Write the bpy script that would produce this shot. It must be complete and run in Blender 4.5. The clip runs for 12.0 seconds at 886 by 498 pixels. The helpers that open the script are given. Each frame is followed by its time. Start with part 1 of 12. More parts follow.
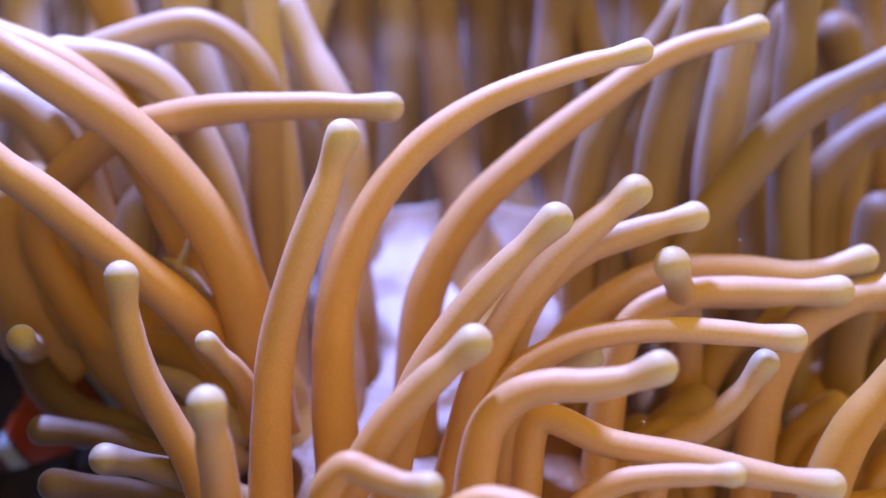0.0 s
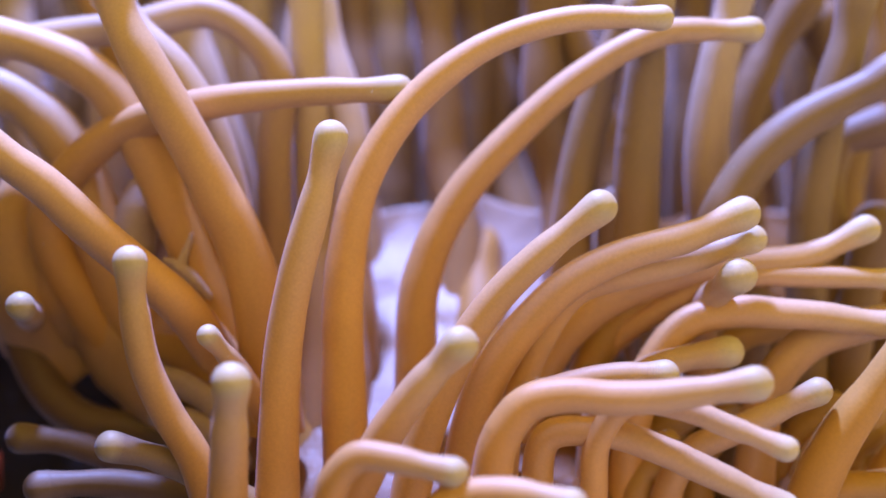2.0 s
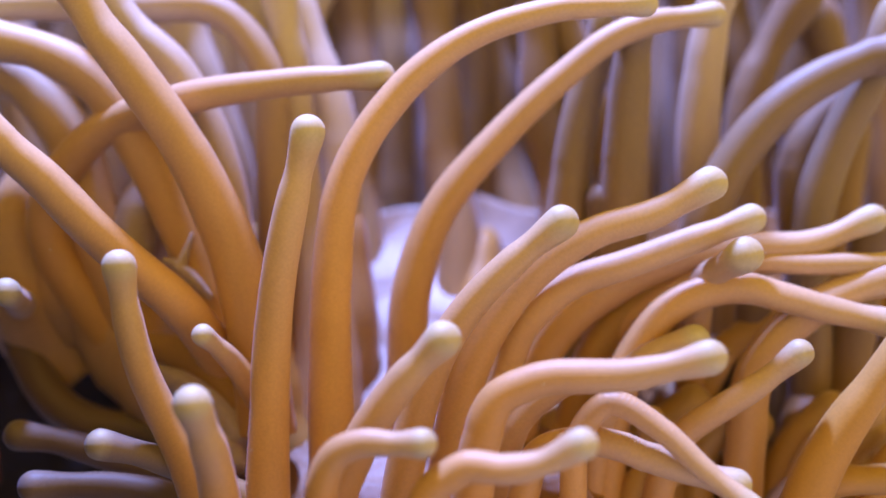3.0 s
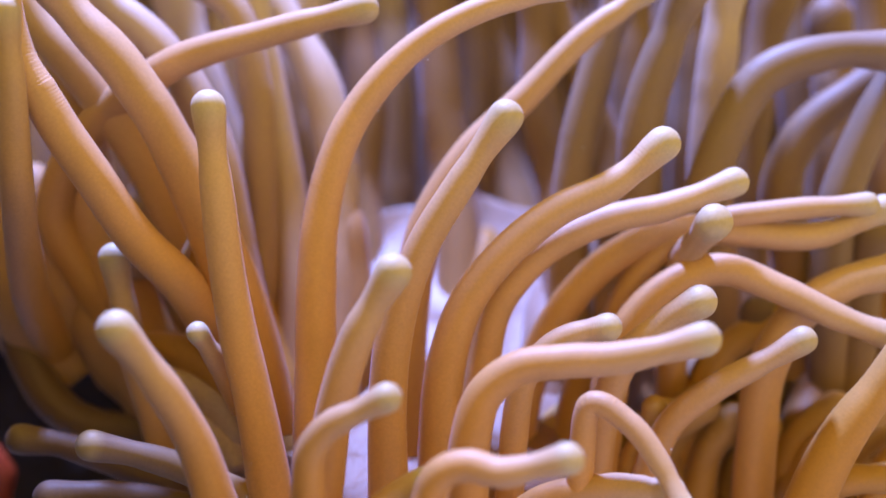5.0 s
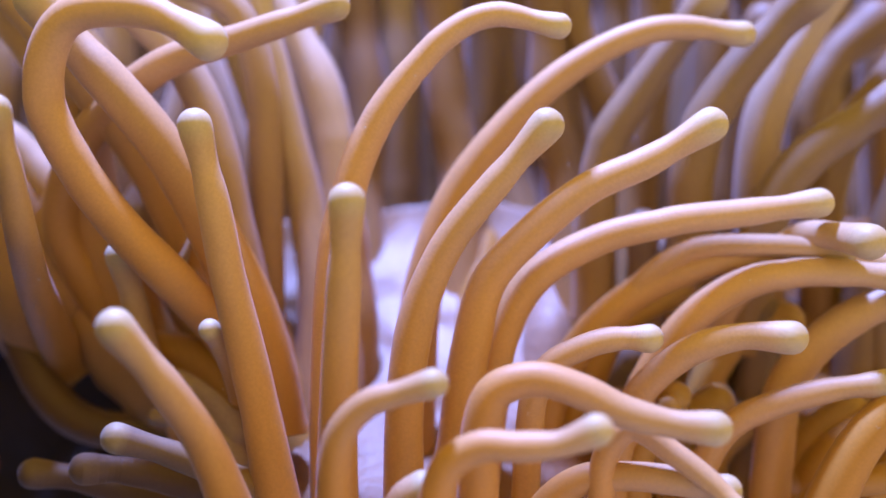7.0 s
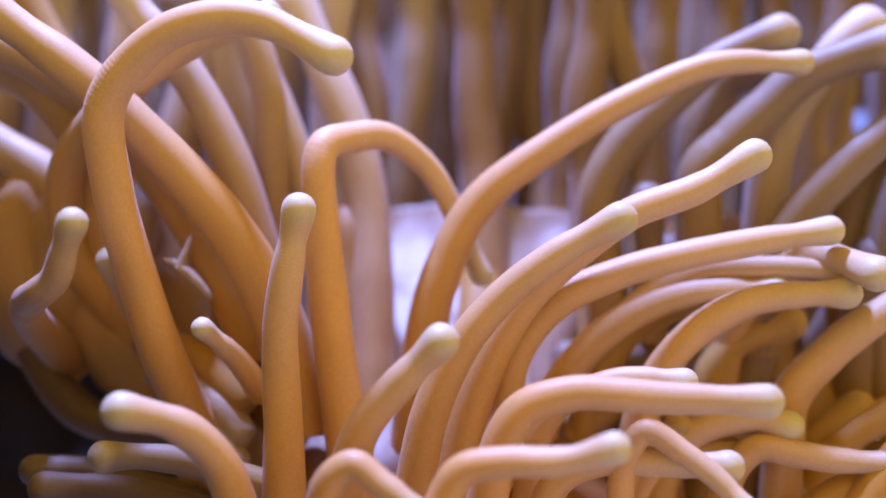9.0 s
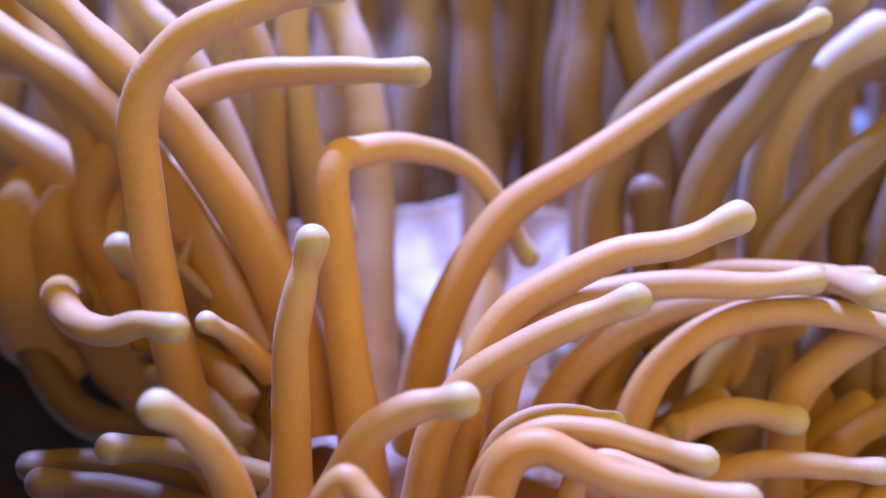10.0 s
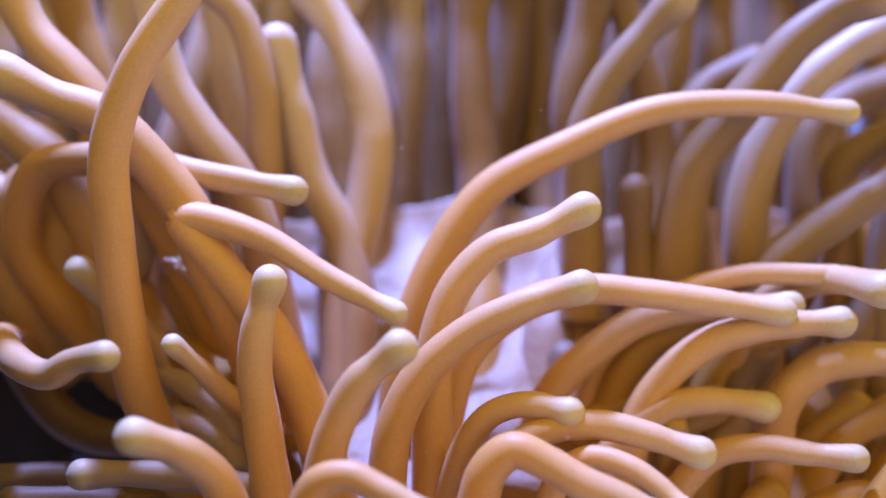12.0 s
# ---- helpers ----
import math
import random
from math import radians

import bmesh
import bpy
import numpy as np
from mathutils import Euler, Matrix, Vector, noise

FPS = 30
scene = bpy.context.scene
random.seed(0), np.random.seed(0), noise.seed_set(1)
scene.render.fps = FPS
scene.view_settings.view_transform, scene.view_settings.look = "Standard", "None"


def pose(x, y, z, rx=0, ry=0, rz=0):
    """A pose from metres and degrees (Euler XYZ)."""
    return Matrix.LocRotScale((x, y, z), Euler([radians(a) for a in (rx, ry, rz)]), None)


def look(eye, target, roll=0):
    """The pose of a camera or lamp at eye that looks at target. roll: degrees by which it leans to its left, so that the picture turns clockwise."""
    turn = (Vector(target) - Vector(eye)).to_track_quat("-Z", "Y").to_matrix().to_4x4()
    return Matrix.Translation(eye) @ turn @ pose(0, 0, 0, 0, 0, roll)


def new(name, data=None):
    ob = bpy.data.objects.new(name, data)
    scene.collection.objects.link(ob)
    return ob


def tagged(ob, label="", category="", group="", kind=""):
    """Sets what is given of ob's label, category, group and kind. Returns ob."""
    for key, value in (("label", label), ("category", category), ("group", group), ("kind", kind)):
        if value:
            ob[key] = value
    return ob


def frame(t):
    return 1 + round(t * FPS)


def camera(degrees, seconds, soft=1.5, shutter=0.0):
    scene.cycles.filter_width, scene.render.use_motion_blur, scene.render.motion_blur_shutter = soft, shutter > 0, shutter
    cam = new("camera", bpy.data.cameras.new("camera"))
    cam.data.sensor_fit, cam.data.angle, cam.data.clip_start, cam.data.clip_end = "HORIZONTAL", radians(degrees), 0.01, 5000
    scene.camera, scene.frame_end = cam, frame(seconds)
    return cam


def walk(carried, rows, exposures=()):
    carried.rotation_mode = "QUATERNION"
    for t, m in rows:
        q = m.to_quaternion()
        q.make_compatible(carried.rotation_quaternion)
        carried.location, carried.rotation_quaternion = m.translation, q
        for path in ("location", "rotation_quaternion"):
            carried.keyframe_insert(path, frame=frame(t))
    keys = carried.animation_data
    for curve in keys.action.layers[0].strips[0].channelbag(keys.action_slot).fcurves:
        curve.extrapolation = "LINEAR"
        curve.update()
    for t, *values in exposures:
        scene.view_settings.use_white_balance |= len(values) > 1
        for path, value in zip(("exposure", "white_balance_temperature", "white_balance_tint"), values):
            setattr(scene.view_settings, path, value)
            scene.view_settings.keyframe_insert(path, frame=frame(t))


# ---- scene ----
# ---- camera ----
cam = camera(41.4, 12.0, soft=1.7)
cam.data.dof.use_dof = True
cam.data.dof.focus_distance = 0.243
cam.data.dof.aperture_fstop = 4.8
walk(cam, [(0.0, pose(0, 0, 0.12, 90, 0, 0)), (12.0, pose(0, 0, 0.12, 90, 0, 0))])
RISE = 0.12          # height of the camera above the tank floor
MM = 0.001

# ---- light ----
# amber fill added for the glow inside the tentacles, with no real source
world = bpy.data.worlds.new("amber_fill_light")
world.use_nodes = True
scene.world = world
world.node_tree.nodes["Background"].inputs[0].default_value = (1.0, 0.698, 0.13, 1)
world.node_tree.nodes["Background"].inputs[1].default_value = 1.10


def area_lamp(name, eye, target, width, depth, watts, colour):
    data = bpy.data.lights.new(name, "AREA")
    data.shape, data.size, data.size_y = "RECTANGLE", width, depth
    data.energy, data.color = watts, colour
    ob = new(name, data)
    ob.matrix_world = look(eye, target)
    return ob


# the tank's lamp bar above the water
area_lamp("aquarium_lamp", (-0.09, 0.285, 0.90), (0.0, 0.27, 0.12), 0.09, 0.06, 33.5, (0.235, 0.338, 1.0))


# ---- materials ----
def material(name):
    m = bpy.data.materials.new(name)
    m.use_nodes = True
    nt = m.node_tree
    return m, nt, nt.nodes["Principled BSDF"]


def ramp(nt, stops):
    r = nt.nodes.new("ShaderNodeValToRGB")
    e = r.color_ramp.elements
    while len(e) < len(stops):
        e.new(0.5)
    for el, (p, c) in zip(e, stops):
        el.position, el.color = p, (*c, 1)
    return r


def noise_tex(nt, scale, detail=3.0, coord="Object"):
    co = nt.nodes.new("ShaderNodeTexCoord")
    n = nt.nodes.new("ShaderNodeTexNoise")
    n.inputs["Scale"].default_value, n.inputs["Detail"].default_value = scale, detail
    nt.links.new(co.outputs[coord], n.inputs["Vector"])
    return n


def mixed(nt, a, b, fac, kind="MIX"):
    m = nt.nodes.new("ShaderNodeMix")
    m.data_type, m.blend_type = "RGBA", kind
    for sock, v in ((m.inputs[0], fac), (m.inputs[6], a), (m.inputs[7], b)):
        if isinstance(v, (int, float)):
            sock.default_value = v
        elif isinstance(v, tuple):
            sock.default_value = (*v, 1)
        else:
            nt.links.new(v, sock)
    return m.outputs[2]


def bump(nt, bsdf, height, strength, distance):
    b = nt.nodes.new("ShaderNodeBump")
    b.inputs["Strength"].default_value, b.inputs["Distance"].default_value = strength, distance
    nt.links.new(height, b.inputs["Height"])
    nt.links.new(b.outputs[0], bsdf.inputs["Normal"])


def skin(name, stops, sheen, through_light, film=1.0):
    """Soft wet animal skin; the colour follows the tentacle from its root to its tip."""
    m, nt, p = material(name)
    at = nt.nodes.new("ShaderNodeAttribute")
    at.attribute_name = "along"
    r = ramp(nt, stops)
    nt.links.new(at.outputs["Fac"], r.inputs[0])
    # velvety grain and broad soft blotches, laid on the straight tentacle, and each one's own depth of colour
    rest = nt.nodes.new("ShaderNodeAttribute")
    rest.attribute_name = "rest"
    own = nt.nodes.new("ShaderNodeAttribute")
    own.attribute_name = "own"
    stretch = nt.nodes.new("ShaderNodeMapping")
    stretch.inputs["Scale"].default_value = (1, 1, 0.35)
    nt.links.new(rest.outputs["Vector"], stretch.inputs[0])
    fine, broad = nt.nodes.new("ShaderNodeTexNoise"), nt.nodes.new("ShaderNodeTexNoise")
    fine.inputs["Scale"].default_value, fine.inputs["Detail"].default_value = 1500, 3
    broad.inputs["Scale"].default_value, broad.inputs["Detail"].default_value = 170, 3
    nt.links.new(rest.outputs["Vector"], fine.inputs["Vector"])
    nt.links.new(stretch.outputs[0], broad.inputs["Vector"])
    c = mixed(nt, r.outputs[0], mixed(nt, (0.70, 0.67, 0.64), (1.24, 1.22, 1.20), fine.outputs[0]), 0.5, "MULTIPLY")
    c = mixed(nt, c, mixed(nt, (0.72, 0.69, 0.60), (1.26, 1.27, 1.34), broad.outputs[0]), 0.55, "MULTIPLY")
    c = mixed(nt, c, mixed(nt, (0.90, 0.87, 0.82), (1.10, 1.10, 1.12), own.outputs["Fac"]), 1.0, "MULTIPLY")
    nt.links.new(c, p.inputs["Base Color"])
    p.inputs["Roughness"].default_value = 0.65
    p.inputs["Specular IOR Level"].default_value = 0.5
    p.inputs["Coat Weight"].default_value = film
    p.inputs["Coat Roughness"].default_value = 0.5
    p.inputs["Coat IOR"].default_value = 1.6
    p.inputs["Sheen Weight"].default_value = sheen
    p.inputs["Sheen Roughness"].default_value = 0.42
    p.inputs["Sheen Tint"].default_value = (0.86, 0.76, 1, 1)
    bump(nt, p, fine.outputs[0], 0.16, 0.0003)
    if through_light:
        tr = nt.nodes.new("ShaderNodeBsdfTranslucent")
        nt.links.new(mixed(nt, c, (1.0, 0.62, 0.16), 1.0, "MULTIPLY"), tr.inputs["Color"])
        mx = nt.nodes.new("ShaderNodeMixShader")
        mx.inputs[0].default_value = through_light
        nt.links.new(p.outputs[0], mx.inputs[1])
        nt.links.new(tr.outputs[0], mx.inputs[2])
        nt.links.new(mx.outputs[0], nt.nodes["Material Output"].inputs[0])
    return m


SKIN = {
    "near": skin("tentacle_skin", [(0.0, (0.58, 0.27, 0.03)), (0.4, (0.58, 0.31, 0.095)), (0.66, (0.57, 0.345, 0.17)),
                                   (0.95, (0.55, 0.385, 0.225)), (1.0, (0.54, 0.46, 0.30))], 0.15, 0.04, 0.4),
    # tan, with the weaker light away from the lamp put into it too
    "mid": skin("tentacle_skin_dim_tan", [(0.0, (0.35, 0.19, 0.05)), (0.5, (0.255, 0.165, 0.085)), (0.94, (0.24, 0.165, 0.115)),
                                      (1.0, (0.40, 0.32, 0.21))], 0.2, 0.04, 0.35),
    "pale": skin("tentacle_skin_pale", [(0.0, (0.40, 0.20, 0.06)), (0.25, (0.37, 0.205, 0.09)), (0.5, (0.43, 0.285, 0.17)), (0.78, (0.50, 0.385, 0.30)),
                                        (1.0, (0.55, 0.46, 0.40))], 0.2, 0.04, 0.45),
    "deep": skin("tentacle_skin_deep_orange", [(0.0, (0.46, 0.22, 0.025)), (0.6, (0.46, 0.235, 0.035)), (1.0, (0.47, 0.28, 0.08))], 0.25, 0.08, 0.2),
    # brown, dimmed as well for the weaker light of the back rows
    "far": skin("tentacle_skin_dim_brown", [(0.0, (0.40, 0.20, 0.05)), (0.6, (0.235, 0.135, 0.06)), (1.0, (0.20, 0.122, 0.075))], 0.2, 0.06, 0.25),
    # brown darkened further: the shade at the lower left is put into the colour
    "dark": skin("tentacle_skin_shaded_brown", [(0.0, (0.15, 0.075, 0.03)), (0.8, (0.16, 0.09, 0.045)), (1.0, (0.21, 0.14, 0.10))], 0.2, 0.04, 0.2),
}


def mottled(name, a, b, scale, rough, relief, detail=5.0, sheen=0.0):
    m, nt, p = material(name)
    n = noise_tex(nt, scale, detail)
    n2 = noise_tex(nt, scale * 7, 3)
    c = mixed(nt, a, b, n.outputs[0])
    c = mixed(nt, c, mixed(nt, (0.6, 0.6, 0.6), (1.2, 1.2, 1.2), n2.outputs[0]), 0.5, "MULTIPLY")
    nt.links.new(c, p.inputs["Base Color"])
    p.inputs["Roughness"].default_value = rough
    p.inputs["Sheen Weight"].default_value = sheen
    bump(nt, p, n2.outputs[0], 0.5, relief)
    return m


def disc_skin():
    """Pale round the mouth, amber towards the rim."""
    m = mottled("oral_disc_skin", (0.40, 0.28, 0.235), (0.50, 0.375, 0.32), 60, 0.5, 0.0006, 3, 0.05)
    nt = m.node_tree
    p = nt.nodes["Principled BSDF"]
    pale = p.inputs["Base Color"].links[0].from_socket
    co = nt.nodes.new("ShaderNodeTexCoord")
    mp = nt.nodes.new("ShaderNodeMapping")
    mp.inputs["Location"].default_value = (-0.0055, -0.015, -0.0936)
    mp.inputs["Scale"].default_value = (0.8, 0.5, 0.8)
    ln = nt.nodes.new("ShaderNodeVectorMath")
    ln.operation = "LENGTH"
    nt.links.new(co.outputs["Object"], mp.inputs[0])
    nt.links.new(mp.outputs[0], ln.inputs[0])
    r = ramp(nt, [(0.009, (0, 0, 0)), (0.038, (1, 1, 1))])
    nt.links.new(ln.outputs["Value"], r.inputs[0])
    nt.links.new(mixed(nt, pale, (0.22, 0.085, 0.015), r.outputs[0]), p.inputs["Base Color"])
    return m


DISC = disc_skin()
FLESH = skin("body_flesh", [(0.0, (0.64, 0.38, 0.17)), (1.0, (0.64, 0.38, 0.17))], 0.2, 0.22, 0.25)
WEB = mottled("web_skin", (0.40, 0.25, 0.15), (0.50, 0.35, 0.25), 120, 0.5, 0.0004, 3, 0.1)
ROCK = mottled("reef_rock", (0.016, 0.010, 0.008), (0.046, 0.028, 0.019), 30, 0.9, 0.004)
WALL_ROCK = mottled("brown_reef_rock", (0.07, 0.040, 0.024), (0.16, 0.092, 0.055), 30, 0.9, 0.004)
# pale rock whose blue stands for the light falling on it
BLUE_LIT_ROCK = mottled("blue_lit_rock", (0.16, 0.19, 0.27), (0.26, 0.29, 0.36), 40, 0.8, 0.003)
SAND = mottled("sand", (0.45, 0.36, 0.26), (0.60, 0.50, 0.38), 400, 0.9, 0.001)
SPECK = mottled("speck", (0.6, 0.55, 0.5), (0.7, 0.68, 0.66), 900, 0.8, 0.0001)
FISH_RED = mottled("fish_orange", (0.30, 0.03, 0.01), (0.42, 0.07, 0.015), 200, 0.4, 0.0002)
# white greyed: the shade behind the tentacles is put into it
FISH_WHITE_SHADED = mottled("fish_white_shaded", (0.42, 0.47, 0.52), (0.52, 0.55, 0.58), 200, 0.4, 0.0002)
FISH_BLACK = mottled("fish_black", (0.012, 0.012, 0.014), (0.02, 0.02, 0.022), 200, 0.35, 0.0002)


# ---- building helpers ----
def part(name, bm, mat, parent=None, label=""):
    """Links a bmesh as one mesh object."""
    me = bpy.data.meshes.new(name)
    bm.to_mesh(me)
    bm.free()
    me.attributes.new("rest", "FLOAT_VECTOR", "POINT").data.foreach_set("vector", [q for v in me.vertices for q in v.co])
    me.materials.append(mat)
    me.shade_smooth()
    ob = new(name, me)
    if parent is not None:
        ob.parent = parent
    if label:
        tagged(ob, label=label)
    return ob


def tube_mesh(name, rings, mat, sides=18, own=0.5, length=1.0):
    """A closed tube round local z. rings: (z, radius, along), from the bottom to the top."""
    verts, faces, along, rest = [], [], [], []
    for z, r, a in rings:
        for k in range(sides):
            w = 2 * math.pi * k / sides
            verts.append((r * math.cos(w), r * math.sin(w), z))
            along.append(a)
            rest += (verts[-1][0] + own, verts[-1][1], a * length * MM)
    n = len(rings)
    for i in range(n - 1):
        for k in range(sides):
            k2 = (k + 1) % sides
            faces.append((i * sides + k, i * sides + k2, (i + 1) * sides + k2, (i + 1) * sides + k))
    faces.append(tuple(range(sides - 1, -1, -1)))
    faces.append(tuple((n - 1) * sides + k for k in range(sides)))
    me = bpy.data.meshes.new(name)
    me.from_pydata(verts, [], faces)
    me.attributes.new("along", "FLOAT", "POINT").data.foreach_set("value", along)
    me.attributes.new("rest", "FLOAT_VECTOR", "POINT").data.foreach_set("vector", rest)
    me.attributes.new("own", "FLOAT", "POINT").data.foreach_set("value", [own] * len(verts))
    me.materials.append(mat)
    me.shade_smooth()
    return me


# ---- the anemone ----
anemone = tagged(new("sea_anemone"), "large amber sea anemone with long swaying tube tentacles", "sea anemone")
anemone.location = (0, 0.28, 0.0)
ARMS = {}


def radius_at(s, r0, r1, length, seed, flare):
    """Tentacle radius: an even taper with slight swellings, a waist and a bulb at the tip; flare: how far the root widens."""
    r = (r0 + (r1 - r0) * s ** 0.85) * (1 + flare * max(0, 1 - s / 0.4) ** 2)
    d = (1 - s) * length / r1
    r *= 1 + 0.17 * math.exp(-(d / 1.3) ** 2) - 0.10 * math.exp(-((d - 3.1) / 1.3) ** 2)
    return r * (1 + 0.06 * noise.noise((s * length * 0.045, seed, 0)) + 0.012 * noise.noise((s * length * 0.15, seed, 4.0)))


def tentacle(key, length, r0, r1, count, tone):
    """A tentacle of so many rigid pieces, sizes in mm. The pieces overlap, so that it can bend."""
    step = length / (count - 1)
    seed = 7.3 * len(ARMS)
    mat = SKIN[tone]
    flare = 0.22 if length > 90 and tone in ("far", "pale") else 0.0
    own = random.Random(len(ARMS)).random()
    pieces = []
    sides = 14 if tone == "far" else 20
    for i in range(count):
        last = i == count - 1
        rings = []
        # past its own stretch a piece draws in a little, to slip under its neighbours
        for a, k in ((-1.16, 0.30), (-1.12, 0.75), (-1.02, 0.95), (-0.85, 0.988), (-0.68, 0.997), (-0.5, 1.0), (-0.17, 1.0), (0.17, 1.0),
                     (0.5, 1.0), (0.68, 0.997), (0.85, 0.988), (1.02, 0.95), (1.12, 0.75), (1.16, 0.30)):
            if last and a > 0:
                break
            s = min(1, max(0, (i + a) / (count - 1)))
            rings.append((step * a, radius_at(s, r0, r1, length, seed, flare) * k, s))
        if last:
            rb = radius_at(1, r0, r1, length, seed, 0)
            for q in (0.0, 0.2, 0.4, 0.6, 0.8, 1.0, 1.2, 1.4):
                rings.append((rb * 0.95 * math.sin(q), rb * math.cos(q), 1.0))
        rings = [(z * MM, r * MM, a) for z, r, a in rings]
        name = "tentacle" if i == 0 else "tip" if last else "segment"
        ob = new(name, tube_mesh(name, rings, mat, sides, own, length))
        if last:
            tagged(ob, label="pale greenish cream rounded tip")
        ob.parent = anemone if i == 0 else pieces[0]
        pieces.append(ob)
    tagged(pieces[0], label={"near": "long smooth amber tentacle", "mid": "long smooth tan tentacle, dimmed for weaker light", "deep": "smooth deep orange tentacle", "far": "long smooth brown tentacle, dimmed for weaker light", "dark": "short smooth brown tentacle, darkened for shade", "pale": "long smooth pale pinkish tentacle"}[tone])
    ARMS[key] = pieces


tentacle("A", 99.5, 5.22, 3.12, 104, "near")
tentacle("B", 147.2, 5.83, 2.86, 154, "near")
tentacle("C", 167.0, 5.89, 2.43, 170, "near")
tentacle("D", 181.0, 6.39, 2.59, 170, "near")
tentacle("G", 102.4, 4.79, 3.10, 109, "near")
tentacle("E", 124.0, 5.22, 3.13, 130, "near")
tentacle("F", 139.0, 4.87, 2.84, 146, "near")
tentacle("L", 73.1, 4.50, 3.12, 80, "near")
tentacle("Q", 47.2, 3.83, 2.36, 71, "near")
tentacle("M", 82.9, 4.30, 2.93, 87, "near")
tentacle("N", 31.7, 3.26, 2.03, 33, "near")
tentacle("O", 60.0, 4.69, 3.13, 66, "near")
tentacle("P", 39.9, 3.40, 2.78, 41, "mid")
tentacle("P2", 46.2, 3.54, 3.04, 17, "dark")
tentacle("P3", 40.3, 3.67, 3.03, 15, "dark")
tentacle("S", 165.2, 5.60, 3.47, 170, "near")
tentacle("SA", 126.1, 6.72, 4.34, 170, "near")
tentacle("SC", 114.1, 5.40, 4.20, 120, "pale")
tentacle("SD", 168.1, 4.47, 3.78, 170, "pale")
tentacle("SE", 115.5, 5.42, 4.16, 121, "pale")
tentacle("b1", 128.3, 5.80, 5.20, 80, "pale")
tentacle("b1b", 121.6, 6.13, 5.48, 75, "pale")
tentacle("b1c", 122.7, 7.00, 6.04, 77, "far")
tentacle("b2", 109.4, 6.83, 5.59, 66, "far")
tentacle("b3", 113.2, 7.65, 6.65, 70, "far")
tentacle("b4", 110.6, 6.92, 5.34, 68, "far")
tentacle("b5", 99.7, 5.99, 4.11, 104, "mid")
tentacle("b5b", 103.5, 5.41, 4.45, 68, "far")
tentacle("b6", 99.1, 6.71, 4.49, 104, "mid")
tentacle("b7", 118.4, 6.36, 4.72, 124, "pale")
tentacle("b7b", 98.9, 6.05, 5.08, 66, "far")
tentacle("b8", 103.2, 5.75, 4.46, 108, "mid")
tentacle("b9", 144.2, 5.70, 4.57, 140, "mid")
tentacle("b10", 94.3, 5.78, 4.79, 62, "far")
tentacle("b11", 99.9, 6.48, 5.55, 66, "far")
tentacle("I", 139.3, 4.86, 2.93, 142, "near")
tentacle("H", 93.2, 4.46, 3.35, 129, "near")
tentacle("J", 116.1, 4.80, 2.97, 119, "near")
tentacle("V", 100.8, 3.45, 2.59, 109, "near")
tentacle("K", 78.4, 4.36, 2.87, 118, "near")
tentacle("U", 48.7, 3.56, 2.61, 57, "near")
tentacle("W", 92.4, 3.52, 2.80, 102, "near")
tentacle("X", 69.6, 3.02, 2.18, 77, "near")
tentacle("Y", 72.6, 3.85, 2.65, 76, "near")
tentacle("Z", 77.1, 3.90, 3.11, 81, "near")
tentacle("R1", 95.6, 5.28, 4.04, 100, "near")
tentacle("R2", 53.2, 5.43, 4.30, 55, "deep")
tentacle("R3", 39.4, 4.29, 3.43, 41, "deep")
tentacle("R4", 60.9, 5.51, 4.62, 64, "far")
tentacle("R5", 73.6, 5.91, 5.00, 77, "far")
tentacle("R6", 37.9, 4.91, 3.10, 39, "deep")
tentacle("R7", 60.0, 5.20, 4.00, 60, "deep")
tentacle("R8", 60.0, 5.20, 4.00, 60, "deep")
tentacle("LB1", 118.5, 7.44, 5.90, 124, "near")
tentacle("LB2", 95.7, 7.13, 5.87, 100, "near")
tentacle("LB3", 112.1, 7.08, 5.82, 75, "deep")
tentacle("LB4", 100.6, 6.96, 5.68, 66, "pale")
tentacle("T", 108.4, 5.21, 2.65, 150, "near")
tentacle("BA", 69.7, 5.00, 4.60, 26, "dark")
tentacle("f0", 106.8, 6.96, 5.44, 71, "pale")
tentacle("f1", 110.6, 7.19, 5.95, 73, "pale")
tentacle("f2", 107.7, 7.68, 5.49, 71, "pale")
tentacle("f3", 110.3, 8.22, 6.50, 73, "pale")
tentacle("f4", 110.6, 8.03, 6.12, 73, "pale")
tentacle("f5", 111.2, 8.27, 6.50, 73, "pale")
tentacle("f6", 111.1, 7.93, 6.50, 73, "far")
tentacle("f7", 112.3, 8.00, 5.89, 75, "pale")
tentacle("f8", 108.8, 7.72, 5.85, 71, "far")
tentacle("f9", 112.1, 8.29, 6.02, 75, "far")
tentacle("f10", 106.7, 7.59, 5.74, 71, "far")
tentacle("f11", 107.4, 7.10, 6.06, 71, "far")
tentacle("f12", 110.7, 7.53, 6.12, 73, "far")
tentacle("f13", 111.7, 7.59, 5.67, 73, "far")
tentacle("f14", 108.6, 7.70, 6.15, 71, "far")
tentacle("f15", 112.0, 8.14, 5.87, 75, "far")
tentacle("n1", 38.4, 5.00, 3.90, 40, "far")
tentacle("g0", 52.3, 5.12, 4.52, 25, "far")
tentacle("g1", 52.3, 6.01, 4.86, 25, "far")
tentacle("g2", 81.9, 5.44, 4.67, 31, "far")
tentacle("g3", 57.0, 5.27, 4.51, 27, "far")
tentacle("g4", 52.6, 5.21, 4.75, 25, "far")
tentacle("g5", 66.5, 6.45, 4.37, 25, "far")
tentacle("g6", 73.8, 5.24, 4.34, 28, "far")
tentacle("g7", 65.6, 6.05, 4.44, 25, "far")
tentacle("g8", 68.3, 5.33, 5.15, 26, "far")
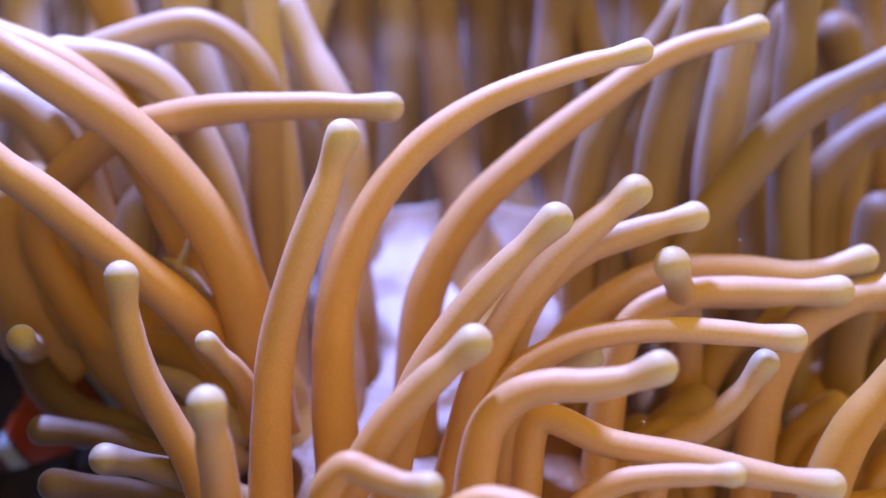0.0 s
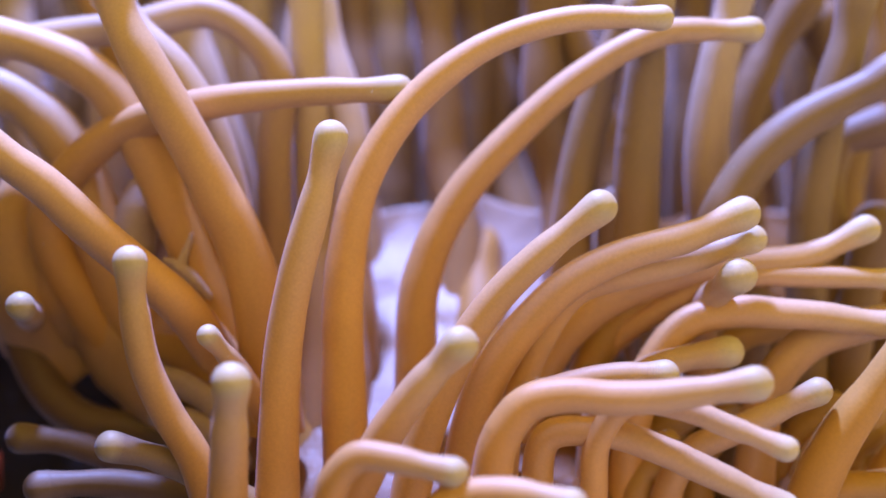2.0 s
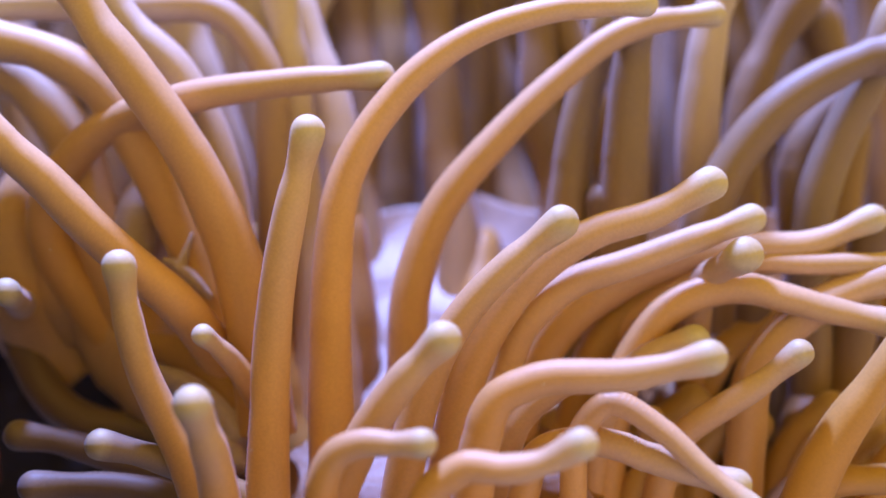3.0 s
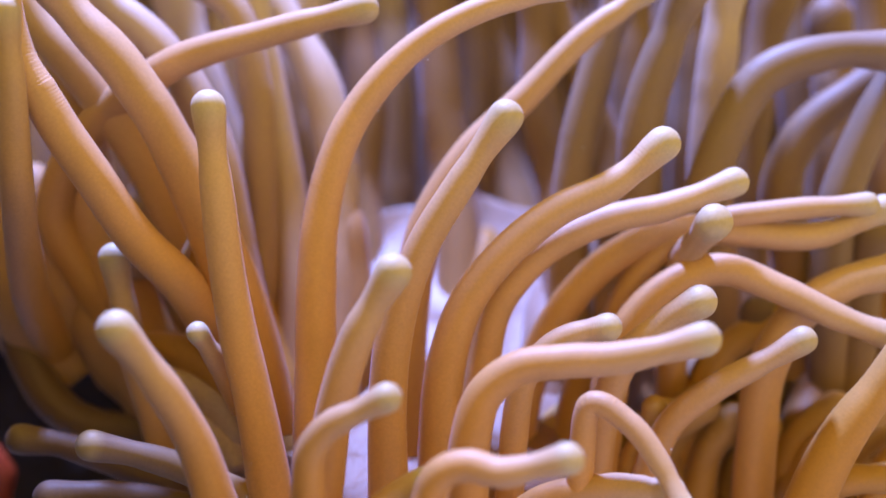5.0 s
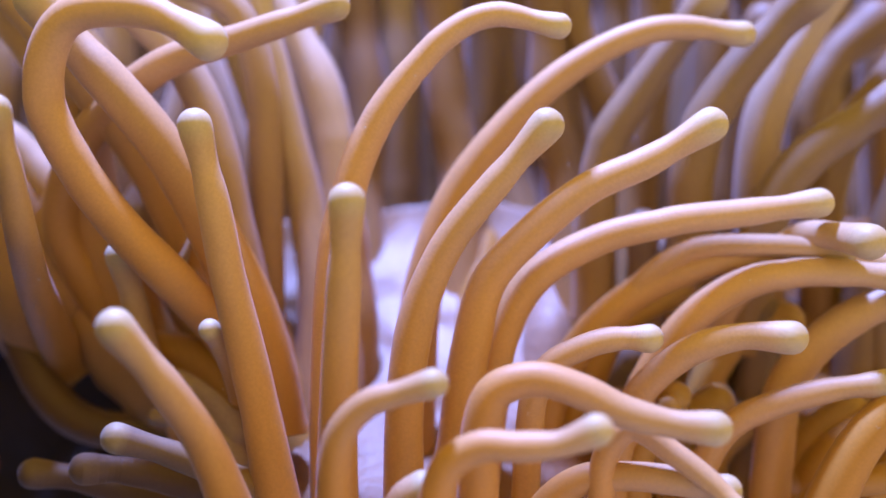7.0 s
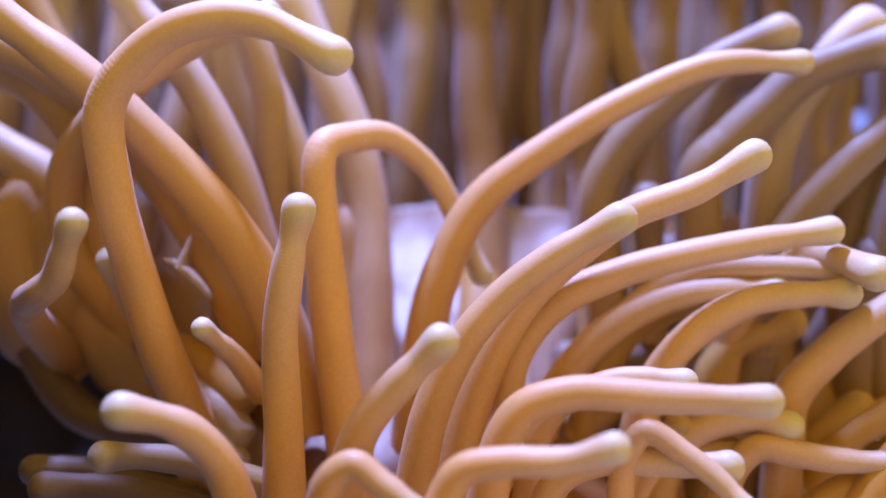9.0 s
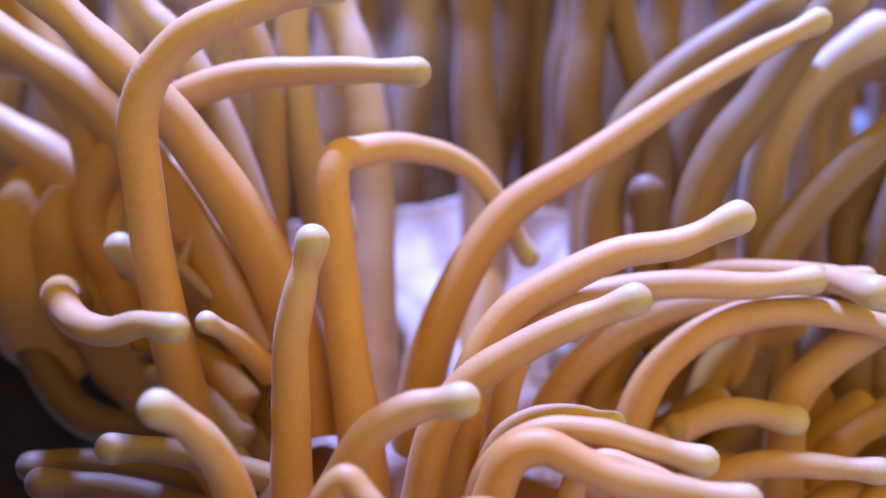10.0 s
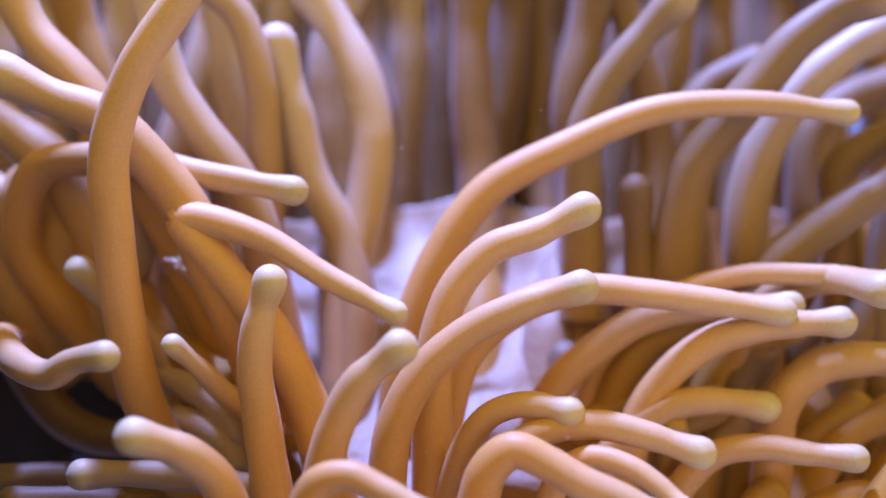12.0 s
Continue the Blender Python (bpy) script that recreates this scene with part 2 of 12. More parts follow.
tentacle("gg0", 36.2, 4.79, 3.93, 18, "deep")
tentacle("gg1", 38.0, 5.40, 3.60, 19, "deep")
tentacle("gg2", 32.2, 5.13, 3.87, 16, "deep")
tentacle("gg3", 38.9, 4.67, 3.96, 20, "deep")
tentacle("gg4", 35.0, 5.36, 4.08, 18, "deep")
tentacle("gg5", 32.3, 4.86, 3.74, 16, "deep")
tentacle("gg6", 32.2, 5.10, 3.55, 16, "deep")
tentacle("gg7", 37.7, 4.76, 3.77, 19, "deep")
tentacle("gg8", 38.7, 4.96, 3.71, 20, "deep")
tentacle("gg9", 31.7, 4.70, 3.83, 16, "deep")
tentacle("gg10", 34.0, 4.92, 3.42, 17, "deep")
tentacle("SF", 107.3, 5.85, 4.91, 112, "near")
tentacle("m1", 30.0, 3.00, 2.50, 30, "deep")
tentacle("I2", 110.0, 4.00, 2.30, 100, "near")
tentacle("U2", 17.0, 3.70, 3.00, 20, "near")
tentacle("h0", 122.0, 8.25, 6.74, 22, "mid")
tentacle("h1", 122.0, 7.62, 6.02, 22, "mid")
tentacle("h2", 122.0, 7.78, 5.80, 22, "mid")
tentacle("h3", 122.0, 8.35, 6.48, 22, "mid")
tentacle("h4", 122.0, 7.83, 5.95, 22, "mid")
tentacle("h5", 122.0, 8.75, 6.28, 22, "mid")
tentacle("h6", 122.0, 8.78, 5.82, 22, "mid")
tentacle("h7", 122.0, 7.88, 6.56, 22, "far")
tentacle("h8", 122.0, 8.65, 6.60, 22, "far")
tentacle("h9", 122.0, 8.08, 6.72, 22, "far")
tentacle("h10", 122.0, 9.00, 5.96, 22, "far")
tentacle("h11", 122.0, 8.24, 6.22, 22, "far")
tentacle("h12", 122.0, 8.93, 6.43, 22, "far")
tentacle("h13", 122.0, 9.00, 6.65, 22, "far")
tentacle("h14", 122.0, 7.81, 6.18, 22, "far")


def curve_points(ctrl, count):
    """Evenly spaced points and directions on a smooth curve through the control points."""
    p = np.array(ctrl, float)
    p = np.vstack([2 * p[0] - p[1], p, 2 * p[-1] - p[-2]])
    dense = []
    for i in range(1, len(p) - 2):
        a, b, c, d = p[i - 1:i + 3]
        for u in np.linspace(0, 1, 10, endpoint=False):
            dense.append(0.5 * (2 * b + (c - a) * u + (2 * a - 5 * b + 4 * c - d) * u * u + (3 * b - a - 3 * c + d) * u ** 3))
    dense.append(p[-2])
    dense = np.array(dense)
    s = np.r_[0, np.cumsum(np.linalg.norm(np.diff(dense, axis=0), axis=1))]
    at = lambda u: np.stack([np.interp(u, s, dense[:, k]) for k in range(3)], 1)
    u = np.linspace(0, s[-1], count)
    e = s[-1] / (count - 1) * 0.6
    way = at(np.clip(u + e, 0, s[-1])) - at(np.clip(u - e, 0, s[-1]))
    return at(u), way / np.linalg.norm(way, axis=1)[:, None]


def sway(key, rows):
    """Key a tentacle's pieces along its curve. rows: seconds, then x, y, z of its control points in mm."""
    pieces = ARMS[key]
    count = len(pieces)
    keys = [[] for _ in pieces]
    turn = [None] * count
    for t, *v in rows:
        at, way = curve_points(np.array(v).reshape(-1, 3), count)
        for i in range(count):
            d = Vector(way[i])
            if turn[i] is None:
                old = turn[i - 1] if i else Vector((0, 0, 1)).rotation_difference(Vector((0, 0, 1)))
            else:
                old = turn[i]
            was = old @ Vector((0, 0, 1))
            turn[i] = was.rotation_difference(d) @ old
            root = Vector(at[0]) * MM
            if i == 0:
                m = Matrix.Translation(root + Vector((0, 0, RISE)) - anemone.location)
            else:
                m = Matrix.Translation(Vector(at[i]) * MM - root) @ turn[i].to_matrix().to_4x4()
            keys[i].append((t, m))
    for ob, k in zip(pieces, keys):
        walk(ob, k)


def oral_disc():
    """The fleshy disc from which the tentacles rise: a bowl, higher behind than in front, with folds."""
    bm = bmesh.new()
    nu, nv = 120, 90
    grid = []
    for j in range(nv + 1):
        v = j / nv
        row = []
        for i in range(nu + 1):
            u = i / nu
            y = 250 + 74 * v
            z = -60 + 46 * v + 23 * v ** 3
            left = -58 - 60 * v ** 2.2
            x = left + (150 - left) * u
            q = Vector((x, y, z)) * 0.035
            lump = 7 * noise.noise(q) + 3.5 * noise.noise(q * 2.7)
            y += lump + 8 * math.exp(-((x - 100) / 50) ** 2)
            z += 0.5 * lump - 26 * math.exp(-(u / 0.06)) * (1 - 0.5 * v)
            y += 18 * math.exp(-(u / 0.05))
            z += (4 * noise.noise((x * 0.06, 5.0, 0)) + 5 * math.exp(-((x - 6) / 24) ** 2)) * v ** 4
            z -= 22 * (1 - v * v) * min(1, max(0, (x - 30) / 35))
            row.append(bm.verts.new((x * MM, (y - 280) * MM, z * MM + RISE)))
        grid.append(row)
    for j in range(nv):
        for i in range(nu):
            bm.faces.new((grid[j][i], grid[j][i + 1], grid[j + 1][i + 1], grid[j + 1][i]))
    ob = part("oral_disc", bm, DISC, anemone, "pale lavender pink fleshy disc between the tentacles")
    so = ob.modifiers.new("thickness", "SOLIDIFY")
    so.thickness, so.offset = 0.006, -1
    return ob


oral_disc()


def column():
    """The short thick body under the disc, flared where its foot grips the boulder."""
    bm = bmesh.new()
    rings = []
    for i in range(13):
        u = i / 12
        wide = 1 + 0.35 * (1 - u) ** 3 - 0.12 * math.sin(math.pi * u)
        ring = []
        for k in range(40):
            w = 2 * math.pi * k / 40
            lump = 1 + 0.05 * noise.noise((2 * math.cos(w), 2 * math.sin(w), 3 * u))
            ring.append(bm.verts.new((0.045 + 0.066 * wide * lump * math.cos(w), 0.020 + 0.030 * wide * lump * math.sin(w),
                                      0.002 + (0.056 + 0.012 * math.sin(w)) * u)))
        rings.append(ring)
    for a, c in zip(rings, rings[1:]):
        for k in range(40):
            bm.faces.new((a[k], a[(k + 1) % 40], c[(k + 1) % 40], c[k]))
    bm.faces.new(rings[0][::-1])
    bm.faces.new(rings[-1])
    part("column", bm, SKIN["deep"], anemone, "short thick orange brown body column")


column()


def fold(points, radii, mat=None, label=""):
    """A thick fleshy fold of the animal's body between the roots, x, y, z in mm."""
    at, way = curve_points(points, 26)
    bm = bmesh.new()
    rings = []
    side = 22
    for i in range(26):
        d = Vector(way[i])
        a = d.cross(Vector((0, 1, 0.2))).normalized()
        c = d.cross(a).normalized()
        s = i / 25
        r = np.interp(s, np.linspace(0, 1, len(radii)), radii) * math.sqrt(max(0.02, 1 - max(0, (s - 0.9) / 0.1) ** 2))
        ring = []
        for k in range(side):
            w = 2 * math.pi * k / side
            p = Vector(at[i]) + (a * math.cos(w) + c * math.sin(w)) * r
            p += (p - Vector(at[i])) * 0.16 * noise.noise(p * 0.09)
            ring.append(bm.verts.new(p * MM + Vector((0, 0, RISE)) - anemone.location))
        rings.append(ring)
    for a, c in zip(rings, rings[1:]):
        for k in range(side):
            bm.faces.new((a[k], a[(k + 1) % side], c[(k + 1) % side], c[k]))
    bm.faces.new(rings[0][::-1])
    bm.faces.new(rings[-1])
    ob = part("fold", bm, mat or SKIN["deep"], anemone, label or "thick smooth deep orange fold of the body")
    return ob


fold([(-38.0, 286, -55.0), (-62.0, 289, -36.0), (-80.0, 291, -20.0), (-90.0, 292, 4.0)], (12, 13.5, 12, 8), FLESH, "broad soft amber fold of the body")
fold([(-36.0, 292, -50.0), (-56.0, 294, -22.0), (-66.0, 296, 2.0), (-72.0, 300, 24.0)], (11, 12, 10, 8), FLESH, "broad soft amber fold of the body")
fold([(-30.0, 284, -62.0), (-42.0, 286, -34.0), (-50.0, 290, -12.0), (-52.0, 296, 8.0)], (10, 10, 9, 7))
fold([(-82.0, 300, -26.0), (-91.0, 300, -17.0), (-96.0, 302, -4.0), (-98.0, 304, 8.0)], (7, 8.5, 9, 7), FLESH, "broad soft amber fold of the body")
fold([(4.0, 284, -70.0), (8.0, 296, -36.0), (10.0, 312, -8.0), (12.0, 322, 6.0)], (9, 9, 7, 5))
fold([(22.0, 280, -70.0), (26.0, 296, -36.0), (30.0, 306, -14.0), (36.0, 318, 2.0)], (10, 9, 8, 6), DISC, "pale lavender pink fold of the disc")
fold([(48.0, 276, -74.0), (56.0, 290, -46.0), (68.0, 304, -24.0), (80.0, 316, -8.0)], (9, 7.5, 6.5, 5), SKIN["far"], "thick orange brown fold of the body")
fold([(80.0, 274, -74.0), (88.0, 286, -50.0), (98.0, 300, -28.0), (110.0, 312, -14.0)], (9, 7.5, 6.5, 5), SKIN["far"], "thick orange brown fold of the body")
fold([(-22.6, 290, -64.1), (-23.1, 292, -28.0), (-23.9, 295, 0.1), (-24.6, 297, 12.7)], (7.5, 7, 6.5, 4.5), SKIN["pale"], "thick pale pinkish fold of the body")
fold([(-72.4, 276, -21.9), (-62.6, 274, -23.4), (-52.3, 272, -28.7), (-44.1, 270, -37.6)], (2.5, 4.2, 4.8, 4.5), SKIN["deep"], "thick smooth deep orange fold of the body")
fold([(-68.9, 274, -29.2), (-60.6, 272, -30.8), (-52.0, 270, -35.8), (-44.9, 268, -45.1)], (2.2, 3.8, 4.2, 4.0), WEB, "soft pinkish fold of the body")
fold([(-67.6, 272, -38.9), (-59.6, 270, -39.2), (-51.1, 268, -43.3), (-45.4, 266, -51.1)], (1.8, 3.2, 3.6, 3.4), WEB, "soft pinkish fold of the body")
fold([(-90.4, 296, -31.2), (-100.1, 293, -18.9), (-103.7, 290, -5.5), (-104.3, 290, 8.5), (-101.2, 294, 21.4)], (7, 11, 12, 9, 5), FLESH, "broad soft amber fold of the body")
fold([(-92.0, 292, -22.4), (-92.4, 288, -8.2), (-93.3, 288, 4.3), (-92.0, 292, 15.6)], (6, 9, 9, 6), FLESH, "broad soft amber fold of the body")
# the pale disc where it shows between the roots, and a small stretched web of skin
fold([(-75.0, 281, -7.0), (-74.5, 281, 1.0), (-73.0, 282, 9.0), (-72.0, 284, 17.0)], (4.5, 6.0, 5.5, 3.5), WEB, "pale lavender pink fold of the disc")
fold([(-60.3, 268, -4.8), (-58.6, 268, -0.2), (-57.4, 268.5, 3.8)], (1.6, 0.9, 0.4), WEB, "small pale web of stretched skin")
fold([(-64.0, 268, -2.4), (-60.8, 268, -3.6), (-56.6, 268, -7.4), (-53.0, 268.5, -11.6)], (0.5, 1.5, 1.4, 0.8), WEB, "small pale web of stretched skin")


# ---- the tank ----
def ground():
    bm = bmesh.new()
    n = 60
    g = [[bm.verts.new((-0.6 + 1.2 * i / n, -0.3 + 1.0 * j / n, 0.006 * noise.noise((i * 0.3, j * 0.3, 0)))) for i in range(n + 1)] for j in range(n + 1)]
    for j in range(n):
        for i in range(n):
            bm.faces.new((g[j][i], g[j][i + 1], g[j + 1][i + 1], g[j + 1][i]))
    tagged(part("ground", bm, SAND), "pale sand on the aquarium floor", "sand", kind="structure")


def rock_wall():
    """The rough brown reef wall behind the animal."""
    bm = bmesh.new()
    nu, nv = 120, 80
    g = []
    for j in range(nv + 1):
        row = []
        for i in range(nu + 1):
            x, z = -0.6 + 1.2 * i / nu, -0.02 + 0.6 * j / nv
            d = 0.045 * noise.fractal((x * 9, z * 9, 3.1), 1.0, 2.0, 4)
            row.append(bm.verts.new((x, 0.64 + d - 0.20 * max(0, 0.25 - z), z)))
        g.append(row)
    for j in range(nv):
        for i in range(nu):
            bm.faces.new((g[j][i], g[j][i + 1], g[j + 1][i + 1], g[j + 1][i]))
    ob = part("backdrop", bm, WALL_ROCK)
    so = ob.modifiers.new("thickness", "SOLIDIFY")
    so.thickness, so.offset = 0.02, 1
    tagged(ob, "dark brown rough rock wall at the back of the tank", "rock wall", kind="structure")


ground()
rock_wall()


def base_rock():
    """The boulder that carries the anemone's foot."""
    bm = bmesh.new()
    bmesh.ops.create_icosphere(bm, subdivisions=5, radius=1)
    for v in bm.verts:
        p = v.co.copy()
        k = 1 + 0.16 * noise.fractal(p * 2.2, 1.0, 2.0, 4)
        v.co = Vector((p.x * 0.11, p.y * 0.06, p.z * 0.035)) * k
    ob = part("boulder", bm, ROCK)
    ob.location = (0.055, 0.325, 0.022)
    tagged(ob, "dark rough boulder under the sea anemone", "rock")


base_rock()


# a dark boulder; all but one are unseen, added to shade the lower left
def rock_or_blocker(at, size, seed):
    bm = bmesh.new()
    bmesh.ops.create_icosphere(bm, subdivisions=5, radius=1)
    for v in bm.verts:
        p = v.co.copy()
        k = 1 + 0.22 * noise.fractal(p * 1.9 + Vector((seed, 0, 0)), 1.0, 2.0, 5)
        v.co = Vector((p.x * size[0], p.y * size[1], p.z * size[2])) * k
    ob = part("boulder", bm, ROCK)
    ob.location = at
    tagged(ob, "dark reef boulder beside the sea anemone, those out of view added to shade it", "rock")


# added out of view, to keep fill light off the lower left
rock_or_blocker((-0.285, 0.30, 0.09), (0.10, 0.10, 0.17), 3.0)
rock_or_blocker((-0.160, 0.19, 0.05), (0.07, 0.085, 0.13), 5.0)
rock_or_blocker((-0.078, 0.15, 0.024), (0.07, 0.045, 0.046), 9.0)
# stands in view behind the lower left
rock_or_blocker((-0.105, 0.385, 0.05), (0.075, 0.045, 0.065), 7.0)
# added out of view in front, blocks fill light too
rock_or_blocker((-0.124, 0.105, 0.05), (0.066, 0.065, 0.088), 2.0)

def pale_ledge():
    """A pale shelf of rock in the far corner, blue light from above put into its colour."""
    bm = bmesh.new()
    bmesh.ops.create_icosphere(bm, subdivisions=4, radius=1)
    for v in bm.verts:
        p = v.co.copy()
        k = 1 + 0.12 * noise.fractal(p * 2.5, 1.0, 2.0, 4)
        v.co = Vector((p.x * 0.05, p.y * 0.03, math.copysign(abs(p.z) ** 0.6, p.z) * 0.008)) * k
    ob = part("rock_ledge", bm, BLUE_LIT_ROCK)
    ob.location = (0.190, 0.42, 0.163)
    tagged(ob, "pale ledge of rock jutting from the dark rock, blue light in its colour", "rock")
    bm = bmesh.new()
    bmesh.ops.create_icosphere(bm, subdivisions=4, radius=1)
    for v in bm.verts:
        p = v.co.copy()
        k = 1 + 0.2 * noise.fractal(p * 1.7 + Vector((4, 4, 4)), 1.0, 2.0, 5)
        v.co = Vector((p.x * 0.06, p.y * 0.05, p.z * 0.11)) * k
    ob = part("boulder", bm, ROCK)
    ob.location = (0.215, 0.44, 0.075)
    tagged(ob, "tall dark boulder behind the sea anemone", "rock")


pale_ledge()


def specks():
    """Fine particles that hang in the water."""
    rng = random.Random(11)
    bm = bmesh.new()
    for _ in range(26):
        d = rng.uniform(0.215, 0.30)
        at = Vector((rng.uniform(-0.37, 0.37) * d, d, RISE + rng.uniform(-0.2, 0.2) * d))
        r = rng.uniform(0.00010, 0.00022)
        bmesh.ops.create_icosphere(bm, subdivisions=1, radius=r, matrix=Matrix.Translation(at))
    ob = part("floating_particles", bm, SPECK)
    return tagged(ob, "tiny pale specks drifting in the water", "particles", kind="stuff")


drift = specks()


# ---- the fish among the tentacles ----
def fish_half(u):
    """Half height and half width of the fish's body, in parts of its length, u from the snout to the tail root."""
    h = 0.23 * math.sin(math.pi * min(1, 0.06 + 0.90 * u) ** 0.75) + 0.035
    return h, h * 0.42


def fish_shell(u0, u1, swell, steps=14, sides=24):
    bm = bmesh.new()
    size = 0.046
    rings = []
    for i in range(steps + 1):
        u = u0 + (u1 - u0) * i / steps
        h, w = fish_half(u)
        if u0 == 0 and i == 0:
            h, w = 0.012, 0.010
        rings.append([bm.verts.new(((0.5 - u) * size, w * size * swell * math.cos(2 * math.pi * k / sides),
                                    h * size * swell * math.sin(2 * math.pi * k / sides))) for k in range(sides)])
    for a, b in zip(rings, rings[1:]):
        for k in range(sides):
            bm.faces.new((a[k], b[k], b[(k + 1) % sides], a[(k + 1) % sides]))
    bm.faces.new(rings[0])
    bm.faces.new(rings[-1][::-1])
    return bm


def fin(outline, thick):
    """A thin rounded fin from an outline in the fish's upright plane, in mm."""
    bm = bmesh.new()
    low = [bm.verts.new((x * MM, -thick * MM, z * MM)) for x, z in outline]
    high = [bm.verts.new((x * MM, thick * MM, z * MM)) for x, z in outline]
    bm.faces.new(low)
    bm.faces.new(high[::-1])
    n = len(outline)
    for k in range(n):
        bm.faces.new((low[k], high[k], high[(k + 1) % n], low[(k + 1) % n]))
    return bm


def clownfish():
    ob = part("clownfish", fish_shell(0, 1, 1.0), FISH_RED)
    tagged(ob, "orange-red reef fish with white bands and black edging, behind the tentacles", "fish")
    for u in (0.24, 0.52, 0.88):
        part("black_edge", fish_shell(u - 0.022, u + 0.102, 1.015, 6), FISH_BLACK, ob, "black edge of the white band")
        part("white_band", fish_shell(u, u + 0.08, 1.03, 5), FISH_WHITE_SHADED, ob, "white body band")
    arc = [(9 * math.cos(a), 6 + 9 * math.sin(a) * 0.8) for a in np.linspace(0.1, 3.0, 12)]
    part("dorsal_fin", fin(arc, 0.35), FISH_RED, ob)
    tail = [(-20, 2), (-27, 6.5), (-31, 4), (-32, 0), (-31, -4), (-27, -6.5), (-20, -2)]
    part("tail_fin", fin(tail, 0.35), FISH_BLACK, ob, "black-edged rounded tail fin")
    part("anal_fin", fin([(-4, -8), (-9, -14), (-14, -11), (-13, -5)], 0.35), FISH_BLACK, ob, "black-edged lower fin")
    for side in (-1, 1):
        bm = bmesh.new()
        bmesh.ops.create_uvsphere(bm, u_segments=14, v_segments=10, radius=0.0016)
        eye = part("eye", bm, FISH_BLACK, ob, "round black eye")
        eye.location = (0.0165, side * 0.0032, 0.002)
        pec = part("pectoral_fin", fin([(6, -1), (2, 4), (-3, 3), (-4, -2), (-1, -5)], 0.25), FISH_BLACK, ob, "dark rounded side fin")
        pec.matrix_basis = pose(0, side * 0.0055, -0.002, 0, 0, side * 25)
    return ob


fish = clownfish()


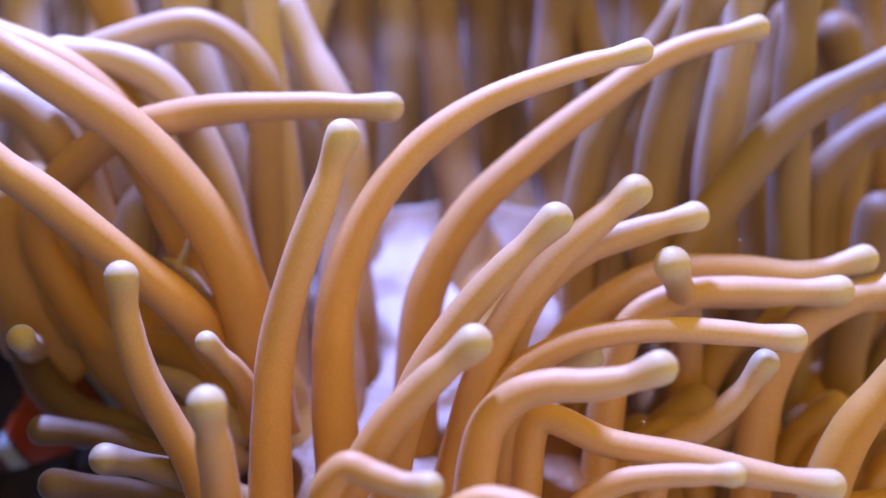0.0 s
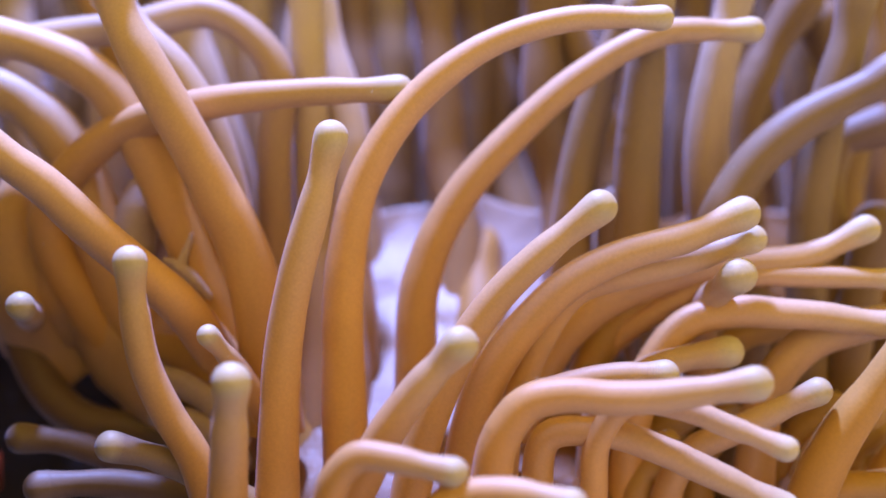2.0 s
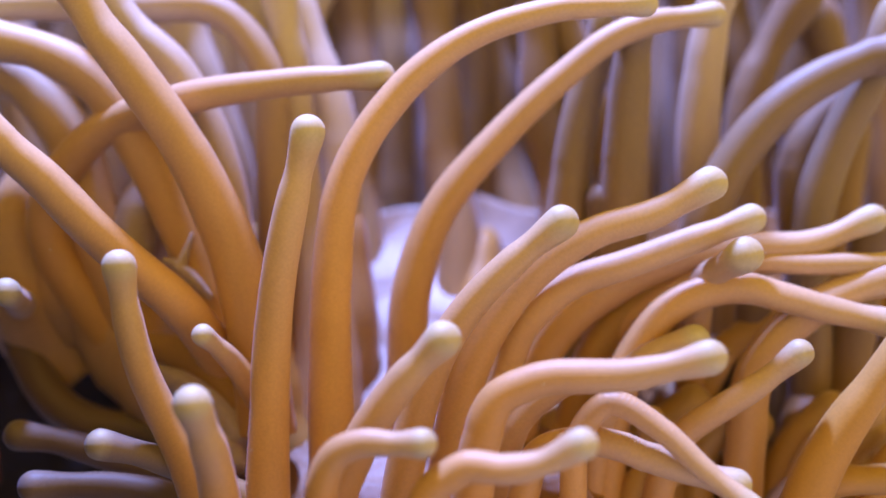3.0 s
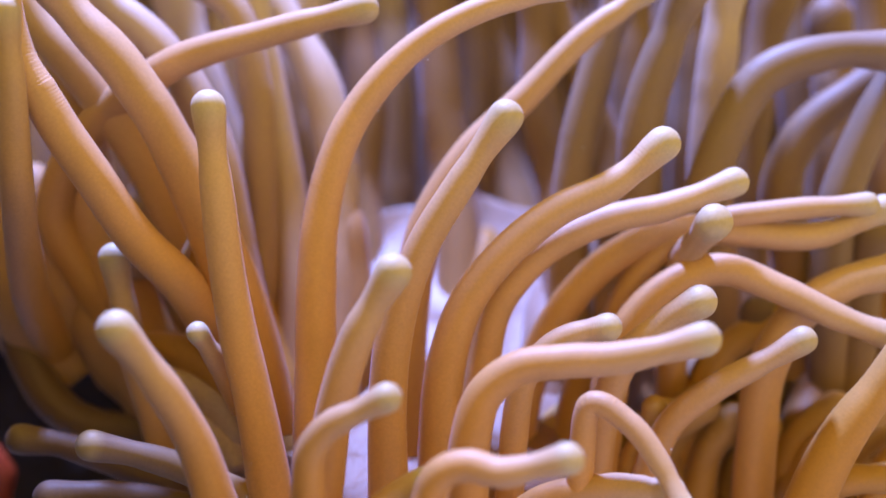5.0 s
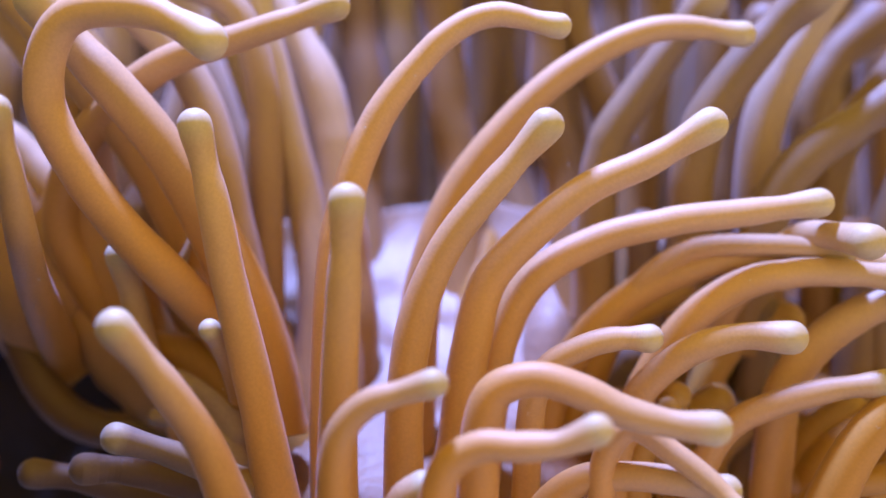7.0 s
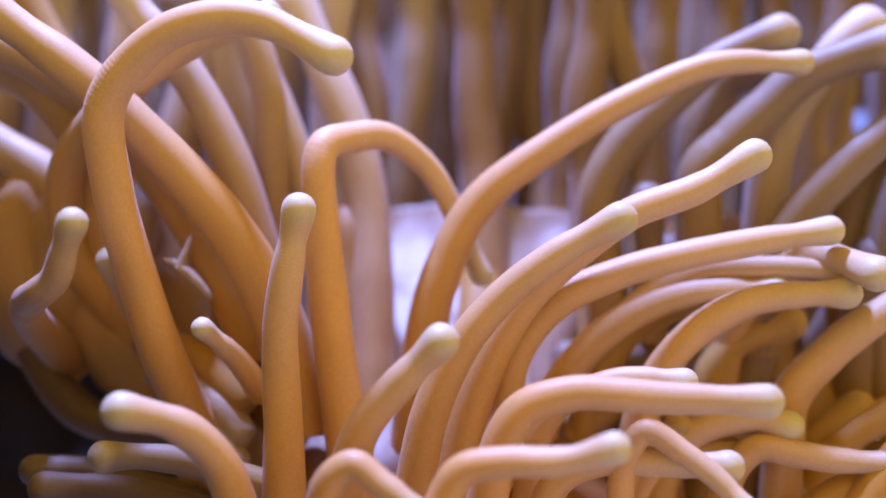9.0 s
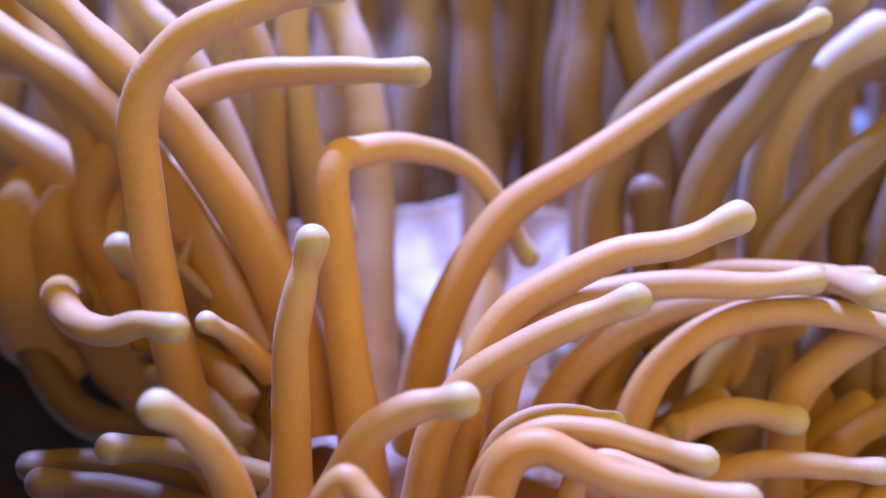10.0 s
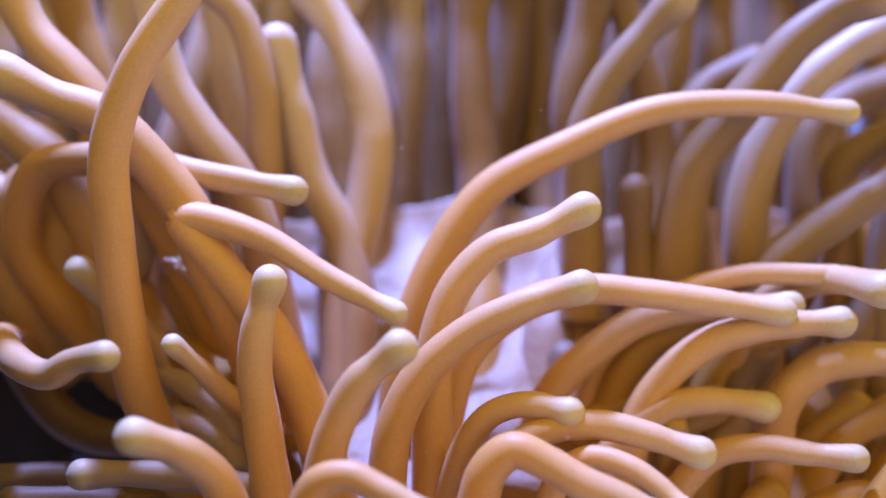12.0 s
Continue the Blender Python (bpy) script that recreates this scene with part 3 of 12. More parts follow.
# ---- what moves ----
def motions():
    sway("A", [
        (0, -37.0, 252.0, -66.1, -36.8, 250.3, -50.3, -36.4, 248.7, -34.7, -34.8, 247.0, -19.4, -30.7, 244.7, -4.7, -25.4, 242.3, 9.4, -20.5, 240.0, 23.3),
        (0.5, -36.6, 252.0, -66.1, -36.4, 250.3, -50.0, -35.8, 248.7, -34.0, -33.8, 247.0, -18.4, -29.5, 244.7, -3.3, -24.1, 242.3, 11.3, -19.3, 240.0, 25.7),
        (0.8, -36.4, 252.0, -66.1, -36.2, 250.3, -49.8, -35.8, 248.7, -33.8, -33.9, 247.0, -18.1, -29.9, 244.7, -3.0, -25.0, 242.3, 11.6, -20.7, 240.0, 26.1),
        (1.2, -35.8, 252.0, -66.1, -35.6, 250.3, -50.0, -35.2, 248.7, -34.1, -33.6, 247.0, -18.4, -30.2, 244.7, -3.3, -25.7, 242.3, 11.3, -22.1, 240.0, 25.9),
        (1.6, -35.2, 252.0, -66.1, -34.9, 250.3, -50.2, -34.3, 248.7, -34.5, -33.0, 247.0, -19.1, -29.9, 244.7, -4.1, -25.4, 242.3, 10.2, -22.2, 240.0, 24.6),
        (2, -35.8, 252.0, -66.1, -35.3, 250.3, -50.4, -34.7, 248.7, -35.0, -33.5, 247.0, -19.8, -30.6, 244.7, -5.0, -26.5, 242.3, 9.1, -22.9, 240.0, 23.1),
        (2.5, -36.5, 252.0, -66.1, -36.0, 250.3, -50.5, -35.5, 248.7, -35.1, -34.6, 247.0, -20.0, -32.3, 244.7, -5.1, -28.8, 242.3, 9.2, -25.1, 240.0, 23.3),
        (3, -37.8, 252.0, -66.1, -37.4, 250.3, -50.2, -36.8, 248.7, -34.6, -36.0, 247.0, -19.3, -34.1, 244.7, -4.4, -31.1, 242.3, 10.1, -27.6, 240.0, 24.2),
        (3.6, -39.4, 252.0, -66.1, -39.1, 250.3, -49.6, -38.9, 248.7, -33.4, -38.4, 247.0, -17.3, -37.3, 244.7, -1.5, -35.4, 242.3, 14.0, -32.9, 240.0, 29.0),
        (5.3, -34.3, 252.0, -66.0, -37.1, 250.3, -49.5, -40.1, 248.7, -33.3, -43.8, 247.0, -17.4, -46.8, 244.7, -1.7, -49.1, 242.3, 13.9, -51.0, 240.0, 29.3),
        (6.3, -34.1, 252.0, -66.0, -37.3, 250.3, -49.9, -40.5, 248.7, -34.1, -44.2, 247.0, -18.7, -48.0, 244.7, -3.5, -51.5, 242.3, 11.5, -55.1, 240.0, 26.1),
        (7.2, -33.2, 252.0, -66.0, -35.6, 250.3, -50.2, -38.1, 248.7, -34.7, -41.1, 247.0, -19.4, -44.0, 244.7, -4.4, -46.1, 242.3, 10.5, -48.8, 240.0, 25.0),
        (8.8, -34.4, 252.0, -63.6, -34.3, 250.3, -50.9, -34.1, 248.7, -38.2, -34.6, 247.0, -25.8, -34.5, 244.7, -13.5, -33.2, 242.3, -1.4, -31.1, 240.0, 10.3),
        (9.5, -32.5, 252.0, -63.6, -32.5, 250.3, -51.9, -32.5, 248.7, -40.2, -32.6, 247.0, -28.8, -32.2, 244.7, -17.4, -29.5, 242.3, -6.5, -26.7, 240.0, 4.2),
        (10.2, -32.7, 252.0, -63.6, -32.5, 250.3, -52.4, -32.2, 248.7, -41.3, -32.1, 247.0, -30.3, -31.8, 244.7, -19.4, -29.6, 242.3, -8.9, -26.8, 240.0, 1.3),
        (11.3, -36.3, 252.0, -66.1, -36.0, 250.3, -55.1, -35.8, 248.7, -44.2, -35.7, 247.0, -33.4, -35.9, 244.7, -22.8, -34.2, 242.3, -12.5, -31.7, 240.0, -2.4),
        (12, -34.6, 252.0, -66.0, -35.9, 250.3, -55.7, -37.1, 248.7, -45.6, -38.3, 247.0, -35.6, -39.3, 244.7, -25.6, -38.2, 242.3, -15.8, -35.4, 240.0, -6.5),
    ])
    sway("B", [
        (0, -71.3, 288.0, -33.2, -87.0, 283.0, -15.3, -95.7, 278.0, 5.4, -80.3, 271.0, 23.5, -57.0, 264.0, 30.4, -34.1, 261.0, 31.8, -11.7, 258.0, 31.2),
        (0.8, -71.3, 288.0, -33.2, -87.0, 283.0, -15.0, -94.8, 278.0, 6.2, -79.4, 271.0, 24.8, -56.1, 264.0, 32.1, -33.1, 261.0, 33.8, -10.4, 258.0, 33.7),
        (1.6, -71.3, 288.0, -33.2, -85.8, 283.0, -13.9, -93.4, 278.0, 7.5, -77.8, 271.0, 25.6, -54.4, 264.0, 32.5, -31.5, 261.0, 35.3, -9.0, 258.0, 36.2),
        (2.5, -71.3, 288.0, -33.2, -85.8, 283.0, -14.5, -94.2, 278.0, 6.3, -79.5, 271.0, 24.9, -56.5, 264.0, 32.0, -33.9, 261.0, 33.9, -11.7, 258.0, 33.5),
        (3.6, -70.7, 288.0, -33.2, -83.9, 283.0, -13.2, -93.6, 278.0, 7.7, -81.4, 271.0, 27.7, -59.7, 264.0, 37.8, -37.5, 261.0, 43.3, -15.4, 258.0, 47.1),
        (5.3, -70.0, 288.0, -33.2, -81.9, 283.0, -12.5, -91.7, 278.0, 8.4, -80.8, 271.0, 28.3, -61.3, 264.0, 41.6, -39.6, 261.0, 48.0, -17.9, 258.0, 53.0),
        (6.3, -70.0, 288.0, -33.2, -82.8, 283.0, -13.6, -92.7, 278.0, 6.7, -82.3, 271.0, 26.8, -63.2, 264.0, 40.0, -41.9, 261.0, 46.7, -21.0, 258.0, 53.0),
        (7.2, -70.0, 288.0, -33.2, -81.3, 283.0, -13.8, -89.9, 278.0, 6.0, -81.9, 271.0, 26.1, -65.6, 264.0, 40.7, -45.4, 261.0, 47.6, -25.4, 258.0, 53.6),
        (8.8, -67.2, 288.0, -33.2, -78.7, 283.0, -16.7, -89.4, 278.0, -0.4, -89.0, 271.0, 18.1, -76.4, 264.0, 33.5, -61.5, 261.0, 45.6, -44.0, 258.0, 53.0),
        (9.5, -63.0, 288.0, -33.2, -75.4, 283.0, -13.5, -84.7, 278.0, 6.9, -75.3, 271.0, 27.2, -55.5, 264.0, 38.6, -34.0, 261.0, 43.0, -12.3, 258.0, 43.9),
        (10.2, -61.6, 288.0, -33.2, -74.2, 283.0, -13.3, -83.0, 278.0, 7.6, -70.5, 271.0, 26.9, -49.0, 264.0, 35.7, -26.7, 261.0, 36.8, -4.8, 258.0, 35.6),
        (10.5, -63.9, 288.0, -33.2, -75.6, 283.0, -14.1, -83.6, 278.0, 5.6, -72.3, 271.0, 24.2, -50.2, 264.0, 31.5, -27.5, 261.0, 31.3, -5.2, 258.0, 28.4),
        (11, -67.7, 288.0, -33.2, -78.8, 283.0, -14.9, -87.6, 278.0, 3.7, -80.8, 271.0, 22.5, -60.8, 264.0, 28.7, -40.8, 261.0, 28.0, -21.6, 258.0, 24.0),
        (11.3, -70.0, 288.0, -33.2, -80.3, 283.0, -15.5, -88.9, 278.0, 2.4, -83.8, 271.0, 21.2, -63.8, 264.0, 26.6, -44.2, 261.0, 25.5, -25.4, 258.0, 20.6),
        (11.6, -72.9, 288.0, -33.2, -84.2, 283.0, -16.0, -93.7, 278.0, 1.4, -88.4, 271.0, 20.0, -68.2, 264.0, 23.7, -48.9, 261.0, 21.5, -30.3, 258.0, 17.3),
        (12, -76.9, 288.0, -33.2, -89.1, 283.0, -16.8, -99.4, 278.0, 0.0, -93.2, 271.0, 18.3, -71.8, 264.0, 19.8, -52.1, 261.0, 16.3, -32.8, 258.0, 12.8),
    ])
    sway("C", [
        (0, -21.1, 260.0, -68.1, -23.0, 259.2, -49.3, -24.2, 258.5, -30.5, -23.4, 257.8, -11.8, -17.5, 257.0, 5.8, -6.6, 255.8, 20.7, 8.2, 254.5, 31.4, 25.2, 253.2, 37.9, 42.6, 252.0, 42.6),
        (0.8, -20.8, 260.0, -68.2, -21.8, 259.2, -49.5, -22.3, 258.5, -30.8, -22.0, 257.8, -12.3, -16.9, 257.0, 5.3, -6.8, 255.8, 20.4, 7.8, 254.5, 31.2, 24.1, 253.2, 38.7, 40.8, 252.0, 45.1),
        (1.6, -20.2, 260.0, -68.2, -21.1, 259.2, -47.9, -21.8, 258.5, -27.8, -21.7, 257.8, -7.8, -16.9, 257.0, 11.5, -6.4, 255.8, 28.2, 8.7, 254.5, 40.5, 26.9, 253.2, 47.2, 46.3, 252.0, 47.7),
        (2.5, -22.3, 260.0, -68.2, -22.7, 259.2, -47.2, -23.0, 258.5, -26.4, -22.6, 257.8, -5.8, -19.8, 257.0, 14.6, -9.4, 255.8, 32.0, 6.6, 254.5, 44.3, 25.7, 253.2, 50.4, 45.7, 252.0, 51.9),
        (3.6, -26.0, 260.0, -68.2, -26.5, 259.2, -47.3, -26.8, 258.5, -26.6, -26.4, 257.8, -5.9, -23.6, 257.0, 14.3, -13.8, 255.8, 32.1, 0.8, 254.5, 46.0, 19.6, 253.2, 52.5, 39.6, 252.0, 53.0),
        (5.3, -28.1, 260.0, -68.2, -28.0, 259.2, -48.6, -27.9, 258.5, -29.1, -27.9, 257.8, -9.7, -26.4, 257.0, 9.5, -20.1, 255.8, 27.5, -7.9, 254.5, 42.0, 8.1, 253.2, 51.8, 26.2, 252.0, 56.6),
        (6.3, -26.8, 260.0, -68.2, -26.7, 259.2, -48.6, -26.7, 258.5, -29.1, -27.3, 257.8, -9.7, -25.5, 257.0, 9.5, -17.2, 255.8, 26.6, -4.7, 254.5, 40.9, 10.6, 253.2, 51.7, 28.7, 252.0, 56.6),
        (7.2, -22.7, 260.0, -68.2, -23.7, 259.2, -49.7, -24.2, 258.5, -31.3, -23.3, 257.8, -13.1, -21.8, 257.0, 5.0, -17.7, 255.8, 22.5, -7.9, 254.5, 37.4, 6.0, 253.2, 48.0, 22.6, 252.0, 42.4),
        (8.8, -18.7, 260.0, -68.2, -21.8, 260.0, -42.5, -25.2, 260.0, -19.9, -27.8, 260.0, 5.1, -28.2, 260.0, 21.2, -22.6, 265.5, 25.5, -12.9, 271.0, 26.3, -2.5, 276.5, 17.2, 8.6, 282.0, -6.0),
        (9.5, -16.2, 260.0, -68.2, -19.0, 260.0, -42.5, -22.2, 260.0, -19.9, -24.3, 260.0, 2.6, -24.6, 260.0, 19.5, -19.5, 266.0, 22.9, -9.4, 272.0, 24.0, 1.9, 278.0, 16.5, 11.5, 284.0, -6.7),
        (10.2, -14.8, 260.0, -67.5, -17.8, 260.0, -41.9, -21.1, 260.0, -19.3, -23.3, 260.0, 2.0, -23.9, 260.0, 18.3, -18.6, 266.0, 21.9, -5.9, 272.0, 23.3, 9.4, 278.0, 18.2, 23.3, 284.0, -0.8),
        (10.5, -14.0, 260.0, -68.2, -17.0, 260.0, -42.5, -20.3, 260.0, -19.9, -22.6, 260.0, 1.4, -23.2, 260.0, 17.7, -17.8, 266.0, 21.3, -5.1, 272.0, 22.7, 10.2, 278.0, 17.6, 24.1, 284.0, -1.5),
        (11, -16.4, 260.0, -68.0, -20.3, 260.0, -49.4, -24.8, 260.0, -30.9, -29.9, 260.0, -12.6, -34.6, 260.0, 5.8, -37.3, 265.0, 22.5, -18.6, 270.0, 22.2, -0.3, 275.0, 15.0, 19.0, 280.0, 8.5),
        (11.3, -16.4, 260.0, -68.0, -20.3, 260.0, -49.1, -25.1, 260.0, -30.5, -31.6, 260.0, -12.3, -39.8, 260.0, 5.2, -43.5, 263.8, 18.5, -24.3, 267.5, 17.8, -5.4, 271.2, 12.3, 14.0, 275.0, 6.5),
        (11.6, -17.6, 260.0, -68.0, -21.3, 259.5, -49.8, -26.8, 259.0, -32.1, -35.2, 258.5, -15.6, -44.7, 258.0, 0.2, -51.2, 259.5, 13.4, -33.3, 261.0, 10.8, -16.0, 262.5, 4.3, 1.5, 264.0, -2.4),
        (12, -21.2, 260.0, -68.0, -25.0, 259.0, -50.8, -29.9, 258.0, -33.9, -37.5, 257.0, -18.4, -47.7, 256.0, -4.6, -56.5, 255.0, 6.5, -40.0, 254.0, 2.9, -25.3, 253.0, -5.9, -10.2, 252.0, -13.8),
    ])
    sway("D", [
        (0, -5.7, 276.0, -72.4, -6.5, 275.2, -51.5, -6.3, 274.5, -30.8, -4.0, 273.8, -10.3, 5.6, 272.9, 7.7, 20.1, 271.7, 21.8, 36.1, 270.4, 34.2, 52.7, 269.0, 45.0, 71.8, 267.8, 50.5),
        (0.8, -5.0, 276.0, -72.4, -5.8, 275.2, -51.5, -5.7, 274.5, -30.8, -3.8, 273.8, -10.2, 4.3, 272.9, 8.5, 18.5, 271.7, 22.8, 34.8, 270.4, 34.6, 51.5, 269.0, 45.6, 70.5, 267.8, 51.1),
        (1.6, -5.0, 276.0, -72.4, -5.7, 275.2, -51.1, -5.9, 274.5, -29.9, -4.7, 273.8, -8.9, 3.8, 272.9, 10.2, 17.2, 271.7, 25.9, 33.0, 270.4, 39.1, 51.0, 269.0, 48.2, 71.1, 267.8, 49.9),
        (2.5, -6.4, 276.0, -72.4, -6.9, 275.2, -51.0, -7.2, 274.5, -29.8, -6.6, 273.8, -8.7, 1.0, 272.9, 10.8, 14.6, 271.7, 26.5, 30.1, 270.4, 40.3, 47.6, 269.0, 50.3, 67.9, 267.8, 51.1),
        (3.6, -8.5, 276.0, -72.4, -8.7, 275.2, -52.3, -8.4, 274.5, -32.3, -7.7, 273.8, -12.6, -2.1, 272.9, 6.2, 9.1, 271.7, 22.2, 22.5, 270.4, 36.4, 36.2, 269.0, 49.7, 53.7, 267.8, 57.0),
        (5.3, -8.3, 276.0, -72.4, -9.1, 275.2, -52.7, -9.1, 274.5, -33.2, -7.8, 273.8, -13.7, -4.0, 272.9, 5.3, 5.5, 271.7, 21.8, 19.0, 270.4, 35.3, 32.2, 269.0, 48.6, 47.3, 267.8, 59.5),
        (6.3, -8.3, 276.0, -72.4, -9.1, 275.2, -50.6, -9.0, 274.5, -28.9, -7.2, 273.8, -7.4, -1.1, 272.9, 13.1, 12.6, 271.7, 29.1, 28.0, 270.4, 43.5, 46.0, 269.0, 53.7, 66.6, 267.8, 56.2),
        (7.2, -7.4, 276.0, -72.4, -6.9, 275.2, -51.1, -6.0, 274.5, -30.0, -3.6, 273.8, -9.1, 3.1, 272.9, 10.7, 15.1, 271.7, 27.6, 30.6, 270.4, 41.1, 49.0, 269.0, 48.7, 69.2, 267.8, 46.9),
        (8.8, -9.4, 276.0, -72.3, -7.3, 275.2, -50.9, -5.3, 274.5, -29.7, -1.5, 273.8, -8.7, 7.5, 272.9, 10.2, 23.6, 271.7, 23.5, 41.4, 270.4, 34.1, 60.5, 269.0, 41.1, 80.8, 267.8, 39.1),
        (9.5, -7.5, 276.0, -72.4, -7.1, 275.2, -50.0, -5.3, 274.5, -27.8, -0.1, 273.8, -6.4, 11.5, 272.9, 12.2, 29.0, 271.7, 24.8, 47.5, 270.4, 36.3, 66.0, 269.0, 46.8, 84.7, 267.8, 57.0),
        (10.2, -9.3, 276.0, -72.3, -7.9, 275.2, -50.9, -4.6, 274.5, -29.9, 3.5, 273.8, -10.3, 15.6, 272.9, 7.0, 32.9, 271.7, 18.5, 50.3, 270.4, 29.8, 67.7, 269.0, 40.5, 86.0, 267.8, 49.1),
        (11.3, -13.2, 276.0, -72.3, -12.1, 275.2, -51.2, -8.7, 274.5, -30.5, 0.1, 273.8, -11.5, 13.1, 272.9, 4.6, 29.8, 271.7, 16.7, 47.7, 270.4, 26.4, 66.2, 269.0, 34.3, 86.0, 267.8, 37.6),
        (12, -11.7, 276.0, -72.4, -10.6, 275.2, -49.6, -8.7, 274.5, -27.1, -2.5, 273.8, -5.6, 9.8, 272.9, 13.0, 29.0, 271.7, 23.8, 49.4, 270.4, 31.9, 71.0, 269.0, 33.4, 92.4, 267.8, 31.1),
    ])
    sway("G", [
        (0, -13.4, 248.2, -68.7, -11.8, 246.9, -53.9, -9.2, 245.6, -39.6, -4.1, 244.3, -26.0, 3.7, 242.3, -14.1, 13.1, 240.3, -3.5, 23.0, 238.4, 6.1),
        (0.5, -10.4, 248.2, -68.7, -8.9, 246.9, -53.7, -5.9, 245.6, -39.0, -0.3, 244.3, -25.3, 7.6, 242.3, -12.9, 17.4, 240.3, -2.3, 28.3, 238.4, 6.9),
        (0.8, -8.7, 248.2, -68.7, -7.2, 246.9, -53.5, -4.0, 245.6, -38.9, 1.8, 244.3, -25.2, 9.5, 242.3, -12.8, 19.4, 240.3, -2.3, 30.5, 238.4, 6.4),
        (1.2, -8.7, 248.2, -68.7, -7.1, 246.9, -53.4, -3.8, 245.6, -38.7, 2.0, 244.3, -25.1, 10.0, 242.3, -12.9, 20.4, 240.3, -2.9, 31.7, 238.4, 5.8),
        (1.6, -8.7, 248.2, -68.7, -7.1, 246.9, -53.1, -3.8, 245.6, -38.0, 1.9, 244.3, -23.9, 10.1, 242.3, -11.3, 20.8, 240.3, -1.0, 31.9, 238.4, 8.4),
        (2, -8.7, 248.2, -68.7, -7.1, 246.9, -53.2, -3.7, 245.6, -38.2, 2.1, 244.3, -24.0, 10.1, 242.3, -11.3, 20.6, 240.3, -0.6, 32.0, 238.4, 8.6),
        (2.5, -8.7, 248.2, -68.7, -7.1, 246.9, -53.3, -4.0, 245.6, -38.5, 1.7, 244.3, -24.5, 9.1, 242.3, -11.6, 18.6, 240.3, -0.6, 29.9, 238.4, 8.2),
        (3, -10.8, 248.2, -68.7, -9.2, 246.9, -53.7, -6.6, 245.6, -39.2, -2.6, 244.3, -25.5, 4.4, 242.3, -13.3, 13.8, 240.3, -3.1, 24.2, 238.4, 5.5),
        (3.6, -13.4, 248.2, -68.7, -11.5, 246.9, -53.6, -9.4, 245.6, -38.7, -7.0, 244.3, -24.0, -0.3, 242.3, -11.0, 9.3, 240.3, -0.1, 19.1, 238.4, 10.2),
        (5.3, -11.2, 248.2, -65.1, -11.6, 246.9, -48.1, -11.8, 245.6, -31.3, -9.9, 244.3, -14.8, -4.8, 242.3, 0.9, 3.4, 240.3, 14.8, 12.5, 238.4, 27.9),
        (6.3, -11.2, 248.2, -65.1, -11.5, 246.9, -48.0, -11.6, 245.6, -30.9, -9.8, 244.3, -14.3, -4.6, 242.3, 1.5, 4.2, 240.3, 15.3, 15.1, 238.4, 27.1),
        (7.2, -7.9, 248.2, -65.1, -7.7, 246.9, -48.1, -7.0, 245.6, -31.3, -4.2, 244.3, -15.0, 2.4, 242.3, 0.0, 12.7, 240.3, 12.4, 23.0, 238.4, 24.4),
        (8.8, -9.1, 248.2, -65.0, -6.5, 246.9, -49.5, -3.3, 245.6, -34.4, 2.7, 244.3, -20.2, 11.5, 242.3, -8.0, 23.0, 240.3, 1.7, 35.4, 238.4, 9.3),
        (9.15, -8.0, 248.2, -65.0, -5.3, 246.9, -50.1, -2.3, 245.6, -35.6, 3.6, 244.3, -22.1, 13.1, 242.3, -11.0, 24.4, 240.3, -2.4, 36.8, 238.4, 4.1),
        (9.5, -7.0, 248.2, -64.9, -4.1, 246.9, -50.8, -1.3, 245.6, -36.8, 4.5, 244.3, -24.0, 14.5, 242.3, -14.3, 25.7, 240.3, -6.5, 38.0, 238.4, -1.3),
        (9.8, -7.0, 248.2, -64.9, -4.3, 246.9, -51.3, -1.4, 245.6, -37.9, 5.1, 244.3, -26.3, 15.5, 242.3, -18.0, 26.8, 240.3, -11.5, 38.8, 238.4, -6.8),
        (10.2, -7.1, 248.2, -64.9, -4.6, 246.9, -52.0, -1.8, 245.6, -39.4, 5.6, 244.3, -29.3, 16.4, 242.3, -22.9, 27.8, 240.3, -17.9, 39.2, 238.4, -13.7),
        (10.6, -7.0, 248.2, -64.9, -4.8, 246.9, -52.6, -2.0, 245.6, -40.8, 5.3, 244.3, -31.6, 15.8, 242.3, -26.3, 26.8, 240.3, -22.8, 37.7, 238.4, -20.0),
        (11, -7.0, 248.2, -64.9, -4.9, 246.9, -53.0, -1.9, 245.6, -41.6, 5.6, 244.3, -32.9, 16.1, 242.3, -28.2, 26.9, 240.3, -25.3, 37.8, 238.4, -23.2),
        (11.3, -7.0, 248.2, -64.9, -4.9, 246.9, -53.1, -1.8, 245.6, -41.7, 5.9, 244.3, -32.9, 16.3, 242.3, -28.0, 27.2, 240.3, -24.9, 38.0, 238.4, -22.7),
        (11.6, -9.8, 248.2, -65.0, -8.0, 246.9, -52.5, -5.2, 245.6, -40.4, 1.8, 244.3, -30.4, 12.0, 242.3, -23.9, 23.4, 240.3, -19.9, 35.2, 238.4, -17.1),
        (12, -13.5, 248.2, -65.0, -12.1, 246.9, -51.5, -10.4, 245.6, -38.2, -4.7, 244.3, -26.4, 4.8, 242.3, -17.4, 16.3, 240.3, -11.5, 28.3, 238.4, -7.7),
    ])
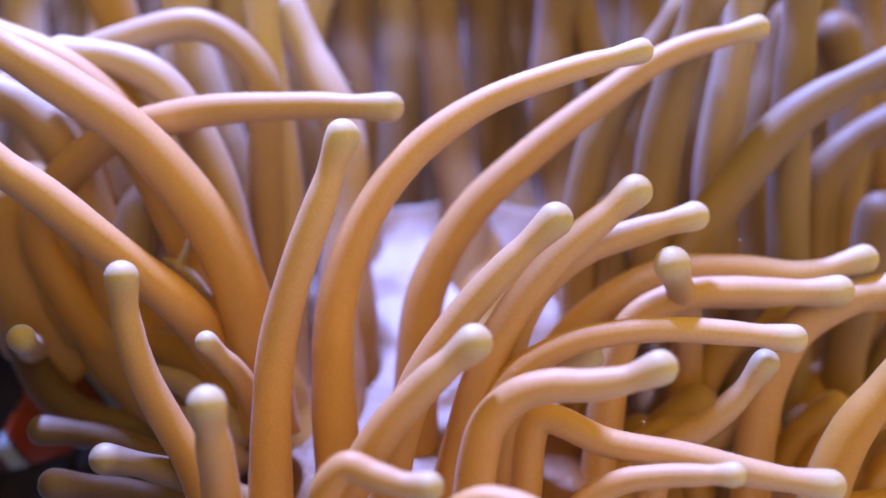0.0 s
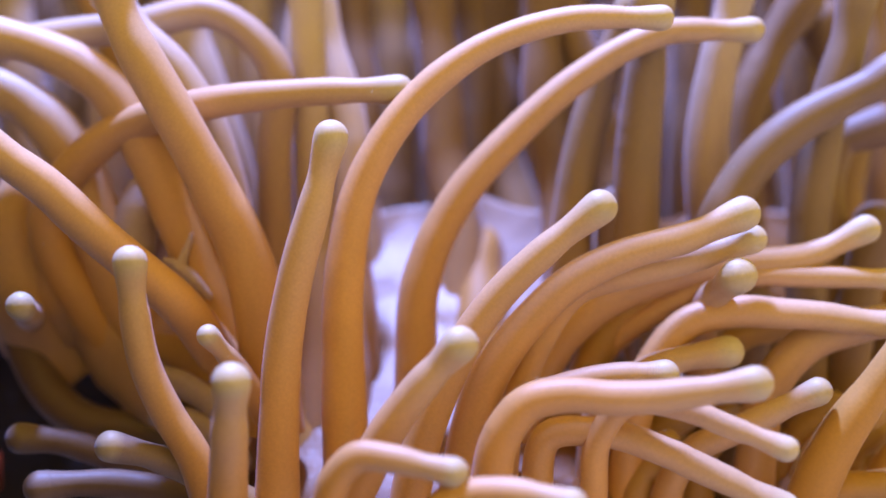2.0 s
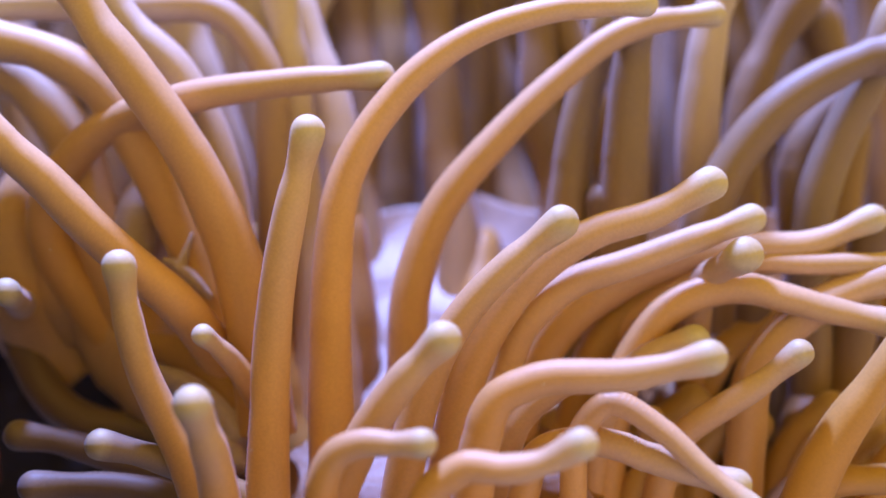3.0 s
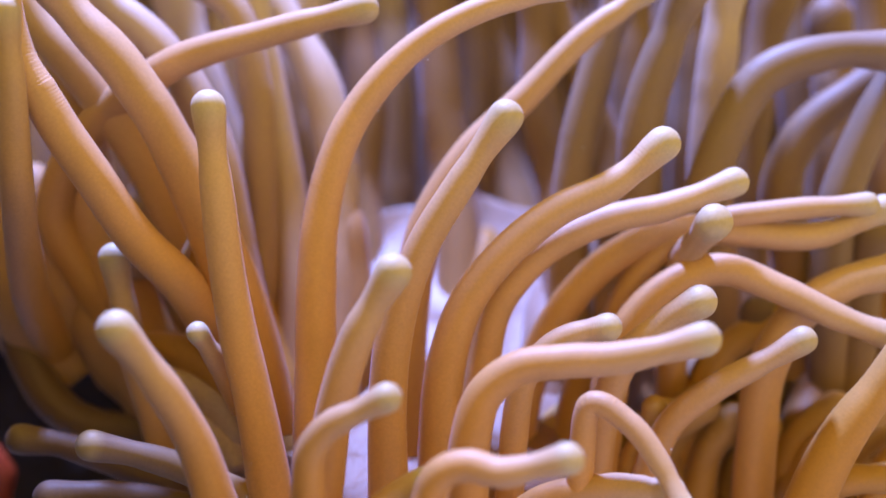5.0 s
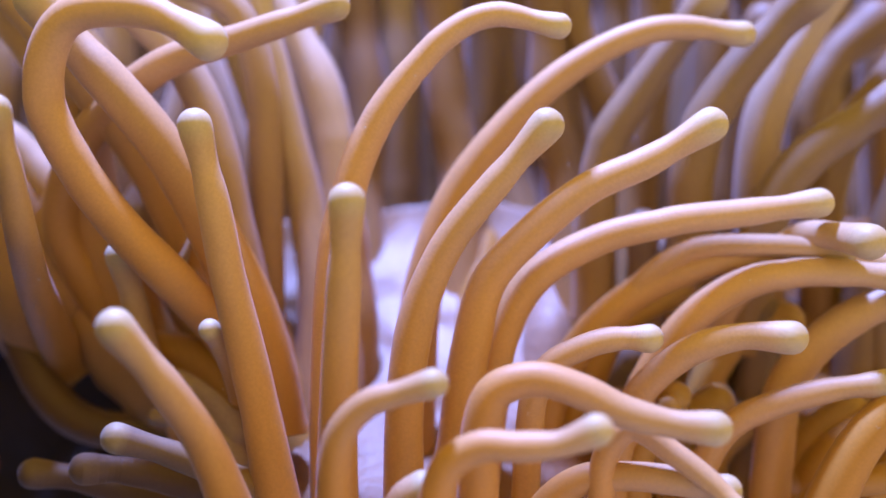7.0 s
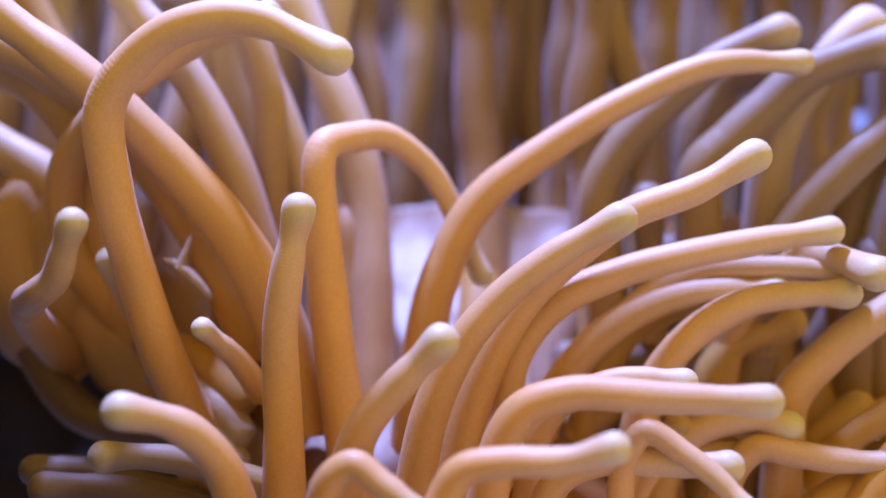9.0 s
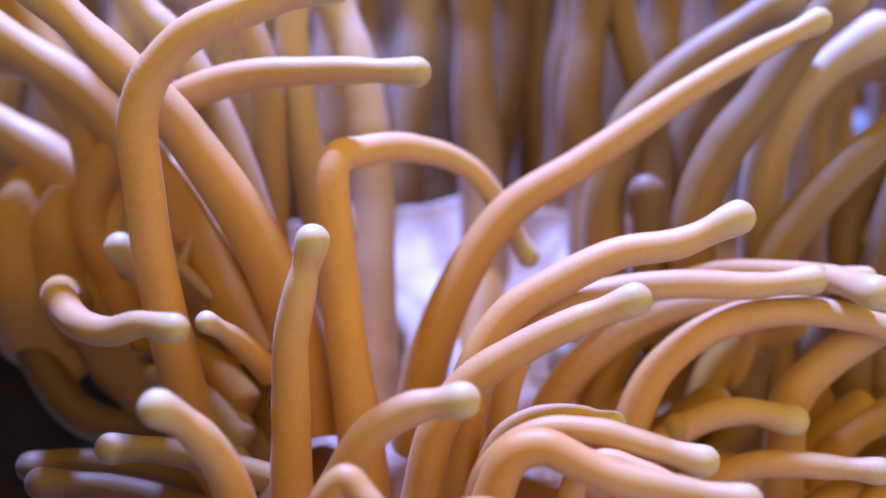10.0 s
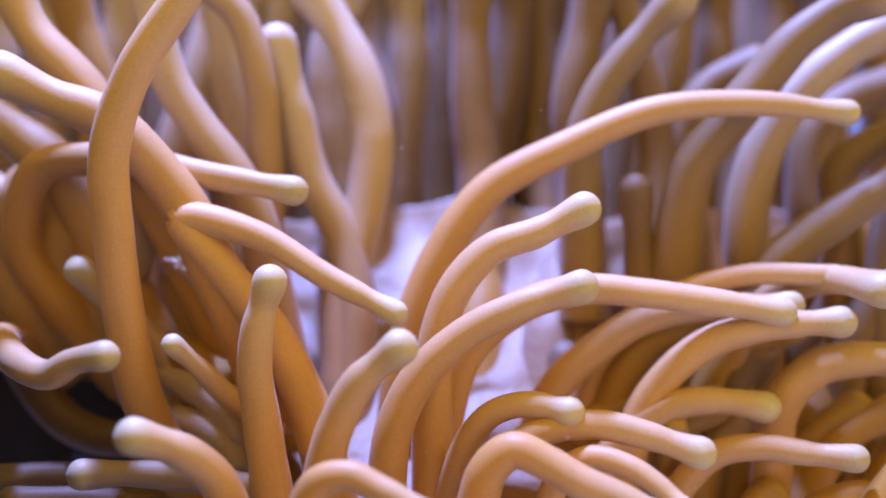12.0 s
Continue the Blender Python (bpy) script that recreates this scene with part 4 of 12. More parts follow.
    sway("E", [
        (0, -0.0, 258.0, -61.2, 2.7, 257.0, -50.4, 5.3, 256.0, -39.5, 8.2, 255.0, -28.8, 12.2, 254.0, -18.7, 18.0, 253.0, -9.5, 24.9, 252.0, -1.3, 33.0, 251.0, 5.6, 41.1, 250.0, 12.4),
        (0.4, 0.2, 258.0, -63.1, 2.7, 257.0, -51.6, 5.1, 256.0, -40.1, 8.4, 255.0, -29.1, 13.5, 254.0, -19.0, 20.2, 253.0, -9.9, 28.0, 252.0, -1.9, 36.9, 251.0, 4.6, 45.9, 250.0, 11.0),
        (0.8, 0.4, 258.0, -65.0, 2.6, 257.0, -52.6, 4.9, 256.0, -40.2, 8.6, 255.0, -28.4, 14.9, 254.0, -17.8, 22.5, 253.0, -8.2, 31.1, 252.0, 0.3, 40.8, 251.0, 7.3, 50.7, 250.0, 14.0),
        (1.2, 1.8, 258.0, -66.3, 3.8, 257.0, -53.1, 5.9, 256.0, -40.0, 9.7, 255.0, -27.5, 16.9, 254.0, -16.6, 25.5, 253.0, -6.8, 35.6, 252.0, 0.9, 46.8, 251.0, 6.7, 58.0, 250.0, 12.8),
        (1.6, 3.3, 258.0, -67.6, 5.0, 257.0, -53.7, 6.7, 256.0, -39.9, 10.5, 255.0, -26.7, 18.3, 254.0, -15.6, 27.6, 253.0, -5.7, 38.9, 252.0, 1.1, 51.3, 251.0, 5.6, 63.4, 250.0, 11.0),
        (2, 2.1, 258.0, -67.6, 4.0, 257.0, -53.8, 5.9, 256.0, -40.3, 10.2, 255.0, -27.5, 17.9, 254.0, -16.5, 27.5, 253.0, -7.3, 39.2, 252.0, -1.2, 52.0, 251.0, 2.4, 64.1, 250.0, 7.6),
        (2.5, 0.7, 258.0, -67.6, 2.6, 257.0, -53.6, 4.7, 256.0, -39.8, 9.1, 255.0, -26.7, 16.4, 254.0, -15.2, 26.1, 253.0, -5.7, 37.8, 252.0, 0.7, 50.6, 251.0, 4.6, 62.2, 250.0, 11.0),
        (3, -0.1, 258.0, -67.6, 1.2, 257.0, -53.6, 2.6, 256.0, -39.7, 5.8, 255.0, -26.2, 12.3, 254.0, -14.1, 21.2, 253.0, -3.8, 32.6, 252.0, 3.5, 45.4, 251.0, 7.6, 57.1, 250.0, 14.0),
        (3.6, -1.0, 258.0, -67.6, -0.5, 257.0, -53.6, -0.1, 256.0, -39.7, 1.6, 255.0, -26.0, 7.1, 254.0, -13.5, 15.0, 253.0, -2.5, 25.6, 252.0, 5.6, 38.4, 251.0, 9.4, 50.1, 250.0, 15.5),
        (5.3, -0.8, 258.0, -67.6, -0.7, 257.0, -53.2, -0.6, 256.0, -38.8, 0.7, 255.0, -24.7, 5.0, 254.0, -11.2, 13.5, 253.0, -0.3, 24.3, 252.0, 8.5, 36.5, 251.0, 14.4, 47.1, 250.0, 23.0),
        (5.8, -0.9, 258.0, -67.6, -0.4, 257.0, -52.6, -0.0, 256.0, -37.8, 1.7, 255.0, -23.2, 6.6, 254.0, -9.5, 16.5, 253.0, 1.0, 27.9, 252.0, 9.9, 41.2, 251.0, 15.0, 53.1, 250.0, 22.8),
        (6.3, -1.0, 258.0, -67.6, -0.3, 257.0, -52.0, 0.3, 256.0, -36.5, 2.1, 255.0, -21.2, 7.4, 254.0, -7.0, 18.3, 253.0, 3.4, 30.0, 252.0, 12.8, 44.0, 251.0, 17.4, 56.8, 250.0, 24.8),
        (6.8, 0.2, 258.0, -67.6, 1.4, 257.0, -52.1, 2.7, 256.0, -36.7, 4.7, 255.0, -21.5, 9.1, 254.0, -7.0, 19.2, 253.0, 4.0, 30.9, 252.0, 13.3, 44.4, 251.0, 19.0, 57.0, 250.0, 26.6),
        (7.2, 1.1, 258.0, -67.6, 2.8, 257.0, -52.3, 4.6, 256.0, -37.1, 6.9, 255.0, -22.1, 10.4, 254.0, -7.5, 20.0, 253.0, 3.8, 31.7, 252.0, 12.8, 44.9, 251.0, 19.2, 57.4, 250.0, 26.6),
        (8.8, 1.1, 258.0, -67.6, 2.4, 257.0, -52.4, 5.0, 256.0, -37.5, 10.6, 255.0, -23.5, 18.5, 254.0, -10.9, 28.7, 253.0, -0.2, 40.2, 252.0, 8.8, 53.6, 251.0, 14.4, 65.8, 250.0, 22.1),
        (9.15, 0.9, 258.0, -67.6, 2.6, 257.0, -52.5, 5.0, 256.0, -37.6, 9.6, 255.0, -23.4, 17.3, 254.0, -10.7, 28.2, 253.0, -1.0, 40.4, 252.0, 6.9, 54.0, 251.0, 11.6, 66.8, 250.0, 18.2),
        (9.5, 0.7, 258.0, -67.6, 2.9, 257.0, -52.6, 5.0, 256.0, -37.8, 8.5, 255.0, -23.4, 15.8, 254.0, -10.7, 27.3, 253.0, -1.9, 40.1, 252.0, 4.8, 53.9, 251.0, 8.4, 67.0, 250.0, 14.0),
        (9.8, 0.8, 258.0, -67.6, 2.7, 257.0, -53.2, 4.5, 256.0, -38.9, 7.6, 255.0, -25.0, 14.7, 254.0, -12.8, 26.0, 253.0, -4.8, 38.5, 252.0, 1.4, 51.9, 251.0, 4.2, 64.3, 250.0, 9.8),
        (10.2, 0.9, 258.0, -67.6, 2.5, 257.0, -53.9, 3.9, 256.0, -40.2, 6.5, 255.0, -26.9, 13.3, 254.0, -15.4, 24.4, 253.0, -8.2, 36.4, 252.0, -2.7, 49.2, 251.0, -0.7, 61.0, 250.0, 4.9),
        (10.6, 0.6, 258.0, -67.6, 1.8, 257.0, -54.7, 2.7, 256.0, -41.9, 4.5, 255.0, -29.4, 9.2, 254.0, -18.1, 17.8, 253.0, -10.0, 28.3, 252.0, -4.3, 39.5, 251.0, -1.6, 49.5, 250.0, 4.3),
        (11, 0.2, 258.0, -67.6, 1.2, 257.0, -55.6, 1.8, 256.0, -43.6, 2.9, 255.0, -31.8, 5.8, 254.0, -20.8, 12.3, 253.0, -11.9, 21.5, 252.0, -5.9, 31.6, 251.0, -2.5, 40.2, 250.0, 3.7),
        (11.3, -0.0, 258.0, -67.6, 0.9, 257.0, -56.2, 1.7, 256.0, -44.9, 2.7, 255.0, -33.6, 4.9, 254.0, -22.7, 10.5, 253.0, -13.3, 19.4, 252.0, -7.0, 29.5, 251.0, -3.0, 38.1, 250.0, 3.5),
        (11.6, -0.8, 258.0, -67.6, -0.4, 257.0, -56.0, -0.2, 256.0, -44.4, 0.1, 255.0, -33.0, 1.5, 254.0, -21.8, 6.0, 253.0, -11.8, 14.1, 252.0, -4.6, 23.9, 251.0, -0.7, 32.7, 250.0, 4.9),
        (12, -1.7, 258.0, -67.6, -1.9, 257.0, -55.6, -2.3, 256.0, -43.6, -2.4, 255.0, -31.7, -1.4, 254.0, -20.0, 2.4, 253.0, -9.0, 10.0, 252.0, -0.3, 20.3, 251.0, 3.6, 30.2, 250.0, 8.6),
    ])
    sway("F", [
        (0, 8.7, 266.0, -73.5, 10.3, 264.5, -60.0, 12.0, 263.0, -46.6, 13.4, 261.5, -33.3, 15.2, 260.0, -20.3, 21.0, 259.0, -8.8, 30.9, 258.0, -0.6, 42.8, 257.0, 3.8, 55.0, 256.0, 7.2),
        (0.5, 5.9, 266.0, -73.5, 8.0, 264.5, -59.9, 10.5, 263.0, -46.6, 13.1, 261.5, -33.5, 16.4, 260.0, -20.7, 22.6, 259.0, -9.5, 33.0, 258.0, -2.1, 44.8, 257.0, 2.4, 56.6, 256.0, 6.5),
        (0.8, 4.2, 266.0, -73.5, 6.6, 264.5, -59.8, 9.8, 263.0, -46.5, 13.4, 261.5, -33.4, 17.6, 260.0, -20.8, 24.4, 259.0, -9.6, 35.3, 258.0, -2.5, 47.4, 257.0, 2.2, 59.3, 256.0, 6.9),
        (1.2, 4.9, 266.0, -73.5, 7.2, 264.5, -59.6, 10.7, 263.0, -46.2, 14.6, 261.5, -33.1, 19.2, 260.0, -20.4, 26.4, 259.0, -9.3, 38.2, 258.0, -3.7, 50.8, 257.0, -0.4, 63.1, 256.0, 3.8),
        (1.6, 5.5, 266.0, -73.5, 7.8, 264.5, -59.4, 11.5, 263.0, -45.8, 15.8, 261.5, -32.6, 20.8, 260.0, -19.8, 28.4, 259.0, -8.7, 41.0, 258.0, -4.5, 54.1, 257.0, -2.3, 66.8, 256.0, 1.6),
        (2, 5.5, 266.0, -73.5, 7.9, 264.5, -59.3, 11.6, 263.0, -45.7, 16.0, 261.5, -32.5, 21.2, 260.0, -19.8, 29.3, 259.0, -9.1, 42.1, 258.0, -5.1, 55.0, 257.0, -2.0, 67.6, 256.0, 2.2),
        (2.5, 5.5, 266.0, -73.5, 7.9, 264.5, -59.2, 11.7, 263.0, -45.4, 16.2, 261.5, -32.0, 21.7, 260.0, -19.1, 30.4, 259.0, -8.8, 43.4, 258.0, -4.6, 56.1, 257.0, -0.0, 68.6, 256.0, 4.8),
        (3, 3.4, 266.0, -73.4, 6.7, 264.5, -58.9, 9.7, 263.0, -44.6, 12.8, 261.5, -30.5, 17.7, 260.0, -17.1, 28.0, 259.0, -7.9, 41.2, 258.0, -3.1, 54.4, 257.0, 1.8, 67.4, 256.0, 6.7),
        (3.6, 0.8, 266.0, -73.3, 5.2, 264.5, -58.5, 7.3, 263.0, -43.4, 8.4, 261.5, -28.3, 12.6, 260.0, -14.1, 24.7, 259.0, -6.0, 38.1, 258.0, -0.1, 51.5, 257.0, 5.3, 64.9, 256.0, 10.6),
        (5.3, -0.5, 266.0, -73.3, 4.1, 264.5, -58.0, 6.8, 263.0, -42.5, 8.8, 261.5, -27.0, 12.3, 260.0, -12.1, 21.8, 259.0, -0.5, 35.2, 258.0, 6.4, 49.7, 257.0, 9.6, 63.7, 256.0, 14.7),
        (5.8, 0.1, 266.0, -73.3, 4.7, 264.5, -57.8, 7.4, 263.0, -42.2, 9.5, 261.5, -26.5, 13.5, 260.0, -11.6, 23.7, 259.0, -0.5, 37.2, 258.0, 6.1, 51.7, 257.0, 9.8, 65.9, 256.0, 14.2),
        (6.3, 0.8, 266.0, -73.3, 5.4, 264.5, -57.7, 8.2, 263.0, -41.8, 10.6, 261.5, -26.0, 15.3, 260.0, -11.0, 26.4, 259.0, -0.3, 40.4, 258.0, 6.1, 55.1, 257.0, 10.3, 69.8, 256.0, 14.1),
        (7.2, 3.3, 266.0, -73.3, 8.3, 264.5, -56.3, 10.7, 263.0, -38.9, 12.9, 261.5, -21.8, 20.5, 260.0, -6.9, 34.8, 259.0, 1.9, 51.0, 258.0, 5.7, 67.6, 257.0, 6.9, 84.0, 256.0, 8.5),
        (8.8, 7.2, 266.0, -73.3, 11.9, 264.5, -57.3, 13.8, 263.0, -40.9, 15.6, 261.5, -24.7, 24.4, 260.0, -11.7, 38.6, 259.0, -4.7, 53.9, 258.0, -0.7, 69.3, 257.0, 2.0, 84.6, 256.0, 4.1),
        (9.5, 4.6, 266.0, -73.3, 9.3, 264.5, -57.6, 11.9, 263.0, -41.6, 14.7, 261.5, -25.8, 24.2, 260.0, -13.9, 38.3, 259.0, -7.2, 53.2, 258.0, -3.3, 68.4, 257.0, -1.0, 83.4, 256.0, 1.4),
        (10.2, 3.3, 266.0, -73.3, 7.7, 264.5, -58.3, 11.2, 263.0, -43.2, 14.6, 261.5, -28.3, 21.9, 260.0, -15.4, 36.0, 259.0, -11.1, 50.7, 258.0, -9.8, 65.3, 257.0, -10.4, 79.7, 256.0, -9.1),
        (11.3, 3.3, 266.0, -73.3, 7.7, 264.5, -58.8, 9.8, 263.0, -44.1, 11.6, 261.5, -29.4, 21.3, 260.0, -19.6, 35.3, 259.0, -16.9, 49.4, 258.0, -15.2, 63.4, 257.0, -13.4, 77.2, 256.0, -11.6),
        (12, -4.7, 266.0, -69.6, -2.0, 264.5, -54.0, 0.5, 263.0, -38.6, 5.0, 261.5, -23.9, 15.9, 260.0, -13.6, 30.1, 259.0, -9.0, 44.9, 258.0, -9.8, 59.6, 257.0, -11.7, 74.2, 256.0, -13.8),
    ])
    sway("L", [
        (0, -23.3, 233.7, -56.0, -17.2, 231.3, -45.0, -10.8, 228.9, -34.5, -2.8, 226.1, -25.6, 6.0, 223.2, -17.7),
        (0.5, -22.8, 233.7, -56.0, -16.3, 231.3, -45.3, -9.8, 228.9, -35.0, -1.9, 226.1, -25.9, 6.5, 223.2, -17.8),
        (0.8, -22.5, 233.7, -55.9, -15.8, 231.3, -45.4, -8.9, 228.9, -35.4, -1.1, 226.1, -26.4, 7.1, 223.2, -18.1),
        (1.2, -21.1, 233.7, -56.0, -15.0, 231.3, -45.5, -8.8, 228.9, -35.3, -1.3, 226.1, -26.4, 6.8, 223.2, -18.4),
        (1.6, -19.6, 233.7, -56.1, -14.4, 231.3, -45.6, -9.0, 228.9, -35.3, -2.1, 226.1, -26.5, 5.8, 223.2, -18.7),
        (2, -21.8, 233.7, -56.0, -16.1, 231.3, -45.4, -10.6, 228.9, -35.1, -3.9, 226.1, -26.1, 3.3, 223.2, -18.1),
        (2.5, -24.6, 233.7, -56.0, -18.0, 231.3, -45.1, -11.2, 228.9, -34.6, -3.6, 226.1, -24.9, 4.4, 223.2, -16.1),
        (3, -25.1, 233.7, -56.1, -19.6, 231.3, -45.1, -14.2, 228.9, -34.6, -7.5, 226.1, -25.2, 0.1, 223.2, -17.1),
        (3.6, -25.7, 233.7, -56.3, -21.2, 231.3, -44.8, -16.4, 228.9, -33.6, -9.9, 226.1, -23.7, -1.5, 223.2, -15.5),
        (5.3, -26.1, 233.7, -61.3, -23.9, 231.3, -45.2, -21.8, 228.9, -29.4, -17.9, 226.1, -14.3, -11.7, 223.2, -0.5),
        (5.8, -25.8, 233.7, -61.3, -24.2, 231.3, -44.0, -22.5, 228.9, -27.0, -19.8, 226.1, -10.4, -15.5, 223.2, 5.5),
        (6.3, -25.5, 233.7, -61.3, -24.6, 231.3, -43.1, -23.8, 228.9, -25.4, -22.5, 226.1, -8.0, -20.6, 223.2, 8.9),
        (6.7, -23.5, 233.7, -61.3, -23.0, 231.3, -43.1, -22.6, 228.9, -25.3, -22.0, 226.1, -7.6, -21.4, 223.2, 9.6),
        (7.2, -21.0, 233.7, -61.3, -20.1, 231.3, -43.3, -19.2, 228.9, -25.7, -17.5, 226.1, -8.6, -16.2, 223.2, 8.2),
        (8.8, -22.6, 233.7, -58.8, -19.6, 231.3, -46.6, -16.1, 228.9, -34.9, -9.1, 226.1, -25.2, -2.4, 223.2, -15.5),
        (9.15, -23.0, 233.7, -58.2, -19.5, 231.3, -46.5, -15.5, 228.9, -35.1, -7.8, 226.1, -26.1, 0.9, 223.2, -19.0),
        (9.5, -23.3, 233.7, -57.6, -19.6, 231.3, -46.5, -15.3, 228.9, -36.0, -7.4, 226.1, -28.0, 2.6, 223.2, -24.1),
        (10.2, -25.5, 233.7, -56.0, -20.7, 231.3, -46.3, -15.1, 228.9, -37.1, -6.2, 226.1, -31.9, 3.7, 223.2, -30.0),
        (10.6, -26.0, 233.7, -56.5, -21.4, 231.3, -46.9, -15.9, 228.9, -38.2, -6.9, 226.1, -33.2, 3.3, 223.2, -31.6),
        (11, -26.7, 233.7, -57.0, -22.0, 231.3, -47.2, -16.4, 228.9, -38.3, -7.3, 226.1, -32.5, 3.4, 223.2, -30.2),
        (11.3, -27.1, 233.7, -57.4, -23.1, 231.3, -47.3, -18.4, 228.9, -37.8, -10.4, 226.1, -31.1, -0.9, 223.2, -27.8),
        (11.6, -27.0, 233.7, -58.0, -23.8, 231.3, -47.6, -20.1, 228.9, -37.7, -13.8, 226.1, -30.0, -5.2, 223.2, -25.7),
        (12, -26.9, 233.7, -58.9, -24.3, 231.3, -47.4, -21.5, 228.9, -36.2, -16.4, 226.1, -26.0, -8.2, 223.2, -18.7),
    ])
    sway("Q", [
        (0, -23.8, 220.8, -55.2, -23.0, 219.6, -49.6, -21.5, 218.3, -44.2, -17.7, 217.1, -40.3, -12.8, 215.9, -41.7, -7.7, 214.6, -43.0, -2.5, 213.4, -43.3),
        (0.5, -22.5, 220.8, -55.2, -22.0, 219.6, -49.2, -20.7, 218.3, -43.5, -17.1, 217.1, -39.2, -11.8, 215.9, -39.4, -6.5, 214.6, -40.1, -1.2, 213.4, -40.8),
        (0.8, -21.7, 220.8, -55.2, -21.3, 219.6, -48.9, -19.9, 218.3, -42.8, -16.0, 217.1, -38.1, -10.1, 215.9, -37.3, -4.1, 214.6, -37.5, 1.7, 213.4, -38.2),
        (1.2, -21.7, 220.8, -55.2, -21.3, 219.6, -48.9, -19.7, 218.3, -42.7, -15.6, 217.1, -38.2, -9.8, 215.9, -38.2, -4.0, 214.6, -38.7, 1.7, 213.4, -39.5),
        (1.6, -21.7, 220.8, -55.2, -21.3, 219.6, -48.9, -19.3, 218.3, -42.8, -14.8, 217.1, -38.9, -8.9, 215.9, -39.9, -3.0, 214.6, -41.2, 2.7, 213.4, -42.6),
        (2, -22.2, 220.8, -55.2, -21.7, 219.6, -48.9, -20.0, 218.3, -42.9, -15.8, 217.1, -38.5, -9.8, 215.9, -38.6, -3.9, 214.6, -39.6, 2.0, 213.4, -40.7),
        (2.5, -22.8, 220.8, -55.2, -22.4, 219.6, -49.0, -21.1, 218.3, -43.0, -17.7, 217.1, -37.9, -12.0, 215.9, -37.3, -6.2, 214.6, -37.7, -0.4, 213.4, -38.5),
        (3, -23.3, 220.8, -55.2, -23.1, 219.6, -49.1, -22.4, 218.3, -43.2, -19.7, 217.1, -38.0, -14.8, 215.9, -35.8, -9.2, 214.6, -35.7, -3.7, 213.4, -35.4),
        (3.6, -23.8, 220.8, -55.2, -24.0, 219.6, -49.4, -23.8, 218.3, -43.5, -22.0, 217.1, -38.1, -17.9, 215.9, -34.2, -12.4, 214.6, -33.5, -7.1, 213.4, -32.0),
        (5.3, -24.9, 220.8, -55.2, -25.0, 219.6, -48.8, -25.2, 218.3, -42.4, -24.4, 217.1, -36.2, -20.7, 215.9, -31.1, -15.5, 214.6, -27.7, -10.2, 213.4, -24.6),
        (5.8, -24.9, 220.8, -55.2, -24.9, 219.6, -48.0, -25.0, 218.3, -40.7, -23.8, 217.1, -33.5, -20.1, 215.9, -27.5, -14.4, 214.6, -23.4, -8.6, 213.4, -19.7),
        (6.3, -24.9, 220.8, -55.2, -24.8, 219.6, -47.4, -24.7, 218.3, -39.7, -23.1, 217.1, -32.2, -19.0, 215.9, -25.9, -12.6, 214.6, -21.9, -6.1, 213.4, -18.4),
        (6.7, -22.5, 220.8, -55.2, -22.6, 219.6, -47.7, -22.6, 218.3, -40.1, -21.3, 217.1, -32.8, -17.2, 215.9, -27.0, -11.1, 214.6, -23.8, -5.1, 213.4, -21.0),
        (7.2, -19.6, 220.8, -55.2, -19.7, 219.6, -48.1, -19.6, 218.3, -41.1, -17.8, 217.1, -34.5, -13.0, 215.9, -30.1, -6.4, 214.6, -28.3, 0.1, 213.4, -27.1),
        (8.8, -23.8, 220.8, -55.2, -23.0, 219.6, -48.9, -21.3, 218.3, -42.8, -16.6, 217.1, -39.2, -11.4, 215.9, -42.1, -6.3, 214.6, -45.2, -1.5, 213.4, -48.2),
        (9.5, -23.8, 220.8, -55.2, -22.5, 219.6, -50.0, -21.0, 218.3, -45.0, -17.2, 217.1, -41.8, -13.5, 215.9, -44.8, -10.1, 214.6, -48.1, -6.6, 213.4, -51.3),
        (10.2, -23.8, 220.8, -55.2, -22.8, 219.6, -50.5, -21.3, 218.3, -46.0, -18.1, 217.1, -42.8, -14.9, 215.9, -45.6, -11.8, 214.6, -48.5, -8.6, 213.4, -51.3),
        (11.3, -25.9, 220.8, -55.2, -24.9, 219.6, -50.2, -23.2, 218.3, -45.5, -19.5, 217.1, -43.0, -15.9, 215.9, -45.9, -12.2, 214.6, -48.7, -8.6, 213.4, -51.3),
        (12, -27.0, 220.8, -55.2, -26.0, 219.6, -48.9, -23.1, 218.3, -43.5, -17.4, 217.1, -42.0, -11.9, 215.9, -44.2, -6.5, 214.6, -46.6, -1.5, 213.4, -49.3),
    ])
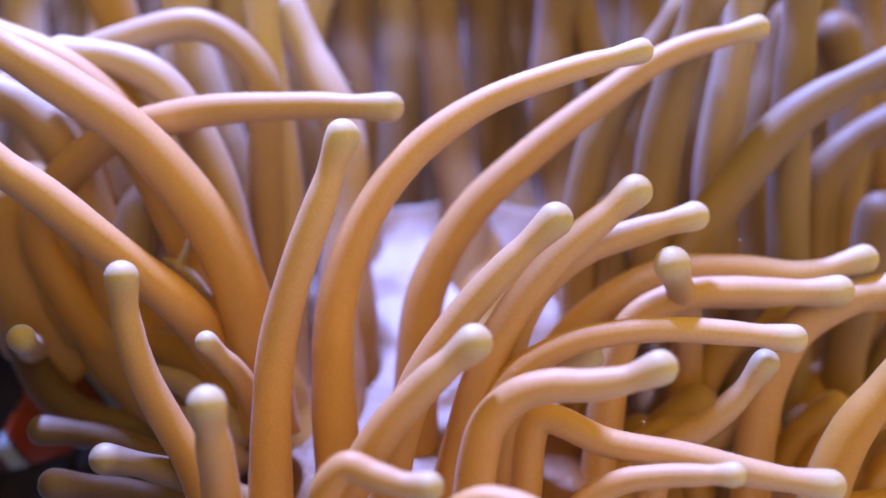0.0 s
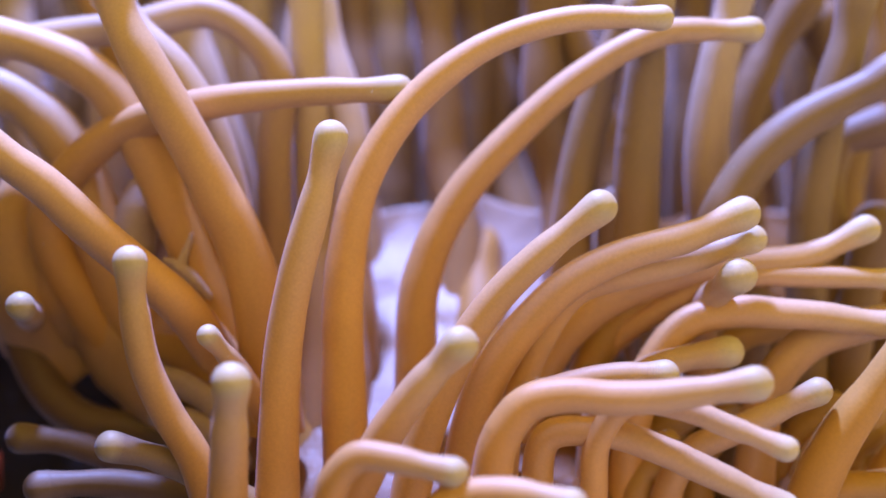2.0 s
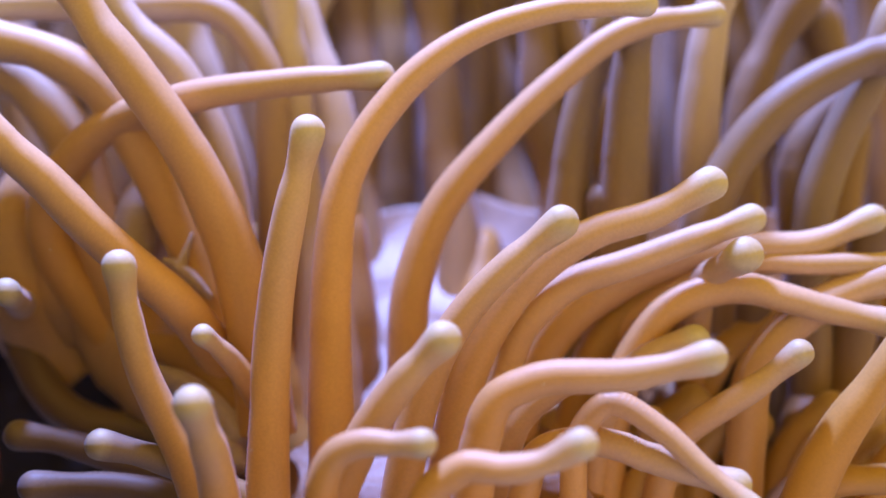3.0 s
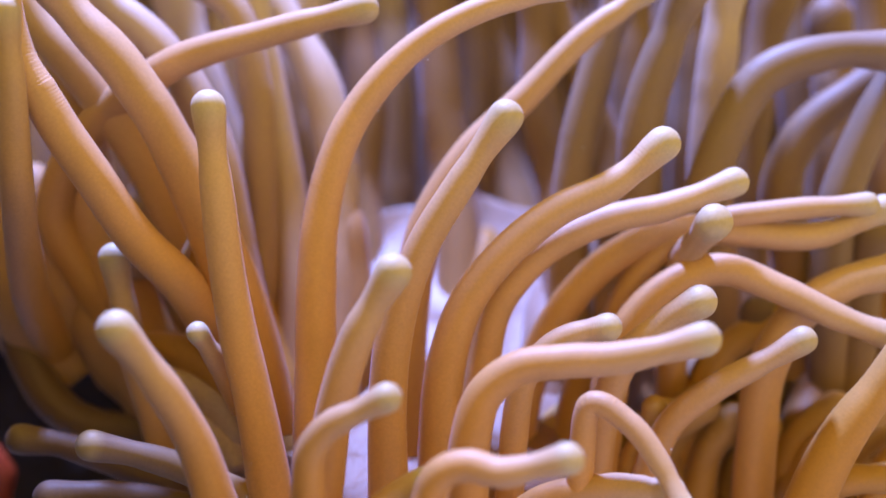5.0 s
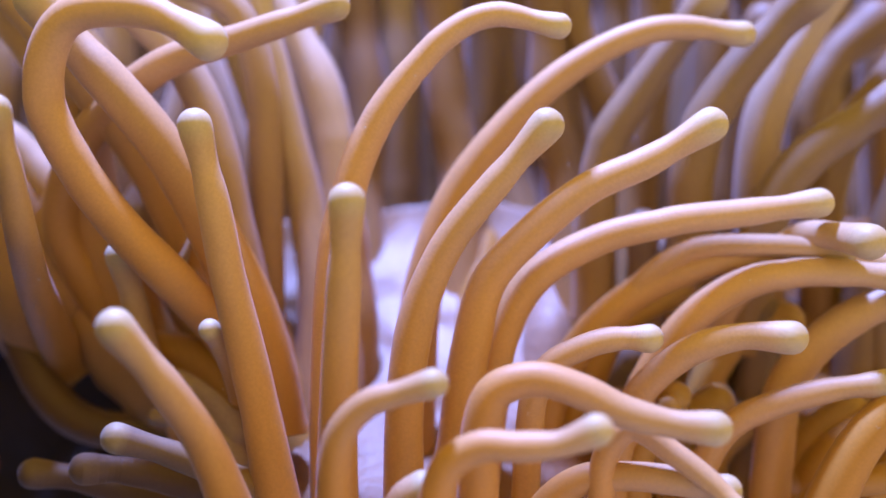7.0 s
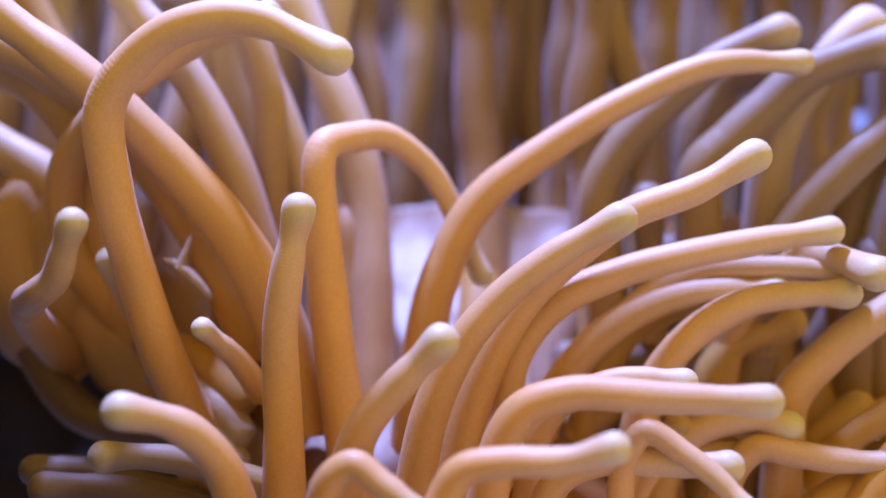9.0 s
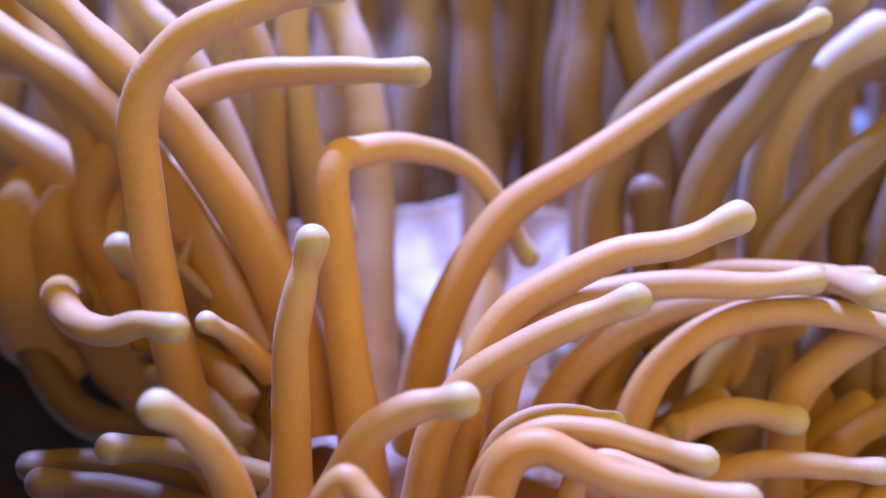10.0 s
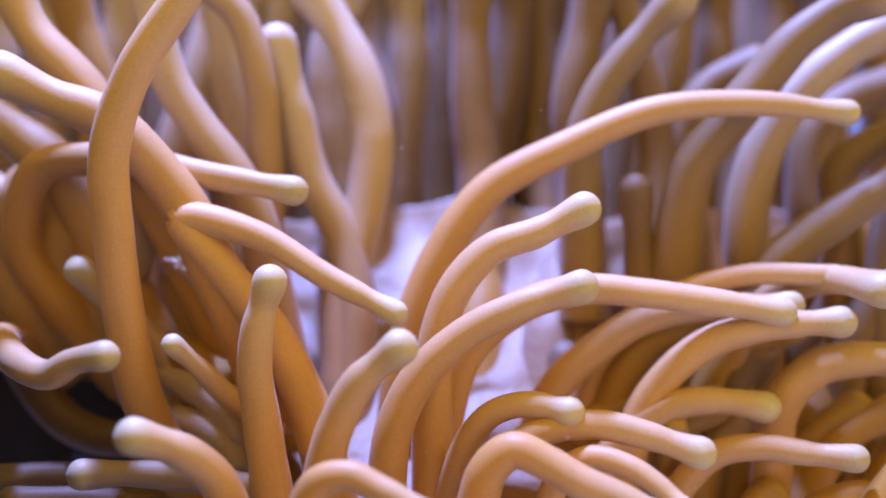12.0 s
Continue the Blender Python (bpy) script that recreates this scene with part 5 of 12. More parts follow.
    sway("M", [
        (0, -45.4, 248.0, -64.6, -48.8, 246.0, -54.3, -52.4, 244.0, -44.2, -57.2, 242.0, -34.9, -61.3, 239.3, -25.5, -63.7, 236.7, -15.6, -64.2, 234.0, -5.5),
        (0.5, -45.4, 248.0, -64.6, -48.8, 246.0, -54.2, -52.4, 244.0, -44.0, -57.2, 242.0, -34.6, -60.9, 239.3, -24.9, -62.7, 236.7, -14.7, -62.8, 234.0, -4.4),
        (0.8, -45.4, 248.0, -64.6, -48.9, 246.0, -54.1, -52.6, 244.0, -43.9, -57.5, 242.0, -34.5, -61.2, 239.3, -24.7, -62.9, 236.7, -14.5, -63.0, 234.0, -4.2),
        (1.6, -45.0, 248.0, -64.7, -48.3, 246.0, -53.8, -51.7, 244.0, -43.3, -57.1, 242.0, -33.9, -60.7, 239.3, -23.9, -61.8, 236.7, -13.2, -61.7, 234.0, -2.7),
        (2, -45.4, 248.0, -64.7, -48.5, 246.0, -53.8, -51.8, 244.0, -43.2, -57.0, 242.0, -33.7, -60.8, 239.3, -23.7, -62.3, 236.7, -13.1, -62.5, 234.0, -2.5),
        (2.5, -45.8, 248.0, -64.7, -48.8, 246.0, -53.8, -51.9, 244.0, -43.2, -56.9, 242.0, -33.6, -61.2, 239.3, -23.9, -63.1, 236.7, -13.5, -63.8, 234.0, -3.0),
        (3, -47.2, 248.0, -64.7, -50.6, 246.0, -53.9, -54.0, 244.0, -43.4, -58.2, 242.0, -33.6, -61.8, 239.3, -23.7, -63.8, 236.7, -13.5, -64.7, 234.0, -3.3),
        (3.6, -49.0, 248.0, -64.6, -52.8, 246.0, -53.9, -56.5, 244.0, -43.4, -59.8, 242.0, -32.9, -62.5, 239.3, -22.4, -64.7, 236.7, -12.0, -65.9, 234.0, -1.6),
        (5.3, -58.8, 280.0, -73.2, -61.7, 277.0, -60.7, -64.6, 274.0, -48.6, -67.5, 271.0, -36.7, -70.4, 268.0, -25.2, -71.9, 265.0, -13.5, -73.4, 262.0, -2.1),
        (6, -56.2, 280.0, -73.2, -58.9, 277.0, -60.6, -61.6, 274.0, -48.4, -65.1, 271.0, -36.6, -69.8, 268.0, -25.6, -73.1, 265.0, -14.4, -76.7, 262.0, -3.7),
        (6.3, -55.1, 280.0, -73.2, -57.4, 277.0, -60.5, -59.9, 274.0, -48.1, -63.2, 271.0, -36.2, -68.0, 268.0, -25.2, -71.5, 265.0, -13.9, -75.2, 262.0, -3.0),
        (6.7, -55.2, 280.0, -73.3, -57.4, 277.0, -60.4, -59.7, 274.0, -47.7, -62.9, 271.0, -35.5, -67.9, 268.0, -24.3, -70.9, 265.0, -12.5, -74.2, 262.0, -1.1),
        (7.2, -55.3, 280.0, -73.3, -57.4, 277.0, -60.5, -59.4, 274.0, -47.8, -62.2, 271.0, -35.7, -67.0, 268.0, -24.8, -69.1, 265.0, -13.1, -71.5, 262.0, -1.8),
        (8.8, -57.1, 280.0, -73.3, -58.5, 277.3, -60.5, -59.8, 274.7, -47.8, -61.5, 272.0, -35.5, -64.8, 268.7, -23.9, -70.4, 265.3, -13.7, -74.6, 262.0, -3.0),
        (9.5, -55.1, 282.0, -73.9, -56.2, 279.3, -60.2, -57.0, 276.7, -46.8, -58.1, 274.0, -33.7, -60.4, 270.7, -21.0, -67.1, 267.3, -10.8, -72.8, 264.0, -0.3),
        (10.2, -55.5, 284.0, -74.4, -56.7, 281.3, -60.5, -57.6, 278.7, -46.9, -58.8, 276.0, -33.5, -61.0, 272.0, -20.5, -66.4, 268.0, -9.3, -73.3, 264.0, 0.5),
        (11.3, -58.1, 284.0, -74.4, -59.3, 281.3, -60.8, -60.1, 278.7, -47.5, -61.3, 276.0, -34.5, -64.2, 272.0, -22.1, -71.6, 268.0, -12.7, -80.0, 264.0, -5.0),
        (12, -58.0, 284.0, -74.4, -59.2, 281.3, -60.7, -60.2, 278.7, -47.2, -61.8, 276.0, -34.1, -66.1, 272.0, -22.3, -74.5, 268.0, -13.7, -81.9, 264.0, -4.7),
    ])
    sway("N", [
        (0, -39.3, 260.0, -37.5, -41.7, 257.5, -32.5, -44.1, 255.0, -27.7, -47.0, 251.5, -23.5, -50.1, 248.0, -19.6),
        (0.8, -39.3, 260.0, -36.2, -41.7, 257.5, -31.3, -44.1, 255.0, -26.6, -46.8, 251.5, -22.3, -49.7, 248.0, -18.4),
        (1.6, -38.1, 260.0, -37.5, -40.8, 257.5, -32.3, -43.6, 255.0, -27.3, -46.5, 251.5, -22.5, -49.5, 248.0, -18.0),
        (2.5, -40.6, 260.0, -35.0, -42.7, 257.5, -30.4, -44.8, 255.0, -26.0, -47.3, 251.5, -22.1, -50.1, 248.0, -18.6),
        (3.6, -40.6, 260.0, -32.5, -43.3, 257.5, -28.4, -46.1, 255.0, -24.4, -48.9, 251.5, -20.8, -51.9, 248.0, -17.6),
        (5.3, -45.6, 260.0, -35.0, -47.2, 257.5, -30.5, -48.8, 255.0, -26.1, -50.3, 251.5, -21.7, -51.9, 248.0, -17.6),
        (6.3, -48.1, 260.0, -32.5, -49.0, 257.5, -28.7, -50.0, 255.0, -25.1, -50.8, 251.5, -21.5, -51.6, 248.0, -18.0),
        (7.2, -43.1, 260.0, -32.5, -44.3, 257.5, -28.2, -45.5, 255.0, -24.1, -47.1, 251.5, -20.3, -48.9, 248.0, -16.9),
        (8.8, -40.6, 260.0, -32.5, -43.0, 257.5, -28.0, -45.4, 255.0, -23.8, -48.3, 251.5, -20.2, -51.3, 248.0, -16.9),
        (9.5, -38.1, 260.0, -29.9, -41.2, 257.5, -26.2, -44.2, 255.0, -22.5, -47.2, 251.5, -19.0, -50.1, 248.0, -15.7),
        (10.2, -38.1, 260.0, -27.4, -40.9, 257.5, -23.8, -43.7, 255.0, -20.4, -46.8, 251.5, -17.6, -50.1, 248.0, -15.4),
        (11.3, -38.1, 260.0, -40.0, -42.1, 257.5, -33.6, -46.4, 255.0, -27.6, -52.1, 251.5, -23.7, -57.9, 248.0, -20.2),
        (12, -38.1, 260.0, -40.0, -43.4, 257.5, -35.2, -48.5, 255.0, -30.4, -52.8, 251.5, -25.1, -57.3, 248.0, -20.2),
    ])
    sway("O", [
        (0, -41.9, 231.8, -63.0, -42.5, 228.9, -54.1, -43.0, 226.1, -45.6, -43.3, 221.3, -37.0, -43.7, 216.6, -28.6),
        (0.5, -43.1, 231.8, -63.0, -43.0, 228.9, -53.3, -42.9, 226.1, -43.8, -42.5, 221.3, -34.2, -42.1, 216.6, -25.0),
        (0.8, -43.8, 231.8, -63.0, -43.5, 228.9, -52.8, -43.3, 226.1, -42.9, -42.7, 221.3, -33.0, -42.2, 216.6, -23.4),
        (1.2, -43.3, 231.8, -63.0, -43.1, 228.9, -52.8, -43.0, 226.1, -42.8, -42.8, 221.3, -32.7, -42.6, 216.6, -22.9),
        (1.6, -42.9, 231.8, -63.0, -42.4, 228.9, -53.0, -41.8, 226.1, -43.3, -41.0, 221.3, -33.5, -40.3, 216.6, -24.1),
        (2, -42.8, 231.8, -63.0, -42.2, 228.9, -53.3, -41.4, 226.1, -43.7, -40.3, 221.3, -33.9, -39.1, 216.6, -24.4),
        (2.5, -42.7, 231.8, -63.0, -42.4, 228.9, -54.1, -42.1, 226.1, -45.2, -41.6, 221.3, -36.4, -41.3, 216.6, -27.8),
        (3, -41.9, 231.8, -62.9, -42.8, 228.9, -53.6, -43.6, 226.1, -44.7, -44.6, 221.3, -36.3, -46.4, 216.6, -28.6),
        (3.6, -41.0, 231.8, -62.8, -43.1, 228.9, -52.2, -45.2, 226.1, -41.9, -47.8, 221.3, -31.8, -51.6, 216.6, -22.9),
        (5.3, -40.5, 231.8, -62.7, -44.5, 228.9, -49.2, -48.7, 226.1, -36.2, -55.1, 221.3, -24.6, -62.3, 216.6, -14.5),
        (6.3, -38.9, 231.8, -62.6, -44.0, 228.9, -48.5, -49.9, 226.1, -35.2, -58.2, 221.3, -24.2, -67.0, 216.6, -14.5),
        (6.7, -38.1, 231.8, -62.6, -43.1, 228.9, -48.9, -49.2, 226.1, -35.8, -57.7, 221.3, -24.6, -66.7, 216.6, -14.5),
        (7.2, -37.1, 231.8, -62.7, -41.1, 228.9, -49.4, -45.3, 226.1, -36.6, -51.3, 221.3, -25.0, -57.7, 216.6, -14.3),
        (8.8, -37.0, 231.8, -62.7, -40.1, 228.9, -51.2, -43.9, 226.1, -40.5, -51.1, 221.3, -32.7, -60.4, 216.6, -29.9),
        (9.5, -37.5, 231.8, -62.8, -39.5, 228.9, -52.2, -42.0, 226.1, -42.2, -47.1, 221.3, -33.8, -54.9, 216.6, -29.8),
        (10.2, -37.3, 231.8, -62.7, -39.5, 228.9, -52.8, -42.0, 226.1, -43.2, -46.5, 221.3, -34.9, -52.6, 216.6, -28.6),
        (10.6, -37.9, 231.8, -61.8, -40.2, 228.9, -51.9, -42.7, 226.1, -41.9, -46.8, 221.3, -33.0, -52.6, 216.6, -26.0),
        (11, -38.6, 231.8, -61.0, -41.0, 228.9, -51.3, -43.8, 226.1, -41.6, -48.3, 221.3, -33.1, -54.1, 216.6, -26.2),
        (11.3, -39.0, 231.8, -60.4, -41.6, 228.9, -51.2, -44.5, 226.1, -42.4, -49.1, 221.3, -34.8, -54.9, 216.6, -29.2),
        (11.6, -38.5, 231.8, -61.3, -41.3, 228.9, -51.9, -44.6, 226.1, -42.8, -50.3, 221.3, -35.6, -57.2, 216.6, -30.7),
        (12, -37.7, 231.8, -62.5, -40.6, 228.9, -53.1, -43.9, 226.1, -44.1, -50.0, 221.3, -37.9, -57.3, 216.6, -34.6),
    ])
    sway("P", [
        (0, -38.4, 252.0, -55.9, -46.4, 250.0, -52.0, -54.3, 248.0, -48.3, -61.8, 244.0, -45.2, -69.3, 240.0, -42.9),
        (0.5, -38.8, 252.0, -56.4, -46.5, 250.0, -51.7, -54.0, 248.0, -47.1, -61.4, 244.0, -43.4, -68.7, 240.0, -40.7),
        (0.8, -39.1, 252.0, -56.7, -46.7, 250.0, -51.7, -54.2, 248.0, -46.9, -61.7, 244.0, -43.1, -69.3, 240.0, -40.7),
        (1.2, -39.0, 252.0, -56.0, -46.5, 250.0, -51.2, -54.0, 248.0, -46.6, -61.3, 244.0, -42.9, -68.7, 240.0, -40.4),
        (1.6, -38.8, 252.0, -55.2, -46.5, 250.0, -50.7, -54.0, 248.0, -46.3, -61.4, 244.0, -42.6, -68.7, 240.0, -40.0),
        (2, -39.0, 252.0, -55.9, -46.5, 250.0, -51.3, -53.9, 248.0, -46.8, -61.0, 244.0, -43.0, -68.1, 240.0, -40.4),
        (2.5, -39.1, 252.0, -56.8, -46.7, 250.0, -51.9, -54.1, 248.0, -47.1, -61.3, 244.0, -42.8, -68.7, 240.0, -39.8),
        (3, -38.9, 252.0, -55.4, -46.9, 250.0, -50.8, -54.8, 248.0, -46.4, -62.5, 244.0, -42.7, -70.2, 240.0, -40.0),
        (3.6, -38.6, 252.0, -53.8, -47.1, 250.0, -49.2, -55.5, 248.0, -45.0, -63.6, 244.0, -41.5, -71.6, 240.0, -38.6),
        (5.3, -38.7, 252.0, -55.0, -47.3, 250.0, -50.6, -55.7, 248.0, -46.3, -64.0, 244.0, -42.9, -72.2, 240.0, -40.7),
        (6.3, -38.2, 252.0, -53.2, -46.9, 250.0, -49.3, -55.6, 248.0, -45.9, -64.0, 244.0, -43.7, -72.2, 240.0, -42.5),
        (6.7, -36.3, 252.0, -53.5, -44.8, 250.0, -49.5, -53.3, 248.0, -45.7, -61.4, 244.0, -42.6, -69.3, 240.0, -40.4),
        (7.2, -33.8, 252.0, -53.8, -42.4, 250.0, -49.7, -50.7, 248.0, -45.7, -58.6, 244.0, -41.6, -66.4, 240.0, -38.3),
        (8.8, -37.9, 252.0, -50.9, -46.2, 250.0, -47.9, -54.4, 248.0, -45.0, -62.2, 244.0, -43.3, -69.9, 240.0, -42.7),
        (9.5, -37.9, 252.0, -50.3, -45.9, 250.0, -47.4, -53.8, 248.0, -44.7, -61.4, 244.0, -42.8, -68.7, 240.0, -42.0),
        (10.2, -37.9, 252.0, -49.1, -45.8, 250.0, -46.2, -53.6, 248.0, -43.5, -60.9, 244.0, -41.5, -68.1, 240.0, -40.7),
        (11.3, -37.8, 252.0, -52.6, -46.9, 250.0, -49.8, -56.0, 248.0, -47.2, -64.5, 244.0, -45.4, -72.8, 240.0, -44.8),
        (12, -37.5, 252.0, -52.0, -47.1, 250.0, -50.0, -56.5, 248.0, -48.1, -65.4, 244.0, -46.7, -73.9, 240.0, -46.2),
    ])
    sway("P2", [
        (0, -49.5, 262.0, -59.8, -58.3, 260.0, -57.0, -67.0, 258.0, -54.2, -75.4, 255.0, -52.0, -83.7, 252.0, -50.6),
        (0.8, -49.2, 262.0, -58.1, -59.1, 260.0, -55.6, -68.8, 258.0, -53.2, -78.1, 255.0, -51.9, -87.3, 252.0, -51.5),
        (2.5, -49.2, 262.0, -56.9, -58.9, 260.0, -54.3, -68.5, 258.0, -51.9, -77.7, 255.0, -50.9, -86.7, 252.0, -51.1),
        (3.6, -49.4, 262.0, -59.7, -59.8, 260.0, -56.6, -70.0, 258.0, -53.8, -80.0, 255.0, -52.1, -89.8, 252.0, -51.1),
        (5.3, -49.2, 262.0, -59.4, -58.0, 260.0, -57.0, -66.6, 258.0, -54.7, -74.9, 255.0, -53.3, -83.1, 252.0, -53.3),
        (7.2, -49.4, 262.0, -54.6, -56.5, 260.0, -52.2, -63.5, 258.0, -49.8, -70.3, 255.0, -47.7, -77.0, 252.0, -47.0),
        (8.8, -49.6, 262.0, -60.0, -58.8, 260.0, -56.7, -67.8, 258.0, -53.6, -76.7, 255.0, -51.8, -85.5, 252.0, -51.5),
        (10.2, -49.6, 262.0, -60.0, -59.1, 260.0, -56.7, -68.5, 258.0, -53.6, -77.7, 255.0, -51.4, -86.7, 252.0, -50.3),
        (12, -49.3, 262.0, -60.8, -60.5, 260.0, -58.3, -71.6, 258.0, -56.0, -82.3, 255.0, -54.5, -92.8, 252.0, -54.5),
    ])
    sway("P3", [
        (0, -57.2, 272.0, -52.5, -65.3, 270.0, -48.5, -73.4, 268.0, -44.6, -81.4, 265.0, -41.8, -89.5, 262.0, -40.5),
        (0.8, -62.4, 272.0, -53.7, -70.3, 270.0, -50.0, -78.0, 268.0, -46.4, -85.6, 265.0, -43.5, -93.3, 262.0, -42.2),
        (2.5, -62.3, 272.0, -53.6, -70.6, 270.0, -50.1, -78.7, 268.0, -46.5, -86.6, 265.0, -43.6, -94.6, 262.0, -42.2),
        (3.6, -63.7, 272.0, -53.7, -71.8, 270.0, -50.0, -79.8, 268.0, -46.4, -87.5, 265.0, -43.2, -95.2, 262.0, -40.9),
        (5.3, -61.1, 272.0, -55.8, -69.5, 270.0, -52.0, -77.8, 268.0, -48.3, -85.8, 265.0, -45.0, -94.0, 262.0, -43.4),
        (7.2, -59.5, 272.0, -61.3, -67.7, 270.0, -57.9, -75.8, 268.0, -54.5, -83.6, 265.0, -51.8, -91.4, 262.0, -50.4),
        (8.8, -56.9, 272.0, -60.0, -65.8, 270.0, -56.5, -74.5, 268.0, -53.1, -82.9, 265.0, -50.4, -91.4, 262.0, -49.8),
        (9.5, -56.4, 272.0, -53.8, -65.5, 270.0, -51.5, -74.4, 268.0, -49.2, -83.0, 265.0, -47.8, -91.4, 262.0, -48.5),
        (12, -61.8, 272.0, -58.0, -71.4, 270.0, -55.3, -80.9, 268.0, -52.6, -90.1, 265.0, -51.0, -99.0, 262.0, -51.6),
    ])
    sway("S", [
        (0, -44.4, 280.0, -35.6, -51.1, 269.0, -23.6, -57.4, 258.0, -12.6, -66.0, 252.0, -4.4, -74.2, 246.0, 3.4, -82.5, 242.0, 11.0, -91.1, 238.0, 17.7, -98.5, 235.0, 25.6, -105.6, 232.0, 33.7),
        (0.8, -45.7, 280.0, -35.6, -51.7, 269.0, -23.1, -57.3, 258.0, -11.7, -65.6, 252.0, -3.3, -74.1, 246.0, 4.0, -82.5, 242.0, 11.4, -90.9, 238.0, 18.1, -98.6, 235.0, 25.7, -105.6, 232.0, 33.7),
        (1.6, -45.7, 280.0, -35.6, -52.2, 269.0, -23.4, -58.1, 258.0, -12.2, -66.2, 252.0, -3.4, -74.0, 246.0, 4.8, -81.7, 242.0, 13.1, -90.2, 238.0, 19.8, -97.9, 235.0, 27.4, -104.4, 232.0, 35.9),
        (2.5, -45.7, 280.0, -35.6, -52.1, 269.0, -23.3, -58.0, 258.0, -12.1, -66.6, 252.0, -3.9, -74.6, 246.0, 3.9, -82.4, 242.0, 12.2, -90.5, 238.0, 19.5, -97.9, 235.0, 27.5, -104.4, 232.0, 35.9),
        (3.6, -44.4, 280.0, -38.3, -51.0, 269.0, -24.3, -57.8, 258.0, -11.9, -66.4, 252.0, -1.7, -73.8, 246.0, 8.8, -81.2, 242.0, 19.2, -88.9, 238.0, 28.6, -94.4, 235.0, 39.5, -96.6, 232.0, 51.5),
        (5.3, -44.4, 280.0, -38.3, -50.4, 269.0, -22.2, -56.8, 258.0, -8.0, -66.1, 252.0, 3.3, -73.0, 246.0, 15.7, -79.9, 242.0, 28.0, -84.7, 238.0, 40.7, -84.2, 235.0, 54.5, -72.0, 232.0, 59.4),
        (6.3, -43.1, 280.0, -38.3, -52.2, 269.0, -22.8, -60.5, 258.0, -8.5, -69.8, 252.0, 4.4, -77.6, 246.0, 17.4, -83.1, 242.0, 31.6, -79.4, 238.0, 46.0, -64.2, 235.0, 49.9, -49.6, 232.0, 43.2),
        (6.55, -42.4, 280.0, -38.3, -51.3, 269.0, -22.5, -59.6, 258.0, -8.0, -69.3, 252.0, 4.6, -77.2, 246.0, 17.7, -83.0, 242.0, 31.8, -78.9, 238.0, 46.1, -63.4, 235.0, 49.4, -50.0, 232.0, 40.8),
        (7.2, -41.7, 280.0, -38.3, -48.5, 269.0, -20.6, -58.3, 258.0, -7.2, -69.1, 252.0, 4.9, -77.4, 246.0, 18.1, -82.4, 242.0, 32.9, -75.9, 238.0, 46.5, -59.5, 235.0, 47.8, -44.1, 232.0, 41.7),
        (8.8, -47.5, 280.0, -65.4, -54.9, 269.0, -44.4, -61.2, 258.0, -24.7, -67.4, 252.0, -6.4, -72.5, 246.0, 11.3, -73.3, 242.0, 29.5, -61.2, 238.0, 42.6, -42.9, 235.0, 44.6, -26.2, 232.0, 37.2),
        (9.5, -47.4, 280.0, -65.4, -55.1, 269.0, -44.8, -59.7, 258.0, -24.7, -61.5, 252.0, -5.3, -61.8, 246.0, 13.3, -61.5, 242.0, 31.4, -49.1, 238.0, 44.3, -31.5, 235.0, 47.7, -14.4, 232.0, 41.7),
        (10.2, -51.6, 280.0, -65.8, -55.2, 269.0, -44.9, -58.4, 258.0, -25.6, -61.6, 252.0, -7.7, -63.4, 246.0, 9.7, -63.5, 242.0, 26.7, -55.1, 238.0, 41.0, -40.3, 235.0, 49.3, -25.0, 232.0, 56.0),
        (11.3, -51.4, 280.0, -65.4, -57.9, 269.0, -46.4, -62.9, 258.0, -28.4, -66.4, 252.0, -11.2, -67.4, 246.0, 5.8, -66.5, 242.0, 22.3, -60.7, 238.0, 37.4, -50.4, 235.0, 49.9, -38.5, 232.0, 60.5),
        (12, -55.5, 280.0, -68.1, -62.1, 269.0, -49.1, -66.8, 258.0, -31.0, -68.7, 252.0, -13.3, -69.2, 246.0, 3.8, -68.9, 242.0, 20.3, -63.0, 238.0, 35.5, -53.5, 235.0, 48.6, -42.9, 232.0, 60.5),
    ])
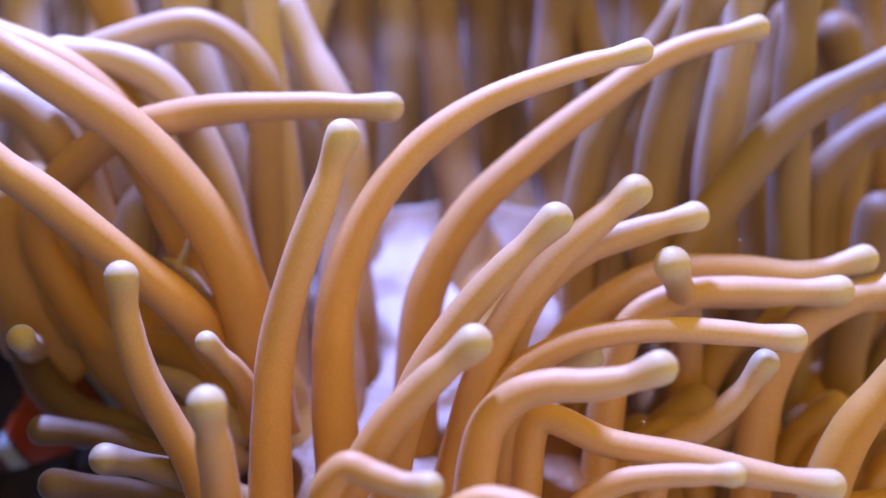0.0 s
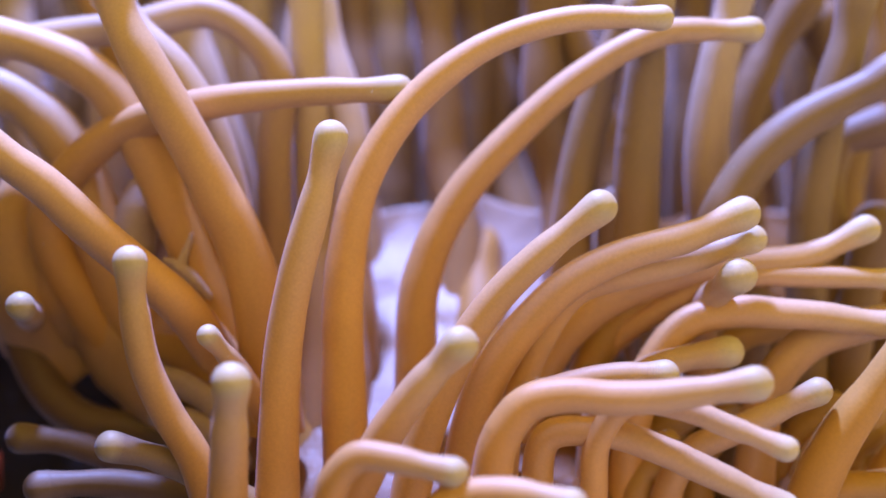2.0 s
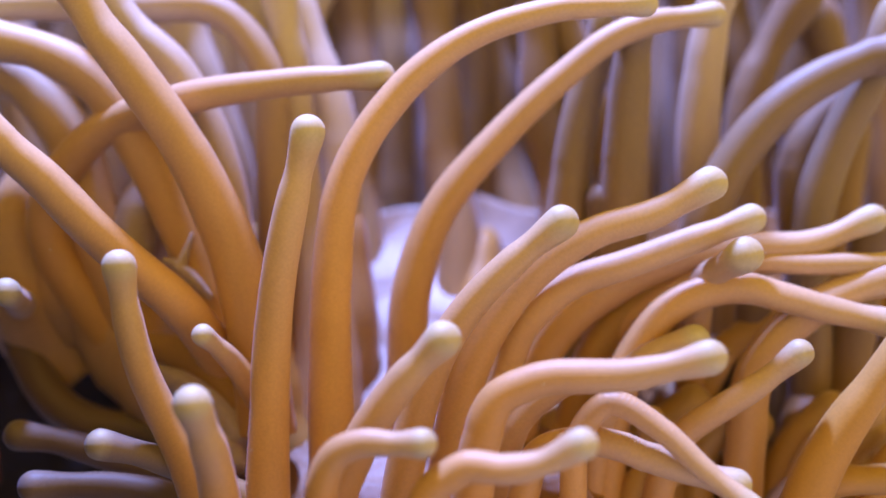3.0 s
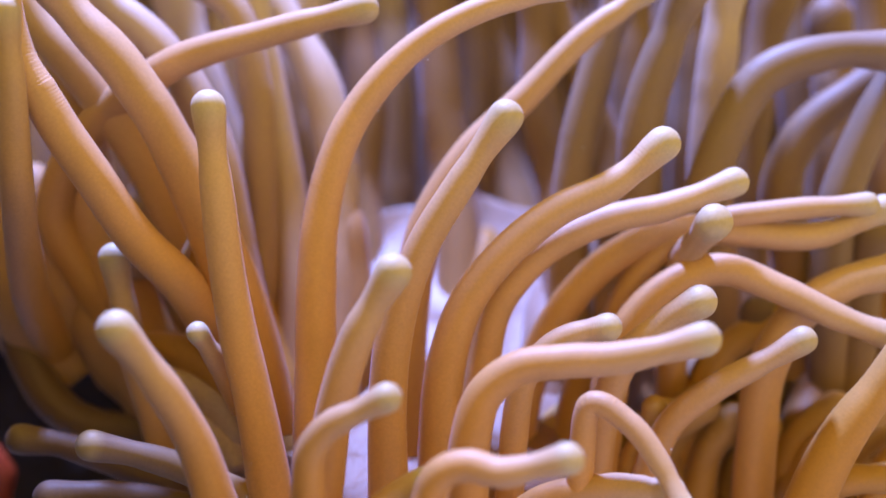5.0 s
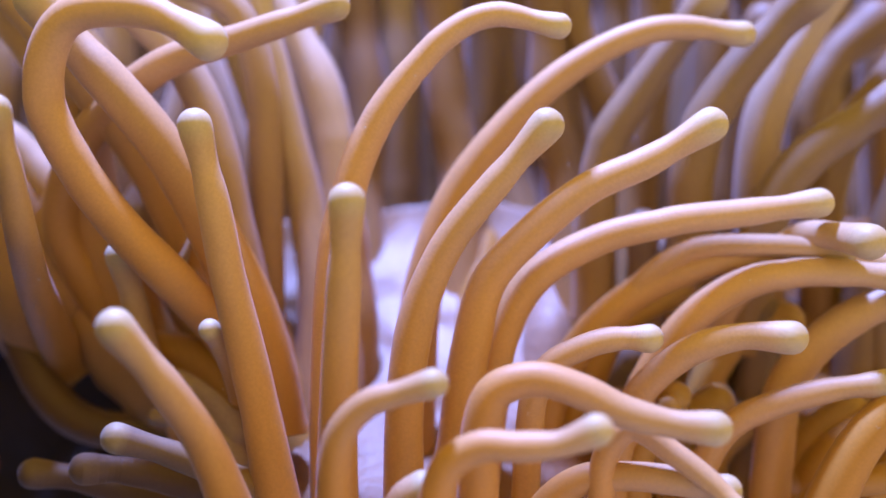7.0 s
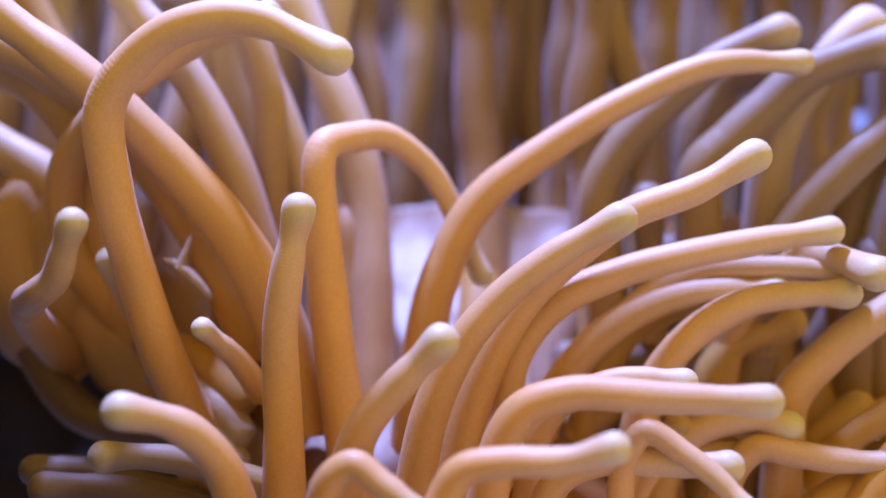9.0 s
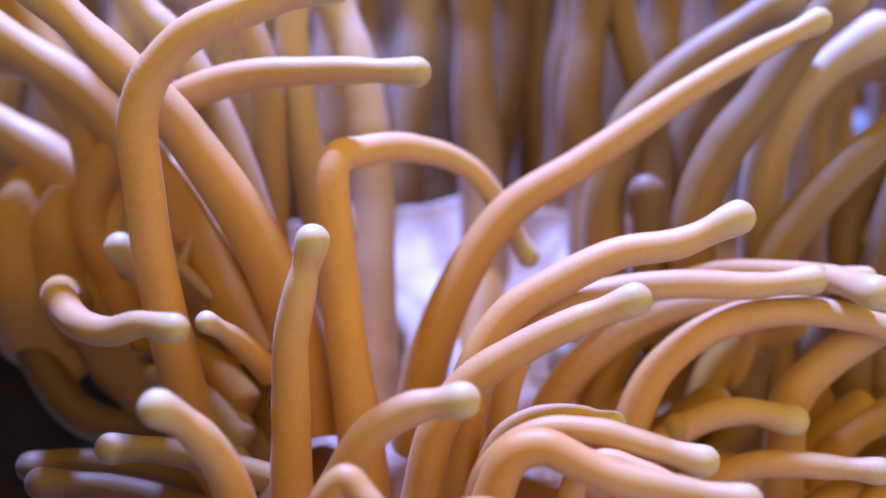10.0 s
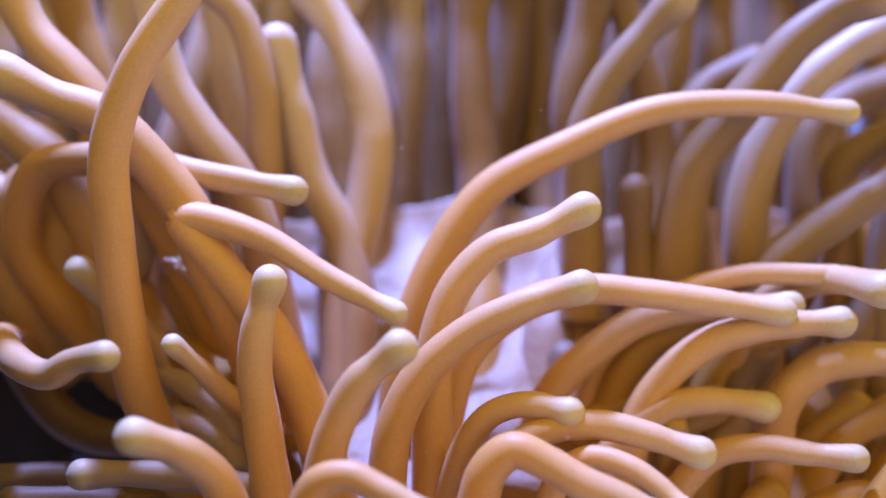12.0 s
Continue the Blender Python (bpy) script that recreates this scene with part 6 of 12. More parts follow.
    sway("SA", [
        (0, -39.3, 268.0, -41.2, -41.6, 265.8, -25.7, -44.9, 263.5, -10.6, -50.7, 261.0, 3.3, -58.8, 258.0, 15.5, -68.4, 255.0, 26.0, -80.0, 253.0, 34.0, -91.9, 251.5, 41.5, -104.1, 250.0, 48.3),
        (0.8, -39.3, 268.0, -41.2, -41.9, 265.8, -25.7, -42.8, 263.5, -10.3, -47.2, 261.0, 4.0, -54.3, 258.0, 16.8, -61.0, 255.0, 29.5, -70.0, 253.0, 40.4, -80.4, 251.5, 50.0, -89.6, 250.0, 60.4),
        (1.6, -38.0, 268.0, -41.2, -39.4, 265.8, -26.8, -40.8, 263.5, -12.6, -44.3, 261.0, 0.8, -50.0, 258.0, 13.0, -56.0, 255.0, 24.8, -62.3, 253.0, 36.3, -68.2, 251.5, 47.9, -71.6, 250.0, 60.4),
        (2.5, -39.3, 268.0, -41.2, -40.6, 265.8, -26.8, -42.5, 263.5, -12.7, -46.2, 261.0, 0.8, -51.3, 258.0, 13.3, -56.9, 255.0, 25.3, -63.2, 253.0, 36.8, -69.4, 251.5, 48.3, -74.0, 250.0, 60.4),
        (3.6, -40.6, 268.0, -41.2, -42.6, 265.8, -25.8, -45.0, 263.5, -10.7, -48.9, 261.0, 3.6, -55.0, 258.0, 16.8, -62.5, 255.0, 28.8, -71.4, 253.0, 39.5, -81.2, 251.5, 49.4, -89.6, 250.0, 60.4),
        (5.3, -39.3, 268.0, -41.2, -41.9, 265.8, -26.2, -45.8, 263.5, -11.7, -51.1, 261.0, 2.0, -56.1, 258.0, 15.4, -62.0, 255.0, 28.0, -69.3, 253.0, 39.8, -78.4, 251.5, 50.0, -87.2, 250.0, 60.4),
        (6.3, -39.3, 268.0, -41.2, -41.8, 265.8, -26.5, -45.8, 263.5, -12.4, -51.7, 261.0, 0.7, -57.0, 258.0, 13.7, -63.1, 255.0, 25.8, -70.9, 253.0, 36.8, -79.8, 251.5, 46.9, -87.2, 250.0, 58.0),
        (7.2, -36.7, 268.0, -41.2, -38.7, 265.8, -26.7, -42.6, 263.5, -12.9, -48.2, 261.0, -0.1, -54.3, 258.0, 12.2, -61.5, 255.0, 23.3, -70.0, 253.0, 33.5, -78.7, 251.5, 43.3, -87.2, 250.0, 53.1),
        (8.8, -31.5, 268.0, -41.2, -34.9, 265.8, -25.2, -40.2, 263.5, -10.1, -48.2, 261.0, 3.4, -57.8, 258.0, 15.3, -68.0, 255.0, 26.1, -78.8, 253.0, 36.1, -90.1, 251.5, 45.6, -101.7, 250.0, 54.3),
        (9.5, -31.5, 268.0, -41.2, -32.9, 265.8, -25.3, -36.9, 263.5, -10.2, -43.5, 261.0, 3.5, -51.5, 258.0, 16.0, -60.6, 255.0, 27.3, -70.7, 253.0, 37.5, -82.2, 251.5, 46.1, -94.5, 250.0, 53.1),
        (10.2, -28.9, 268.0, -41.2, -31.3, 265.8, -25.6, -35.8, 263.5, -10.9, -42.3, 261.0, 2.8, -49.7, 258.0, 15.6, -57.6, 255.0, 27.6, -67.4, 253.0, 37.8, -77.4, 251.5, 48.0, -87.2, 250.0, 58.0),
        (11.3, -34.1, 268.0, -41.2, -37.9, 265.8, -25.8, -43.8, 263.5, -11.4, -52.9, 261.0, 0.7, -61.0, 258.0, 13.0, -65.5, 255.0, 26.9, -73.4, 253.0, 38.8, -83.8, 251.5, 48.7, -94.5, 250.0, 58.0),
        (12, -39.3, 268.0, -41.2, -41.4, 265.8, -27.6, -46.0, 263.5, -15.1, -51.5, 261.0, -3.1, -56.4, 258.0, 8.7, -63.5, 255.0, 18.9, -72.2, 253.0, 27.6, -83.5, 251.5, 32.4, -94.5, 250.0, 37.5),
    ])
    sway("SC", [
        (0, -43.7, 280.0, -32.3, -45.8, 279.0, -19.6, -47.8, 278.0, -7.1, -50.3, 277.0, 5.3, -53.7, 276.0, 17.3, -58.6, 275.0, 28.7, -65.5, 274.0, 38.7, -76.3, 273.0, 44.1, -88.4, 272.0, 44.7),
        (1.6, -42.4, 280.0, -32.3, -44.5, 279.0, -19.4, -46.6, 278.0, -6.6, -49.1, 277.0, 6.1, -52.1, 276.0, 18.5, -56.0, 275.0, 30.5, -62.5, 274.0, 41.2, -71.2, 273.0, 50.0, -77.9, 272.0, 60.4),
        (3.6, -43.7, 280.0, -32.3, -46.0, 279.0, -19.2, -48.1, 278.0, -6.2, -49.9, 277.0, 6.8, -52.3, 276.0, 19.5, -56.4, 275.0, 31.7, -62.6, 274.0, 42.8, -71.7, 273.0, 51.5, -80.5, 272.0, 60.4),
        (5.3, -43.7, 280.0, -32.3, -46.1, 279.0, -18.1, -48.5, 278.0, -4.1, -50.7, 277.0, 9.9, -53.7, 276.0, 23.6, -58.6, 275.0, 36.6, -66.6, 274.0, 47.7, -76.8, 273.0, 56.8, -87.0, 272.0, 65.7),
        (7.2, -42.4, 280.0, -32.3, -44.7, 279.0, -18.4, -47.0, 278.0, -4.6, -49.8, 277.0, 8.9, -52.7, 276.0, 22.4, -56.5, 275.0, 35.4, -63.4, 274.0, 47.0, -73.2, 273.0, 56.0, -84.4, 272.0, 63.1),
        (8.8, -38.3, 280.0, -32.3, -40.5, 279.0, -18.5, -42.9, 278.0, -4.9, -46.1, 277.0, 8.4, -50.3, 276.0, 21.3, -55.8, 275.0, 33.7, -62.7, 274.0, 45.1, -71.3, 273.0, 55.1, -79.2, 272.0, 65.7),
        (9.5, -37.0, 280.0, -32.3, -39.1, 279.0, -18.5, -41.5, 278.0, -5.0, -45.0, 277.0, 8.2, -49.4, 276.0, 21.1, -55.0, 275.0, 33.3, -62.2, 274.0, 44.5, -70.3, 273.0, 55.0, -77.9, 272.0, 65.7),
        (10.2, -37.0, 280.0, -32.3, -39.2, 279.0, -18.5, -41.5, 278.0, -4.9, -45.1, 277.0, 8.4, -49.4, 276.0, 21.3, -54.3, 275.0, 33.9, -60.5, 274.0, 45.8, -69.3, 273.0, 55.7, -77.9, 272.0, 65.7),
        (12, -37.0, 280.0, -32.3, -39.1, 279.0, -19.0, -41.4, 278.0, -5.8, -44.1, 277.0, 7.2, -49.9, 276.0, 18.8, -57.6, 275.0, 29.4, -64.1, 274.0, 40.5, -67.1, 273.0, 53.0, -68.7, 272.0, 65.7),
    ])
    sway("SD", [
        (0, -43.9, 290.0, -39.0, -43.6, 288.5, -18.3, -43.3, 287.0, 2.2, -43.2, 285.5, 22.4, -44.3, 284.0, 42.3, -58.1, 283.0, 53.9, -77.4, 282.0, 50.1, -95.7, 281.0, 42.4, -113.9, 280.0, 35.2),
        (1.6, -42.5, 290.0, -39.0, -42.3, 288.5, -18.1, -42.1, 287.0, 2.6, -41.7, 285.5, 23.1, -40.8, 284.0, 43.3, -55.0, 283.0, 55.6, -74.8, 282.0, 52.8, -94.5, 281.0, 50.1, -113.9, 280.0, 46.0),
        (2.5, -41.1, 290.0, -39.0, -40.8, 288.5, -17.6, -40.5, 287.0, 3.6, -40.5, 285.5, 24.5, -41.5, 284.0, 45.1, -56.3, 283.0, 57.7, -76.5, 282.0, 55.0, -96.7, 281.0, 52.7, -116.6, 280.0, 48.7),
        (3.6, -43.9, 290.0, -39.0, -43.5, 288.5, -19.2, -43.1, 287.0, 0.4, -43.2, 285.5, 19.9, -44.1, 284.0, 39.0, -50.8, 283.0, 56.3, -68.6, 282.0, 62.5, -87.2, 281.0, 65.6, -105.8, 280.0, 67.6),
        (5.3, -45.3, 290.0, -39.0, -44.9, 288.5, -18.8, -44.5, 287.0, 1.1, -44.6, 285.5, 20.8, -45.5, 284.0, 40.3, -51.1, 283.0, 58.7, -67.8, 282.0, 67.6, -86.8, 281.0, 70.3, -105.8, 280.0, 70.3),
        (8.8, -42.5, 290.0, -39.0, -42.1, 288.5, -18.8, -41.7, 287.0, 1.2, -41.9, 285.5, 21.0, -42.9, 284.0, 40.6, -50.4, 283.0, 57.9, -68.4, 282.0, 64.1, -86.8, 281.0, 69.6, -105.8, 280.0, 70.3),
        (12, -43.9, 290.0, -39.0, -43.5, 288.5, -18.8, -43.1, 287.0, 1.2, -43.3, 285.5, 21.0, -44.4, 284.0, 40.6, -50.8, 283.0, 58.5, -68.0, 282.0, 67.1, -86.7, 281.0, 71.2, -105.8, 280.0, 71.7),
    ])
    sway("SE", [
        (0, -37.5, 284.0, -46.4, -37.8, 286.7, -27.9, -38.1, 289.3, -9.0, -39.0, 292.0, 10.2, -40.8, 290.7, 29.3, -43.6, 289.3, 48.0, -45.0, 288.0, 66.8),
        (1.6, -30.7, 284.0, -46.4, -30.9, 286.7, -28.0, -31.1, 289.3, -9.2, -32.3, 292.0, 10.0, -32.8, 290.7, 29.1, -33.1, 289.3, 48.1, -33.9, 288.0, 66.8),
        (2.5, -30.7, 284.0, -46.4, -30.9, 286.7, -28.0, -31.1, 289.3, -9.1, -32.3, 292.0, 10.0, -32.9, 290.7, 29.2, -33.6, 289.3, 48.1, -35.3, 288.0, 66.8),
        (3.6, -34.7, 284.0, -46.4, -34.8, 286.7, -27.8, -35.0, 289.3, -8.8, -37.8, 292.0, 10.4, -40.6, 290.7, 29.5, -43.4, 289.3, 48.4, -47.8, 288.0, 66.8),
        (5.3, -36.2, 284.0, -46.4, -36.3, 286.7, -27.8, -36.6, 289.3, -8.9, -38.3, 292.0, 10.4, -41.1, 290.7, 29.5, -44.6, 289.3, 48.2, -47.8, 288.0, 66.8),
        (7.2, -30.7, 284.0, -46.4, -30.6, 286.7, -27.7, -30.8, 289.3, -8.5, -34.2, 292.0, 10.7, -38.8, 290.7, 29.6, -43.6, 289.3, 48.2, -47.8, 288.0, 66.8),
        (8.8, -30.7, 284.0, -46.4, -30.4, 286.7, -27.4, -30.8, 289.3, -7.9, -34.4, 292.0, 11.5, -40.1, 290.7, 30.4, -47.8, 289.3, 48.3, -53.3, 288.0, 66.8),
        (9.5, -27.9, 284.0, -46.4, -27.9, 286.7, -27.7, -28.1, 289.3, -8.6, -31.0, 292.0, 10.6, -35.1, 290.7, 29.6, -39.4, 289.3, 48.3, -43.6, 288.0, 66.8),
        (10.2, -27.9, 284.0, -46.4, -27.9, 286.7, -27.9, -28.0, 289.3, -8.9, -31.0, 292.0, 10.2, -34.8, 290.7, 29.0, -37.0, 289.3, 47.9, -36.0, 288.0, 66.8),
        (11.3, -22.5, 284.0, -46.4, -22.1, 286.7, -29.6, -21.7, 289.3, -12.4, -25.8, 292.0, 4.6, -33.3, 290.7, 20.3, -36.7, 289.3, 37.3, -39.4, 288.0, 54.3),
        (12, -22.5, 284.0, -46.4, -22.1, 286.7, -30.1, -21.8, 289.3, -13.4, -25.2, 292.0, 3.2, -32.6, 290.7, 18.4, -36.6, 289.3, 34.7, -40.8, 288.0, 50.8),
    ])
    sway("b1", [
        (0, -24.9, 284.0, -43.6, -25.2, 288.0, -26.5, -25.6, 292.0, -8.9, -24.3, 296.0, 9.2, -24.9, 297.3, 27.5, -31.8, 298.7, 44.7, -41.1, 300.0, 60.9),
        (1.6, -23.6, 284.0, -43.6, -23.8, 288.0, -26.5, -24.2, 292.0, -8.8, -23.3, 296.0, 9.3, -23.4, 297.3, 27.6, -27.6, 298.7, 45.7, -32.4, 300.0, 63.8),
        (3.6, -26.3, 284.0, -43.6, -26.6, 288.0, -26.6, -26.9, 292.0, -9.2, -26.6, 296.0, 8.7, -27.5, 297.3, 26.9, -32.3, 298.7, 44.6, -41.1, 300.0, 60.9),
        (5.3, -26.3, 284.0, -43.6, -26.5, 288.0, -26.2, -26.9, 292.0, -8.3, -26.6, 296.0, 10.1, -28.0, 297.3, 28.7, -33.2, 298.7, 46.7, -44.0, 300.0, 62.3),
        (7.2, -24.9, 284.0, -43.6, -25.1, 288.0, -26.2, -25.5, 292.0, -8.3, -25.9, 296.0, 10.1, -27.9, 297.3, 28.7, -33.2, 298.7, 46.7, -44.0, 300.0, 62.3),
        (8.8, -18.3, 284.0, -43.6, -18.3, 288.0, -26.3, -18.5, 292.0, -8.5, -19.8, 296.0, 9.7, -23.5, 297.3, 27.8, -31.1, 298.7, 44.9, -41.1, 300.0, 60.9),
        (9.5, -17.0, 284.0, -43.6, -17.0, 288.0, -25.6, -17.2, 292.0, -7.1, -18.5, 296.0, 11.9, -21.2, 297.3, 31.0, -24.9, 298.7, 50.1, -28.1, 300.0, 69.5),
        (10.2, -17.0, 284.0, -43.6, -17.1, 288.0, -25.4, -17.4, 292.0, -6.6, -17.1, 296.0, 12.7, -18.3, 297.3, 32.1, -23.1, 298.7, 51.2, -30.9, 300.0, 69.5),
        (11.3, -21.1, 284.0, -49.1, -21.7, 288.0, -29.8, -21.6, 292.0, -9.9, -18.7, 296.0, 10.2, -18.2, 297.3, 30.9, -23.8, 298.7, 51.0, -33.8, 300.0, 69.5),
        (12, -23.8, 284.0, -49.1, -24.6, 288.0, -30.1, -24.7, 292.0, -10.5, -20.0, 296.0, 8.9, -17.9, 297.3, 29.1, -23.0, 298.7, 49.0, -33.8, 300.0, 66.7),
    ])
    sway("b1b", [
        (0, -26.6, 300.0, -43.2, -26.8, 304.7, -24.6, -27.3, 309.3, -5.4, -29.9, 314.0, 14.2, -33.7, 314.7, 33.8, -37.0, 315.3, 53.5, -34.1, 316.0, 73.3),
        (3.6, -26.6, 300.0, -43.2, -26.7, 304.7, -24.5, -27.3, 309.3, -5.3, -30.7, 314.0, 14.3, -35.3, 314.7, 33.8, -38.4, 315.3, 53.7, -34.1, 316.0, 73.3),
        (7.2, -26.6, 300.0, -43.2, -26.7, 304.7, -24.5, -27.3, 309.3, -5.3, -30.7, 314.0, 14.3, -35.3, 314.7, 33.8, -38.4, 315.3, 53.7, -34.1, 316.0, 73.3),
        (9.5, -29.5, 300.0, -43.2, -30.1, 304.7, -24.8, -30.5, 309.3, -5.7, -30.1, 314.0, 13.8, -29.4, 314.7, 33.6, -29.4, 315.3, 53.4, -28.0, 316.0, 73.3),
        (12, -26.6, 300.0, -43.2, -26.9, 304.7, -24.6, -27.4, 309.3, -5.5, -28.5, 314.0, 14.3, -30.1, 314.7, 34.1, -30.6, 315.3, 54.1, -25.0, 316.0, 73.3),
    ])
    sway("b1c", [
        (0, -21.4, 312.0, -38.9, -21.4, 316.7, -20.6, -22.1, 321.3, -1.8, -24.6, 326.0, 17.5, -24.0, 327.3, 37.0, -26.0, 328.7, 56.6, -27.5, 330.0, 76.5),
        (7.2, -21.4, 312.0, -38.9, -21.5, 316.7, -20.6, -22.0, 321.3, -1.8, -23.1, 326.0, 17.6, -21.2, 327.3, 37.1, -23.0, 328.7, 56.8, -25.9, 330.0, 76.5),
        (12, -18.9, 312.0, -38.9, -19.2, 316.7, -20.5, -19.5, 321.3, -1.5, -20.1, 326.0, 18.0, -18.7, 327.3, 37.5, -23.7, 328.7, 56.7, -26.6, 330.0, 76.5),
    ])
    sway("b2", [
        (0, 7.4, 308.0, -29.6, 7.6, 312.0, -12.8, 7.3, 316.0, 4.3, 3.5, 320.0, 21.9, 1.4, 320.7, 39.4, -0.9, 321.3, 56.9, -2.7, 322.0, 74.6),
        (3.6, 4.1, 308.0, -29.6, 4.3, 312.0, -12.9, 4.0, 316.0, 4.2, 0.7, 320.0, 21.8, -0.5, 320.7, 39.3, -1.7, 321.3, 56.9, -2.9, 322.0, 74.6),
        (7.2, 5.3, 308.0, -29.6, 5.4, 312.0, -12.9, 5.4, 316.0, 4.2, 5.1, 320.0, 21.7, 1.7, 320.7, 39.3, 0.6, 321.3, 56.9, 0.0, 322.0, 74.6),
        (8.8, 10.9, 308.0, -32.5, 11.1, 312.0, -15.4, 11.1, 316.0, 2.2, 10.6, 320.0, 20.2, 8.9, 320.7, 38.2, 8.7, 321.3, 56.4, 8.2, 322.0, 74.6),
        (12, 10.4, 308.0, -32.5, 10.6, 312.0, -15.4, 10.4, 316.0, 2.2, 10.0, 320.0, 20.2, 8.2, 320.7, 38.2, 7.7, 321.3, 56.4, 8.4, 322.0, 74.6),
    ])
    sway("b3", [
        (0, 22.1, 326.0, -28.1, 22.6, 331.3, -11.0, 22.2, 336.7, 6.8, 17.1, 342.0, 25.0, 14.8, 343.0, 43.2, 12.7, 344.0, 61.5, 11.5, 345.0, 80.0),
        (7.2, 22.1, 326.0, -28.1, 22.6, 331.3, -11.0, 22.5, 336.7, 6.8, 18.3, 342.0, 25.0, 17.5, 343.0, 43.3, 15.8, 344.0, 61.7, 13.1, 345.0, 80.0),
        (9.5, 31.6, 326.0, -31.3, 32.2, 331.3, -13.7, 32.2, 336.7, 4.5, 31.8, 342.0, 23.2, 27.9, 343.0, 42.1, 28.2, 344.0, 61.0, 28.9, 345.0, 80.0),
        (12, 30.9, 326.0, -31.3, 31.3, 331.3, -13.7, 31.8, 336.7, 4.5, 28.8, 342.0, 23.3, 29.6, 343.0, 42.1, 29.9, 344.0, 61.0, 29.3, 345.0, 80.0),
    ])
    sway("b4", [
        (0, 33.0, 300.0, -33.1, 33.4, 303.0, -16.1, 32.9, 306.0, 1.2, 31.9, 309.0, 18.8, 28.3, 308.7, 36.4, 29.5, 308.3, 54.0, 31.5, 308.0, 71.4),
        (3.6, 31.6, 300.0, -33.1, 32.0, 303.0, -16.1, 31.5, 306.0, 1.2, 30.5, 309.0, 18.8, 26.0, 308.7, 36.3, 25.2, 308.3, 53.9, 24.8, 308.0, 71.4),
        (7.2, 34.5, 300.0, -33.1, 34.9, 303.0, -16.1, 34.5, 306.0, 1.2, 33.4, 309.0, 18.8, 29.0, 308.7, 36.3, 28.2, 308.3, 53.9, 27.7, 308.0, 71.4),
        (8.8, 38.8, 300.0, -33.1, 39.1, 303.0, -16.1, 39.1, 306.0, 1.3, 39.2, 309.0, 18.9, 37.4, 308.7, 36.5, 39.5, 308.3, 54.0, 41.8, 308.0, 71.4),
        (10.2, 38.8, 300.0, -33.1, 39.2, 303.0, -16.1, 38.9, 306.0, 1.2, 38.5, 309.0, 18.9, 36.1, 308.7, 36.5, 37.9, 308.3, 54.0, 40.4, 308.0, 71.4),
        (12, 35.9, 300.0, -33.1, 36.2, 303.0, -16.0, 36.2, 306.0, 1.4, 36.2, 309.0, 19.1, 34.3, 308.7, 36.8, 37.3, 308.3, 54.2, 41.1, 308.0, 71.4),
    ])
    sway("b5", [
        (0, 35.1, 296.0, -17.0, 34.7, 294.0, -2.6, 35.3, 292.0, 11.5, 38.0, 290.0, 25.2, 43.6, 288.0, 37.6, 51.2, 286.0, 48.7, 59.7, 284.0, 59.0),
        (1.6, 33.7, 296.0, -17.0, 33.2, 294.0, -3.0, 33.7, 292.0, 10.8, 35.9, 290.0, 24.2, 39.8, 288.0, 37.0, 45.3, 286.0, 49.0, 51.5, 284.0, 60.4),
        (2.5, 30.8, 296.0, -17.0, 30.9, 294.0, -4.1, 31.4, 292.0, 8.6, 32.8, 290.0, 21.1, 34.6, 288.0, 33.3, 37.4, 286.0, 45.2, 41.9, 284.0, 56.3),
        (3.6, 30.8, 296.0, -17.0, 30.5, 294.0, -3.9, 30.6, 292.0, 9.0, 31.5, 290.0, 21.7, 33.7, 288.0, 34.1, 36.9, 286.0, 46.0, 40.5, 284.0, 57.6),
        (5.3, 32.2, 296.0, -17.0, 31.8, 294.0, -2.8, 32.3, 292.0, 11.2, 34.0, 290.0, 24.9, 36.9, 288.0, 38.2, 40.9, 286.0, 51.0, 46.0, 284.0, 63.1),
        (6.3, 35.1, 296.0, -17.0, 34.6, 294.0, -2.7, 35.0, 292.0, 11.4, 36.8, 290.0, 25.2, 41.2, 288.0, 38.0, 47.6, 286.0, 49.8, 55.6, 284.0, 60.4),
        (7.2, 39.4, 296.0, -17.0, 38.9, 294.0, -2.1, 39.3, 292.0, 12.5, 41.9, 290.0, 26.6, 49.8, 288.0, 38.3, 58.2, 286.0, 49.5, 66.5, 284.0, 60.4),
        (8.8, 42.2, 296.0, -17.0, 39.5, 294.0, -1.7, 38.8, 292.0, 13.5, 45.1, 290.0, 26.6, 55.5, 288.0, 36.9, 66.5, 286.0, 46.1, 80.2, 284.0, 50.1),
        (9.5, 42.2, 296.0, -17.0, 40.0, 294.0, -0.2, 39.7, 292.0, 16.5, 47.7, 290.0, 30.3, 59.2, 288.0, 41.4, 71.7, 286.0, 51.3, 84.3, 284.0, 60.4),
        (10.2, 42.2, 296.0, -17.0, 40.5, 294.0, -0.3, 41.2, 292.0, 16.2, 46.4, 290.0, 31.5, 56.9, 288.0, 43.4, 69.6, 286.0, 52.5, 82.9, 284.0, 60.4),
        (11.3, 40.8, 296.0, -17.0, 40.3, 294.0, -0.3, 40.9, 292.0, 16.1, 46.1, 290.0, 31.2, 56.4, 288.0, 43.2, 68.7, 286.0, 52.8, 80.2, 284.0, 63.1),
        (12, 35.1, 296.0, -17.0, 34.8, 294.0, -2.3, 34.6, 292.0, 12.1, 34.9, 290.0, 26.4, 39.5, 288.0, 39.5, 47.6, 286.0, 50.6, 56.9, 284.0, 60.4),
    ])
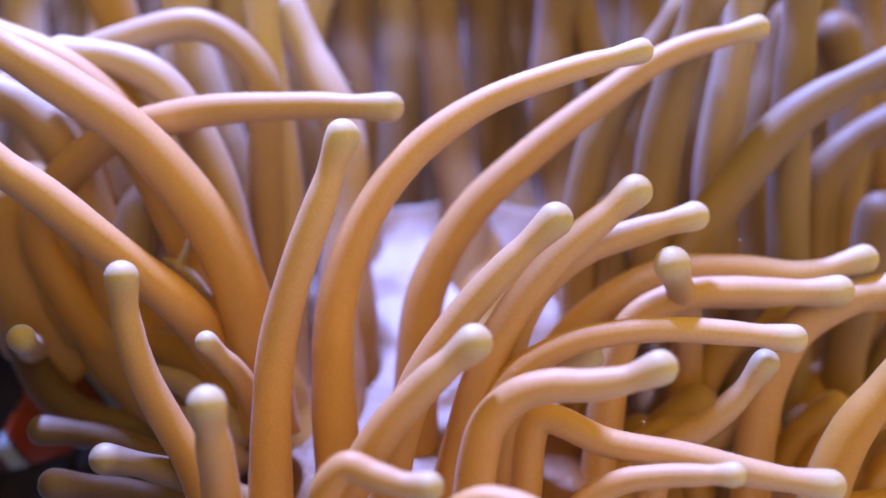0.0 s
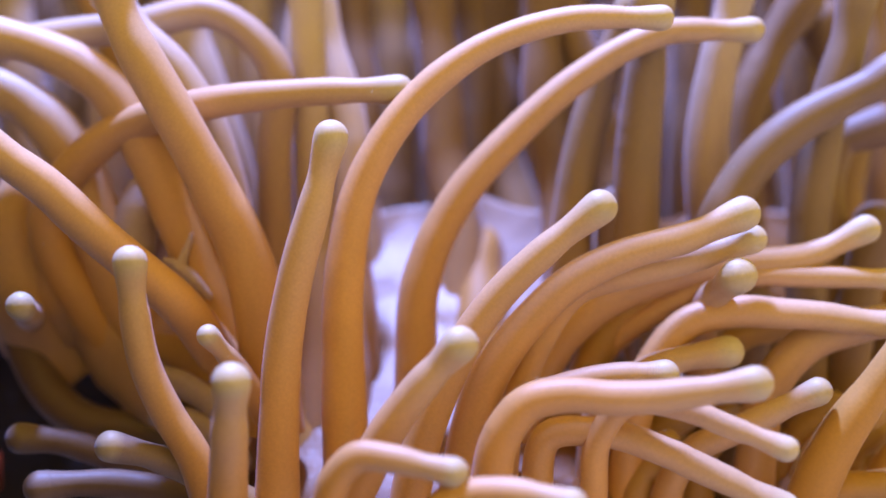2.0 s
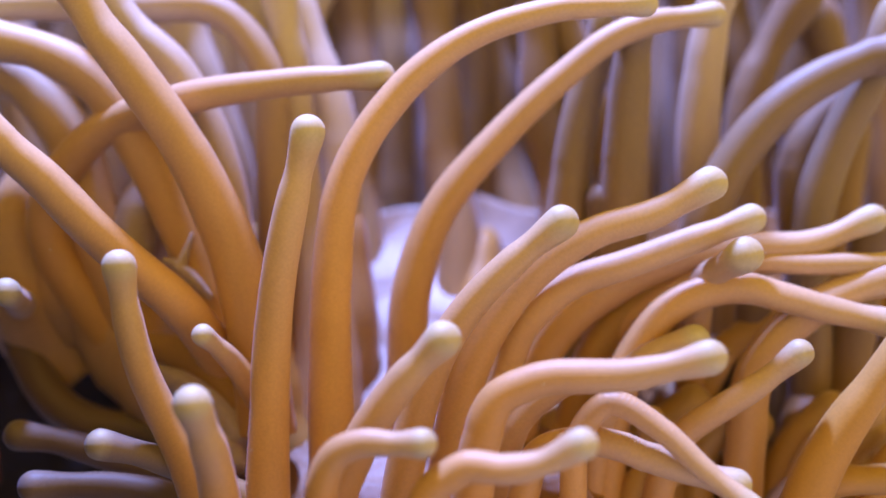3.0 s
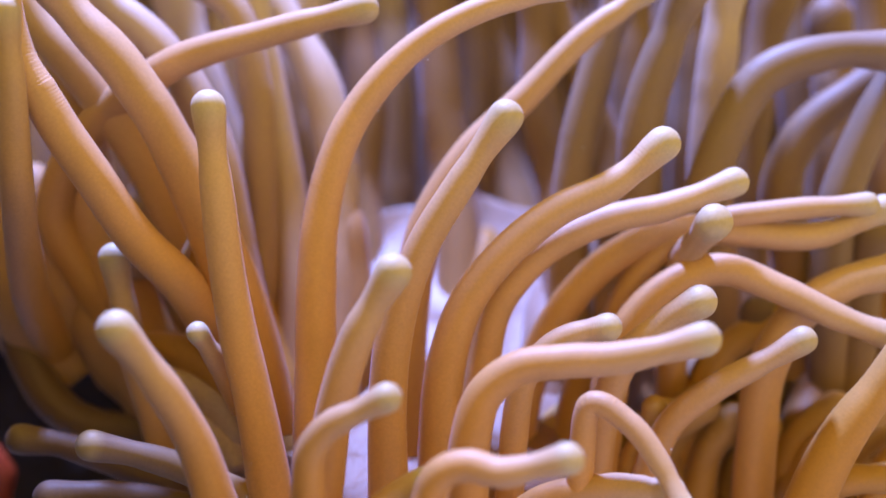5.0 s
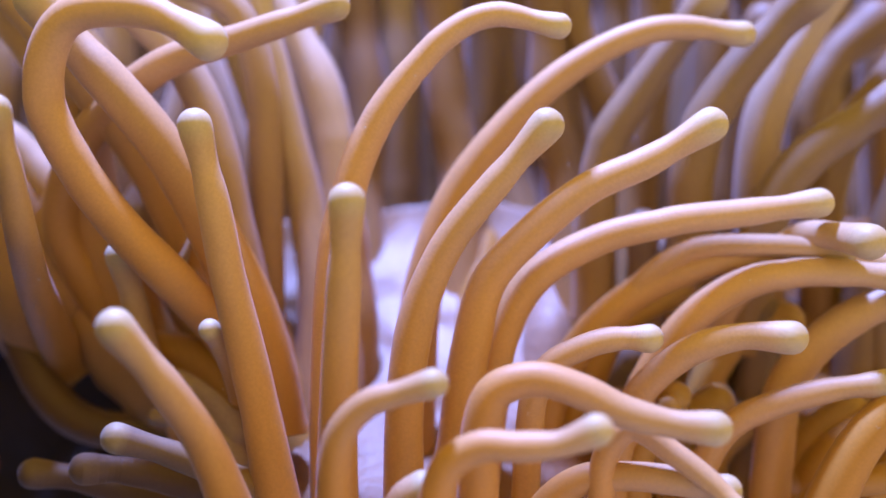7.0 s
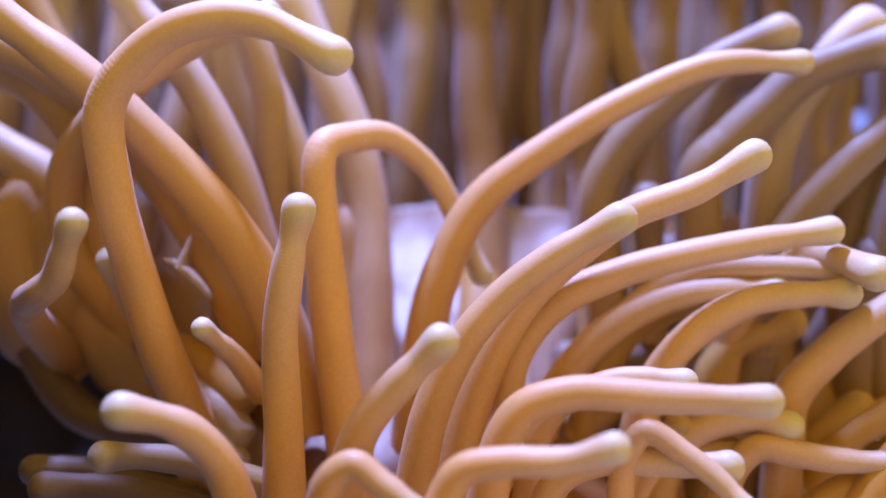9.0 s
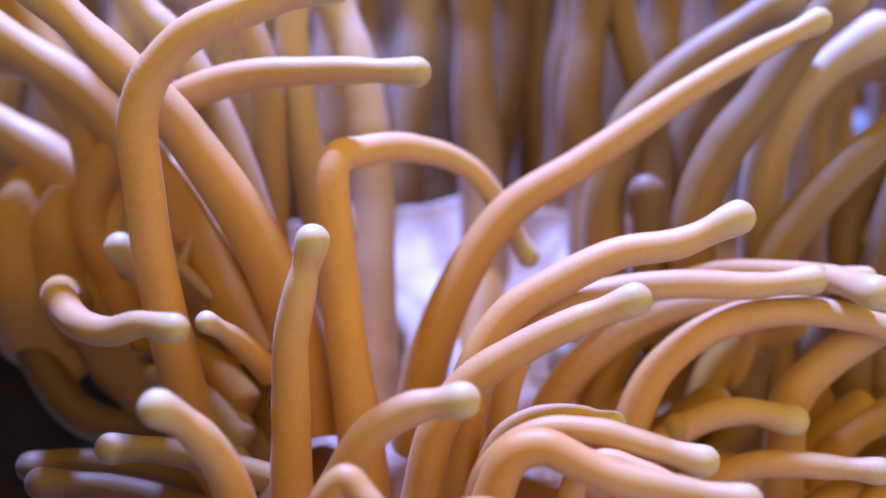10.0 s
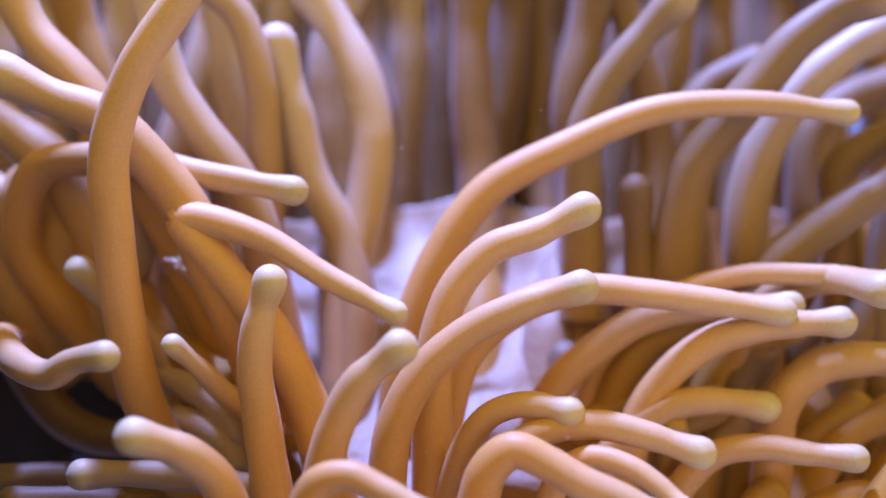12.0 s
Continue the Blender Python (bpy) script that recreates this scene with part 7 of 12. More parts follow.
    sway("b5b", [
        (0, 42.8, 300.0, -28.8, 43.6, 303.3, -11.8, 44.5, 306.7, 5.5, 45.0, 310.0, 23.2, 42.4, 309.3, 40.6, 37.8, 308.7, 57.5, 33.5, 308.0, 74.4),
        (5.3, 42.8, 300.0, -28.8, 43.8, 303.3, -11.5, 44.8, 306.7, 6.1, 43.5, 310.0, 24.0, 37.9, 309.3, 40.9, 31.4, 308.7, 57.5, 26.1, 308.0, 74.4),
        (9.5, 51.4, 300.0, -28.8, 52.6, 303.3, -11.8, 53.8, 306.7, 5.6, 55.3, 310.0, 23.4, 52.1, 309.3, 40.7, 46.7, 308.7, 57.4, 42.5, 308.0, 74.4),
        (12, 52.9, 300.0, -28.8, 54.1, 303.3, -11.8, 55.3, 306.7, 5.6, 56.7, 310.0, 23.4, 54.3, 309.3, 40.9, 49.4, 308.7, 57.8, 43.9, 308.0, 74.4),
    ])
    sway("b6", [
        (0, 52.6, 290.0, -16.6, 51.7, 288.0, -6.0, 51.1, 286.0, 4.5, 51.3, 284.0, 14.8, 52.3, 282.0, 24.9, 54.1, 280.0, 34.7, 56.6, 278.0, 44.1, 59.6, 276.0, 53.3, 62.9, 274.0, 62.2),
        (0.8, 51.2, 290.0, -16.6, 50.3, 288.0, -6.1, 49.7, 286.0, 4.3, 50.0, 284.0, 14.5, 50.9, 282.0, 24.5, 52.2, 280.0, 34.3, 54.0, 278.0, 43.9, 56.3, 276.0, 53.2, 58.9, 274.0, 62.2),
        (1.6, 49.8, 290.0, -16.6, 49.4, 288.0, -6.2, 49.1, 286.0, 4.1, 48.8, 284.0, 14.2, 48.9, 282.0, 24.2, 49.9, 280.0, 34.0, 51.3, 278.0, 43.5, 52.8, 276.0, 53.0, 54.3, 274.0, 62.2),
        (2.5, 45.6, 290.0, -16.6, 45.2, 288.0, -7.5, 44.9, 286.0, 1.5, 44.7, 284.0, 10.4, 44.7, 282.0, 19.2, 44.7, 280.0, 27.8, 44.8, 278.0, 36.3, 44.7, 276.0, 44.7, 44.4, 274.0, 53.0),
        (3.6, 44.9, 290.0, -16.6, 44.2, 288.0, -6.2, 43.6, 286.0, 4.1, 43.3, 284.0, 14.2, 43.5, 282.0, 24.2, 44.2, 280.0, 34.0, 45.3, 278.0, 43.6, 46.8, 276.0, 53.0, 48.3, 274.0, 62.2),
        (5.3, 49.8, 290.0, -16.6, 49.3, 288.0, -6.0, 48.9, 286.0, 4.6, 48.8, 284.0, 14.9, 48.8, 282.0, 25.1, 50.0, 280.0, 35.1, 52.9, 278.0, 44.5, 56.4, 276.0, 53.5, 60.2, 274.0, 62.2),
        (6.3, 55.4, 290.0, -16.6, 54.9, 288.0, -6.2, 54.4, 286.0, 4.1, 54.3, 284.0, 14.3, 54.4, 282.0, 24.3, 56.6, 280.0, 33.8, 60.7, 278.0, 42.5, 65.4, 276.0, 50.7, 70.8, 274.0, 58.2),
        (7.2, 62.3, 290.0, -16.6, 61.8, 288.0, -4.9, 61.5, 286.0, 6.7, 61.4, 284.0, 18.2, 64.4, 282.0, 28.8, 70.1, 280.0, 38.1, 76.8, 278.0, 46.5, 84.0, 276.0, 54.1, 91.9, 274.0, 60.9),
        (8.8, 65.1, 290.0, -16.6, 63.9, 288.0, -4.6, 62.8, 286.0, 7.4, 62.3, 284.0, 19.0, 70.1, 282.0, 27.0, 78.5, 280.0, 34.3, 87.0, 278.0, 41.2, 97.3, 276.0, 44.5, 107.8, 274.0, 46.4),
        (9.5, 63.7, 290.0, -16.6, 62.1, 288.0, -5.5, 61.8, 286.0, 5.4, 63.8, 284.0, 16.0, 68.3, 282.0, 25.4, 74.2, 280.0, 33.8, 80.4, 278.0, 41.9, 87.2, 276.0, 49.1, 94.6, 274.0, 55.6),
        (10.2, 62.3, 290.0, -16.6, 60.6, 288.0, -5.0, 60.7, 286.0, 6.6, 63.6, 284.0, 17.4, 69.3, 282.0, 26.8, 76.3, 280.0, 35.1, 82.2, 278.0, 44.1, 88.2, 276.0, 52.7, 94.6, 274.0, 60.9),
        (11.3, 59.5, 290.0, -16.6, 59.2, 288.0, -4.5, 60.1, 286.0, 7.3, 62.8, 284.0, 18.6, 69.0, 282.0, 28.2, 76.4, 280.0, 36.5, 83.3, 278.0, 45.1, 89.5, 276.0, 54.0, 94.6, 274.0, 63.5),
        (12, 56.7, 290.0, -16.6, 57.0, 288.0, -3.9, 58.2, 286.0, 8.7, 61.0, 284.0, 20.6, 68.2, 282.0, 30.3, 75.5, 280.0, 39.5, 82.9, 278.0, 48.6, 91.9, 276.0, 55.6, 102.5, 274.0, 59.6),
    ])
    sway("b7", [
        (0, 70.3, 300.0, -31.7, 70.0, 298.5, -18.5, 69.6, 297.0, -5.4, 68.6, 295.5, 7.6, 68.5, 294.0, 20.4, 70.0, 292.5, 32.9, 71.9, 291.0, 45.3, 74.0, 289.5, 57.4, 75.8, 288.0, 69.5),
        (0.8, 70.3, 300.0, -31.7, 70.0, 298.5, -18.4, 69.6, 297.0, -5.3, 68.2, 295.5, 7.6, 67.6, 294.0, 20.5, 68.7, 292.5, 33.1, 70.3, 291.0, 45.6, 72.5, 289.5, 57.8, 75.8, 288.0, 69.5),
        (1.6, 70.3, 300.0, -31.7, 70.1, 298.5, -18.4, 69.5, 297.0, -5.2, 67.7, 295.5, 7.7, 66.7, 294.0, 20.6, 67.3, 292.5, 33.3, 69.3, 291.0, 45.7, 72.3, 289.5, 57.8, 75.8, 288.0, 69.5),
        (2.5, 70.3, 300.0, -31.7, 70.2, 298.5, -18.5, 69.5, 297.0, -5.4, 66.9, 295.5, 7.4, 65.1, 294.0, 20.1, 65.3, 292.5, 32.7, 66.6, 291.0, 45.2, 68.5, 289.5, 57.4, 70.2, 288.0, 69.5),
        (3.6, 68.8, 300.0, -31.7, 68.8, 298.5, -18.4, 68.1, 297.0, -5.3, 65.1, 295.5, 7.5, 62.9, 294.0, 20.2, 62.6, 292.5, 32.9, 63.6, 291.0, 45.5, 65.5, 289.5, 57.7, 68.8, 288.0, 69.5),
        (5.3, 70.3, 300.0, -31.7, 70.0, 298.5, -18.5, 69.6, 297.0, -5.5, 68.2, 295.5, 7.4, 67.5, 294.0, 20.1, 68.1, 292.5, 32.7, 69.0, 291.0, 45.2, 70.1, 289.5, 57.5, 71.6, 288.0, 69.5),
        (6.3, 74.6, 300.0, -31.7, 74.4, 298.5, -18.4, 73.8, 297.0, -5.3, 72.0, 295.5, 7.5, 71.1, 294.0, 20.4, 72.2, 292.5, 33.0, 74.1, 291.0, 45.3, 76.7, 289.5, 57.4, 78.6, 288.0, 69.5),
        (7.2, 81.8, 300.0, -31.7, 81.5, 298.5, -18.2, 81.0, 297.0, -4.9, 79.9, 295.5, 8.2, 79.9, 294.0, 21.3, 81.7, 292.5, 34.0, 86.8, 291.0, 45.4, 93.3, 289.5, 56.1, 99.4, 288.0, 66.8),
        (9.5, 83.3, 300.0, -43.2, 83.0, 298.5, -29.5, 82.4, 297.0, -15.9, 80.9, 295.5, -2.5, 80.5, 294.0, 10.8, 82.1, 292.5, 23.8, 86.9, 291.0, 35.7, 95.0, 289.5, 45.3, 104.9, 288.0, 52.9),
        (10.2, 83.3, 300.0, -43.2, 83.0, 298.5, -29.2, 82.3, 297.0, -15.2, 80.3, 295.5, -1.5, 79.7, 294.0, 12.1, 81.6, 292.5, 25.4, 87.4, 291.0, 37.2, 97.0, 289.5, 45.9, 107.7, 288.0, 52.9),
        (12, 80.4, 300.0, -43.2, 80.2, 298.5, -28.2, 79.2, 297.0, -13.3, 76.4, 295.5, 1.3, 77.3, 294.0, 15.9, 81.9, 292.5, 29.4, 90.2, 291.0, 40.8, 100.9, 289.5, 49.6, 113.3, 288.0, 55.7),
    ])
    sway("b7b", [
        (0, 82.6, 314.0, -27.1, 82.5, 313.3, -12.2, 82.2, 312.7, 2.7, 81.8, 312.0, 17.5, 83.6, 311.3, 32.0, 87.1, 310.7, 46.3, 92.0, 310.0, 59.9),
        (2.5, 81.1, 314.0, -27.1, 81.1, 313.3, -10.7, 80.2, 312.7, 5.5, 79.1, 312.0, 21.7, 80.4, 311.3, 37.8, 86.3, 310.7, 52.6, 95.0, 310.0, 65.9),
        (5.3, 82.6, 314.0, -27.1, 82.6, 313.3, -11.3, 81.8, 312.7, 4.4, 80.6, 312.0, 20.0, 82.0, 311.3, 35.5, 84.6, 310.7, 50.8, 87.6, 310.0, 65.9),
        (9.5, 67.5, 314.0, -21.0, 67.5, 313.3, -8.1, 67.1, 312.7, 4.7, 65.5, 312.0, 17.4, 66.1, 311.3, 30.0, 71.1, 310.7, 41.5, 81.6, 310.0, 48.0),
        (12, 66.0, 314.0, -21.0, 66.1, 313.3, -7.6, 65.4, 312.7, 5.8, 62.6, 312.0, 18.9, 64.4, 311.3, 31.9, 71.0, 310.7, 43.1, 83.1, 310.0, 48.0),
    ])
    sway("b8", [
        (0, 55.6, 284.0, -24.5, 57.3, 282.0, -8.6, 62.7, 280.0, 5.8, 71.6, 278.0, 18.3, 81.2, 276.0, 29.8, 93.5, 274.0, 37.9, 107.0, 272.0, 43.4),
        (0.8, 58.3, 284.0, -24.5, 59.7, 282.0, -8.8, 63.7, 280.0, 6.0, 72.2, 278.0, 18.6, 81.4, 276.0, 30.1, 93.7, 274.0, 38.0, 107.0, 272.0, 43.4),
        (1.6, 62.4, 284.0, -24.5, 63.5, 282.0, -9.6, 65.4, 280.0, 5.0, 72.0, 278.0, 17.8, 81.7, 276.0, 27.9, 94.0, 274.0, 34.0, 107.0, 272.0, 38.1),
        (2.5, 62.4, 284.0, -24.5, 63.6, 282.0, -8.7, 65.9, 280.0, 6.6, 72.7, 278.0, 20.1, 83.3, 276.0, 30.5, 95.3, 274.0, 38.9, 107.0, 272.0, 47.3),
        (3.6, 54.2, 284.0, -24.5, 55.7, 282.0, -7.0, 59.0, 280.0, 10.0, 66.4, 278.0, 25.2, 76.2, 276.0, 38.5, 90.8, 274.0, 45.0, 107.0, 272.0, 44.7),
        (5.3, 59.7, 284.0, -24.5, 61.4, 282.0, -7.1, 63.7, 280.0, 10.0, 67.7, 278.0, 26.4, 75.9, 276.0, 40.6, 90.9, 274.0, 46.1, 107.0, 272.0, 46.0),
        (6.3, 67.9, 284.0, -24.5, 69.3, 282.0, -9.1, 71.1, 280.0, 6.1, 74.6, 278.0, 20.6, 81.1, 276.0, 33.7, 92.9, 274.0, 41.4, 107.0, 272.0, 42.1),
        (7.2, 73.4, 284.0, -24.5, 74.4, 282.0, -11.8, 76.1, 280.0, 0.5, 80.5, 278.0, 11.9, 88.2, 276.0, 20.8, 97.5, 274.0, 27.8, 107.0, 272.0, 34.2),
        (9.5, 76.1, 284.0, -24.5, 77.3, 282.0, -12.5, 79.8, 280.0, -1.0, 85.9, 278.0, 8.7, 93.2, 276.0, 17.1, 101.3, 274.0, 24.7, 109.6, 272.0, 31.6),
        (10.2, 74.7, 284.0, -24.5, 76.0, 282.0, -12.4, 79.2, 280.0, -1.0, 85.7, 278.0, 8.5, 93.1, 276.0, 17.0, 101.2, 274.0, 24.6, 109.6, 272.0, 31.6),
        (12, 74.7, 284.0, -24.5, 76.0, 282.0, -14.1, 79.1, 280.0, -4.5, 86.1, 278.0, 2.4, 93.8, 276.0, 8.2, 101.7, 274.0, 13.5, 109.6, 272.0, 18.5),
    ])
    sway("b9", [
        (0, 87.2, 295.9, -71.9, 86.5, 293.8, -53.6, 85.9, 291.6, -35.4, 85.2, 289.4, -17.7, 84.6, 287.3, -0.1, 84.1, 285.1, 17.2, 84.1, 283.0, 34.1, 85.1, 280.8, 50.9, 86.1, 278.6, 67.3),
        (0.8, 87.8, 295.9, -71.9, 87.3, 293.8, -53.5, 86.6, 291.6, -35.3, 85.5, 289.4, -17.5, 83.6, 287.3, 0.1, 82.1, 285.1, 17.4, 80.5, 283.0, 34.5, 77.4, 280.8, 51.1, 73.3, 278.6, 67.3),
        (1.6, 90.7, 295.9, -71.9, 90.1, 293.8, -53.6, 89.4, 291.6, -35.4, 88.8, 289.4, -17.6, 88.6, 287.3, -0.1, 88.6, 285.1, 17.2, 88.9, 283.0, 34.1, 89.9, 280.8, 50.9, 90.8, 278.6, 67.3),
        (2.5, 92.1, 295.9, -71.9, 91.5, 293.8, -54.2, 90.8, 291.6, -36.8, 90.2, 289.4, -19.7, 89.5, 287.3, -2.7, 90.8, 285.1, 13.8, 94.9, 283.0, 29.5, 101.2, 280.8, 44.2, 105.5, 278.6, 59.2),
        (3.6, 93.5, 295.9, -71.9, 92.9, 293.8, -54.8, 92.2, 291.6, -37.8, 91.5, 289.4, -21.1, 90.3, 287.3, -4.6, 91.5, 285.1, 11.3, 96.8, 283.0, 26.1, 103.4, 280.8, 40.1, 109.6, 278.6, 53.9),
        (5.3, 99.3, 295.9, -71.9, 98.5, 293.8, -54.9, 97.8, 291.6, -38.0, 97.1, 289.4, -21.5, 96.7, 287.3, -5.2, 98.1, 285.1, 10.7, 102.7, 283.0, 25.5, 109.2, 280.8, 39.3, 116.3, 278.6, 52.5),
        (7.2, 110.7, 295.9, -71.9, 109.8, 293.8, -55.9, 109.1, 291.6, -40.3, 108.2, 289.4, -24.8, 108.0, 287.3, -9.5, 109.3, 285.1, 5.3, 113.0, 283.0, 19.3, 118.4, 280.8, 32.5, 123.0, 278.6, 45.8),
        (12, 110.7, 295.9, -71.9, 109.8, 293.8, -55.9, 109.1, 291.6, -40.3, 108.2, 289.4, -24.8, 108.0, 287.3, -9.5, 109.3, 285.1, 5.3, 113.0, 283.0, 19.3, 118.4, 280.8, 32.5, 123.0, 278.6, 45.8),
    ])
    sway("b10", [
        (0, 94.9, 300.0, -31.7, 94.3, 298.7, -18.8, 93.9, 297.3, -6.1, 93.7, 296.0, 6.6, 95.9, 294.7, 18.7, 104.0, 293.3, 27.5, 114.8, 292.0, 32.5),
        (0.8, 94.9, 300.0, -31.7, 94.5, 298.7, -18.4, 94.1, 297.3, -5.3, 92.1, 296.0, 7.6, 92.8, 294.7, 20.0, 103.8, 293.3, 25.5, 114.8, 292.0, 31.1),
        (1.6, 100.6, 300.0, -31.7, 100.2, 298.7, -19.5, 99.7, 297.3, -7.5, 99.1, 296.0, 4.4, 98.9, 294.7, 16.2, 103.9, 293.3, 25.7, 114.8, 292.0, 28.3),
        (2.5, 93.4, 300.0, -31.7, 93.1, 298.7, -19.0, 92.7, 297.3, -6.4, 91.4, 296.0, 6.0, 90.4, 294.7, 18.4, 94.4, 293.3, 29.2, 103.6, 292.0, 36.7),
        (3.6, 92.0, 300.0, -31.7, 91.8, 298.7, -17.3, 91.2, 297.3, -3.1, 88.3, 296.0, 10.7, 88.9, 294.7, 24.5, 97.4, 293.3, 34.6, 109.2, 292.0, 41.0),
        (5.3, 89.1, 300.0, -31.7, 88.9, 298.7, -15.8, 88.0, 297.3, -0.1, 85.0, 296.0, 15.2, 90.8, 294.7, 29.1, 102.1, 293.3, 38.9, 114.8, 292.0, 46.6),
        (6.3, 97.7, 300.0, -31.7, 97.4, 298.7, -18.5, 97.0, 297.3, -5.4, 95.3, 296.0, 7.4, 95.6, 294.7, 20.1, 103.6, 293.3, 29.0, 114.8, 292.0, 33.9),
        (7.2, 96.3, 300.0, -31.7, 95.7, 298.7, -16.4, 95.5, 297.3, -1.3, 96.3, 296.0, 13.6, 100.9, 294.7, 27.4, 108.8, 293.3, 39.6, 117.7, 292.0, 50.8),
        (9.5, 103.5, 300.0, -46.1, 103.1, 298.7, -32.8, 102.6, 297.3, -19.6, 101.7, 296.0, -6.6, 102.5, 294.7, 6.2, 108.3, 293.3, 17.4, 117.7, 292.0, 25.5),
        (12, 102.1, 300.0, -31.7, 101.6, 298.7, -18.7, 101.2, 297.3, -5.8, 100.7, 296.0, 6.9, 99.7, 294.7, 19.5, 108.8, 293.3, 26.7, 120.5, 292.0, 29.7),
    ])
    sway("b11", [
        (0, 107.3, 320.0, -27.6, 107.3, 320.0, -13.1, 107.9, 320.0, 1.4, 109.1, 320.0, 15.9, 111.6, 320.0, 30.2, 110.9, 320.0, 44.7, 107.3, 320.0, 58.8),
        (3.6, 105.8, 320.0, -27.6, 105.7, 320.0, -12.1, 106.9, 320.0, 3.3, 108.6, 320.0, 18.7, 110.6, 320.0, 34.1, 107.0, 320.0, 49.0, 101.2, 320.0, 63.4),
        (7.2, 104.3, 320.0, -27.6, 104.4, 320.0, -11.2, 102.0, 320.0, 5.0, 99.7, 320.0, 21.3, 99.3, 320.0, 37.6, 106.8, 320.0, 51.7, 119.7, 320.0, 61.8),
        (12, 101.2, 320.0, -27.6, 101.2, 320.0, -12.8, 100.4, 320.0, 2.0, 99.4, 320.0, 16.8, 101.2, 320.0, 31.5, 111.5, 320.0, 41.0, 125.9, 320.0, 44.9),
    ])
    sway("I", [
        (0, 17.3, 280.2, -68.0, 18.5, 278.1, -51.9, 21.0, 276.0, -36.3, 27.8, 274.0, -22.2, 38.9, 271.9, -11.8, 52.3, 269.9, -5.4, 67.0, 267.8, -4.5, 81.4, 265.7, -5.7, 94.8, 263.7, -2.2),
        (0.8, 17.3, 280.2, -68.0, 18.5, 278.1, -51.9, 21.0, 276.0, -36.3, 27.8, 274.0, -22.2, 38.8, 271.9, -11.7, 52.7, 269.9, -6.4, 67.4, 267.8, -6.0, 81.7, 265.7, -6.9, 95.5, 263.7, -3.4),
        (1.6, 17.3, 280.2, -68.0, 18.5, 278.1, -51.9, 21.0, 276.0, -36.3, 27.6, 274.0, -22.1, 38.7, 271.9, -11.8, 52.6, 269.9, -6.6, 67.1, 267.8, -4.1, 81.4, 265.7, -2.3, 94.1, 263.7, 3.9),
        (2.5, 16.0, 280.2, -68.0, 17.2, 278.1, -51.4, 20.1, 276.0, -35.3, 27.4, 274.0, -21.0, 39.6, 271.9, -11.3, 53.7, 269.9, -5.0, 68.5, 267.8, -2.2, 83.4, 265.7, -1.2, 96.7, 263.7, 4.9),
        (3.6, 16.2, 280.2, -68.0, 17.2, 278.1, -50.9, 19.6, 276.0, -34.1, 26.2, 274.0, -19.0, 37.6, 271.9, -7.4, 51.8, 269.9, -0.1, 67.2, 267.8, 2.8, 82.6, 265.7, 3.5, 96.7, 263.7, 8.8),
        (5.3, 16.2, 280.2, -68.0, 17.3, 278.1, -50.0, 20.0, 276.0, -32.4, 26.6, 274.0, -16.3, 37.6, 271.9, -3.3, 52.4, 269.9, 4.3, 68.9, 267.8, 3.7, 85.1, 265.7, 2.8, 99.6, 263.7, 9.1),
        (6.3, 20.2, 280.2, -68.0, 21.2, 278.1, -50.4, 23.8, 276.0, -33.2, 30.1, 274.0, -17.3, 41.6, 271.9, -5.7, 56.8, 269.9, 0.6, 72.8, 267.8, 0.8, 88.2, 265.7, -2.9, 103.7, 263.7, -4.9),
        (7.2, 22.9, 280.2, -68.0, 23.6, 278.1, -51.5, 25.8, 276.0, -35.3, 34.1, 274.0, -21.9, 45.8, 271.9, -11.6, 59.7, 269.9, -5.3, 74.5, 267.8, -2.2, 89.2, 265.7, -2.3, 103.7, 263.7, -3.7),
        (8.8, 21.4, 280.2, -68.0, 22.1, 278.1, -55.9, 23.0, 276.0, -44.1, 26.4, 274.0, -33.1, 33.1, 271.9, -23.9, 41.4, 269.9, -16.5, 51.0, 267.8, -11.4, 61.5, 265.7, -9.3, 71.9, 263.7, -8.8),
        (9.5, 21.4, 280.2, -68.0, 22.2, 278.1, -53.9, 23.8, 276.0, -40.1, 29.6, 274.0, -27.7, 38.3, 271.9, -17.7, 49.7, 269.9, -11.3, 62.3, 267.8, -9.0, 74.9, 265.7, -8.8, 87.1, 263.7, -10.0),
        (10.2, 19.9, 280.2, -68.0, 20.6, 278.1, -55.5, 22.1, 276.0, -43.3, 27.8, 274.0, -32.7, 36.1, 271.9, -24.3, 45.6, 269.9, -17.7, 56.3, 267.8, -14.2, 67.4, 265.7, -13.3, 78.3, 263.7, -13.2),
        (11.3, 20.1, 280.2, -68.0, 20.6, 278.1, -54.3, 21.9, 276.0, -40.8, 30.0, 274.0, -30.7, 40.7, 271.9, -23.4, 52.0, 269.9, -17.9, 64.3, 267.8, -15.7, 76.4, 265.7, -14.4, 88.5, 263.7, -13.8),
        (12, 20.1, 280.2, -68.0, 20.7, 278.1, -55.3, 21.7, 276.0, -42.8, 26.6, 274.0, -31.7, 35.2, 271.9, -23.4, 44.9, 269.9, -16.8, 56.0, 267.8, -13.9, 67.2, 265.7, -12.9, 78.3, 263.7, -12.6),
    ])
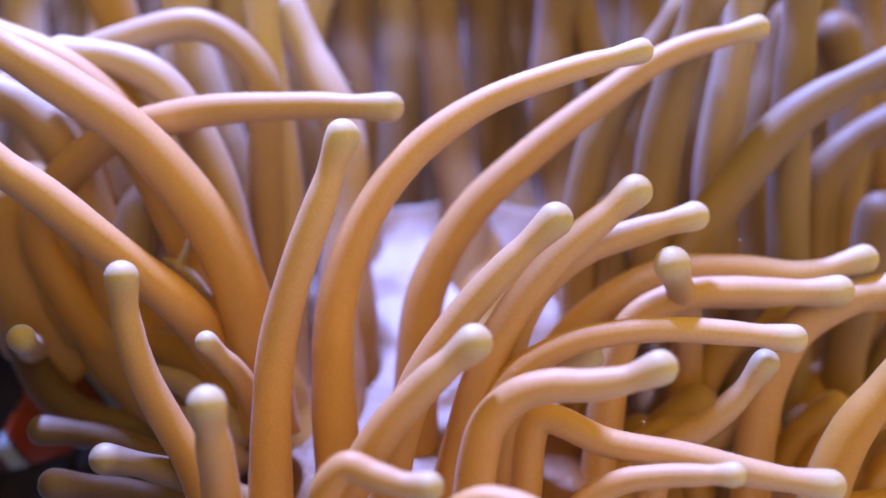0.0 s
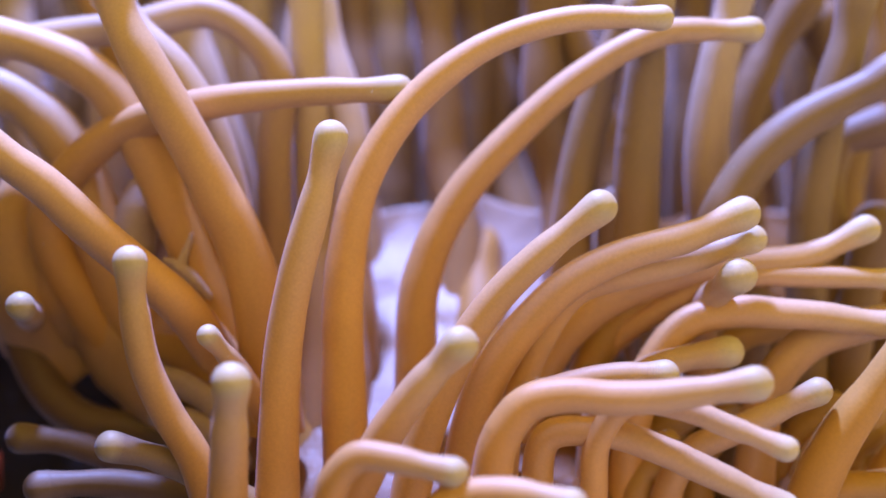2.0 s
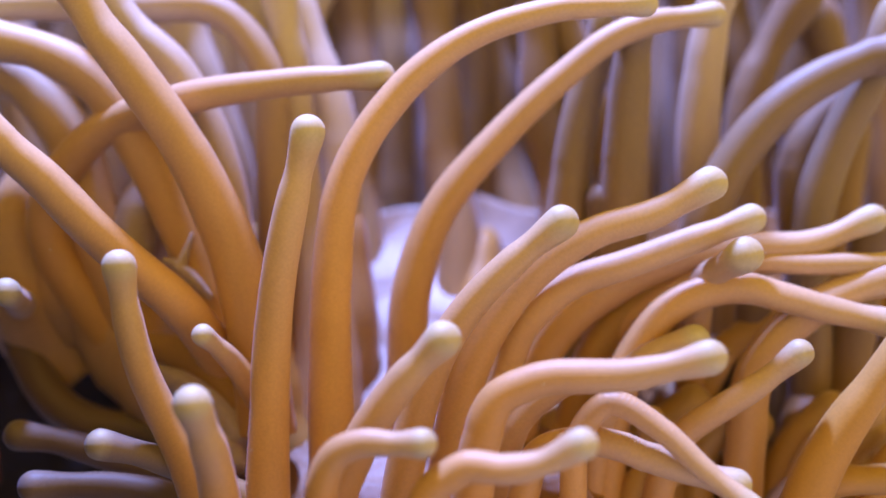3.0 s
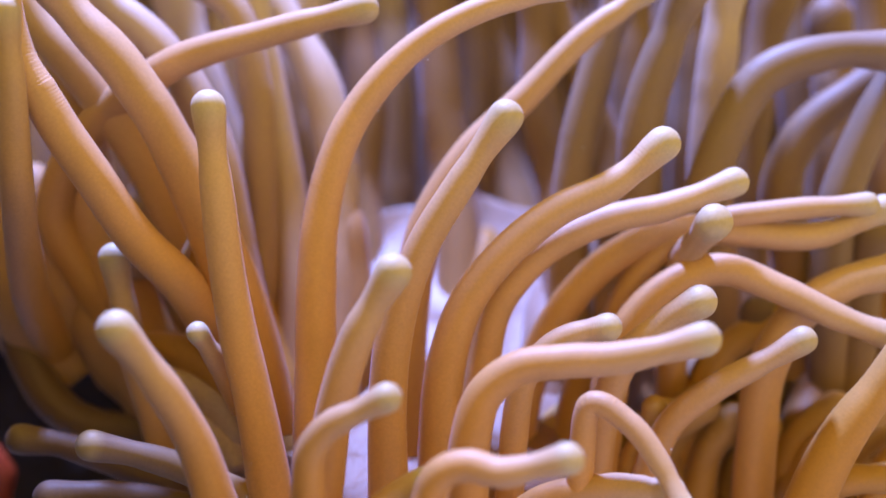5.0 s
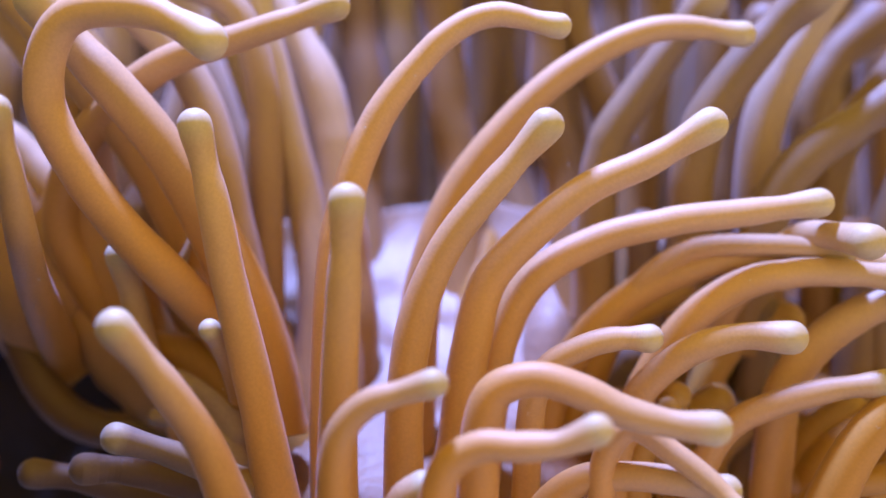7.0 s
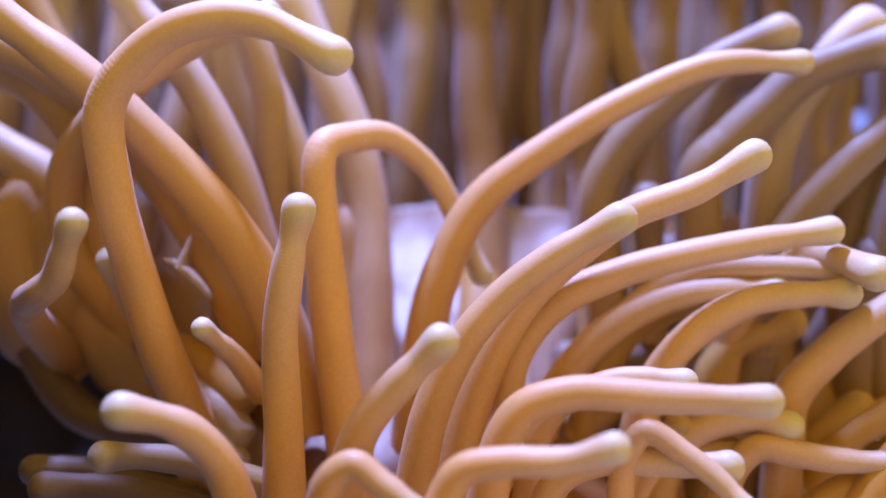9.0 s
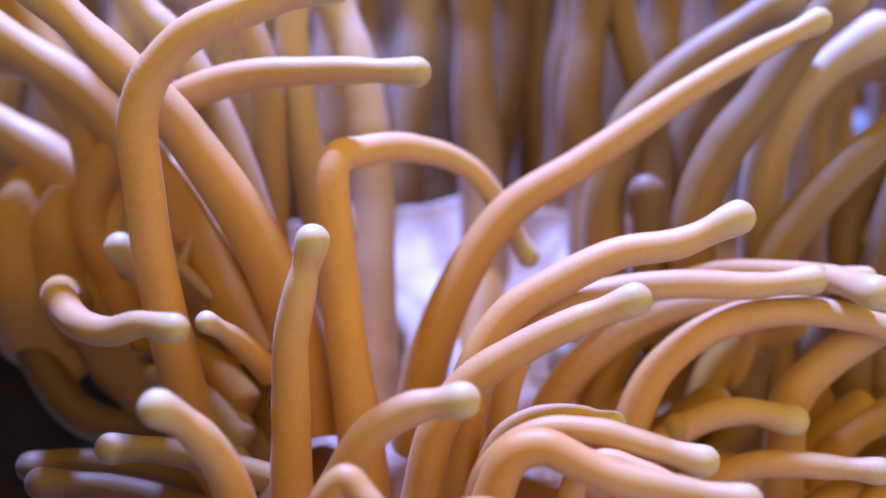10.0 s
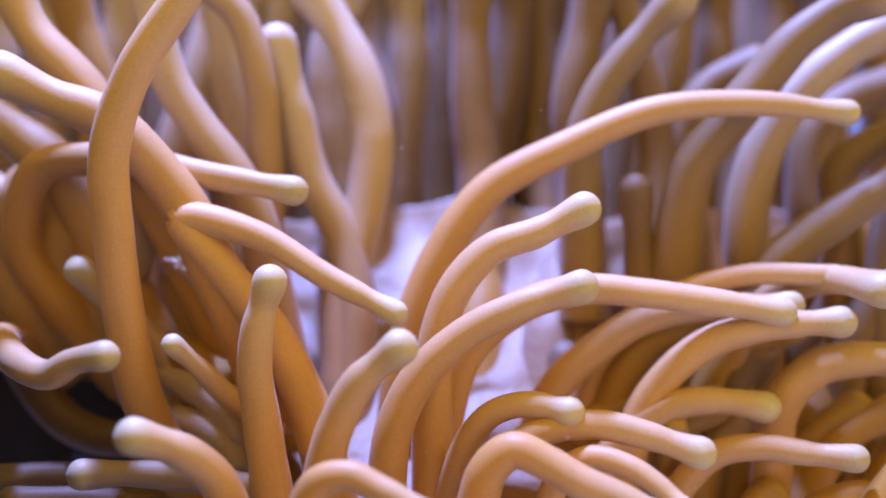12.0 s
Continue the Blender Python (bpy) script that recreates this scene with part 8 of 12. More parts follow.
    sway("H", [
        (0, 59.1, 288.0, -70.0, 58.9, 287.0, -58.6, 58.4, 285.0, -47.3, 58.0, 282.0, -35.8, 57.5, 277.0, -24.5, 54.9, 266.0, -13.3, 48.5, 248.0, -3.2),
        (0.8, 56.3, 288.0, -70.0, 56.0, 287.0, -59.0, 55.2, 285.0, -47.8, 54.5, 282.0, -36.7, 54.4, 277.0, -25.7, 56.1, 266.0, -15.5, 55.9, 248.0, -5.9),
        (1.6, 61.9, 288.0, -70.0, 61.5, 287.0, -58.5, 60.9, 285.0, -47.2, 60.3, 282.0, -35.6, 59.5, 277.0, -24.3, 58.9, 266.0, -13.2, 61.4, 248.0, -6.1),
        (2.5, 63.3, 288.0, -70.0, 62.9, 287.0, -58.1, 62.3, 285.0, -46.3, 61.6, 282.0, -34.4, 61.0, 277.0, -22.6, 60.4, 266.0, -11.3, 63.5, 248.0, -3.7),
        (3.6, 57.7, 288.0, -70.0, 57.4, 287.0, -56.3, 56.6, 285.0, -42.6, 56.0, 282.0, -29.0, 56.0, 277.0, -15.6, 57.5, 266.0, -3.3, 63.1, 248.0, 1.9),
        (5.3, 56.3, 288.0, -70.0, 56.1, 287.0, -56.2, 55.4, 285.0, -42.4, 54.8, 282.0, -28.7, 54.5, 277.0, -13.2, 54.9, 266.0, -1.2, 57.1, 248.0, 5.9),
        (6.3, 61.9, 288.0, -70.0, 61.4, 287.0, -54.0, 60.7, 285.0, -38.1, 60.2, 282.0, -22.4, 61.9, 277.0, -7.2, 67.7, 266.0, 4.8, 76.3, 248.0, 4.9),
        (7.2, 68.8, 288.0, -70.0, 67.8, 287.0, -53.1, 66.3, 285.0, -36.3, 66.4, 282.0, -19.7, 74.4, 277.0, -6.7, 84.2, 266.0, 2.0, 92.2, 248.0, 0.5),
        (8.8, 71.6, 288.0, -70.0, 70.7, 287.0, -53.8, 69.2, 285.0, -37.7, 68.8, 282.0, -21.7, 75.3, 277.0, -8.7, 84.6, 266.0, -0.7, 91.9, 248.0, -4.1),
        (9.5, 71.6, 288.0, -70.0, 70.7, 287.0, -54.3, 69.2, 285.0, -38.5, 69.1, 282.0, -22.8, 76.2, 277.0, -10.7, 85.9, 266.0, -4.4, 92.8, 248.0, -8.2),
        (10.2, 75.8, 288.0, -70.0, 74.9, 287.0, -55.3, 73.4, 285.0, -40.7, 72.3, 282.0, -26.2, 76.4, 277.0, -13.5, 85.4, 266.0, -7.1, 91.6, 248.0, -9.4),
        (11.3, 75.8, 288.0, -70.0, 74.8, 287.0, -54.9, 73.3, 285.0, -40.0, 72.5, 282.0, -25.0, 79.6, 277.0, -14.5, 87.5, 266.0, -6.5, 94.0, 248.0, -8.2),
        (12, 74.4, 288.0, -70.0, 73.4, 287.0, -54.7, 71.9, 285.0, -39.4, 70.9, 282.0, -24.2, 76.5, 277.0, -12.2, 86.5, 266.0, -6.9, 93.4, 248.0, -8.8),
    ])
    sway("J", [
        (0, 35.0, 269.3, -64.1, 35.8, 267.8, -51.6, 36.7, 266.2, -39.4, 38.5, 264.7, -27.3, 43.0, 263.2, -16.3, 52.9, 261.6, -10.7, 64.4, 260.1, -9.3, 75.7, 258.6, -9.5, 86.8, 257.0, -9.2),
        (0.8, 40.2, 269.3, -64.1, 40.8, 267.8, -51.7, 41.5, 266.2, -39.6, 43.9, 264.7, -27.8, 50.6, 263.2, -18.3, 60.8, 261.6, -13.6, 72.1, 260.1, -12.9, 83.2, 258.6, -13.0, 94.2, 257.0, -12.9),
        (1.6, 41.4, 269.3, -64.1, 42.3, 267.8, -51.3, 43.4, 266.2, -38.8, 46.4, 264.7, -26.7, 53.9, 263.2, -17.2, 65.3, 261.6, -14.5, 76.9, 260.1, -14.5, 88.4, 258.6, -15.1, 99.9, 257.0, -15.7),
        (2.5, 38.7, 269.3, -64.1, 39.8, 267.8, -51.0, 41.2, 266.2, -38.0, 46.1, 264.7, -26.3, 53.3, 263.2, -16.2, 64.7, 261.6, -11.9, 76.6, 260.1, -13.6, 88.3, 258.6, -15.7, 99.9, 257.0, -17.9),
        (3.6, 35.0, 269.3, -64.1, 36.0, 267.8, -49.6, 37.2, 266.2, -35.3, 40.3, 264.7, -21.5, 48.8, 263.2, -10.8, 61.3, 261.6, -5.9, 74.6, 260.1, -7.7, 87.2, 258.6, -11.5, 99.9, 257.0, -14.8),
        (5.3, 35.0, 269.3, -64.1, 36.1, 267.8, -49.2, 37.4, 266.2, -34.4, 40.4, 264.7, -20.1, 49.5, 263.2, -9.2, 62.0, 261.6, -4.5, 75.0, 260.1, -9.2, 87.2, 258.6, -15.4, 99.9, 257.0, -20.3),
        (6.3, 40.1, 269.3, -64.1, 41.2, 267.8, -50.2, 42.5, 266.2, -36.5, 45.3, 264.7, -23.4, 52.6, 263.2, -12.4, 64.1, 261.6, -6.4, 76.8, 260.1, -6.1, 88.8, 258.6, -9.8, 101.1, 257.0, -12.2),
        (7.2, 41.3, 269.3, -64.1, 42.2, 267.8, -51.1, 43.7, 266.2, -38.5, 48.6, 264.7, -26.9, 55.9, 263.2, -16.9, 65.5, 261.6, -9.6, 76.6, 260.1, -5.5, 88.3, 258.6, -5.0, 99.9, 257.0, -6.1),
        (8.8, 42.5, 269.3, -64.1, 43.4, 267.8, -53.3, 44.3, 266.2, -42.7, 46.5, 264.7, -32.5, 51.5, 263.2, -23.7, 58.9, 261.6, -16.8, 67.3, 260.1, -11.6, 76.7, 258.6, -9.6, 86.2, 257.0, -8.8),
        (9.5, 39.5, 269.3, -64.1, 41.3, 267.8, -51.5, 43.6, 266.2, -39.4, 48.2, 264.7, -28.2, 56.3, 263.2, -19.4, 66.0, 261.6, -12.8, 77.4, 260.1, -11.1, 88.7, 258.6, -11.9, 99.9, 257.0, -13.5),
        (10.2, 37.8, 269.3, -64.0, 40.2, 267.8, -51.5, 42.8, 266.2, -39.4, 47.8, 264.7, -28.3, 56.7, 263.2, -20.3, 67.7, 261.6, -16.3, 79.3, 260.1, -15.0, 90.5, 258.6, -15.7, 101.1, 257.0, -19.7),
        (11.3, 37.8, 269.3, -64.0, 39.6, 267.8, -53.6, 41.9, 266.2, -43.4, 46.0, 264.7, -34.0, 52.4, 263.2, -26.2, 60.5, 261.6, -20.5, 69.4, 260.1, -16.8, 78.8, 258.6, -15.5, 88.1, 257.0, -13.9),
        (12, 39.1, 269.3, -64.0, 40.9, 267.8, -53.8, 43.0, 266.2, -43.8, 46.4, 264.7, -34.3, 52.3, 263.2, -26.4, 60.1, 261.6, -20.6, 69.1, 260.1, -17.7, 78.3, 258.6, -16.5, 87.4, 257.0, -16.0),
    ])
    sway("V", [
        (0, 6.4, 256.1, -63.3, 7.6, 254.6, -50.5, 9.1, 253.2, -37.8, 15.5, 251.7, -27.2, 25.9, 250.3, -20.6, 37.7, 248.8, -17.7, 49.7, 247.3, -17.0, 61.5, 245.9, -17.7, 73.1, 244.4, -18.7),
        (0.8, 7.7, 256.1, -63.3, 8.6, 254.6, -50.9, 10.0, 253.2, -38.7, 16.3, 251.7, -28.7, 26.5, 250.3, -22.7, 37.8, 248.8, -19.7, 49.3, 247.3, -19.2, 60.4, 245.9, -21.6, 71.4, 244.4, -24.1),
        (1.6, 10.3, 256.1, -63.4, 10.9, 254.6, -54.5, 11.2, 253.2, -45.7, 11.9, 251.7, -37.1, 15.8, 250.3, -29.7, 23.8, 248.8, -27.4, 31.8, 247.3, -25.8, 39.9, 245.9, -25.3, 47.8, 244.4, -25.6),
        (2.5, 13.7, 256.1, -63.3, 14.5, 254.6, -55.6, 15.0, 253.2, -47.8, 16.1, 251.7, -40.3, 19.7, 250.3, -33.7, 25.9, 248.8, -29.9, 32.7, 247.3, -27.5, 39.7, 245.9, -26.6, 46.7, 244.4, -26.4),
        (3.6, 8.5, 256.1, -63.3, 9.5, 254.6, -56.5, 10.4, 253.2, -49.7, 11.5, 251.7, -43.0, 13.7, 250.3, -36.7, 17.3, 248.8, -31.2, 21.9, 247.3, -26.8, 27.6, 245.9, -24.6, 33.7, 244.4, -25.8),
        (5.3, 14.2, 256.1, -63.4, 14.6, 254.6, -55.8, 15.1, 253.2, -48.1, 15.5, 251.7, -40.6, 16.1, 250.3, -33.3, 17.6, 248.8, -26.1, 22.0, 247.3, -20.6, 28.2, 245.9, -17.4, 34.9, 244.4, -15.5),
        (6.3, 14.1, 256.1, -63.4, 14.6, 254.6, -55.0, 15.1, 253.2, -46.8, 15.7, 251.7, -38.6, 17.0, 250.3, -30.6, 21.2, 248.8, -24.1, 27.8, 247.3, -20.0, 35.1, 245.9, -17.7, 42.5, 244.4, -16.4),
        (7.2, 17.8, 256.1, -63.4, 18.3, 254.6, -55.4, 18.5, 253.2, -47.5, 18.9, 251.7, -39.8, 19.8, 250.3, -32.1, 22.8, 248.8, -25.2, 29.1, 247.3, -21.4, 36.0, 245.9, -19.3, 43.2, 244.4, -19.3),
        (8.8, 17.4, 256.1, -63.3, 18.1, 254.6, -55.4, 18.8, 253.2, -47.5, 20.0, 251.7, -39.8, 23.6, 250.3, -33.2, 29.8, 248.8, -29.1, 36.6, 247.3, -26.3, 43.7, 245.9, -25.6, 50.7, 244.4, -26.0),
        (9.5, 14.4, 256.1, -63.2, 15.5, 254.6, -56.4, 16.4, 253.2, -49.6, 18.0, 251.7, -43.0, 21.8, 250.3, -37.5, 27.3, 248.8, -33.9, 33.3, 247.3, -31.9, 39.4, 245.9, -32.0, 45.5, 244.4, -32.9),
        (10.2, 4.1, 256.1, -63.2, 5.4, 254.0, -57.0, 6.8, 252.1, -50.9, 8.3, 250.0, -44.9, 11.2, 248.1, -39.6, 15.9, 246.0, -36.4, 21.4, 243.9, -35.4, 26.9, 242.0, -35.7, 31.9, 239.9, -36.8),
        (12, -0.9, 256.1, -63.2, 0.6, 253.5, -56.7, 2.0, 250.9, -50.4, 3.7, 248.3, -44.4, 6.2, 245.8, -38.8, 10.0, 243.2, -34.3, 15.2, 240.6, -32.0, 20.4, 238.0, -31.8, 25.6, 235.4, -32.7),
    ])
    sway("K", [
        (0, 5.1, 231.8, -56.2, 6.0, 230.5, -48.6, 6.9, 229.1, -41.0, 8.9, 227.7, -33.8, 14.0, 226.3, -28.5, 20.8, 224.9, -26.3, 27.8, 223.6, -26.0, 34.7, 222.2, -24.8, 41.1, 220.8, -22.3),
        (0.8, 7.6, 231.8, -56.2, 8.8, 230.5, -47.8, 10.2, 229.1, -39.7, 13.6, 227.7, -32.3, 20.9, 226.3, -29.3, 28.6, 224.9, -28.6, 36.3, 223.6, -27.9, 43.8, 222.2, -26.5, 51.2, 220.8, -24.9),
        (1.6, 8.2, 231.8, -56.2, 9.6, 230.5, -46.8, 11.2, 229.1, -37.6, 16.9, 227.7, -30.7, 25.5, 226.3, -28.7, 34.3, 224.9, -28.7, 43.0, 223.6, -28.1, 51.3, 222.2, -26.6, 59.7, 220.8, -24.9),
        (2.5, 6.4, 231.8, -56.2, 8.0, 230.5, -46.9, 9.7, 229.1, -37.9, 13.8, 227.7, -29.9, 22.0, 226.3, -27.2, 30.6, 224.9, -27.7, 39.2, 223.6, -27.8, 47.7, 222.2, -27.0, 55.9, 220.8, -25.9),
        (3.6, 3.9, 231.8, -56.3, 4.4, 230.5, -47.1, 5.1, 229.1, -38.0, 7.7, 227.7, -29.4, 14.4, 226.3, -23.9, 22.5, 224.9, -21.3, 30.9, 223.6, -19.6, 38.8, 222.2, -16.7, 46.4, 220.8, -13.2),
        (5.3, 4.7, 231.8, -56.3, 5.0, 230.5, -46.7, 5.3, 229.1, -37.4, 7.9, 227.7, -28.4, 14.8, 226.3, -22.9, 23.6, 224.9, -21.7, 32.4, 223.6, -22.0, 41.1, 222.2, -21.2, 49.6, 220.8, -19.9),
        (6.3, 5.4, 231.8, -56.3, 5.4, 230.5, -47.5, 5.5, 229.1, -38.6, 7.0, 227.7, -30.2, 13.2, 226.3, -25.0, 21.3, 224.9, -26.5, 29.0, 223.6, -29.1, 36.6, 222.2, -31.4, 44.3, 220.8, -33.4),
        (7.2, 6.9, 231.8, -56.3, 7.2, 230.5, -46.5, 7.7, 229.1, -36.7, 10.8, 227.7, -27.7, 19.3, 226.3, -25.1, 28.2, 224.9, -27.3, 36.4, 223.6, -31.1, 45.1, 222.2, -33.1, 53.8, 220.8, -33.9),
        (8.8, 6.9, 231.8, -58.4, 8.7, 230.5, -48.5, 10.9, 229.1, -38.7, 15.6, 227.7, -30.4, 24.5, 226.3, -27.0, 33.9, 224.9, -26.7, 43.1, 223.6, -27.0, 52.3, 222.2, -27.0, 61.3, 220.8, -27.2),
        (9.5, 6.9, 231.8, -60.6, 8.6, 230.5, -51.1, 10.6, 229.1, -41.6, 15.5, 227.7, -33.7, 24.4, 226.3, -32.9, 33.0, 224.9, -35.3, 41.8, 223.6, -37.1, 50.5, 222.2, -37.9, 59.2, 220.8, -38.2),
        (10.2, 8.5, 231.8, -55.8, 10.3, 230.5, -48.1, 14.0, 229.1, -41.4, 21.0, 227.7, -39.8, 27.5, 226.3, -42.8, 34.2, 224.9, -45.2, 41.2, 223.6, -46.6, 48.1, 222.2, -47.7, 54.9, 220.8, -48.9),
        (11.3, 8.5, 231.8, -58.0, 9.8, 230.5, -52.3, 11.4, 229.1, -46.8, 15.4, 227.7, -43.1, 20.6, 226.3, -43.6, 25.3, 224.9, -45.6, 29.9, 223.6, -47.9, 34.4, 222.2, -50.0, 38.9, 220.8, -52.1),
        (12, 5.2, 231.8, -58.0, 6.6, 230.5, -50.7, 8.6, 229.1, -43.6, 13.6, 227.7, -39.1, 20.1, 226.3, -41.3, 25.9, 224.9, -44.5, 32.2, 223.6, -47.0, 38.3, 222.2, -49.5, 44.3, 220.8, -52.1),
    ])
    sway("U", [
        (0, -1.4, 217.2, -58.5, 0.1, 216.0, -53.1, 2.8, 214.8, -48.5, 7.4, 213.6, -46.1, 12.5, 211.8, -46.3, 17.2, 210.0, -47.5, 21.7, 208.3, -49.1),
        (0.8, -1.4, 217.2, -58.5, -0.1, 216.0, -53.0, 2.3, 214.8, -47.9, 7.2, 213.6, -45.7, 12.5, 211.8, -45.5, 17.3, 210.0, -46.9, 21.7, 208.3, -49.1),
        (1.6, -4.6, 217.2, -58.5, -2.4, 216.0, -53.6, 0.3, 214.8, -49.0, 4.5, 213.6, -46.0, 9.3, 211.8, -45.2, 13.9, 210.0, -46.5, 17.6, 208.3, -49.1),
        (2.5, -4.6, 217.2, -58.5, -3.1, 216.0, -50.4, 0.5, 214.8, -43.3, 7.9, 213.6, -41.4, 15.6, 211.8, -41.7, 23.1, 210.0, -40.9, 30.2, 208.3, -38.0),
        (3.6, -6.7, 217.2, -58.5, -6.2, 216.0, -51.5, -4.8, 214.8, -44.8, -0.7, 213.6, -39.4, 5.7, 211.8, -39.0, 11.9, 210.0, -37.1, 17.6, 208.3, -34.0),
        (5.3, -4.1, 217.2, -54.3, -2.8, 216.0, -47.5, -0.1, 214.8, -41.3, 5.6, 213.6, -39.4, 11.8, 211.8, -40.5, 18.1, 210.0, -39.2, 24.2, 208.3, -37.6),
        (6.3, -4.1, 217.2, -54.3, -3.0, 216.0, -46.1, 0.4, 214.8, -38.9, 7.7, 213.6, -37.6, 15.4, 211.8, -38.7, 23.0, 210.0, -38.5, 30.2, 208.3, -36.6),
        (7.2, -2.0, 217.2, -54.3, -1.0, 216.0, -46.8, 1.3, 214.8, -39.8, 6.9, 213.6, -35.9, 14.0, 211.8, -35.5, 20.9, 210.0, -34.5, 27.2, 208.3, -31.7),
        (8.8, -1.4, 217.2, -54.3, -0.2, 216.0, -46.8, 3.5, 214.8, -40.3, 10.2, 213.6, -38.4, 17.4, 211.8, -37.5, 24.2, 210.0, -36.0, 30.7, 208.3, -33.6),
        (9.5, -2.5, 217.2, -58.5, -1.0, 216.0, -51.0, 2.4, 214.8, -44.3, 9.1, 213.6, -42.6, 16.0, 211.8, -44.2, 22.8, 210.0, -45.6, 29.7, 208.3, -45.0),
        (10.2, -2.5, 217.2, -60.6, -1.0, 216.0, -55.1, 2.1, 214.8, -50.6, 7.4, 213.6, -49.4, 12.5, 211.8, -50.4, 17.2, 210.0, -52.1, 21.7, 208.3, -54.1),
        (12, -2.5, 217.2, -60.6, -1.0, 216.0, -55.1, 2.1, 214.8, -50.6, 7.4, 213.6, -49.4, 12.5, 211.8, -50.4, 17.2, 210.0, -52.1, 21.7, 208.3, -54.1),
    ])
    sway("W", [
        (0, 16.2, 243.8, -66.2, 17.0, 241.9, -50.2, 19.9, 240.0, -35.0, 33.6, 238.1, -39.4, 48.4, 236.2, -41.8, 62.6, 234.4, -45.0, 76.8, 232.5, -47.0),
        (0.8, 18.5, 243.8, -66.2, 19.3, 241.9, -50.3, 22.2, 240.0, -35.1, 36.1, 238.1, -38.3, 49.9, 236.2, -43.4, 64.0, 234.4, -46.8, 78.0, 232.5, -49.7),
        (1.6, 18.3, 243.8, -66.2, 19.2, 241.9, -52.2, 21.3, 240.0, -38.7, 33.1, 238.1, -38.1, 45.5, 236.2, -41.7, 57.5, 234.4, -45.6, 69.0, 232.5, -50.3),
        (2.5, 18.3, 243.8, -66.2, 19.2, 241.9, -52.4, 21.2, 240.0, -38.8, 32.9, 238.1, -36.6, 44.9, 236.2, -40.8, 55.9, 234.4, -46.8, 66.8, 232.5, -52.5),
        (3.6, 6.5, 243.8, -65.1, 11.4, 241.9, -57.6, 16.3, 240.0, -50.4, 22.3, 238.1, -44.4, 29.8, 236.2, -41.0, 37.6, 234.4, -39.5, 45.5, 232.5, -38.6),
        (5.3, 13.6, 243.8, -58.7, 18.2, 241.9, -54.1, 23.4, 240.0, -50.6, 29.3, 238.1, -49.2, 35.2, 236.2, -48.9, 40.9, 234.4, -49.0, 46.6, 232.5, -49.2),
        (7.2, 18.3, 243.8, -58.7, 22.4, 241.9, -51.7, 28.3, 240.0, -47.0, 35.6, 238.1, -45.5, 42.9, 236.2, -45.2, 49.9, 234.4, -46.0, 56.7, 232.5, -47.5),
        (8.8, 16.3, 243.8, -65.3, 20.7, 241.9, -57.2, 25.2, 240.0, -49.4, 32.2, 238.1, -44.4, 40.4, 236.2, -42.7, 48.7, 234.4, -42.0, 56.7, 232.5, -40.8),
        (9.5, 10.7, 243.8, -66.1, 12.5, 241.9, -54.3, 16.2, 240.0, -43.5, 26.6, 238.1, -39.9, 37.3, 236.2, -41.2, 47.2, 234.4, -45.2, 55.6, 232.5, -51.4),
        (10.2, 3.4, 243.8, -66.1, 5.8, 241.9, -54.3, 9.9, 240.0, -43.5, 19.0, 238.1, -36.8, 30.0, 236.2, -36.2, 40.6, 234.4, -38.1, 51.1, 232.5, -39.9),
        (11.3, 5.8, 243.8, -66.1, 7.8, 241.9, -54.7, 11.8, 240.0, -44.2, 21.5, 238.1, -39.5, 32.0, 236.2, -39.2, 42.2, 234.4, -40.9, 50.6, 232.5, -46.7),
        (12, 6.0, 243.8, -66.1, 7.8, 241.9, -54.5, 11.2, 240.0, -43.7, 20.2, 238.1, -37.2, 30.8, 236.2, -35.4, 41.2, 234.4, -37.4, 51.1, 232.5, -40.5),
    ])
